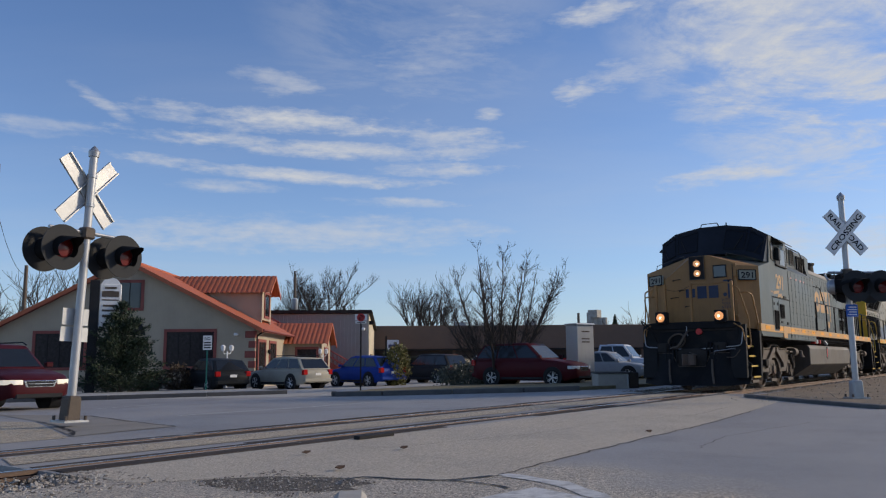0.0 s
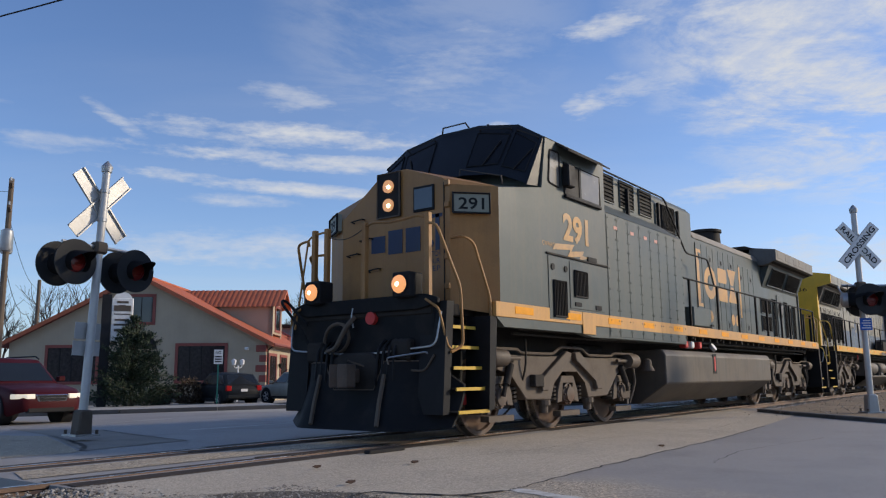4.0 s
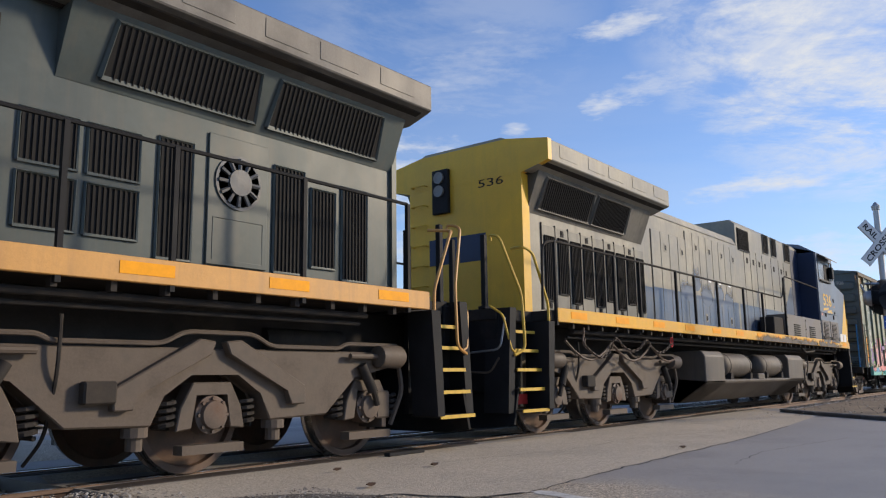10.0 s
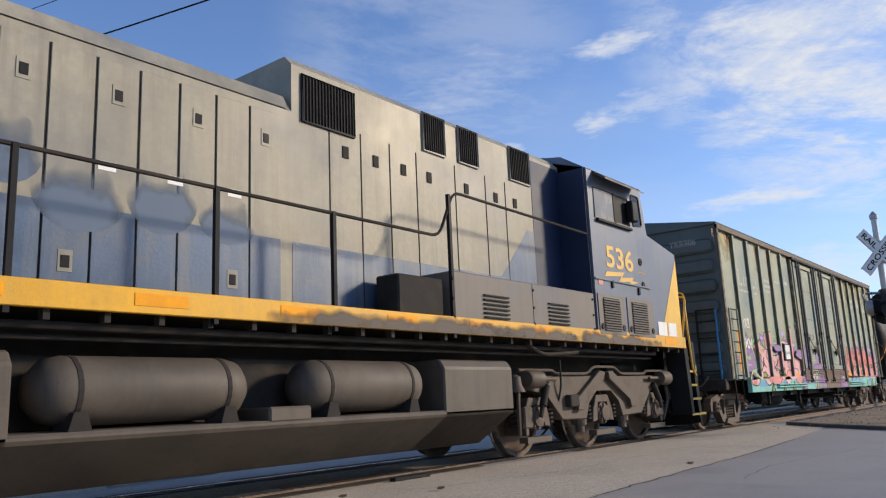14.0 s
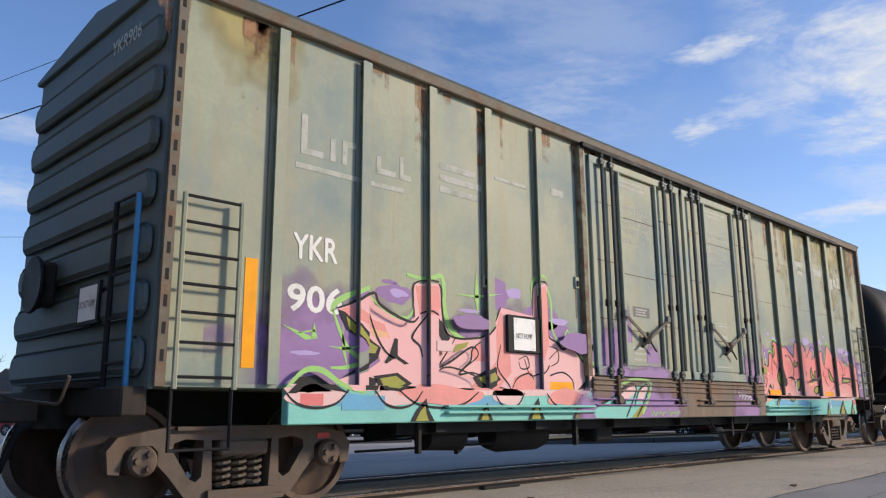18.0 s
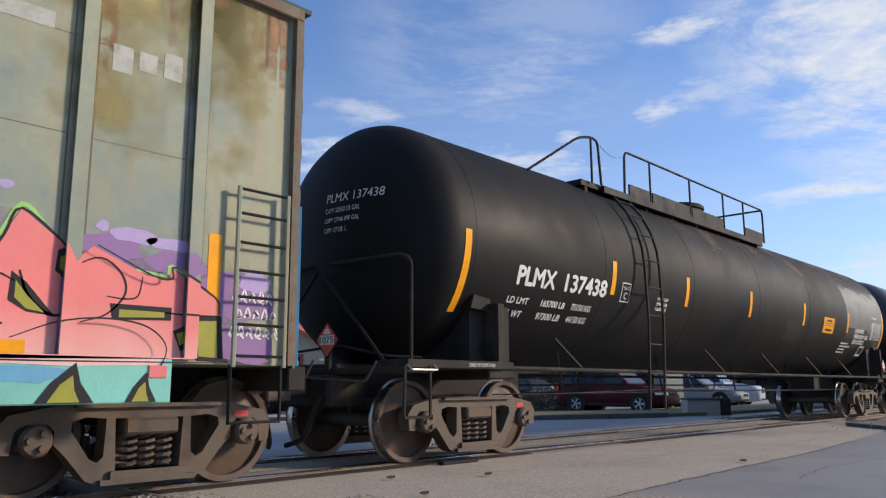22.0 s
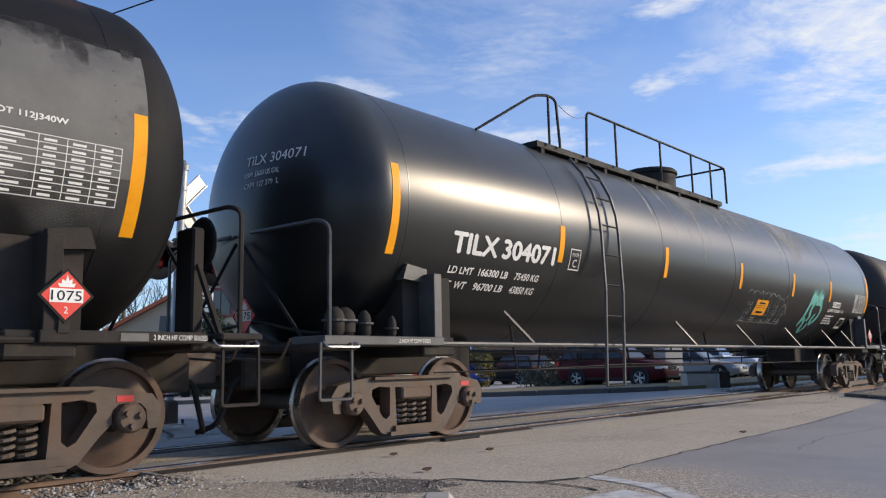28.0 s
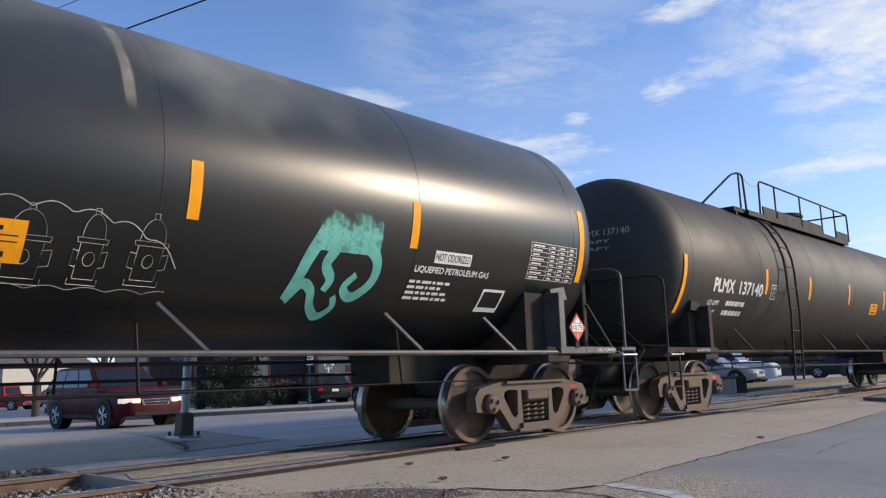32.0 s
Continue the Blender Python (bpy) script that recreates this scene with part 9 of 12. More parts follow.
            v.co.x = -L - H * math.sqrt(max(0.01, 1 - r2)) - 0.008
        return part("head_lettering", w, Q["dimletter"] if kind == "f" else ink, shell)

    head(mark + " " + number, -0.88, -0.04, 3.00, 3.11)
    for k, t in enumerate(({"d": ("CAPY 33560 US GAL", "CAPY 27946 IMP GAL", "CAPY 127 038  L"), "e": ("CAPY 33650 US GAL", "CAPY 127 379  L")}.get(kind, ("CAPY", "CAPY")))):
        head(t, -0.58 if k < 2 else -0.4, -0.04, 2.87 - k * 0.12, 2.93 - k * 0.12)
    # top fittings
    RE = 1.06 if kind == "e" else 1.77
    pf = part("top_platform", B(-5.45, RE - 0.15, -0.98, 0.98, 3.88, 3.97), M["black"], car, "steel grating walkway on the tank top")
    for k in range(8):
        x = -5.3 + k * (RE + 5.0) / 7
        for y in (-0.92, 0.92):
            part("platform_bracket", B(x - 0.04, x + 0.04, y - 0.05, y + 0.05, 3.72, 3.95), M["under"], pf)
    for s in (-1, 1):
        y = s * 1.02
        part("safety_rail", tube(bent([(-6.74, s * 0.92, 3.86), (-5.55, y, 4.60), (-5.2, y, 4.68), (-5.0, y, 4.66), (-4.93, y, 3.95)], 0.18), 0.021, 6), M["black"], car)
        part("safety_rail", tube(bent([(-4.2, y, 3.95), (-4.16, y, 4.68), (RE, y, 4.68), (RE, y, 3.95)], 0.12), 0.021, 6), M["black"], car)
        for x in (-5.2, -3.3, -1.75, -0.28, 0.72) if kind != "e" else (-5.2, -3.3, -1.75, -0.5, 0.35):
            part("rail_post", C((x, y, 3.95), (x, y, 4.68), 0.019, 6), M["black"], pf)
        for x0, x1 in ((-4.05, -3.36), (-3.24, -1.80), (-1.70, -0.35), (0.75, 1.7)):
            if kind != "e":
                part("toe_board", B(x0, x1, y - 0.015, y + 0.015, 3.96, 4.14), M["black"], pf)
        if kind != "e":
            part("side_channel", B(-4.9, 1.6, y - 0.03, y + 0.03, 3.84, 3.955, bevel=0.006), M["black"], pf)
        part("rail_chain", tube([(-4.93 + 0.77 * k / 6, y, 4.60 - 0.10 * math.sin(math.pi * k / 6)) for k in range(7)], 0.005, 4), M["grimy"], pf)
    part("end_rail", C((RE, -1.02, 4.68), (RE, 1.02, 4.68), 0.021, 6), M["black"], pf)
    part("manway_housing", lathe([(3.90, 0.50), (4.46, 0.50), (4.48, 0.54), (4.53, 0.54), (4.57, 0.50), (4.58, 0.02)], "z", 24, (-0.2, 0, 0)), M["black"], car, smooth=True)
    part("housing_hinge", B(0.28, 0.55, -0.12, 0.12, 4.2, 4.3, bevel=0.02), M["black"], pf)
    # ladders, running bars, braces
    LX = -4.68 if kind == "e" else -4.565
    for s in (-1, 1):
        arc = [(s * math.sqrt((TR + 0.10) ** 2 - (z - TZ) ** 2), z) for z in (3.75, 3.5, 3.2, 2.9, 2.63)] + [(s * 1.65, 1.8), (s * 1.62, 1.02), (s * 1.60, 0.5)]
        ld = part("ladder", tube([(LX - 0.235, y, z) for y, z in arc], 0.024, 5), end_m, car)
        part("ladder_rail", tube([(LX + 0.235, y, z) for y, z in arc], 0.024, 5), end_m, ld)
        for z in (0.5, 1.02, 1.45, 1.88, 2.3, 2.72, 3.12, 3.45, 3.7):
            y = s * (math.sqrt((TR + 0.10) ** 2 - (z - TZ) ** 2) if z > 2.63 else 1.65 - (2.63 - z) * 0.022)
            part("rung", C((LX - 0.235, y, z), (LX + 0.235, y, z), 0.013, 5), M["black"], ld)
        part("running_bar", C((-8.1, s * 1.50, 1.05), (8.1, s * 1.50, 1.05), 0.028, 8), end_m, car)
        for x in ((-6.4, -1.8, 0.75, 3.3, 5.75, 7.3) if kind != "d" else (-6.4, -1.8, 0.75, 3.3, 5.55)):
            part("brace", tube([(x, s * 1.50, 1.05), (x - 0.36, s * 1.30, 1.46)], 0.022, 4), end_m, car)
        for e in (-1, 1):
            out, hoop = (9.76, 9.66) if e < 0 else (9.40, 9.74)
            gp = part("bolster_gusset", B(e * 8.26, e * 8.14, s * 1.30, s * 1.54, 1.05, 1.80, bevel=0.006), end_m, car)
            part("saddle_bracket", prism([(e * 8.56, 1.74), (e * 8.50, 1.90), (e * 8.20, 1.86), (e * 8.20, 1.72), (e * 8.34, 1.72)], s * 1.26, s * 1.38), end_m, gp)
            part("saddle_pad_edge", B(e * 8.56, e * 8.15, s * 1.30, s * 1.34, 1.905, 1.925), end_m, gp)
            part("bolster", B(e * 7.9, e * 8.4, s * 0.5, s * 1.5, 0.92, 1.12, bevel=0.02), M["under"], car)
            sb = part("end_side_sill", B(e * 8.12, e * out, s * 1.05, s * 1.55, 1.03, 1.12, bevel=0.008), end_m, car, "grey painted end side sill")
            if e > 0:
                part("corner_step_board", B(9.53, 9.93, s * 1.1, s * 1.57, 1.06, 1.12, bevel=0.015), end_m, sb)
                part("shoe_plate", B(8.69, 8.91, s * 1.55, s * 1.555, 1.045, 1.105), Q["patch"], sb)
            part("sill_handle", tube(bent([(e * (hoop + 0.12), s * 1.56, 1.06), (e * (hoop + 0.12), s * 1.62, 1.01), (e * (hoop - 0.28), s * 1.62, 1.01), (e * (hoop - 0.28), s * 1.56, 1.06)], 0.04), 0.011, 5), M["steel"], sb)
            part("grab_hoop", tube(bent([(e * hoop, s * 1.50, 1.10), (e * hoop, s * 1.50, 2.17), (e * hoop, s * 1.32, 2.24), (e * hoop, s * 0.2, 2.26)], 0.14), 0.022, 6), end_m, car)
            w0, w1 = (9.45, 9.82) if e < 0 else (9.54, 9.88)
            part("stirrup_step", tube(bent([(e * w1, s * 1.57, 1.05), (e * (w1 + 0.01), s * 1.57, 0.53), (e * w0, s * 1.57, 0.53), (e * w0, s * 1.57, 1.05)], 0.03), 0.017, 5), end_m, car)
            part("end_brace", C((e * (hoop + 0.02), s * 0.05, 2.16), (e * (hoop + 0.02), s * 1.12, 1.10), 0.02, 6), M["black"], car)
    part("brake_pipe", tube([(-7.2, 0.25, 0.86), (7.2, 0.25, 0.86)], 0.016, 6), M["black"], car)
    part("brake_rod", tube([(-7.0, -0.3, 0.70), (-2.0, -0.3, 0.78), (7.0, -0.3, 0.72)], 0.010, 5), M["black"], car)
    for s in (-1, 1):
        part("hanging_rail", tube([(-7.6, s * 0.9, 0.74), (7.6, s * 0.9, 0.74)], 0.010, 5), M["black"], car)
        for x in (-6.0, -3.0, 0.0, 3.0, 6.0):
            part("rail_hanger", C((x, s * 0.9, 0.74), (x, s * 0.8, 1.42), 0.016, 5), M["under"], car)
    for e in (-1, 1):
        part("stub_sill", B(e * 6.3, e * 9.7, -0.35, 0.35, 0.72, 1.10, bevel=0.02), M["under"], car)
        part("tank_saddle", prism([(-1.30, 1.02), (1.30, 1.02), (1.30, 1.80), (1.0, 1.45), (0.5, 1.16), (-0.5, 1.16), (-1.0, 1.45), (-1.30, 1.80)], e * 7.75, e * 8.5, "x"), M["under"], car)
        part("end_platform", B(e * 9.3, e * 9.78, -1.50, 1.50, 0.98, 1.05, bevel=0.015), M["under"], car)
        part("draft_box", B(e * 9.3, e * 9.9, -0.45, 0.45, 0.62, 0.98, bevel=0.03), M["under"], car)
        coupler(car, e * 10.22, e)
        xx = -8.80 if e < 0 else 8.95
        part("shoe_stencil", fitted(words("2 INCH HF COMP SHOES", 1), xx, xx + 0.46, 1.055, 1.095, -1.553), ink, car)
    if kind == "e":
        for k, (x, y, z, r) in enumerate(((-9.50, -1.38, 1.26, 0.10), (-9.36, -1.36, 1.26, 0.11), (-9.10, -1.36, 1.24, 0.07), (-8.72, -1.36, 1.20, 0.05))):
            vb = part("brake_valve", lathe([(1.12, r * 0.7), (1.16, r), (z + 0.05, r), (z + 0.10, r * 0.8), (z + 0.14, r * 0.3)], "z", 12, (x, y, 0)), M["under"], car, smooth=True)
            part("valve_flange", lathe([(z, r), (z, r + 0.025), (z + 0.02, r + 0.025), (z + 0.02, r)], "z", 12, (x, y, 0)), end_m, vb)
    part("air_pipe", tube(bent([(-9.30, -1.30, 1.15), (-9.62, -1.1, 1.16), (-9.70, -0.4, 1.30), (-9.66, 0.6, 1.24)], 0.12), 0.016, 6), M["under"], car)
    # hazard diamonds
    px_ = 8.48 if kind != "d" else 8.28
    flame = [(-0.3, 0.34), (-0.36, 0.5), (-0.22, 0.46), (-0.2, 0.66), (-0.06, 0.58), (0.0, 0.84), (0.08, 0.6), (0.2, 0.68), (0.2, 0.48), (0.34, 0.5), (0.28, 0.34)]
    for k, r in enumerate((0.175, 0.19)):
        if k == 1 and kind == "f":
            continue
        at = (lambda u, v, d: (px_ + u, -1.565 - d, 1.36 + v)) if k == 0 else (lambda u, v, d: (-9.80 - d, -0.31 - u, 1.36 + v))

        def leaf(pts, d):
            bm = bmesh.new()
            vs = [bm.verts.new(at(u * r, v * r, d)) for u, v in pts]
            for t in tessellate_polygon([[Vector((u, v, 0)) for u, v in pts]]):
                bm.faces.new([vs[i] for i in t])
            g = bmesh.ops.extrude_face_region(bm, geom=list(bm.faces))
            dv = Vector(at(0, 0, 0.002)) - Vector(at(0, 0, 0))
            bmesh.ops.translate(bm, verts=[v for v in g["geom"] if isinstance(v, bmesh.types.BMVert)], vec=dv)
            return bm
        dia = lambda q: [(-q, 0), (0, -q), (q, 0), (0, q)]
        h = part("hazard_placard", leaf(dia(1.12), 0.0), M["black"], car, "red diamond hazard placard on a black holder")
        part("placard_field", leaf(dia(0.98), 0.003), Q["hazard"], h)
        part("placard_flame", leaf(flame, 0.006), M["white"], h)
        part("placard_band", leaf([(-0.66, -0.28), (0.66, -0.28), (0.66, 0.28), (-0.66, 0.28)], 0.006), M["white"], h)
        if k == 0:
            part("placard_number", fitted(words("1075", 1), px_ - 0.60 * r, px_ + 0.60 * r, 1.36 - 0.2 * r, 1.36 + 0.2 * r, -1.575), M["black"], h)
            part("placard_class", fitted(words("2", 1), px_ - 0.08 * r, px_ + 0.08 * r, 1.36 - 0.72 * r, 1.36 - 0.45 * r, -1.572), M["white"], h)
            part("placard_post", B(px_ - 0.04, px_ + 0.04, -1.54, -1.56, 1.10, 1.3), M["under"], h)
        else:
            part("placard_number", end_text("1075", -9.812, -0.31 - 0.60 * r, -0.31 + 0.60 * r, 1.36 - 0.2 * r, 1.36 + 0.2 * r), M["black"], h)
            part("placard_post", B(-9.80, -9.76, -0.35, -0.27, 1.0, 1.3), M["under"], h)
    # hand brake on the back end
    hw = part("hand_brake_wheel", lathe([(9.80, 0.24), (9.82, 0.26), (9.84, 0.24)], "x", 20, (0, -0.72, 1.98)), M["black"], car)
    for k in range(3):
        a = k * math.pi / 3
        part("wheel_spoke", C((9.82, -0.72 - 0.25 * math.cos(a), 1.98 - 0.25 * math.sin(a)), (9.82, -0.72 + 0.25 * math.cos(a), 1.98 + 0.25 * math.sin(a)), 0.013, 5), M["black"], hw)
    part("brake_post", B(9.62, 9.74, -0.92, -0.62, 1.04, 2.1, bevel=0.02), M["under"], hw)
    part("brake_gear_box", B(9.66, 9.80, -0.84, -0.60, 1.84, 2.12, bevel=0.03), M["under"], hw)
    part("brake_post_brace", tube([(9.66, -0.95, 1.75), (9.66, -1.35, 1.08)], 0.03, 5), M["under"], hw)
    slide = lambda x: 0.28 * min(1.0, max(0.0, (x + 2.0) / 8.0)) if kind == "d" else 0.0
    if kind == "d":
        done = set()
        for ob in [o for c_ in car.children_recursive for o in [c_]]:
            if ob.type == "MESH" and ob.data.name not in done:
                done.add(ob.data.name)
                for v in ob.data.vertices:
                    v.co.x += slide(v.co.x)
    for e in (-1, 1):
        freight_truck(car, e * 8.14 + slide(e * 8.14) * 0.9)
    return car


TRAIN = [
    (locomotive("a", "291", 1, "grey and gold road locomotive with a wide gold nose"), -23.47),
    (locomotive("b", "536", -1, "grey, blue and yellow road locomotive running long hood first"), -2.0),
    (boxcar(), 17.76),
    (tank_car("PLMX", "137438", Q["tank"], "matte black gas tank car with a grey repainted patch", "d"), 36.97),
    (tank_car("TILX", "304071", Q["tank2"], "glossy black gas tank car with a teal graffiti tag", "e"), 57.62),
    (tank_car("PLMX", "137140", Q["tank3"], "brownish black gas tank car with white lettering", "f"), 78.27),
]
# ---- ground, road and track ----
def gz(y):
    """The land falls gently away beyond the track."""
    return 0.0 if y < 9.2 else max(-0.75, -0.02 * (y - 9.2))


def patch(name, pts, material, lift, label="", category="", th=0.0):
    """A flat piece laid on the ground."""
    bm = bmesh.new()
    f = bm.faces.new([bm.verts.new((x, y, 0)) for x, y in pts])
    bmesh.ops.bisect_plane(bm, geom=bm.verts[:] + bm.edges[:] + bm.faces[:], plane_co=(0, 9.2, 0), plane_no=(0, 1, 0))
    if th:
        g = bmesh.ops.extrude_face_region(bm, geom=bm.faces[:])
        top = {v for v in g["geom"] if isinstance(v, bmesh.types.BMVert)}
    for v in bm.verts:
        v.co.z = gz(v.co.y) - 0.012 + (lift if not th or v in top else -0.05)
    return tagged(part(name, bm, material), label, category, kind="structure")


def line_patch(name, pts, w, material, lift, label, category, wob=0.0, seed=0):
    """A crooked strip along points."""
    rng = random.Random(seed)
    pts = [Vector((*p, 0)) for p in pts]
    fine = []
    for a, b in zip(pts, pts[1:]):
        n = max(2, int((b - a).length / 0.12))
        fine += [a.lerp(b, i / n) + Vector((rng.uniform(-wob, wob), rng.uniform(-wob, wob), 0)) for i in range(n)]
    fine.append(pts[-1])
    bm = bmesh.new()
    rows = []
    for i, p in enumerate(fine):
        d = (fine[min(i + 1, len(fine) - 1)] - fine[max(i - 1, 0)]).normalized()
        nrm = Vector((-d.y, d.x, 0)) * w * 0.5 * (rng.uniform(0.6, 1.3) if wob else 1)
        rows.append([bm.verts.new((q.x, q.y, gz(q.y) - 0.012 + lift)) for q in (p + nrm, p - nrm)])
    for a, b in zip(rows, rows[1:]):
        bm.faces.new((a[0], a[1], b[1], b[0]))
    return tagged(part(name, bm, material), label, category, kind="structure")


bm = bmesh.new()
gx = [-1500, -200, -40, 0, 3.22, 3.27, 20.43, 20.48, 40, 80, 300, 3000]
gy = [-1500, -200, -20, D - 1.72, D - 1.66, D + 1.66, D + 1.72, 9.2, 20, 30, 46.7, 300, 3000]
dug = lambda x, y: abs(y - D) < 1.7 and not 3.25 < x < 20.45     # the trench that holds the trackbed
gv = [[bm.verts.new((x, y, -0.45 if dug(x, y) else gz(y) - 0.012)) for x in gx] for y in gy]
for a, b in zip(gv, gv[1:]):
    for k in range(len(gx) - 1):
        bm.faces.new((a[k], a[k + 1], b[k + 1], b[k]))
tagged(part("ground", bm, M["asphalt"]), "worn grey asphalt ground", "ground", kind="structure")

patch("crossing_infill", [(3.3, 6.95), (20.3, 6.95), (20.3, 7.55), (3.5, 7.55)], M["aggregate"], 0.006, "worn asphalt infill between the rails", "crossing")
SLAB = grains(mat("worn_slab", (0.45, 0.395, 0.315), 0.8, var=0.14, scale=0.5, fine=90, bump=0.4, dirt=(0.22, 0.20, 0.175), dirt_amt=0.28, dirt_scale=0.6), 0.012, (0.19, 0.155, 0.115), (0.88, 0.75, 0.56), 0.5, 0.6)
patch("worn_slab", [(4.62, 3.46), (5.05, 3.235), (6.3, 3.335), (8.0, 3.415), (10.3, 3.475), (13.5, 3.715), (17.2, 4.1), (18.5, 5.15), (19.6, 6.05), (3.35, 6.05), (3.3, 5.2), (4.1, 4.6)], SLAB, 0.0025, "tan worn concrete slab beside the rails", "pavement")
patch("concrete_apron", [(5.0, 9.1), (6.6, 9.4), (8.0, 14.0), (7.7, 17.0), (6.6, 13.1), (5.5, 10.4)], M["apron"], 0.006, "pale concrete apron round the signal mast", "pavement")
patch("gravel_verge", [(-40, 9.0), (4.9, 9.0), (6.5, 13.0), (6.0, 18.0), (-40, 18.0)], M["aggregate"], 0.003, "dark pebbly verge beside the track", "verge")
patch("car_park", [(15.2, 21.5), (17.6, 17.2), (21.4, 19.0), (24, 15), (60, 12), (90, 60), (30, 70), (17, 45)], M["concrete"], 0.005, "pale concrete car park", "car park")
patch("lane", [(13.2, -2), (60, -40), (80, -30), (18.6, 5.1)], M["concrete"], 0.002, "pale concrete side strip", "pavement")
for i, (p, w) in enumerate((([(9.99, 17.2), (12.1, 17.9)], 0.12), ([(8.5, 12.0), (11.8, 11.95), (14.0, 12.05)], 0.12))):
    line_patch("road_line", p, w, M["roadpaint"], 0.005, "faded white lane line", "road marking", 0.006, i)
line_patch("road_line", [(5.12, 3.22), (4.97, 2.68), (4.58, 2.15), (3.5, 0.7)], 0.16, M["roadpaint"], 0.004, "worn white stop line", "road marking", 0.006, 5)
patch("road_marking", [(4.72, 2.72), (4.15, 2.80), (3.3, 1.5), (2.5, 0.2), (3.4, 0.0), (4.3, 1.6)], M["roadpaint"], 0.003, "worn white painted triangle", "road marking")
for i, (p, w) in enumerate((([(4.04, 3.88), (4.20, 4.0), (4.43, 4.02), (4.55, 3.58), (4.66, 3.36), (5.0, 3.24)], 0.042), ([(4.66, 3.36), (4.66, 3.05), (4.58, 2.84)], 0.035),
                            ([(6.6, 13.1), (5.95, 11.2), (5.4, 9.8), (5.0, 9.15)], 0.07), ([(8.0, 14.0), (7.2, 11.6), (6.6, 9.4)], 0.06), ([(-3, 15.5), (2.0, 14.2), (5.9, 12.1)], 0.05))):
    line_patch("tar_seam", p, w, M["tar"], 0.006, "black tar seam in the pavement", "tar seam", 0.02, i + 20)
for i, (p, w) in enumerate((([(5.05, 3.22), (6.3, 3.32), (8.0, 3.40), (10.3, 3.46), (13.5, 3.7)], 0.02), ([(6.3, 5.1), (8.2, 4.7), (9.6, 4.75)], 0.008), ([(7.6, 2.6), (9.0, 2.75), (11.5, 2.4)], 0.008), ([(9.5, 4.9), (12.2, 4.2), (15.0, 4.4)], 0.010))):
    line_patch("pavement_crack", p, w, M["crack"], 0.003, "thin crooked crack in the asphalt", "crack", 0.03, i + 60)
rng = random.Random(9)
patch("pothole", [(3.92 + 0.34 * rng.uniform(0.75, 1.2) * math.cos(t) - 0.42 * rng.uniform(0.8, 1.2) * math.sin(t) * 0.45, 4.28 + 0.62 * rng.uniform(0.8, 1.15) * math.sin(t)) for t in [k * math.tau / 22 for k in range(22)]], grains(mat("pothole_earth", (0.07, 0.058, 0.047), 0.95, var=0.4, scale=3, bump=0.8), 0.013, (0.03, 0.026, 0.022), (0.34, 0.29, 0.23), 0.6, 0.9), 0.002, "dark worn hollow in the pavement", "pothole")


def kerb(pts, w=0.16, h=0.13, label="grey concrete kerb"):
    for a, b in zip(pts, pts[1:]):
        a, b = Vector((*a, 0)), Vector((*b, 0))
        d = (b - a).normalized()
        n = Vector((-d.y, d.x, 0)) * w
        k = max(1, int((b - a).length / 1.8))
        for i in range(k):
            p, q = a.lerp(b, i / k) + d * 0.006, a.lerp(b, (i + 1) / k) - d * 0.006
            bm = bmesh.new()
            lo = [bm.verts.new((v.x, v.y, gz(v.y) - 0.1)) for v in (p, q, q + n, p + n)]
            hi = [bm.verts.new((v.x, v.y, gz(v.y) + h)) for v in (p, q, q + n, p + n)]
            bm.faces.new(hi)
            for j in range(4):
                bm.faces.new((lo[j], lo[(j + 1) % 4], hi[(j + 1) % 4], hi[j]))
            bmesh.ops.bevel(bm, geom=bm.edges[:], offset=0.015, segments=1, affect="EDGES")
            tagged(part("kerb", bm, M["kerb"]), label, "kerb", kind="structure")


kerb([(21.6, 10.9), (20.2, 12.0), (18.9, 13.6), (17.8, 15.3), (17.3, 16.7), (17.9, 17.3)])
kerb([(19.6, 21.4), (17.3, 22.9), (14.8, 24.8), (11.5, 27.6), (7.0, 29.6), (0.0, 31.0)])
kerb([(15.2, 1.9), (16.3, 3.0), (17.4, 4.05), (18.6, 5.05)], 0.2, 0.06)
kerb([(-20, 18.3), (-6, 18.2), (5.4, 18.0)])
patch("verge", [(21.7, 11.1), (20.4, 12.15), (19.1, 13.7), (18.0, 15.4), (17.5, 16.75), (21.4, 19.0), (26, 19.5), (33, 16.5), (60, 12.2), (60, 10.2), (24, 10.2)], M["grass"], 0.10, "bare brown planting bed", "verge", th=1)
patch("verge", [(15.4, 1.9), (18.7, 5.0), (26, 5.2), (90, 5.2), (90, -25), (30, -10)], M["earth"], 0.04, "bare earth bank beside the track", "verge", th=1)
patch("verge", [(19.8, 21.6), (17.45, 23.1), (14.95, 25.0), (11.6, 27.8), (7.0, 29.8), (0.0, 31.2), (0.0, 44.0), (19.2, 40), (27, 33.0), (24, 28.5), (21.6, 24.5)], M["concrete"], 0.11, "pale concrete walk before the building", "pavement", th=1)

# rails, timbers, sleepers and ballast
RAIL = [(-0.07, -0.172), (0.07, -0.172), (0.07, -0.160), (0.012, -0.135), (0.010, -0.045), (0.036, -0.034), (0.036, -0.008), (0.028, 0.0), (-0.028, 0.0), (-0.036, -0.008), (-0.036, -0.034), (-0.010, -0.045), (-0.012, -0.135), (-0.07, -0.160)]
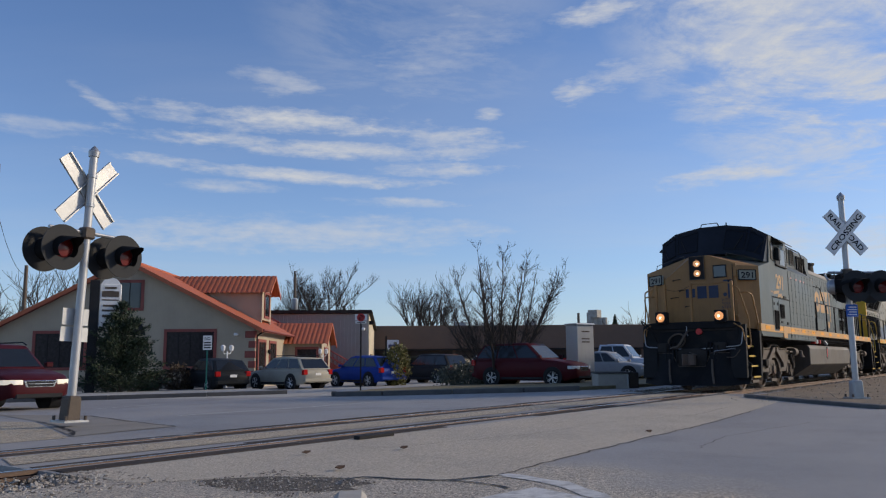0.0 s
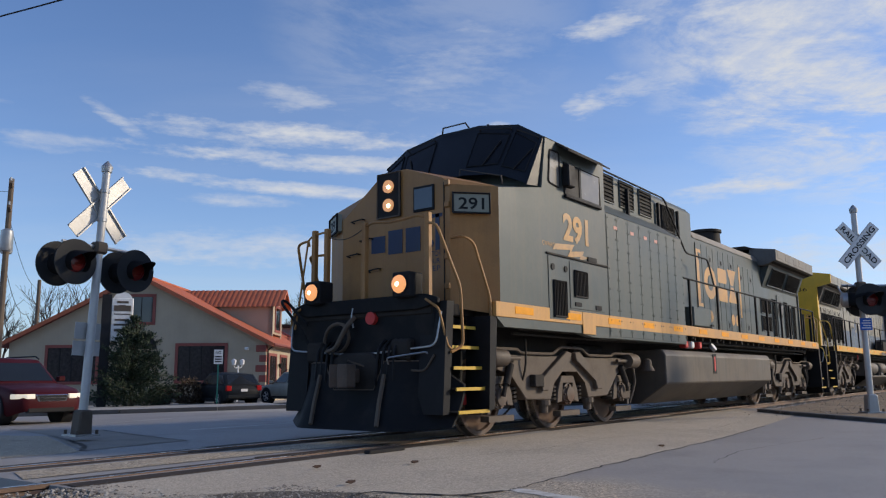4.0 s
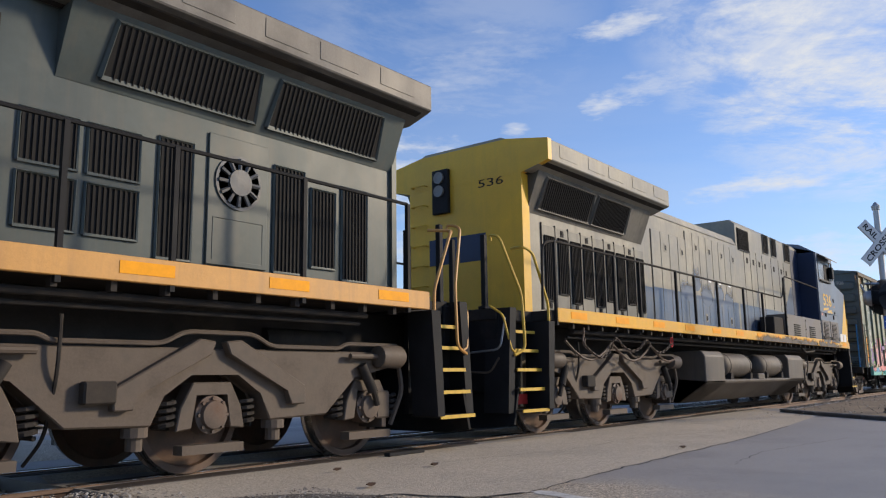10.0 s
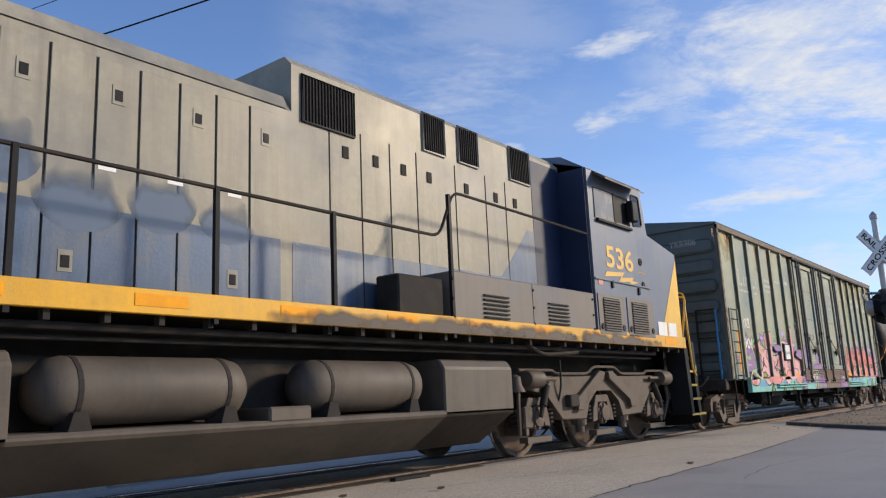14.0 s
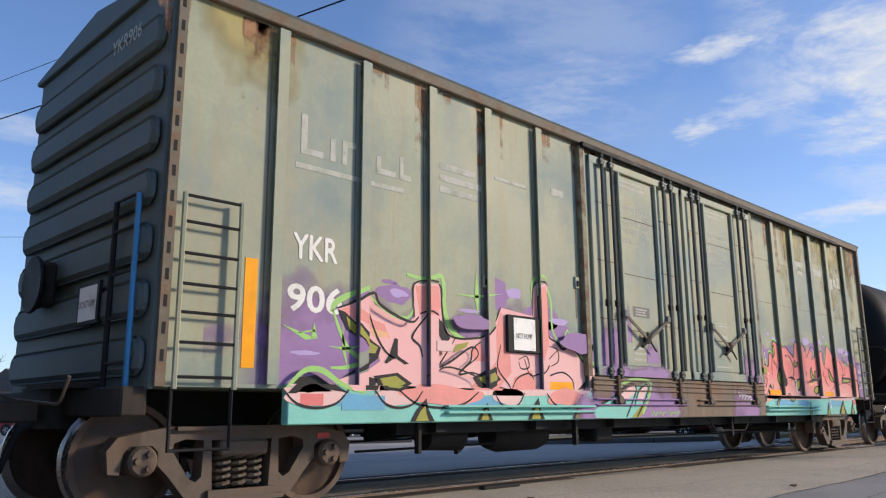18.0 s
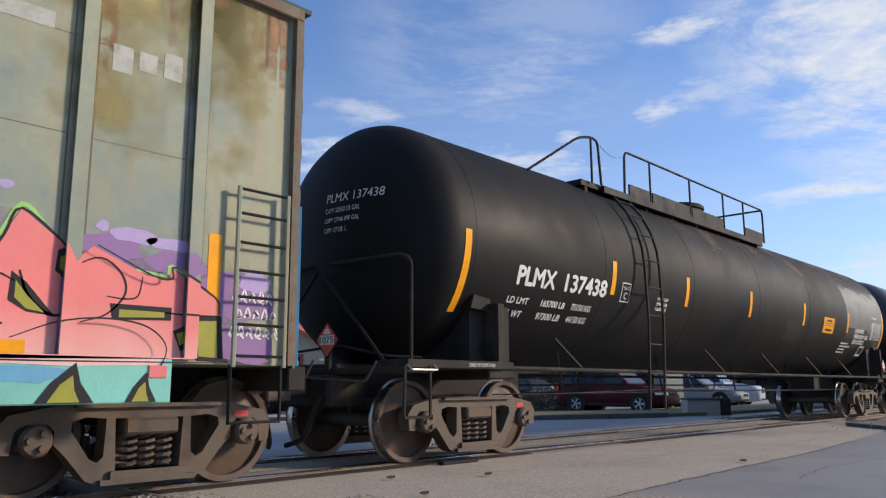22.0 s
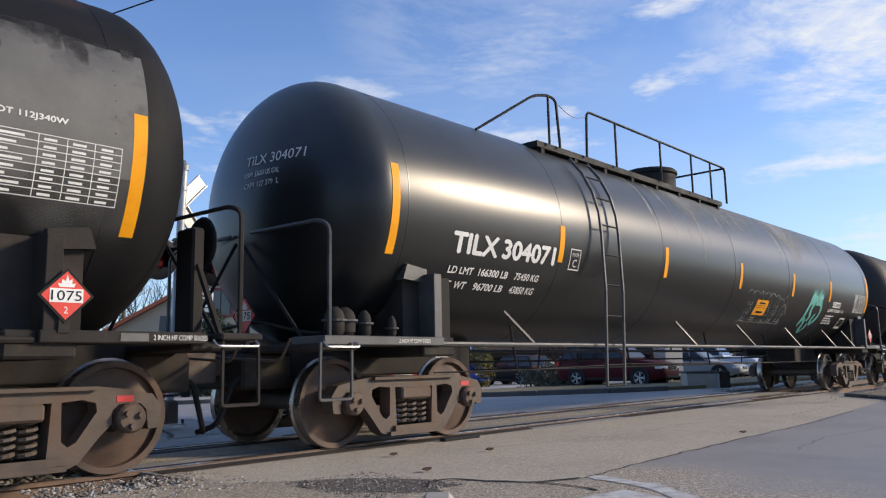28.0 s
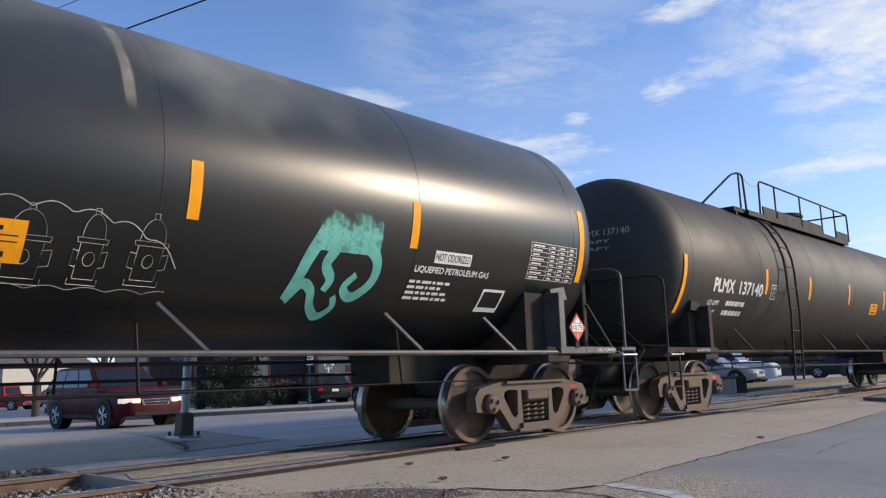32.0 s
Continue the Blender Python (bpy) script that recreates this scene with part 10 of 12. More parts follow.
for yr in (D - 0.7535, D + 0.7535):
    r = part("rail", prism([(yr + a, b) for a, b in RAIL], -120, 260, "x"), M["railsteel"])
    tagged(r, "rusty steel rail with a worn bright head", "rail", "rails", kind="structure")
    part("rail_head", B(-120, 260, yr - 0.026, yr + 0.026, 0.0, 0.0025), M["railhead"], r)
X0, X1 = 3.3, 20.4
for y0, w in ((D - 1.12, 0.30), (D - 0.66, 0.22), (D + 0.44, 0.22), (D + 0.82, 0.30)):
    tb = tagged(part("crossing_timber", B(X0, X1, y0 + 0.01, y0 + w - 0.01, -0.2, -0.016), M["timber"]), "weathered timber boards beside the rail", "timber", kind="structure")
    for j in range(2):
        x = X0
        rng = random.Random(int(y0 * 100) + j)
        while x < X1:
            ln = rng.uniform(2.2, 2.8)
            p = part("plank", B(x + 0.012, min(x + ln, X1), y0 + w * j / 2 + 0.006, y0 + w * (j + 1) / 2 - 0.006, -0.03, rng.uniform(-0.014, -0.004), bevel=0.006), M["timber"], tb)
            x += ln
bm = bmesh.new()
for xs in ((-60, X0 - 0.1), (X1 + 0.1, 120)):
    k = int((xs[1] - xs[0]) / 0.54)
    for i in range(k):
        x = xs[0] + i * 0.54
        B(x, x + 0.23, D - 1.3, D + 1.3, -0.30, -0.125, bm)
tagged(part("sleepers", bm, M["timber"]), "dark timber sleepers under the rails", "sleepers", kind="stuff")
for nm, xs in (("trackbed", (-80, X0 - 0.05)), ("trackbed", (X1 + 0.05, 200))):
    bm = prism([(D - 1.66, -0.02), (D - 1.5, -0.10), (D + 1.5, -0.10), (D + 1.66, -0.02), (D + 1.66, -0.5), (D - 1.66, -0.5)], xs[0], xs[1], "x")
    for v in bm.verts:
        v.co.z -= 0.03 if abs(v.co.y - D) < 1.55 else 0.0
    tagged(part(nm, bm, M["ballast"]), "stone ballast bed of the track", "trackbed", kind="structure")


def stones(name, n, xr, yr, zf, s0, s1, m_, label, seed):
    """Loose broken stones, each a small uneven lump."""
    rng = random.Random(seed)
    vs, fs = [], []
    base = [(1, 0, 0), (-1, 0, 0), (0, 1, 0), (0, -1, 0), (0, 0, 1), (0, 0, -1)]
    tri = [(0, 2, 4), (2, 1, 4), (1, 3, 4), (3, 0, 4), (2, 0, 5), (1, 2, 5), (3, 1, 5), (0, 3, 5)]
    for _ in range(n):
        x, y = rng.uniform(*xr), rng.uniform(*yr)
        s = rng.uniform(s0, s1)
        q = Euler((rng.uniform(0, 6), rng.uniform(0, 6), rng.uniform(0, 6))).to_matrix()
        k = len(vs)
        for b in base:
            p = q @ (Vector(b) * s * rng.uniform(0.6, 1.2))
            vs.append((x + p.x, y + p.y, zf(x, y) + p.z * 0.7 + s * 0.3))
        fs += [tuple(k + i for i in t) for t in tri]
    me = bpy.data.meshes.new(name)
    me.from_pydata(vs, [], fs)
    me.materials.append(m_)
    return tagged(new(name, me), label, "stones", kind="stuff")


stone_m = bpy.data.materials.new("broken_stone")
stone_m.use_nodes = True
_n, _l = stone_m.node_tree.nodes, stone_m.node_tree.links
_g = _n.new("ShaderNodeNewGeometry")
_r = _n.new("ShaderNodeValToRGB")
_r.color_ramp.elements[0].color, _r.color_ramp.elements[1].color = (0.10, 0.085, 0.07, 1), (0.46, 0.43, 0.38, 1)
_r.color_ramp.elements.new(0.5).color = (0.26, 0.225, 0.185, 1)
_l.new(_g.outputs["Random Per Island"], _r.inputs[0])
_l.new(_r.outputs[0], _n["Principled BSDF"].inputs["Base Color"])
_n["Principled BSDF"].inputs["Roughness"].default_value = 0.9
bedz = lambda x, y: -0.13 if abs(y - D) < 1.5 else -0.03
stones("ballast_stones", 5200, (-3.5, X0 - 0.05), (D - 1.7, D + 1.7), bedz, 0.015, 0.045, stone_m, "broken stone ballast between the rails", 1)
stones("ballast_stones", 7000, (X1, 40), (D - 2.6, D + 2.0), bedz, 0.02, 0.05, stone_m, "broken stone ballast beside the track", 2)
stones("loose_gravel", 1500, (0.8, 5.0), (2.5, 5.9), lambda x, y: -0.012, 0.002, 0.006, stone_m, "pea gravel set in the pavement", 3)
stones("loose_gravel", 900, (3.5, 4.35), (3.75, 4.85), lambda x, y: -0.010, 0.003, 0.012, stone_m, "loose gravel in a worn patch", 4)
stones("loose_gravel", 1200, (2.2, 3.6), (5.0, 6.2), lambda x, y: -0.02, 0.006, 0.022, stone_m, "pale crushed stone at the pavement edge", 6)
stones("loose_gravel", 1500, (16, 40), (-2, 5.2), lambda x, y: 0.03, 0.008, 0.025, stone_m, "gravel on the earth bank", 7)
LEAF_BROWN = mat("dead_leaf", (0.10, 0.055, 0.03), 0.8)
for x, y in ((6.0, 4.9), (5.2, 5.4), (2.9, 5.9), (8.9, 3.6), (4.6, 4.4)):
    bm = bmesh.new()
    bm.faces.new([bm.verts.new((x + 0.05 * math.cos(a) * (1 + 0.4 * (k % 2)), y + 0.03 * math.sin(a) * (1 + 0.4 * (k % 2)), 0.004 + 0.012 * (k % 3))) for k, a in enumerate([i * math.tau / 9 for i in range(9)])])
    tagged(part("dead_leaf", bm, LEAF_BROWN), "curled brown dead leaf on the pavement", "leaf")
ws = part("wheel_stop", B(-0.9, 0.9, -0.09, 0.09, -0.02, 0.13, bevel=0.03), M["concrete"])
ws.matrix_basis = pose(2.62, 2.46, 0, 0, 0, 42)
tagged(ws, "pale concrete wheel stop on the pavement", "wheel stop")
tagged(part("timber_offcut", B(6.5, 7.1, 5.93, 6.02, -0.01, 0.03, bevel=0.008), M["black"]), "short black plank lying by the rail", "plank")


# ---- crossing signals ----
SIG_RED = mat("red_lens", (0.13, 0.010, 0.009), 0.25, var=0.1)
SIG_DISC = mat("signal_disc", (0.034, 0.035, 0.037), 0.6, var=0.2)
SIG_BLACK = mat("signal_black", (0.014, 0.014, 0.015), 0.8, var=0.25, spec=0.1)
def crossing_signal(x, y, base_z, top, heading, label, back, z_buck, z_lamp, z_sign, lamps, lean=0.0, half=0.61, sign=0.4):
    """Mast with crossbuck and a pair of lamps that look along heading."""
    sg = thing("crossing_signal", label, "crossing signal", "crossing signals", Matrix.Translation((x, y, base_z)) @ Matrix.Rotation(radians(lean), 4, (0.5, 0.87, 0)) @ pose(0, 0, 0, 0, 0, heading))
    H = top - base_z
    part("mast", lathe([(0.0, 0.075), (0.25, 0.075), (0.26, 0.062), (H - 0.08, 0.058), (H - 0.08, 0.07)], "z", 18), M["alu"], sg, "round aluminium mast", True)
    part("finial", lathe([(H - 0.10, 0.075), (H - 0.02, 0.085), (H, 0.07), (H + 0.05, 0.03), (H + 0.07, 0.01)], "z", 16), M["steel"], sg, smooth=True)
    base = part("base", prism([(-0.115, 0.0), (0.115, 0.0), (0.10, 0.34), (0.08, 0.37), (-0.08, 0.37), (-0.10, 0.34)], -0.10, 0.10, bevel=0.02), M["grimy"] if back else M["steel"], sg, "cast base with bolts")
    part("base_plate", B(-0.19, 0.19, -0.17, 0.17, 0.0, 0.03), M["steel"], base)
    for dx in (-0.155, 0.155):
        for dy in (-0.135, 0.135):
            part("anchor_bolt", C((dx, dy, 0.0), (dx, dy, 0.09), 0.022, 8), M["grimy"], base)
    zc = z_buck - base_z
    for k, a in enumerate((48, -48)):
        bm = B(-half, half, 0.075 + 0.012 * (1 - k), 0.085 + 0.012 * (1 - k), -0.115, 0.115)
        for e in (-0.105, 0.105):
            B(-half, half, 0.045 + 0.012 * (1 - k), 0.085 + 0.012 * (1 - k), e - 0.01, e + 0.01, bm)
        b = part("crossbuck_blade", bm, M["alu"] if back else M["white"], sg)
        b.matrix_basis = pose(0, 0, zc, 0, a, 0)
        face = part("blade_face", B(0.01 - half, half - 0.01, 0.0875 + 0.012 * (1 - k), 0.0905 + 0.012 * (1 - k), -0.11, 0.11), M["white"], b)
        if not back:
            t = ("RAIL  ROAD", "CROSSING")[1 - k]
            w = fitted(heavy(t, 0.02), 0.06 - half, half - 0.06, -0.06, 0.06, 0.093 + 0.012 * (1 - k), mirror=True)
            part("blade_text", w, M["black"], b)
    for z in (zc - 0.22, zc + 0.22):
        part("clamp", C((0, 0, z - 0.025), (0, 0, z + 0.025), 0.072, 14), M["steel"], sg)
    zl = z_lamp - base_z
    zs = z_sign - base_z
    xs_ = [l[0] for l in lamps]
    part("lamp_arm", C((min(xs_) - 0.10, 0.0, zl + 0.30), (max(xs_) + 0.10, 0.0, zl + 0.30), 0.028, 8), M["steel"], sg)
    part("junction_box", B(-0.10, 0.10, -0.09, 0.09, zl + 0.20, zl + 0.38, bevel=0.03), M["grimy"], sg)
    for lx, ly, yaw in lamps:
        lm = part("lamp_disc", C((0, -0.006, 0), (0, 0.006, 0), 0.325, 36), SIG_DISC, sg, "round black backing disc")
        lm.matrix_basis = pose(lx, ly, zl, 0, 0, yaw)
        part("lamp_housing", lathe([(-0.16, 0.02), (-0.15, 0.10), (-0.10, 0.15), (-0.006, 0.16)], "y", 20), M["steel"] if abs(ly) < 0.1 else SIG_BLACK, lm, smooth=True)
        part("lamp_bracket", tube([(0, -0.10, 0.10), (0, -0.16, 0.22), (0, -0.18, 0.30)], 0.022, 6), M["steel"], lm)
        part("lens", lathe([(0.006, 0.15), (0.03, 0.13), (0.045, 0.04), (0.046, 0.002)], "y", 22), SIG_RED, lm, smooth=True)
        bm = bmesh.new()
        rows = []
        for i in range(17):
            t = radians(-50 + 280 * i / 16)
            p = (0.165 * math.cos(t), 0.165 * math.sin(t))
            out = 0.40 * max(0.30, math.sin(max(0, min(math.pi, t))))
            rows.append((bm.verts.new((p[0], 0.006, p[1])), bm.verts.new((p[0] * 0.93, 0.006 + out, p[1] * 0.9 - 0.03))))
        for a_, b_ in zip(rows, rows[1:]):
            bm.faces.new((a_[0], a_[1], b_[1], b_[0]))
        part("hood", bm, SIG_BLACK, lm, smooth=True)
    if back:
        part("sign_plate", B(-0.21, 0.21, 0.075, 0.082, zs, zs + 0.24), M["alu"], sg), part("sign_plate", B(-0.22, 0.22, 0.075, 0.082, zs - 0.24, zs - 0.03), M["alu"], sg)
    else:
        bl = part("emergency_sign", B(-sign / 2, sign / 2, 0.075, 0.082, zs, zs + sign), mat("blue_sign", (0.02, 0.10, 0.42), 0.5, var=0.08), sg, "small blue emergency notice")
        bm = bmesh.new()
        for k in range(4):
            B(-0.38 * sign, (0.38 - 0.12 * (k % 2)) * sign, 0.083, 0.0845, zs + sign * (0.14 + k * 0.2), zs + sign * (0.22 + k * 0.2), bm)
        part("notice_text", bm, M["white"], bl)
    return sg


PAIRS = [(s * 0.50, d * 0.22, 0 if d > 0 else 180) for s in (-1, 1) for d in (-1, 1)]
crossing_signal(6.02, 11.07, 0.02, 4.02, 6, "aluminium crossing signal seen from behind with dark lamps", True, 3.40, 2.46, 1.40, PAIRS, 1.8)
crossing_signal(18.08, 2.84, 0.03, 4.25, 129, "crossing signal with a white crossbuck and dark lamps", False, 3.45, 2.31, 1.69, [(-0.06, 0.22, 0), (-0.06, -0.22, 180), (-0.59, 0.22, 0), (-0.59, -0.22, 180), (0.30, 0.05, 60)], half=0.555, sign=0.25)

# ---- street furniture ----
def sign_post(x, y, top, heading, panels, post_m, label, name):
    sp = thing(name, label, "sign", "", pose(x, y, gz(y), 0, 0, heading))
    part("post", B(-0.03, 0.03, -0.03, 0.03, -0.05, top - gz(y)), post_m, sp)
    for z0, z1, w, rows, m_ in panels:
        pn = part("panel", B(-w / 2, w / 2, -0.045, -0.035, z0 - gz(y), z1 - gz(y), bevel=0.003), M["white"], sp)
        for r in range(rows):
            h = (z1 - z0) / (rows * 2 + 1)
            part("panel_bar", B(-w * 0.38, w * 0.38, -0.048, -0.045, z1 - gz(y) - (2 * r + 2) * h, z1 - gz(y) - (2 * r + 1.1) * h), m_, pn)
    return sp


np_ = sign_post(22.4, 20.4, 2.62, -48, ((2.32, 2.42, 0.42, 1, M["black"]),), M["under"], "white no-parking sign on a dark post", "parking_sign")
pn = part("panel", B(-0.23, 0.23, -0.045, -0.035, 2.45 + 0.22, 2.98 - 0.1 + 0.02), M["white"], np_)
z = 2.775
ring = lathe([(-0.047, 0.155), (-0.050, 0.155), (-0.050, 0.12), (-0.047, 0.12)], "y", 28, (0, 0, z))
part("red_ring", ring, M["red"], pn)
part("letter", fitted(words("P", 1, bold=0.02), -0.06, 0.07, z - 0.09, z + 0.09, -0.0475), M["black"], pn)
part("red_bar", prism([(-0.11, z + 0.08), (-0.08, z + 0.11), (0.11, z - 0.08), (0.08, z - 0.11)], -0.0485, -0.0505), M["red"], pn)
ns = sign_post(22.0, 29.2, 1.95, -37, (), mat("green_post", (0.02, 0.16, 0.12), 0.5), "white notice on a green post", "notice_sign")
pn = part("panel", B(-0.19, 0.19, -0.045, -0.035, 1.45 + 0.4, 2.08 + 0.4), M["white"], ns)
part("letter", fitted(words("NO", 1, bold=0.02), -0.12, 0.12, 2.28, 2.42, -0.0475), M["black"], pn)
for k in range(3):
    part("panel_bar", B(-0.14, 0.14, -0.0475, -0.045, 1.92 + k * 0.11, 1.98 + k * 0.11), M["black"], pn)

CAB = mat("cabinet_paint", (0.60, 0.60, 0.57), 0.45, 0.2, var=0.06, scale=1.5, streak=0.12)
cb = thing("signal_cabinet", "tall grey-white steel signal cabinet on a stand", "cabinet", "", pose(30.29, 15.12, gz(15.3) + 0.10, 0, 0, 62))
part("body", B(-0.42, 0.42, -0.42, 0.42, 0.22, 2.36, bevel=0.02), CAB, cb)
part("cap", prism([(-0.47, 2.36), (0.47, 2.36), (0.43, 2.43), (-0.43, 2.43)], -0.47, 0.47, bevel=0.01), CAB, cb)
dr = part("door", B(-0.38, 0.38, -0.435, -0.42, 0.28, 2.32, bevel=0.006), CAB, cb)
part("handle", B(0.26, 0.31, -0.46, -0.435, 1.2, 1.45, bevel=0.01), M["grimy"], dr)
for z in (1.62, 1.75, 2.05):
    part("vent", B(-0.30, 0.10, -0.438, -0.434, z, z + 0.07), M["grimy"], dr), part("vent", B(-0.425, -0.42, -0.2, 0.2, z, z + 0.05), M["grimy"], cb)
for dx in (-0.36, 0.36):
    for dy in (-0.36, 0.36):
        part("leg", B(dx - 0.05, dx + 0.05, dy - 0.05, dy + 0.05, -0.12, 0.22), M["concrete"], cb)
bx = thing("junction_vault", "low weathered concrete vault with a timber end", "vault", "", pose(23.6, 10.7, gz(10.7), 0, 0, -50))
part("body", B(-0.55, 0.45, -0.35, 0.35, -0.05, 0.46, bevel=0.03), M["concrete"], bx)
part("lid", B(-0.58, 0.48, -0.38, 0.38, 0.46, 0.52, bevel=0.015), M["kerb"], bx)
part("timber_end", B(0.46, 0.78, -0.32, 0.32, -0.05, 0.50, bevel=0.02), M["timber"], bx)
part("pipe", C((0.4, -0.42, 0.0), (0.4, -0.42, 0.42), 0.03, 8), M["steel"], bx)


# ---- parked cars ----
TYRE = mat("tyre", (0.02, 0.02, 0.021), 0.85, var=0.2, bump=0.2)
RIM = mat("alloy_rim", (0.62, 0.62, 0.62), 0.4, 0.3)
CHROME = mat("chrome", (0.7, 0.7, 0.7), 0.12, 1.0)
HEADL = mat("clear_lamp", (0.72, 0.74, 0.76), 0.12, 0.1)
TAIL = mat("red_lamp", (0.42, 0.015, 0.015), 0.18)
TRIM = mat("black_trim", (0.025, 0.025, 0.027), 0.6)
AUTO_GLASS = mat("car_glass", (0.014, 0.017, 0.020), 0.07, var=0.1, bump=0.0, spec=0.45)
LIT = mat("lit_lamp", (0.8, 0.75, 0.65), 0.2, emit=0.5, emit_col=(1.0, 0.86, 0.62))


def auto(label, col, x, y, heading, L=4.5, W=1.76, H=1.55, style="suv", lit=False, rails=False, group="parked cars"):
    """A car from its side outline: body, glasshouse with panes, wheels, lamps, bumpers."""
    paint = mat("car_paint", col, 0.5, 0.0, var=0.06, scale=1.5, fine=200, bump=0.0, coat=0.04, spec=0.12, dirt=tuple(c * 0.6 for c in col), dirt_amt=0.1)
    cr = thing("car", label, "pickup truck" if style == "pickup" else "car", group, pose(x, y, gz(y) + (0.10 if x > 60 else 0.0), 0, 0, heading))
    h, b = L / 2, H * 0.56
    belt = H * 0.62
    wb = L * 0.295
    r = 0.34 if style != "pickup" else 0.40
    tops = {"sedan": [(-1, 0.50), (-0.96, 0.60), (-0.62, 0.645), (0, 0.635), (0.40, 0.615), (0.64, 0.585), (0.86, 0.52), (0.97, 0.45), (1, 0.38)],
            "pickup": [(-1, 0.54), (-0.985, 0.585), (-0.34, 0.60), (0, 0.60), (0.40, 0.60), (0.66, 0.585), (0.90, 0.54), (0.985, 0.47), (1, 0.40)]}.get(
        style, [(-1, 0.50), (-0.97, 0.585), (-0.80, 0.615), (0, 0.612), (0.40, 0.605), (0.64, 0.575), (0.86, 0.52), (0.97, 0.445), (1, 0.37)])
    plan = [(-1, 0.80), (-0.97, 0.90), (-0.86, 0.97), (-0.5, 1.0), (0.5, 1.0), (0.80, 0.96), (0.93, 0.87), (0.985, 0.74), (1, 0.62)]
    sect = []
    for k in sorted({p for p, _ in tops} | {p for p, _ in plan} | {-0.3, 0.2}):
        zt, w = H * float(np.interp(k, *zip(*tops))), W / 2 * float(np.interp(k, *zip(*plan)))
        zb_ = 0.22 + 0.12 * max(0.0, abs(k) - 0.8) / 0.2
        m_ = zb_ + (zt - zb_) * 0.55
        sect.append((k * h, [(w * 0.90, zb_), (w * 0.975, zb_ + 0.07), (w, m_), (w * 0.985, zt - 0.10), (w * 0.95, zt - 0.03), (w * 0.86, zt), (0.02, zt + 0.025)]))
    body = part("body", loft(sect, cap0=True, cap1=True), paint, cr, smooth=True)
    body.data.set_sharp_from_angle(angle=radians(50))
    roof = {"suv": [(L * 0.20, belt), (L * 0.05, H - 0.04), (-0.1, H), (-h + 0.55, H - 0.05), (-h + 0.12, belt)], "hatch": [(L * 0.22, belt), (L * 0.06, H - 0.05), (-0.1, H), (-h + 0.62, H - 0.10), (-h + 0.15, belt + 0.02)],
            "wagon": [(L * 0.19, belt), (L * 0.05, H - 0.06), (-0.2, H), (-h + 0.60, H - 0.06), (-h + 0.12, belt)], "sedan": [(L * 0.20, belt), (L * 0.06, H - 0.05), (-0.2, H), (-L * 0.18, H - 0.06), (-L * 0.30, belt)],
            "pickup": [(L * 0.20, belt), (L * 0.11, H - 0.04), (0.0, H), (-L * 0.13, H - 0.03), (-L * 0.16, belt)]}[style]
    sect = []
    w0, w1 = W / 2 * 0.955, W / 2 * 0.79
    for x_, z_ in roof:
        q = max(0.0, (z_ - belt) / (H - belt))
        wt = w0 + (w1 - w0) * q
        sect.append((x_, [(w0, belt - 0.05), (wt + 0.012, max(belt - 0.04, z_ - 0.05)), (wt - 0.05, max(belt - 0.035, z_ - 0.008)), (0.02, max(belt - 0.03, z_ + 0.012))]))
    top = part("glasshouse", loft(sect, cap0=True, cap1=True), paint, cr, smooth=True)
    top.data.set_sharp_from_angle(angle=radians(40))
    if style == "pickup":
        part("load_bed", B(-h + 0.10, -L * 0.18, -W / 2 * 0.82, W / 2 * 0.82, belt - 0.04, belt + 0.012), TRIM, body)
    # panes: side, front and back
    f = lambda z: (W / 2) * (0.96 - (0.96 - 0.7872) * (z - belt) / (H - belt)) + 0.004
    z0, z1 = belt + 0.04, H - 0.12
    xa = lambda z: roof[0][0] + (roof[1][0] - roof[0][0]) * (z - belt) / (roof[1][1] - belt) - 0.10
    xb = lambda z: roof[-1][0] + (roof[-2][0] - roof[-1][0]) * (z - belt) / (roof[-2][1] - belt) + 0.10
    n = 2 if style == "pickup" else 3
    for s in (-1, 1):
        for i in range(n):
            lo0, lo1 = xb(z0) + (xa(z0) - xb(z0)) * i / n + 0.03, xb(z0) + (xa(z0) - xb(z0)) * (i + 1) / n - 0.03
            hi0, hi1 = xb(z1) + (xa(z1) - xb(z1)) * i / n + 0.03, xb(z1) + (xa(z1) - xb(z1)) * (i + 1) / n - 0.03
            bm = bmesh.new()
            bm.faces.new([bm.verts.new(p) for p in ((lo0, s * f(z0), z0), (lo1, s * f(z0), z0), (hi1, s * f(z1), z1), (hi0, s * f(z1), z1))])
            part("side_window", bm, AUTO_GLASS, top)
        part("mirror", B(L * 0.17, L * 0.20, s * W / 2 * 0.98, s * (W / 2 + 0.16), belt + 0.02, belt + 0.15, bevel=0.02), paint, top)
        part("sill_trim", B(-wb + 0.45, wb - 0.45, s * (W / 2 - 0.02), s * (W / 2 + 0.012), 0.26, 0.36, bevel=0.01), TRIM, body)
        for xx in (0.05, -L * 0.2):
            part("door_handle", B(xx, xx + 0.16, s * W / 2 * 0.97, s * (W / 2 * 0.97 + 0.03), belt - 0.14, belt - 0.11, bevel=0.008), paint, body)
        part("headlamp", prism([(h - 0.34, s * W / 2 * 0.93), (h - 0.16, s * W / 2 * 0.90), (h - 0.015, s * W / 2 * 0.66), (h + 0.004, s * W / 2 * 0.46), (h - 0.10, s * W / 2 * 0.46), (h - 0.34, s * W / 2 * 0.80)], H * 0.385, H * 0.455, "z", bevel=0.012), LIT if lit else HEADL, body)
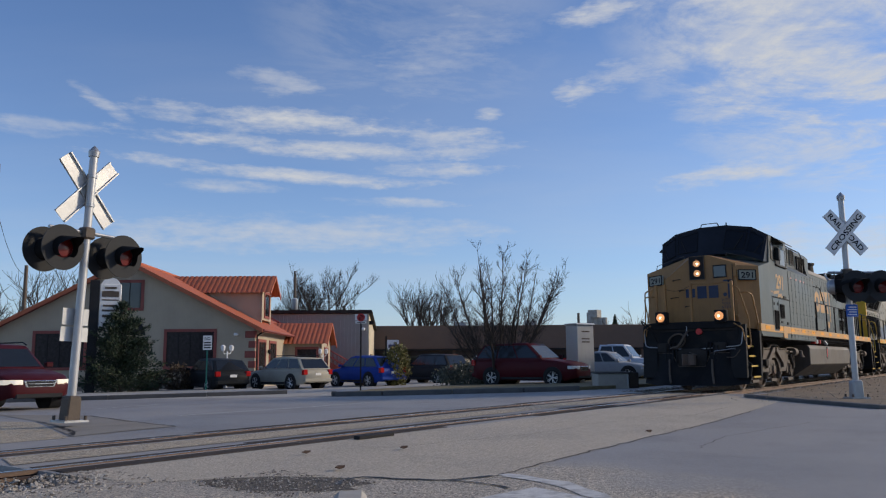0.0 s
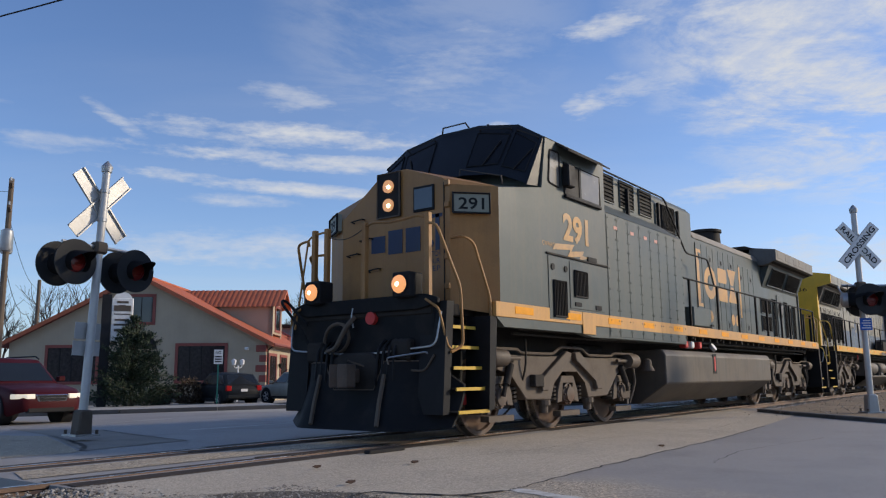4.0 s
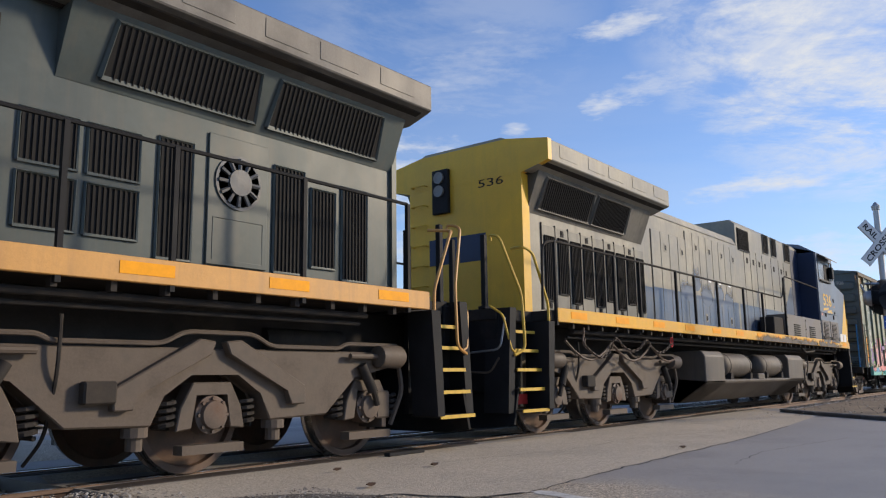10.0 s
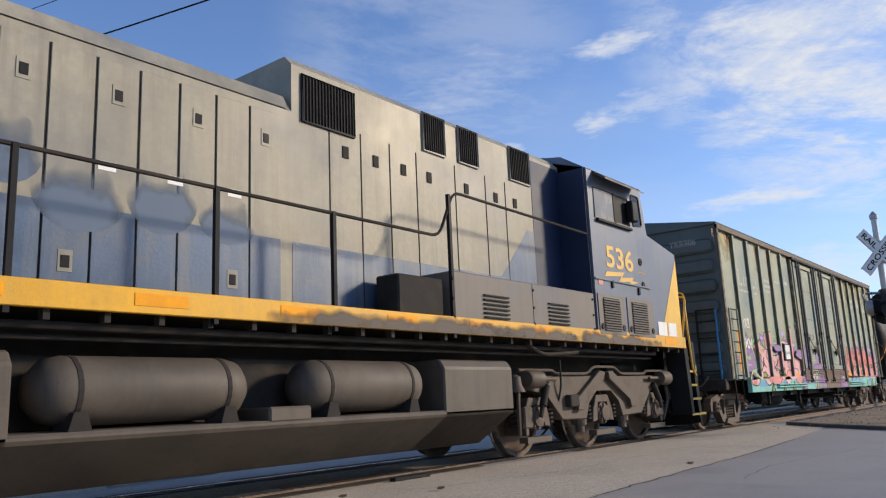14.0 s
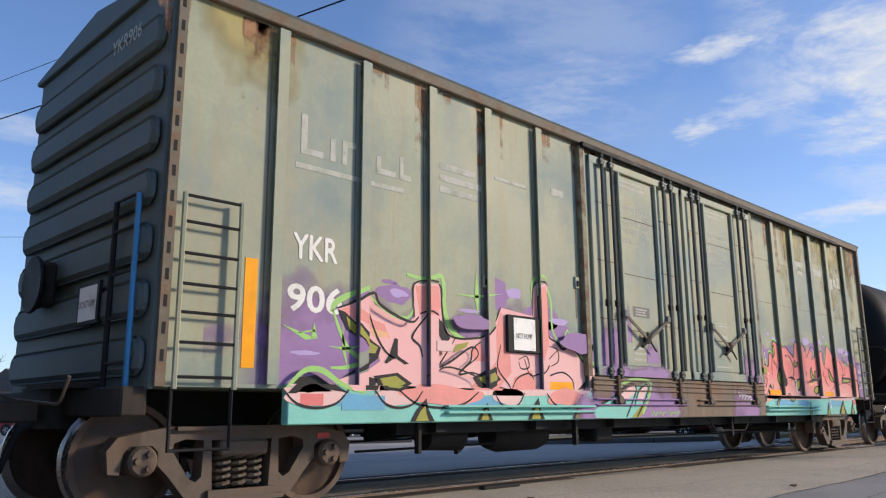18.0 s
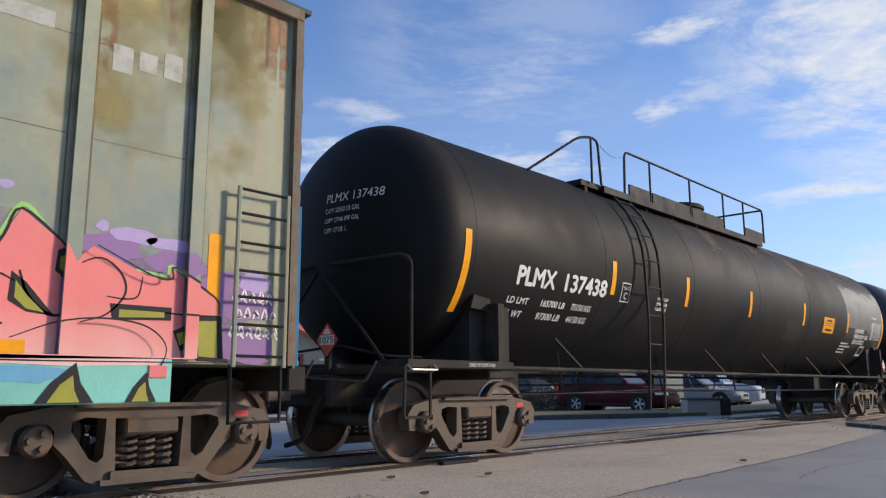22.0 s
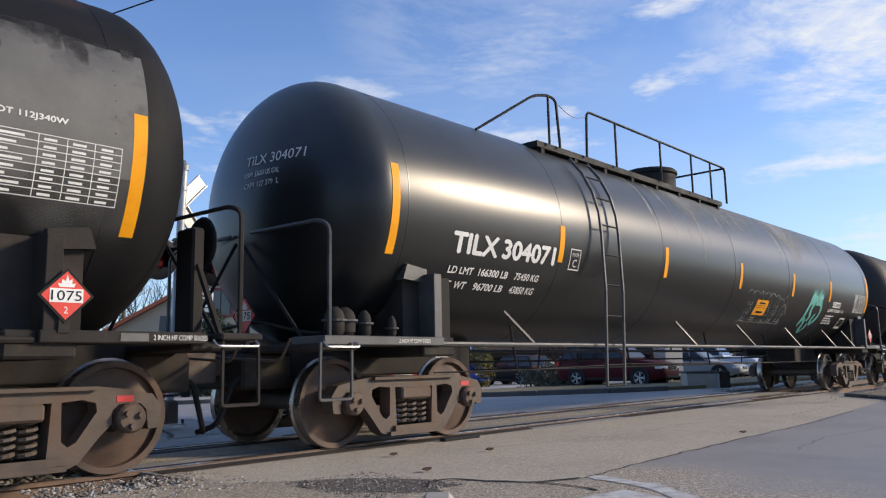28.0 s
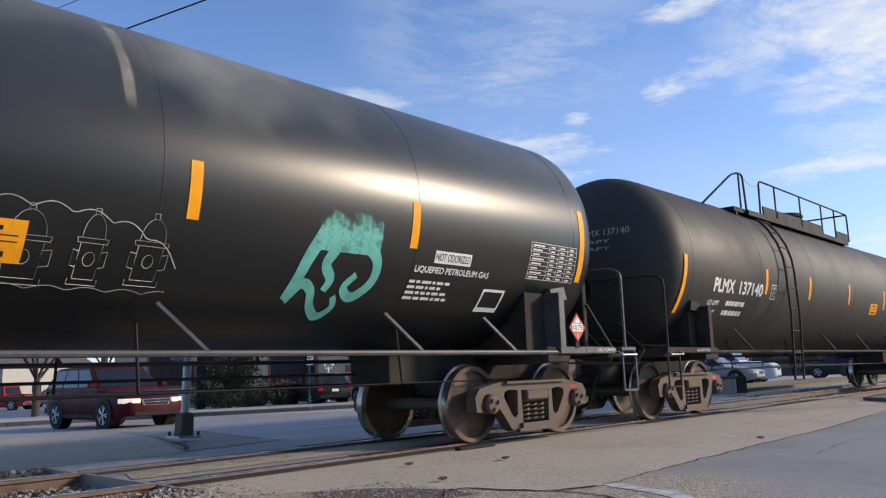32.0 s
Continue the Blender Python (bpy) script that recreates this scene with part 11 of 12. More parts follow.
        part("tail_lamp", B(-h - 0.012, -h + 0.16, s * (W / 2 * 0.945 - 0.22), s * (W / 2 * 0.945 + 0.01), belt - 0.26, belt - 0.02, bevel=0.02), TAIL, body)
        for c in (-wb, wb):
            part("wheel_arch", C((c, s * (W / 2 - 0.28), r + 0.02), (c, s * (W / 2 + 0.006), r + 0.02), r + 0.065, 24), TRIM, body)
            wh = part("wheel", lathe([(s * (W / 2 - 0.20), r * 0.6), (s * (W / 2 - 0.20), r - 0.03), (s * (W / 2 - 0.16), r), (s * (W / 2 - 0.02), r), (s * (W / 2 + 0.012), r - 0.03), (s * (W / 2 + 0.014), r * 0.70)], "y", 26, (c, 0, r)), TYRE, cr, smooth=True)
            bm = lathe([(s * (W / 2 - 0.03), r * 0.70), (s * (W / 2 + 0.016), r * 0.69), (s * (W / 2 + 0.010), r * 0.62), (s * (W / 2 - 0.02), r * 0.58)], "y", 24, (c, 0, r))
            for k in range(10):
                t = (k // 2) * math.tau / 5 + (0.16 if k % 2 else -0.16)
                C((c, s * (W / 2 + 0.0), r), (c + r * 0.64 * math.cos(t), s * (W / 2 + 0.008), r + r * 0.64 * math.sin(t)), 0.020, 5, bm=bm)
            C((c, s * (W / 2 - 0.04), r), (c, s * (W / 2 + 0.012), r), 0.05, 12, bm=bm)
            part("rim", bm, RIM, wh)
        if rails:
            part("roof_rail", tube([(-h + 0.8, s * W * 0.37, H - 0.02), (-h + 0.9, s * W * 0.37, H + 0.05), (L * 0.02, s * W * 0.37, H + 0.05), (L * 0.06, s * W * 0.37, H - 0.02)], 0.02, 5), TRIM, top)
    wsx = lambda z: xa(z) + 0.105 + 0.01
    bm = bmesh.new()
    bm.faces.new([bm.verts.new(p) for p in ((wsx(z0), -f(z0) + 0.10, z0), (wsx(z0), f(z0) - 0.10, z0), (wsx(z1), f(z1) - 0.08, z1), (wsx(z1), -f(z1) + 0.08, z1))])
    part("windscreen", bm, AUTO_GLASS, top)
    bk = lambda z: xb(z) - 0.105 - 0.01
    bm = bmesh.new()
    bm.faces.new([bm.verts.new(p) for p in ((bk(z0), -f(z0) + 0.12, z0), (bk(z0), f(z0) - 0.12, z0), (bk(z1), f(z1) - 0.10, z1), (bk(z1), -f(z1) + 0.10, z1))])
    part("rear_window", bm, AUTO_GLASS, top)
    gr = part("grille", prism([(-0.40, H * 0.445), (0.40, H * 0.445), (0.34, H * 0.345), (-0.34, H * 0.345)], h - 0.10, h + 0.014, "x", bevel=0.012), CHROME, body)
    part("grille_mesh", prism([(-0.35, H * 0.433), (0.35, H * 0.433), (0.30, H * 0.358), (-0.30, H * 0.358)], h, h + 0.018, "x"), TRIM, gr)
    part("grille_bar", B(h + 0.01, h + 0.026, -0.33, 0.33, H * 0.392, H * 0.402), CHROME, gr)
    part("front_bumper_intake", B(h - 0.16, h + 0.004, -0.56, 0.56, 0.30, 0.42, bevel=0.02), TRIM, body)
    part("rear_bumper", B(-h - 0.05, -h + 0.15, -W / 2 * 0.9, W / 2 * 0.9, 0.36, 0.52, bevel=0.03), paint if style != "pickup" else CHROME, body)
    part("plate_blank", B(-h - 0.012, -h, -0.16, 0.16, 0.66, 0.78), M["white"], body)
    return cr


auto("dark red compact SUV on the far road", (0.058, 0.007, 0.010), 9.32, 20.93, 272, 4.56, 1.78, 1.60, "suv", lit=True, rails=True, group="cars")
auto("black hatchback parked nose-in", (0.018, 0.020, 0.022), 23.8, 31.0, 75, 4.41, 1.75, 1.53, "hatch")
auto("pale gold estate car parked nose-in", (0.36, 0.34, 0.28), 26.5, 28.9, 84, 4.73, 1.77, 1.54, "wagon", rails=True)
auto("bright blue hatchback parked nose-in", (0.012, 0.045, 0.26), 30.2, 27.2, 82, 4.40, 1.80, 1.56, "hatch")
auto("black SUV parked nose-in", (0.016, 0.017, 0.02), 36.0, 27.4, 84, 4.6, 1.82, 1.66, "suv")
auto("red pickup truck in the car park", (0.32, 0.02, 0.03), 44.5, 32.5, 90, 5.3, 1.9, 1.85, "pickup")
auto("white van-like SUV in the car park", (0.6, 0.6, 0.6), 47.0, 31.0, 90, 4.7, 1.85, 1.75, "suv")
auto("dark maroon SUV by the planting bed", (0.075, 0.010, 0.014), 28.4, 16.4, -87, 4.67, 1.88, 1.74, "suv")
auto("silver grey saloon with a bright nose", (0.30, 0.31, 0.32), 37.0, 17.0, -84, 4.6, 1.8, 1.48, "sedan")
auto("pale blue-white pickup truck", (0.48, 0.53, 0.60), 41.8, 18.6, -80, 5.7, 2.0, 1.95, "pickup")
auto("red pickup truck far down the road", (0.35, 0.03, 0.03), 21.0, 66.0, 120, 5.3, 1.9, 1.85, "pickup")
auto("silver blue saloon far down the road", (0.30, 0.36, 0.44), 26.5, 70.0, 110, 4.5, 1.8, 1.46, "sedan")
auto("pale estate car far down the road", (0.5, 0.5, 0.52), 29.0, 78.0, 110, 4.5, 1.8, 1.5, "wagon")
auto("dark saloon behind the train", (0.03, 0.03, 0.035), 52.0, 15.5, -80, 4.6, 1.8, 1.46, "sedan")

# ---- the restaurant ----
WALL = mat("tan_stucco", (0.44, 0.37, 0.27), 0.9, var=0.07, scale=0.8, fine=60, bump=0.25, streak=0.08)
TILE = mat("orange_roof_tile", (0.46, 0.125, 0.055), 0.6, var=0.15, scale=2, bump=0.1)
TRIMR = mat("red_brown_trim", (0.26, 0.075, 0.06), 0.7, var=0.12)
CURT = mat("curtained_glass", (0.035, 0.03, 0.032), 0.18, var=0.5, scale=6)
bd = thing("restaurant", "tan stucco restaurant with orange tile roofs and red trim", "building", "", pose(29.5, 34.9, -0.62, 0, 0, 38))
GW, GH, GP, GL = 14.4, 3.52, 7.30, 17.0
part("gable_wall", prism([(0, 0), (GW, 0), (GW, GH), (GW / 2, GP - 0.15), (0, GH)], 0.0, 0.3, "x"), WALL, bd)
part("gable_wall", prism([(0, 0), (GW, 0), (GW, GH), (GW / 2, GP - 0.15), (0, GH)], GL - 0.3, GL, "x"), WALL, bd)
part("side_wall", B(0.3, GL - 0.3, 0, 0.3, 0, GH), WALL, bd)
part("side_wall", B(0.3, GL - 0.3, GW - 0.3, GW, 0, GH), WALL, bd)


def tiled_slope(parent, x0, x1, y0, z0, y1, z1, along="x", name="roof", pitch=0.30):
    """A roof slope with raised tile rolls; runs along one axis, falls along the other."""
    bm = bmesh.new()
    n = int(abs(x1 - x0) / pitch)
    prof = []
    for i in range(n * 4 + 1):
        t = x0 + (x1 - x0) * i / (n * 4)
        prof.append((t, 0.035 * abs(math.sin(math.pi * i / 4))))
    rows = []
    steps = 9
    for j in range(steps + 1):
        k = j / steps
        y, z = y0 + (y1 - y0) * k, z0 + (z1 - z0) * k
        for dz in (0.03, 0.0) if 0 < j < steps else (0.0,):
            rows.append([bm.verts.new((t, y, z + h + dz) if along == "x" else (y, t, z + h + dz)) for t, h in prof])
    for a, b in zip(rows, rows[1:]):
        for i in range(len(a) - 1):
            bm.faces.new((a[i], a[i + 1], b[i + 1], b[i]))
    return part(name, bm, TILE, parent, "orange tile roof slope", smooth=False)


for y0, y1 in ((-0.5, GW / 2), (GW + 0.5, GW / 2)):
    tiled_slope(bd, -0.45, GL + 0.4, y0, GH - 0.18, y1, GP)
    s = 1 if y0 < 0 else -1
    part("barge_board", prism([(y0, GH - 0.36), (y1, GP - 0.22), (y1, GP + 0.03), (y0, GH - 0.12)], -0.50, -0.44, "x"), TILE, bd, "orange barge board")
    part("soffit", prism([(y0, GH - 0.30), (y1, GP - 0.14), (y1, GP - 0.08), (y0, GH - 0.22)], -0.44, GL + 0.3, "x"), TRIMR, bd)
part("ridge_cap", C((-0.5, GW / 2, GP + 0.03), (GL + 0.4, GW / 2, GP + 0.03), 0.10, 10), TILE, bd)


def win(parent, face, a0, a1, z0, z1, at, bars_=3, glass=CURT):
    """A framed window on a wall: face x (front) or y (side)."""
    mk = (lambda p, q, d0, d1, zz0, zz1: B(at - d1, at - d0, p, q, zz0, zz1)) if face == "x" else (lambda p, q, d0, d1, zz0, zz1: B(p, q, at - d1, at - d0, zz0, zz1))
    w = part("window", mk(a0, a1, -0.05, 0.02, z0, z1), glass, parent)
    for p, q, c, d in ((a0 - 0.16, a1 + 0.16, z1, z1 + 0.16), (a0 - 0.16, a1 + 0.16, z0 - 0.16, z0), (a0 - 0.16, a0, z0, z1), (a1, a1 + 0.16, z0, z1)):
        part("window_frame", mk(p, q, 0.0, 0.06, c, d), TRIMR, w)
    for k in range(1, bars_ + 1):
        t = a0 + (a1 - a0) * k / (bars_ + 1)
        part("mullion", mk(t - 0.02, t + 0.02, 0.02, 0.04, z0, z1), TRIM, w)
    return w


win(bd, "x", 2.3, 4.92, 1.32, 3.25, 0.0), win(bd, "x", 9.5, 12.2, 1.32, 3.2, 0.0)
win(bd, "x", 6.46, 7.75, 4.62, 6.05, 0.0, 1, M["glass"])
win(bd, "y", 0.9, 2.9, 0.6, 2.7, 0.0, 2), win(bd, "y", 4.3, 6.3, 0.6, 2.7, 0.0, 2)
part("arched_vent", prism([(6.75 + 0.62 * math.cos(t), 3.1 + 0.75 * math.sin(t)) for t in [i * math.pi / 14 for i in range(15)]], -0.05, 0.01, "x"), TRIM, bd)
for k in range(6):
    part("quoin", B(-0.05, 0.35, -0.05, 0.55 if k % 2 else 0.35, 0.1 + k * 0.56, 0.48 + k * 0.56, bevel=0.02), TRIMR, bd, "red corner stone")
part("stone_plinth", B(-0.06, 0.0, 0.0, GW, 0.0, 0.55), mat("plinth_stone", (0.24, 0.20, 0.16), 0.9, var=0.35, scale=5, fine=20, bump=0.6), bd)
part("gutter", C((-0.4, -0.55, GH - 0.2), (GL, -0.55, GH - 0.2), 0.06, 8), TRIMR, bd)
part("downpipe", tube(bent([(0.2, -0.55, GH - 0.2), (0.2, -0.08, GH - 0.5), (0.2, -0.08, 0.1)], 0.1), 0.045, 8), TRIM, bd)
part("security_camera", B(-0.45, -0.1, 0.9, 1.1, 3.0, 3.15, bevel=0.03), M["white"], bd)
for x, z in ((3.6, 2.2),):
    part("wall_lamp", lathe([(2.0, 0.03), (2.1, 0.10), (2.25, 0.12), (2.32, 0.02)], "z", 10, (x, -0.15, 0)), M["black"], bd)
# dormer on the slope
dm = part("dormer_wall", prism([(0.9, 4.2), (3.9, 4.2), (3.9, 6.0), (2.4, 7.0), (0.9, 6.0)], 0.9 - 0.9, 0.3, "y"), WALL, bd)
dm.matrix_basis = pose(4.3, 0.70, 0)
part("dormer_cheek", B(5.2, 5.4, 0.72, 5.0, 4.0, 6.0), WALL, bd), part("dormer_cheek", B(8.0, 8.2, 0.72, 5.0, 4.0, 6.0), WALL, bd)
tiled_slope(bd, 0.15, 7.0, 4.85, 5.88, 6.7, 7.12, "y", "dormer_roof"), tiled_slope(bd, 0.15, 7.0, 8.55, 5.88, 6.7, 7.12, "y", "dormer_roof")
part("dormer_barge", prism([(4.85, 5.70), (6.7, 6.95), (8.55, 5.70), (8.55, 5.90), (6.7, 7.14), (4.85, 5.90)], 0.09, 0.15, "y"), TILE, bd)
win(bd, "y", 6.0, 7.4, 4.5, 5.9, 0.70, 1, M["glass"])
# porch wing
part("porch_wall", B(9.6, 9.85, -2.55, 0.0, 0.0, 2.9), WALL, bd), part("porch_wall", B(14.6, 14.85, -2.55, 0.0, 0.0, 2.9), WALL, bd)
part("porch_gable", prism([(9.6, 0.0), (14.85, 0.0), (14.85, 2.9), (12.2, 4.15), (9.6, 2.9)], -2.55, -2.35, "y"), WALL, bd)
tiled_slope(bd, -2.95, 1.6, 9.2, 2.75, 12.2, 4.3, "y", "porch_roof"), tiled_slope(bd, -2.95, 1.6, 15.2, 2.75, 12.2, 4.3, "y", "porch_roof")
part("porch_barge", prism([(9.2, 2.58), (12.2, 4.12), (15.2, 2.58), (15.2, 2.78), (12.2, 4.32), (9.2, 2.78)], -3.01, -2.95, "y"), TILE, bd)
win(bd, "x", -2.2, -0.9, 0.4, 2.4, 9.6, 1), win(bd, "y", 11.2, 13.0, 0.5, 2.4, -2.55, 1)
lp = thing("lamp_post", "white twin lantern lamp post by the restaurant", "lamp post", "", pose(27.6, 34.9, -0.5))
part("post", C((0, 0, -0.05), (0, 0, 2.0), 0.04, 8), M["white"], lp)
for s in (-1, 1):
    part("lantern", lathe([(2.0, 0.03), (2.05, 0.10), (2.28, 0.13), (2.36, 0.02)], "z", 10, (s * 0.28, 0, 0)), M["white"], lp)
    part("arm", tube(bent([(0, 0, 1.9), (s * 0.2, 0, 1.85), (s * 0.28, 0, 2.02)], 0.1), 0.018, 5), M["white"], lp)
lp2 = copy_thing(lp, pose(36.5, 36.5, -0.6))
pyl = thing("pylon_sign", "tall dark-framed restaurant sign with worn letters", "sign", "", pose(19.64, 33.2, -0.5, 0, 0, 149))
part("frame", B(0.46, 0.86, -0.25, 0.25, 0.0, 5.1), TRIM, pyl)
sp = part("panel", B(-0.46, 0.46, -0.2, 0.2, 3.0, 4.95, bevel=0.03), M["white"], pyl)
for k, (w, h, z) in enumerate(((0.50, 0.10, 4.72), (0.72, 0.26, 4.36), (0.30, 0.04, 4.60), (0.7, 0.05, 4.20), (0.6, 0.09, 3.92), (0.66, 0.09, 3.70), (0.62, 0.12, 3.44))):
    for s in (-1, 1):
        part("sign_bar", B(-w / 2, w / 2, s * 0.2, s * 0.215, z, z + h), M["grimy"], sp)
part("crest", prism([(-0.4, 4.95), (0.4, 4.95), (0.34, 5.08), (0.2, 5.2), (0.0, 5.25), (-0.2, 5.2), (-0.34, 5.08)], -0.15, 0.15), M["white"], pyl)
part("leg", B(-0.4, -0.25, -0.1, 0.1, 0.0, 3.0), TRIM, pyl)

# ---- other buildings ----
METALW = mat("grey_metal_siding", (0.36, 0.34, 0.31), 0.55, 0.2, var=0.08, scale=1, streak=0.12)
CREAM = mat("cream_wall", (0.58, 0.50, 0.36), 0.8, var=0.06, scale=1)
BROWN = mat("brown_fascia", (0.16, 0.105, 0.075), 0.8, var=0.12, scale=1)
BRICKD = mat("dark_brick_front", (0.09, 0.075, 0.07), 0.9, var=0.25, scale=3)
wh = thing("warehouse", "grey metal-sided warehouse with cream end wall and red stair", "building", "", pose(47.0, 42.0, -0.75, 0, 0, 39.0))
part("siding", prism([(-0.2, 0), (20, 0), (20, 3.6), (-0.2, 5.5)], 0.0, 14.0, "y"), METALW, wh)
bm = bmesh.new()
for k in range(46):
    B(-0.26, -0.2, 0.1 + k * 0.3, 0.16 + k * 0.3, 0.1, 5.4, bm)
tagged(part("siding_ribs", bm, METALW, wh), kind="stuff")
part("end_wall", prism([(-0.1, 0), (19.9, 0), (19.9, 3.5), (-0.1, 5.4)], -0.06, -0.004, "y"), CREAM, wh, "cream end wall")
part("roof", prism([(-0.5, 5.5), (20.3, 3.55), (20.3, 3.75), (-0.5, 5.75)], -0.3, 14.3, "y"), M["under"], wh)
for x in (2.0, 4.5):
    part("door", B(x, x + 1.2, -0.10, -0.06, 0, 2.3), M["black"], wh)
part("wall_lamp", B(-0.05, 0.35, -0.45, -0.06, 4.6, 4.9, bevel=0.03), M["black"], wh)
part("wall_lamp", B(-0.55, -0.26, 0.25, 0.55, 4.1, 4.35, bevel=0.05), M["white"], wh)
part("wall_notice", B(-0.29, -0.27, 3.4, 4.1, 4.05, 4.35), M["white"], wh)
STAIR = mat("red_stair_paint", (0.36, 0.085, 0.07), 0.6, var=0.15)
for xs in (-1.25, -2.25):
    st = part("stair_stringer", prism([(8.0, 4.45), (8.0, 3.95), (0.9, 0.05), (0.4, 0.05), (0.4, 0.30)], xs, xs + 0.08, "x"), STAIR, wh, "red outside stair")
    for dz in (0.5, 1.0):
        part("stair_rail", tube([(xs + 0.04, 0.5, 0.25 + dz), (xs + 0.04, 8.0, 4.4 + dz)], 0.035, 5), STAIR, st)
    for k in range(26):
        y = 0.6 + k * 0.285
        part("baluster", B(xs + 0.025, xs + 0.055, y, y + 0.035, 0.28 + (y - 0.4) * 0.546, 1.22 + (y - 0.4) * 0.546), STAIR, st)
for k in range(22):
    y = 0.75 + k * 0.33
    part("tread", B(-2.17, -1.25, y, y + 0.28, 0.16 + k * 0.181, 0.20 + k * 0.181), STAIR, wh)
ps = thing("shop_sign", "white street sign with plain bars", "sign", "", pose(46.5, 38.5, -0.75, 0, 0, -48))
part("post", B(-1.0, -0.85, -0.1, 0.1, 0, 3.6), M["under"], ps)
p_ = part("panel", B(-0.85, 0.05, -0.1, 0.1, 1.5, 3.3), M["white"], ps)
for k in range(3):
    part("sign_bar", B(-0.75, -0.05, -0.11, -0.1, 1.7 + k * 0.5, 1.95 + k * 0.5), mat("blue_bar", (0.06, 0.07, 0.25), 0.5), p_)
mall = thing("low_shop_block", "long low shop block with a brown fascia and dark front", "building", "", pose(57.5, 47.0, -0.75, 0, 0, -52))
part("front", B(-7, 36, 0, 16, 0, 2.8), BRICKD, mall)
part("fascia", B(-7.4, 36.4, -1.5, 16.4, 2.8, 4.95, bevel=0.05), BROWN, mall, "sloping brown fascia")
part("canopy_soffit", B(-7.4, 36.4, -1.5, 0, 2.7, 2.8), TRIM, mall)
for k in range(9):
    part("post", B(k * 4.4 + 0.2, k * 4.4 + 0.45, -1.3, -1.05, 0, 2.7), BROWN, mall)
    part("shop_window", B(k * 4 + 0.5, k * 4 + 3.2, -0.04, 0.0, 0.5, 2.2), M["glass"], mall)
for x, y in ((5, 5), (8, 8), (12, 4), (26, 7)):
    part("roof_unit", B(x, x + 1.3, y, y + 1.1, 4.95, 5.6, bevel=0.05), M["steel"], mall)
for nm, lb, x, y, hd, L, W_, H_, m_, rf in (("house", "low pale house with a grey roof", 72, 34, -60, 12, 8, 3.0, CREAM, True), ("workshop", "long white workshop wall", 100, 46, -65, 30, 10, 4.2, CREAM, False),
                                           ("warehouse", "dark flat-roofed warehouse by the track", 92, 38.5, -65, 9, 9, 5.6, BRICKD, False), ("house", "grey house far down the road", 30, 95, 20, 12, 9, 4.2, METALW, True),
                                           ("house", "brick house far down the road", 12, 100, 10, 12, 9, 4.5, BRICKD, True), ("workshop", "long tan workshop beyond the track", 150, 44, -70, 40, 14, 5.0, WALL, False)):
    hs = thing(nm, lb, "building", "", pose(x, y, -0.75, 0, 0, hd))
    part("wall", B(0, L, 0, W_, 0, H_), m_, hs)
    if rf:
        part("roof", prism([(-0.4, H_), (W_ + 0.4, H_), (W_ / 2, H_ + W_ * 0.28)], -0.4, L + 0.4, "x"), M["kerb"], hs)
    else:
        part("roof", B(-0.2, L + 0.2, -0.2, W_ + 0.2, H_, H_ + 0.2), M["kerb"], hs)
    for k in range(int(L / 3)):
        part("window", B(k * 3 + 0.8, k * 3 + 2.0, -0.03, 0.0, 1.0, 2.2), M["glass"], hs)
sl = thing("grain_silo", "pale concrete grain silos on the skyline", "silo", "", pose(290, 140, -0.75))
for k in range(4):
    part("cylinder", C((k * 1.3, k * -1.5, 0), (k * 1.3, k * -1.5, 19 if k else 21), 1.2, 14), M["concrete"], sl)
part("head_house", B(-0.8, 3.2, -3.6, 0.4, 19, 22.0), M["concrete"], sl)


# ---- poles and wires ----
POLE = mat("weathered_pole", (0.15, 0.115, 0.085), 0.9, var=0.25, scale=2, streak=0.3)
def utility_pole(x, y, top, heading, arms, cans, label):
    up = thing("utility_pole", label, "utility pole", "utility poles", pose(x, y, gz(y), 0, 0, heading))
    h = top - gz(y)
    part("pole", C((0, 0, -0.2), (0, 0, h), 0.17, 10, 0.11), POLE, up)
    for k in range(arms):
        z = h - 0.4 - k * 1.1
        am = part("crossarm", B(-1.2, 1.2, -0.06, 0.06, z - 0.06, z + 0.06), POLE, up)
        for xx in (-1.1, -0.5, 0.5, 1.1):
            part("insulator", C((xx, 0, z + 0.06), (xx, 0, z + 0.22), 0.045, 8), M["steel"], am)
    for k in range(cans):
        part("transformer", lathe([(h - 3.4, 0.22), (h - 3.3, 0.26), (h - 2.5, 0.26), (h - 2.4, 0.1)], "z", 14, (0.45 - 0.9 * k, 0, 0)), M["steel"], up, smooth=True)
    return up


utility_pole(15.9, 36.7, 9.9, 65, 2, 2, "wooden utility pole with crossarms and transformers")
utility_pole(24.4, 51.2, 7.2, 60, 0, 0, "bare wooden utility pole")
utility_pole(47.7, 51.3, 8.9, 50, 1, 2, "distant utility pole with two transformers")
utility_pole(2.0, 34.0, 9.5, 90, 1, 0, "wooden utility pole carrying road wires")
utility_pole(13.0, -12.0, 9.5, 90, 1, 0, "wooden utility pole behind the viewer")
utility_pole(62.0, 31.0, 5.0, 50, 0, 0, "slim lamp pole in the car park")
utility_pole(95.0, 40.5, 5.6, 50, 0, 0, "slim pole by the far buildings")


def wire(a, b, sag, r, label):
    a, b = Vector(a), Vector(b)
    bm = tube([a.lerp(b, t / 24) - Vector((0, 0, sag * (1 - (2 * t / 24 - 1) ** 2))) for t in range(25)], r, 5)
    tagged(part("overhead_wire", bm, M["black"]), label, "wire")


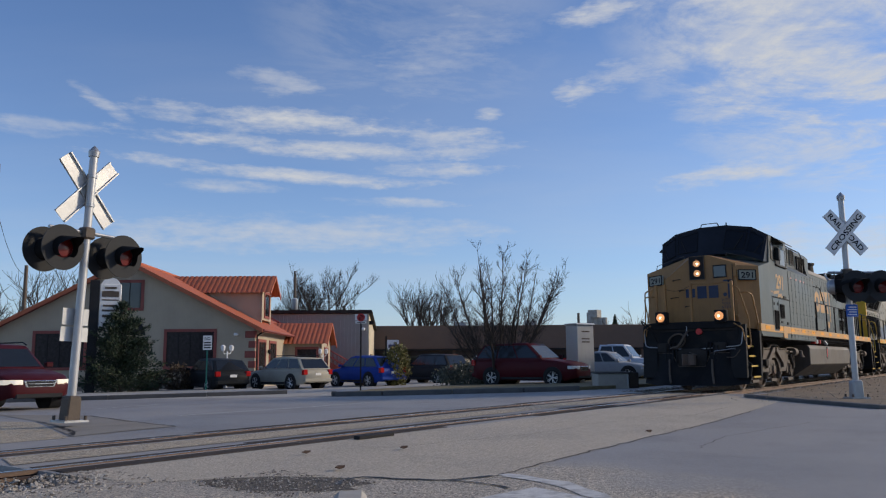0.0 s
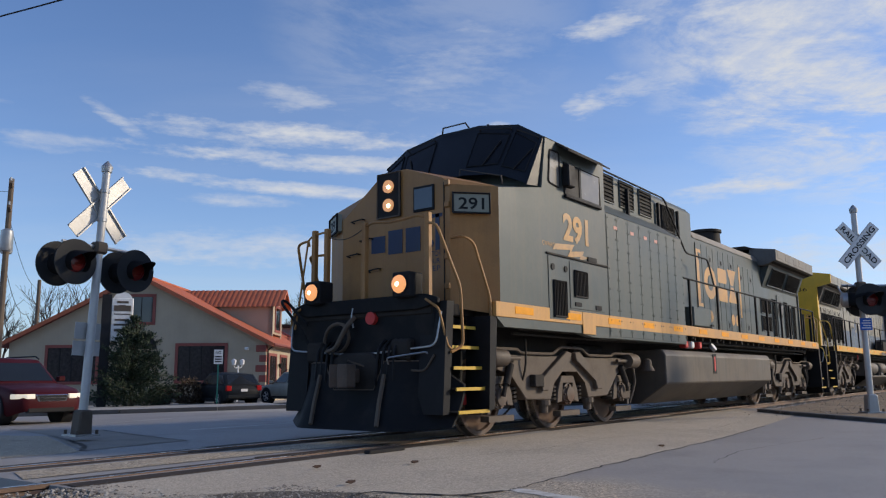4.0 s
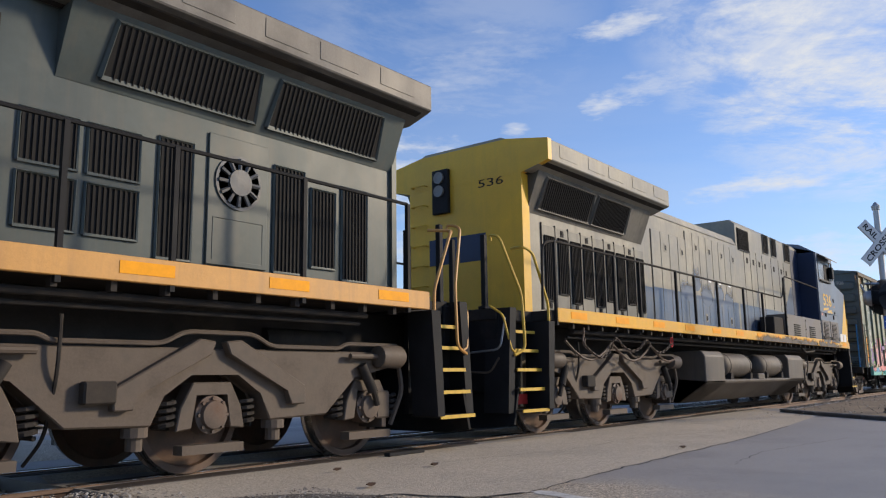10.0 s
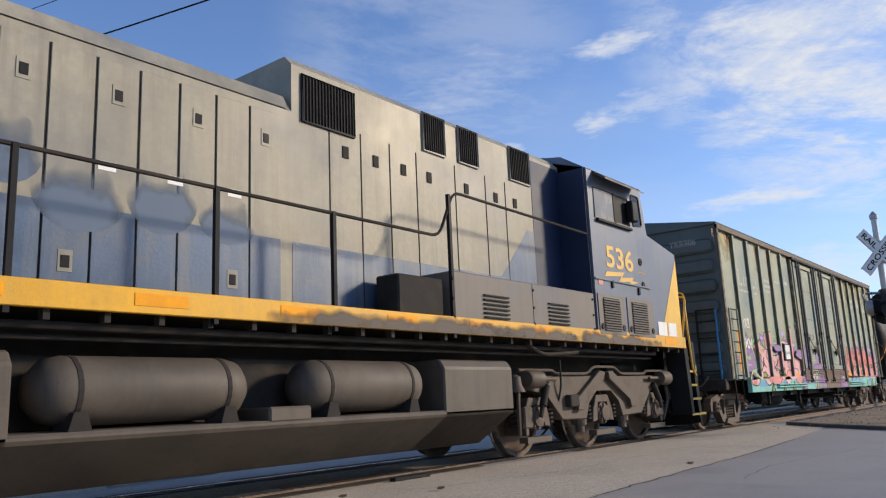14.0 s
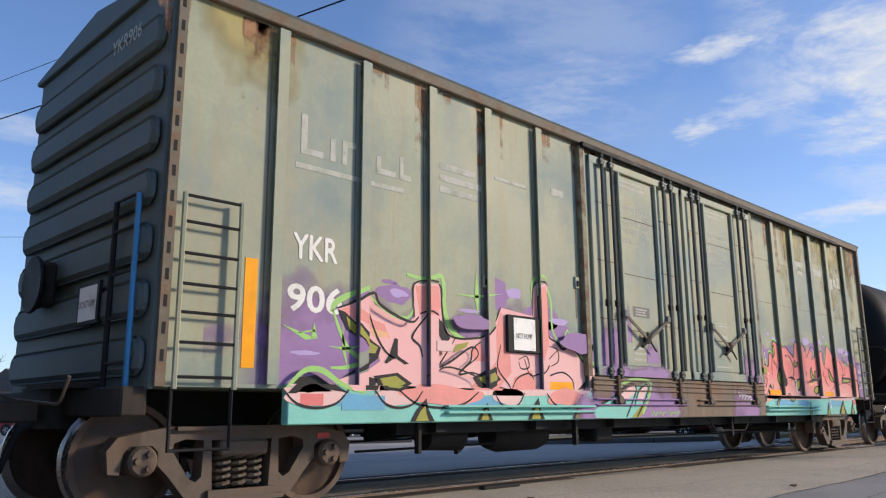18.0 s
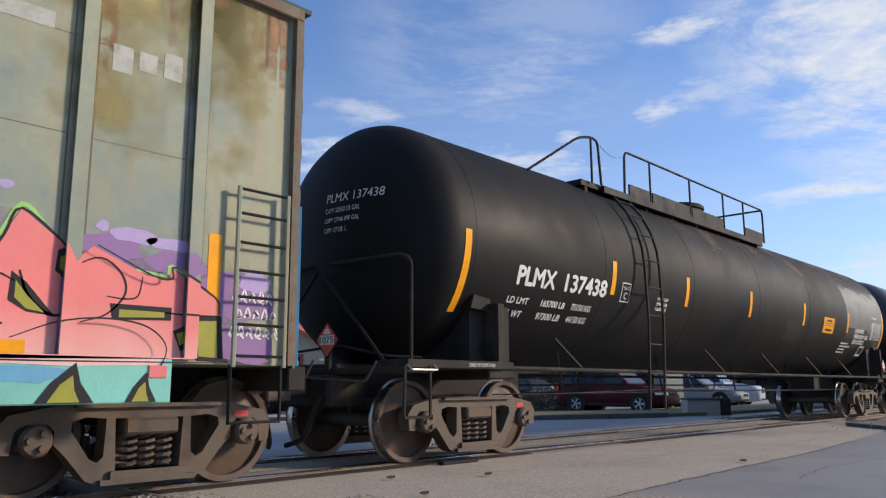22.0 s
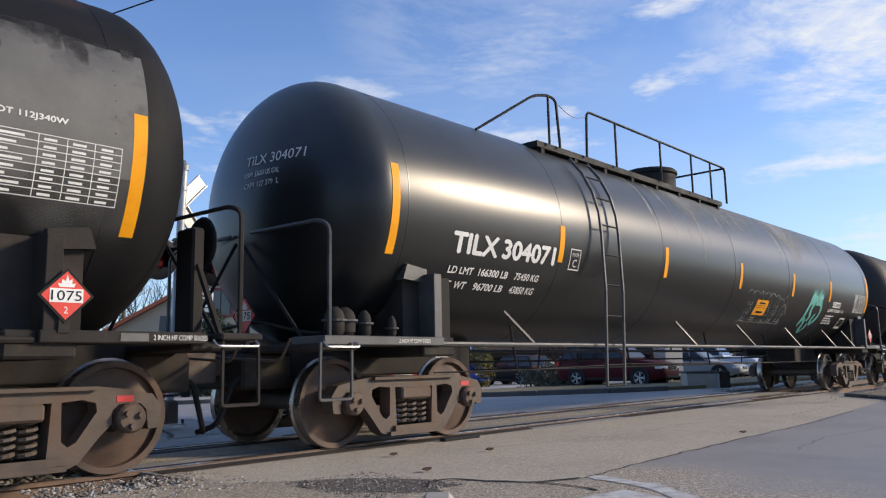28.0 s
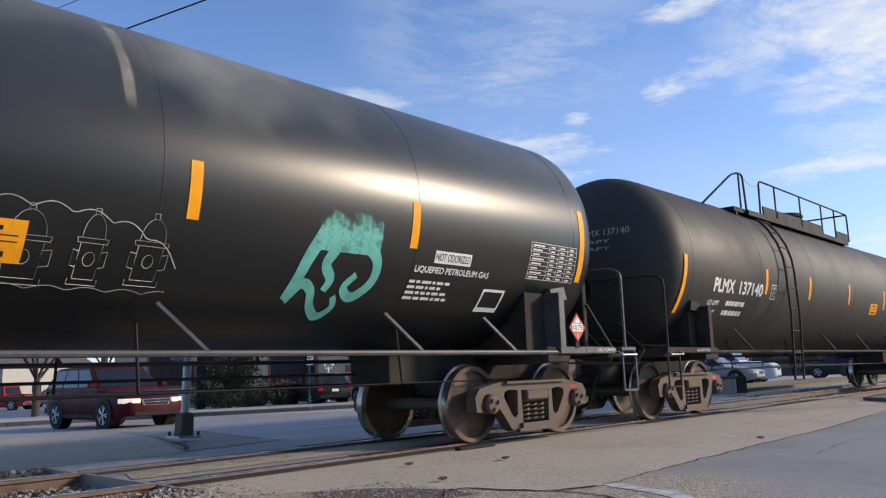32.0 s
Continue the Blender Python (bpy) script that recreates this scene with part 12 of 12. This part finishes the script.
wire((2.0, 34.0, 8.55), (13.0, -12.0, 8.95), 0.8, 0.016, "black overhead cable crossing the road")
wire((1.6, 34.0, 9.2), (12.6, -12.0, 9.6), 0.7, 0.007, "thin overhead wire crossing the road")
wire((15.9, 36.7, 9.3), (-20, 60, 9.3), 0.6, 0.010, "overhead wire to the pole")
wire((15.9, 36.7, 8.2), (24.4, 51.2, 6.6), 0.8, 0.012, "overhead wire between poles")
wire((15.9, 36.7, 6.0), (21.0, 45.0, 4.5), 0.8, 0.014, "service wire to the restaurant")


# ---- trees and shrubs ----
BARK = mat("grey_brown_bark", (0.065, 0.050, 0.040), 0.95, var=0.3, scale=5, fine=40, bump=0.5)
TWIG = mat("fine_twigs", (0.055, 0.044, 0.037), 0.95, var=0.25, scale=5)


def limb(bm, rng, p, d, ln, r, depth, spread, minr, seg):
    """One bending branch with side branches."""
    pts, q, dd = [p], p.copy(), d.copy()
    n = 4
    for i in range(n):
        dd = (dd + Vector((rng.uniform(-1, 1), rng.uniform(-1, 1), rng.uniform(-0.5, 0.9))) * 0.16).normalized()
        q = q + dd * ln / n
        pts.append(q.copy())
    u = None
    rings = []
    for i, v in enumerate(pts):
        w = (pts[min(i + 1, n)] - pts[max(i - 1, 0)]).normalized()
        u = (w.orthogonal() if u is None else u - w * u.dot(w)).normalized()
        x = w.cross(u)
        rr = r * (1 - 0.5 * i / n)
        rings.append([bm.verts.new(v + rr * (math.cos(k * math.tau / seg) * u + math.sin(k * math.tau / seg) * x)) for k in range(seg)])
    for a, b in zip(rings, rings[1:]):
        for k in range(seg):
            bm.faces.new((a[k], a[(k + 1) % seg], b[(k + 1) % seg], b[k]))
    if depth > 0:
        for _ in range(rng.randint(3, 4) if depth > 1 else rng.randint(3, 5)):
            t = rng.uniform(0.35, 1.0)
            i = min(n - 1, int(t * n))
            b = pts[i].lerp(pts[i + 1], t * n - i)
            side = Vector((rng.uniform(-1, 1), rng.uniform(-1, 1), rng.uniform(-0.2, 0.8))).normalized()
            limb(bm, rng, b, (dd + side * spread).normalized(), ln * rng.uniform(0.5, 0.72), max(minr, r * rng.uniform(0.42, 0.6)), depth - 1, spread, minr, max(3, seg - 1))


def bare_tree(x, y, height, stems, spread, lean, depth, seed, label, z=None, minr=0.006):
    rng = random.Random(seed)
    tr = thing("tree", label, "tree", "bare trees", pose(x, y, gz(y) if z is None else z))
    if stems == 1:
        trunk = C((0, 0, -0.1), (0, 0, height * 0.32), height * 0.032, 10, height * 0.024)
        part("trunk", trunk, BARK, tr)
        base, k = Vector((0, 0, height * 0.30)), 7
    else:
        bm = bmesh.new()
        C((0, 0, -0.1), (0, 0, 0.35), 0.30, 10, 0.22, bm)
        part("trunk", bm, BARK, tr)
        base, k = Vector((0, 0, 0.25)), stems
    for i in range(k):
        a = i * math.tau / k + rng.uniform(-0.3, 0.3)
        d = Vector((math.cos(a) * lean, math.sin(a) * lean, 1)).normalized()
        bm = bmesh.new()
        limb(bm, rng, base.copy(), d, height * (0.42 if stems == 1 else 0.52) * rng.uniform(0.85, 1.15), height * 0.013, depth, spread, minr, 5)
        part("limb", bm, TWIG, tr)
    return tr


def clump_tree(x, y, height, stems, reach, seed, label):
    """Many slender stems that fan out from one foot and curve upward, with short fine twigs."""
    rng = random.Random(seed)
    tr = thing("tree", label, "tree", "bare trees", pose(x, y, gz(y)))
    part("trunk", C((0, 0, -0.1), (0, 0, 0.22), 0.26, 12, 0.17), BARK, tr)
    for i in range(stems):
        a = i * 2.399 + rng.uniform(-0.25, 0.25)
        out = reach * math.sqrt((i + 0.6) / stems) * rng.uniform(0.9, 1.1)
        top = height * (1.06 - 0.36 * (out / reach) ** 2) * rng.uniform(0.88, 1.08)
        n, pts, wob = 16, [], Vector((0, 0, 0))
        for j in range(n + 1):
            t = j / n
            wob = wob + Vector((rng.uniform(-1, 1), rng.uniform(-1, 1), rng.uniform(-0.3, 0.3))) * 0.045
            f = out * (0.05 + 0.95 * t ** 0.78)
            pts.append(Vector((math.cos(a) * f, math.sin(a) * f, 0.12 + (top - 0.12) * (0.25 * t + 0.75 * t ** 1.25))) + wob * min(1.0, 3 * t))
        bm = bmesh.new()
        u, rings = None, []
        for j, v in enumerate(pts):
            w = (pts[min(j + 1, n)] - pts[max(j - 1, 0)]).normalized()
            u = (w.orthogonal() if u is None else u - w * u.dot(w)).normalized()
            xx, rr = w.cross(u), 0.058 * (1 - j / n) ** 0.8 + 0.009
            rings.append([bm.verts.new(v + rr * (math.cos(k * math.tau / 6) * u + math.sin(k * math.tau / 6) * xx)) for k in range(6)])
        for p, q in zip(rings, rings[1:]):
            for k in range(6):
                bm.faces.new((p[k], p[(k + 1) % 6], q[(k + 1) % 6], q[k]))
        st = part("limb", bm, BARK, tr)
        bm = bmesh.new()
        for _ in range(24):
            t = rng.uniform(0.26, 0.98)
            j = min(n - 1, int(t * n))
            d = (pts[j + 1] - pts[j]).normalized()
            side = Vector((rng.uniform(-1, 1), rng.uniform(-1, 1), rng.uniform(-0.1, 0.5))).normalized()
            limb(bm, rng, pts[j].lerp(pts[j + 1], t * n - j), (d + side * 0.75).normalized(), rng.uniform(0.40, 0.95) * (1.25 - 0.6 * t), 0.013 * (1.2 - 0.5 * t), 2, 0.80, 0.0055, 4)
        part("twigs", bm, TWIG, st)
    return tr


clump_tree(28.3, 17.9, 5.1, 17, 3.25, 11, "leafless multi-stemmed small tree in the planting bed")
bare_tree(57.0, 56.5, 9.9, 1, 0.75, 0.75, 5, 5, "tall leafless tree behind the restaurant", minr=0.008)
bare_tree(55.2, 58.2, 8.4, 1, 0.75, 0.7, 5, 6, "leafless tree behind the warehouse", minr=0.008)
bare_tree(75.0, 58.8, 9.6, 1, 0.7, 0.42, 4, 7, "slender leafless tree behind the shops", minr=0.006)
bare_tree(76.3, 57.9, 9.8, 1, 0.7, 0.42, 4, 17, "slender leafless tree behind the shops", minr=0.006)
bare_tree(33.0, 64.0, 9.0, 1, 0.8, 0.6, 3, 9, "leafless tree beyond the restaurant", minr=0.02)
bare_tree(29.0, 66.0, 8.0, 1, 0.8, 0.6, 3, 10, "leafless tree beyond the restaurant", minr=0.02)
bare_tree(14.5, 41.0, 6.0, 1, 0.8, 0.6, 3, 12, "small leafless tree at the corner of the restaurant", minr=0.012)
bare_tree(98.0, 42.5, 8.0, 1, 0.8, 0.6, 2, 13, "leafless tree by the far buildings", minr=0.03)
bare_tree(13.0, 58.0, 7.0, 1, 0.8, 0.6, 3, 14, "leafless tree on the far side of the road", minr=0.016)


def leaf_mat(name, a, b, c):
    m = bpy.data.materials.new(name)
    m.use_nodes = True
    n, l = m.node_tree.nodes, m.node_tree.links
    g, r = n.new("ShaderNodeNewGeometry"), n.new("ShaderNodeValToRGB")
    r.color_ramp.elements[0].color, r.color_ramp.elements[1].color = (*a, 1), (*c, 1)
    r.color_ramp.elements.new(0.5).color = (*b, 1)
    l.new(g.outputs["Random Per Island"], r.inputs[0])
    l.new(r.outputs[0], n["Principled BSDF"].inputs["Base Color"])
    n["Principled BSDF"].inputs["Roughness"].default_value = 0.75
    return m


def shrub(x, y, rx, rz, zc, count, size, m_, label, seed, spiky=0.0, name="shrub", shape=None, z=None):
    """Branches under a crown of many small leaf clumps."""
    rng = random.Random(seed)
    sh = thing(name, label, "shrub" if name == "shrub" else "tree", "shrubs", pose(x, y, gz(y) if z is None else z))
    bm = bmesh.new()
    for i in range(9):
        a = rng.uniform(0, math.tau)
        tube([(0, 0, -0.05), (0.3 * rx * math.cos(a), 0.3 * rx * math.sin(a), zc * 0.6), (0.7 * rx * math.cos(a), 0.7 * rx * math.sin(a), zc + rng.uniform(-0.2, 0.4) * rz)], 0.02, 4, bm)
    part("stem", bm, BARK, sh)
    vs, fs = [], []
    for _ in range(count):
        u = Vector((rng.gauss(0, 1), rng.gauss(0, 1), rng.gauss(0, 1))).normalized()
        k = rng.uniform(0.45, 1.0) ** 0.5 * (1 + spiky * rng.uniform(-0.4, 0.5)) * (1 + 0.16 * math.sin(5 * math.atan2(u.y, u.x) + seed) * math.cos(4 * u.z + seed))
        p = Vector((u.x * rx * k, u.y * rx * k, zc + u.z * rz * k))
        if shape:
            w = shape((p.z - zc) / rz)
            p.x, p.y = p.x * w, p.y * w
        s = size * rng.uniform(0.6, 1.4)
        q = Euler((rng.uniform(0, 6), rng.uniform(0, 6), rng.uniform(0, 6))).to_matrix()
        i = len(vs)
        for b in ((-s, -s * 0.4, 0), (s, -s * 0.3, 0), (s * 0.2, s * 0.9, 0.3 * s)):
            vs.append(tuple(p + q @ Vector(b)))
        fs.append((i, i + 1, i + 2))
    me = bpy.data.meshes.new("crown")
    me.from_pydata(vs, [], fs)
    me.materials.append(m_)
    cr = new("crown", me)
    cr.parent = sh
    return sh


GREEN = leaf_mat("dark_conifer", (0.012, 0.022, 0.012), (0.022, 0.04, 0.018), (0.045, 0.065, 0.028))
GOLDB = leaf_mat("yellow_green_leaf", (0.05, 0.055, 0.012), (0.13, 0.12, 0.025), (0.22, 0.18, 0.05))
BROWNB = leaf_mat("brown_leaf", (0.04, 0.025, 0.014), (0.075, 0.048, 0.025), (0.12, 0.075, 0.04))
SAGE = leaf_mat("grey_green_leaf", (0.03, 0.038, 0.03), (0.07, 0.08, 0.06), (0.13, 0.14, 0.10))


def juniper(x, y, height, reach, seed, label, m_):
    """A ragged evergreen: a leader and many drooping boughs, each with feathery sprays."""
    rng = random.Random(seed)
    tr = thing("evergreen", label, "tree", "", pose(x, y, gz(y)))
    part("trunk", C((0, 0, -0.1), (0, 0, height * 0.93), 0.10, 8, 0.012), BARK, tr)
    bm, vs, fs = bmesh.new(), [], []
    for i in range(150):
        k = rng.uniform(0.0, 1.0) ** 1.25
        z = 0.12 + height * 0.95 * k
        a = rng.uniform(0, math.tau)
        ln = reach * max(0.10, (1 - k) ** 0.85) * rng.uniform(0.55, 1.12)
        up = rng.uniform(0.05, 0.5) + 0.5 * k
        tip = Vector((math.cos(a) * ln, math.sin(a) * ln, z + ln * up))
        tube([(0, 0, z), tuple(Vector((0, 0, z)).lerp(tip, 0.5) - Vector((0, 0, 0.06 * ln))), tuple(tip)], 0.010, 4, bm)
        for j in range(int(30 + 90 * ln)):
            t = rng.uniform(0.15, 1.04)
            c = Vector((0, 0, z)).lerp(tip, t) + Vector((rng.gauss(0, 1), rng.gauss(0, 1), rng.gauss(0, 0.9))) * (0.05 + 0.13 * ln * (1.1 - t))
            d = (tip - Vector((0, 0, z))).normalized() + Vector((rng.uniform(-0.8, 0.8), rng.uniform(-0.8, 0.8), rng.uniform(-0.4, 0.8)))
            d.normalize()
            e = d.orthogonal().normalized()
            w = rng.uniform(0.06, 0.15)
            e = (e * math.cos(j) + d.cross(e) * math.sin(j)) * w * 0.30
            q = len(vs)
            vs += [tuple(c - e), tuple(c + e), tuple(c + d * w)]
            fs.append((q, q + 1, q + 2))
    part("boughs", bm, BARK, tr)
    me = bpy.data.meshes.new("crown")
    me.from_pydata(vs, [], fs)
    me.materials.append(m_)
    new("crown", me).parent = tr
    return tr


juniper(19.95, 32.6, 4.25, 2.0, 5, "large dark ragged juniper before the restaurant sign", GREEN)
shrub(21.9, 33.3, 0.60, 0.50, 0.48, 1800, 0.05, BROWNB, "clipped brown rounded bush", 2, 0.1)
shrub(22.8, 32.4, 0.70, 0.68, 0.62, 2200, 0.05, BROWNB, "clipped brown rounded bush", 3, 0.1)
shrub(30.4, 25.3, 0.68, 1.05, 1.0, 3200, 0.055, GOLDB, "upright yellow-green bush at the kerb", 4, 0.35)
shrub(29.2, 20.2, 1.35, 0.55, 0.42, 3600, 0.055, SAGE, "low spreading grey-green juniper", 5, 0.5)
shrub(28.6, 18.6, 0.8, 0.45, 0.35, 1500, 0.05, SAGE, "low grey-green shrub at the foot of the tree", 6, 0.5)
shrub(61.5, 58.5, 2.2, 3.6, 3.6, 5000, 0.16, GREEN, "dark conifer behind the restaurant", 7, 0.3, "evergreen", lambda t: max(0.1, 0.9 - 0.5 * (t + 1)))
shrub(150, 66.8, 3.4, 5.2, 5.0, 4000, 0.35, GREEN, "pointed dark conifer on the skyline", 8, 0.2, "evergreen", lambda t: max(0.08, 1.0 - 0.48 * (t + 1)))
# far woods round the place
rng = random.Random(77)
vs, fs = [], []
for _ in range(5200):
    a = rng.uniform(0, math.tau)
    r = rng.uniform(260, 620)
    h = rng.uniform(3, 11) * (0.7 + 0.5 * math.sin(a * 9) * math.sin(a * 4 + 1))
    x, y, w = r * math.cos(a), r * math.sin(a), rng.uniform(1.5, 4.5)
    if abs(y - D) < 12:
        continue
    k = len(vs)
    n = 6
    for j in range(n):
        t = j * math.tau / n
        vs.append((x + w * math.cos(t), y + w * math.sin(t), -0.8))
    for j in range(n):
        t = j * math.tau / n
        vs.append((x + w * rng.uniform(0.5, 1.3) * math.cos(t), y + w * rng.uniform(0.5, 1.3) * math.sin(t), h * rng.uniform(0.4, 0.8)))
    vs.append((x, y, h))
    for j in range(n):
        fs += [(k + j, k + (j + 1) % n, k + n + (j + 1) % n, k + n + j), (k + n + j, k + n + (j + 1) % n, k + 2 * n)]
me = bpy.data.meshes.new("far_woods")
me.from_pydata(vs, [], fs)
me.materials.append(mat("hazy_winter_woods", (0.13, 0.125, 0.125), 1.0, var=0.2, scale=0.05, fine=1.0, bump=0))
tagged(new("far_woods", me), "hazy leafless woods along the horizon", "woods", kind="stuff")
def motions():
    """The train rolls by, gathering a little speed: metres gone along the track, zero at 16 s."""
    way = [
        (0.0, -54.99), (1.0, -51.60), (2.0, -48.23), (2.5, -46.55), (4.5, -39.81), (5.0, -38.10),
        (6.0, -34.69), (7.0, -31.28), (8.0, -27.88), (9.0, -24.49), (10.0, -21.04), (11.0, -17.57),
        (12.0, -14.14), (13.0, -10.55), (13.5, -8.70), (15.5, -1.79), (16.0, 0.00), (17.0, 3.61),
        (18.0, 7.16), (19.0, 10.73), (20.0, 14.32), (21.0, 17.91), (22.0, 21.51), (23.0, 25.13),
        (24.0, 28.76), (24.5, 30.57), (26.5, 37.82), (27.0, 39.64), (28.0, 43.25), (29.0, 46.89),
        (30.0, 50.51), (31.0, 54.04), (32.0, 57.59),
    ]
    for car, x0 in TRAIN:
        walk(car, [(t, pose(x0 - gone, D, 0)) for t, gone in way])
    times = [t for t, _ in way]
    steps = [k * 0.2 for k in range(161)]
    dist = [float(g) for g in np.interp(steps, times, [g for _, g in way])]
    for ob, x, r in TURNING:
        walk(ob, [(t, pose(x, 0, r, 0, -math.degrees(g / r), 0)) for t, g in zip(steps, dist)])


motions()
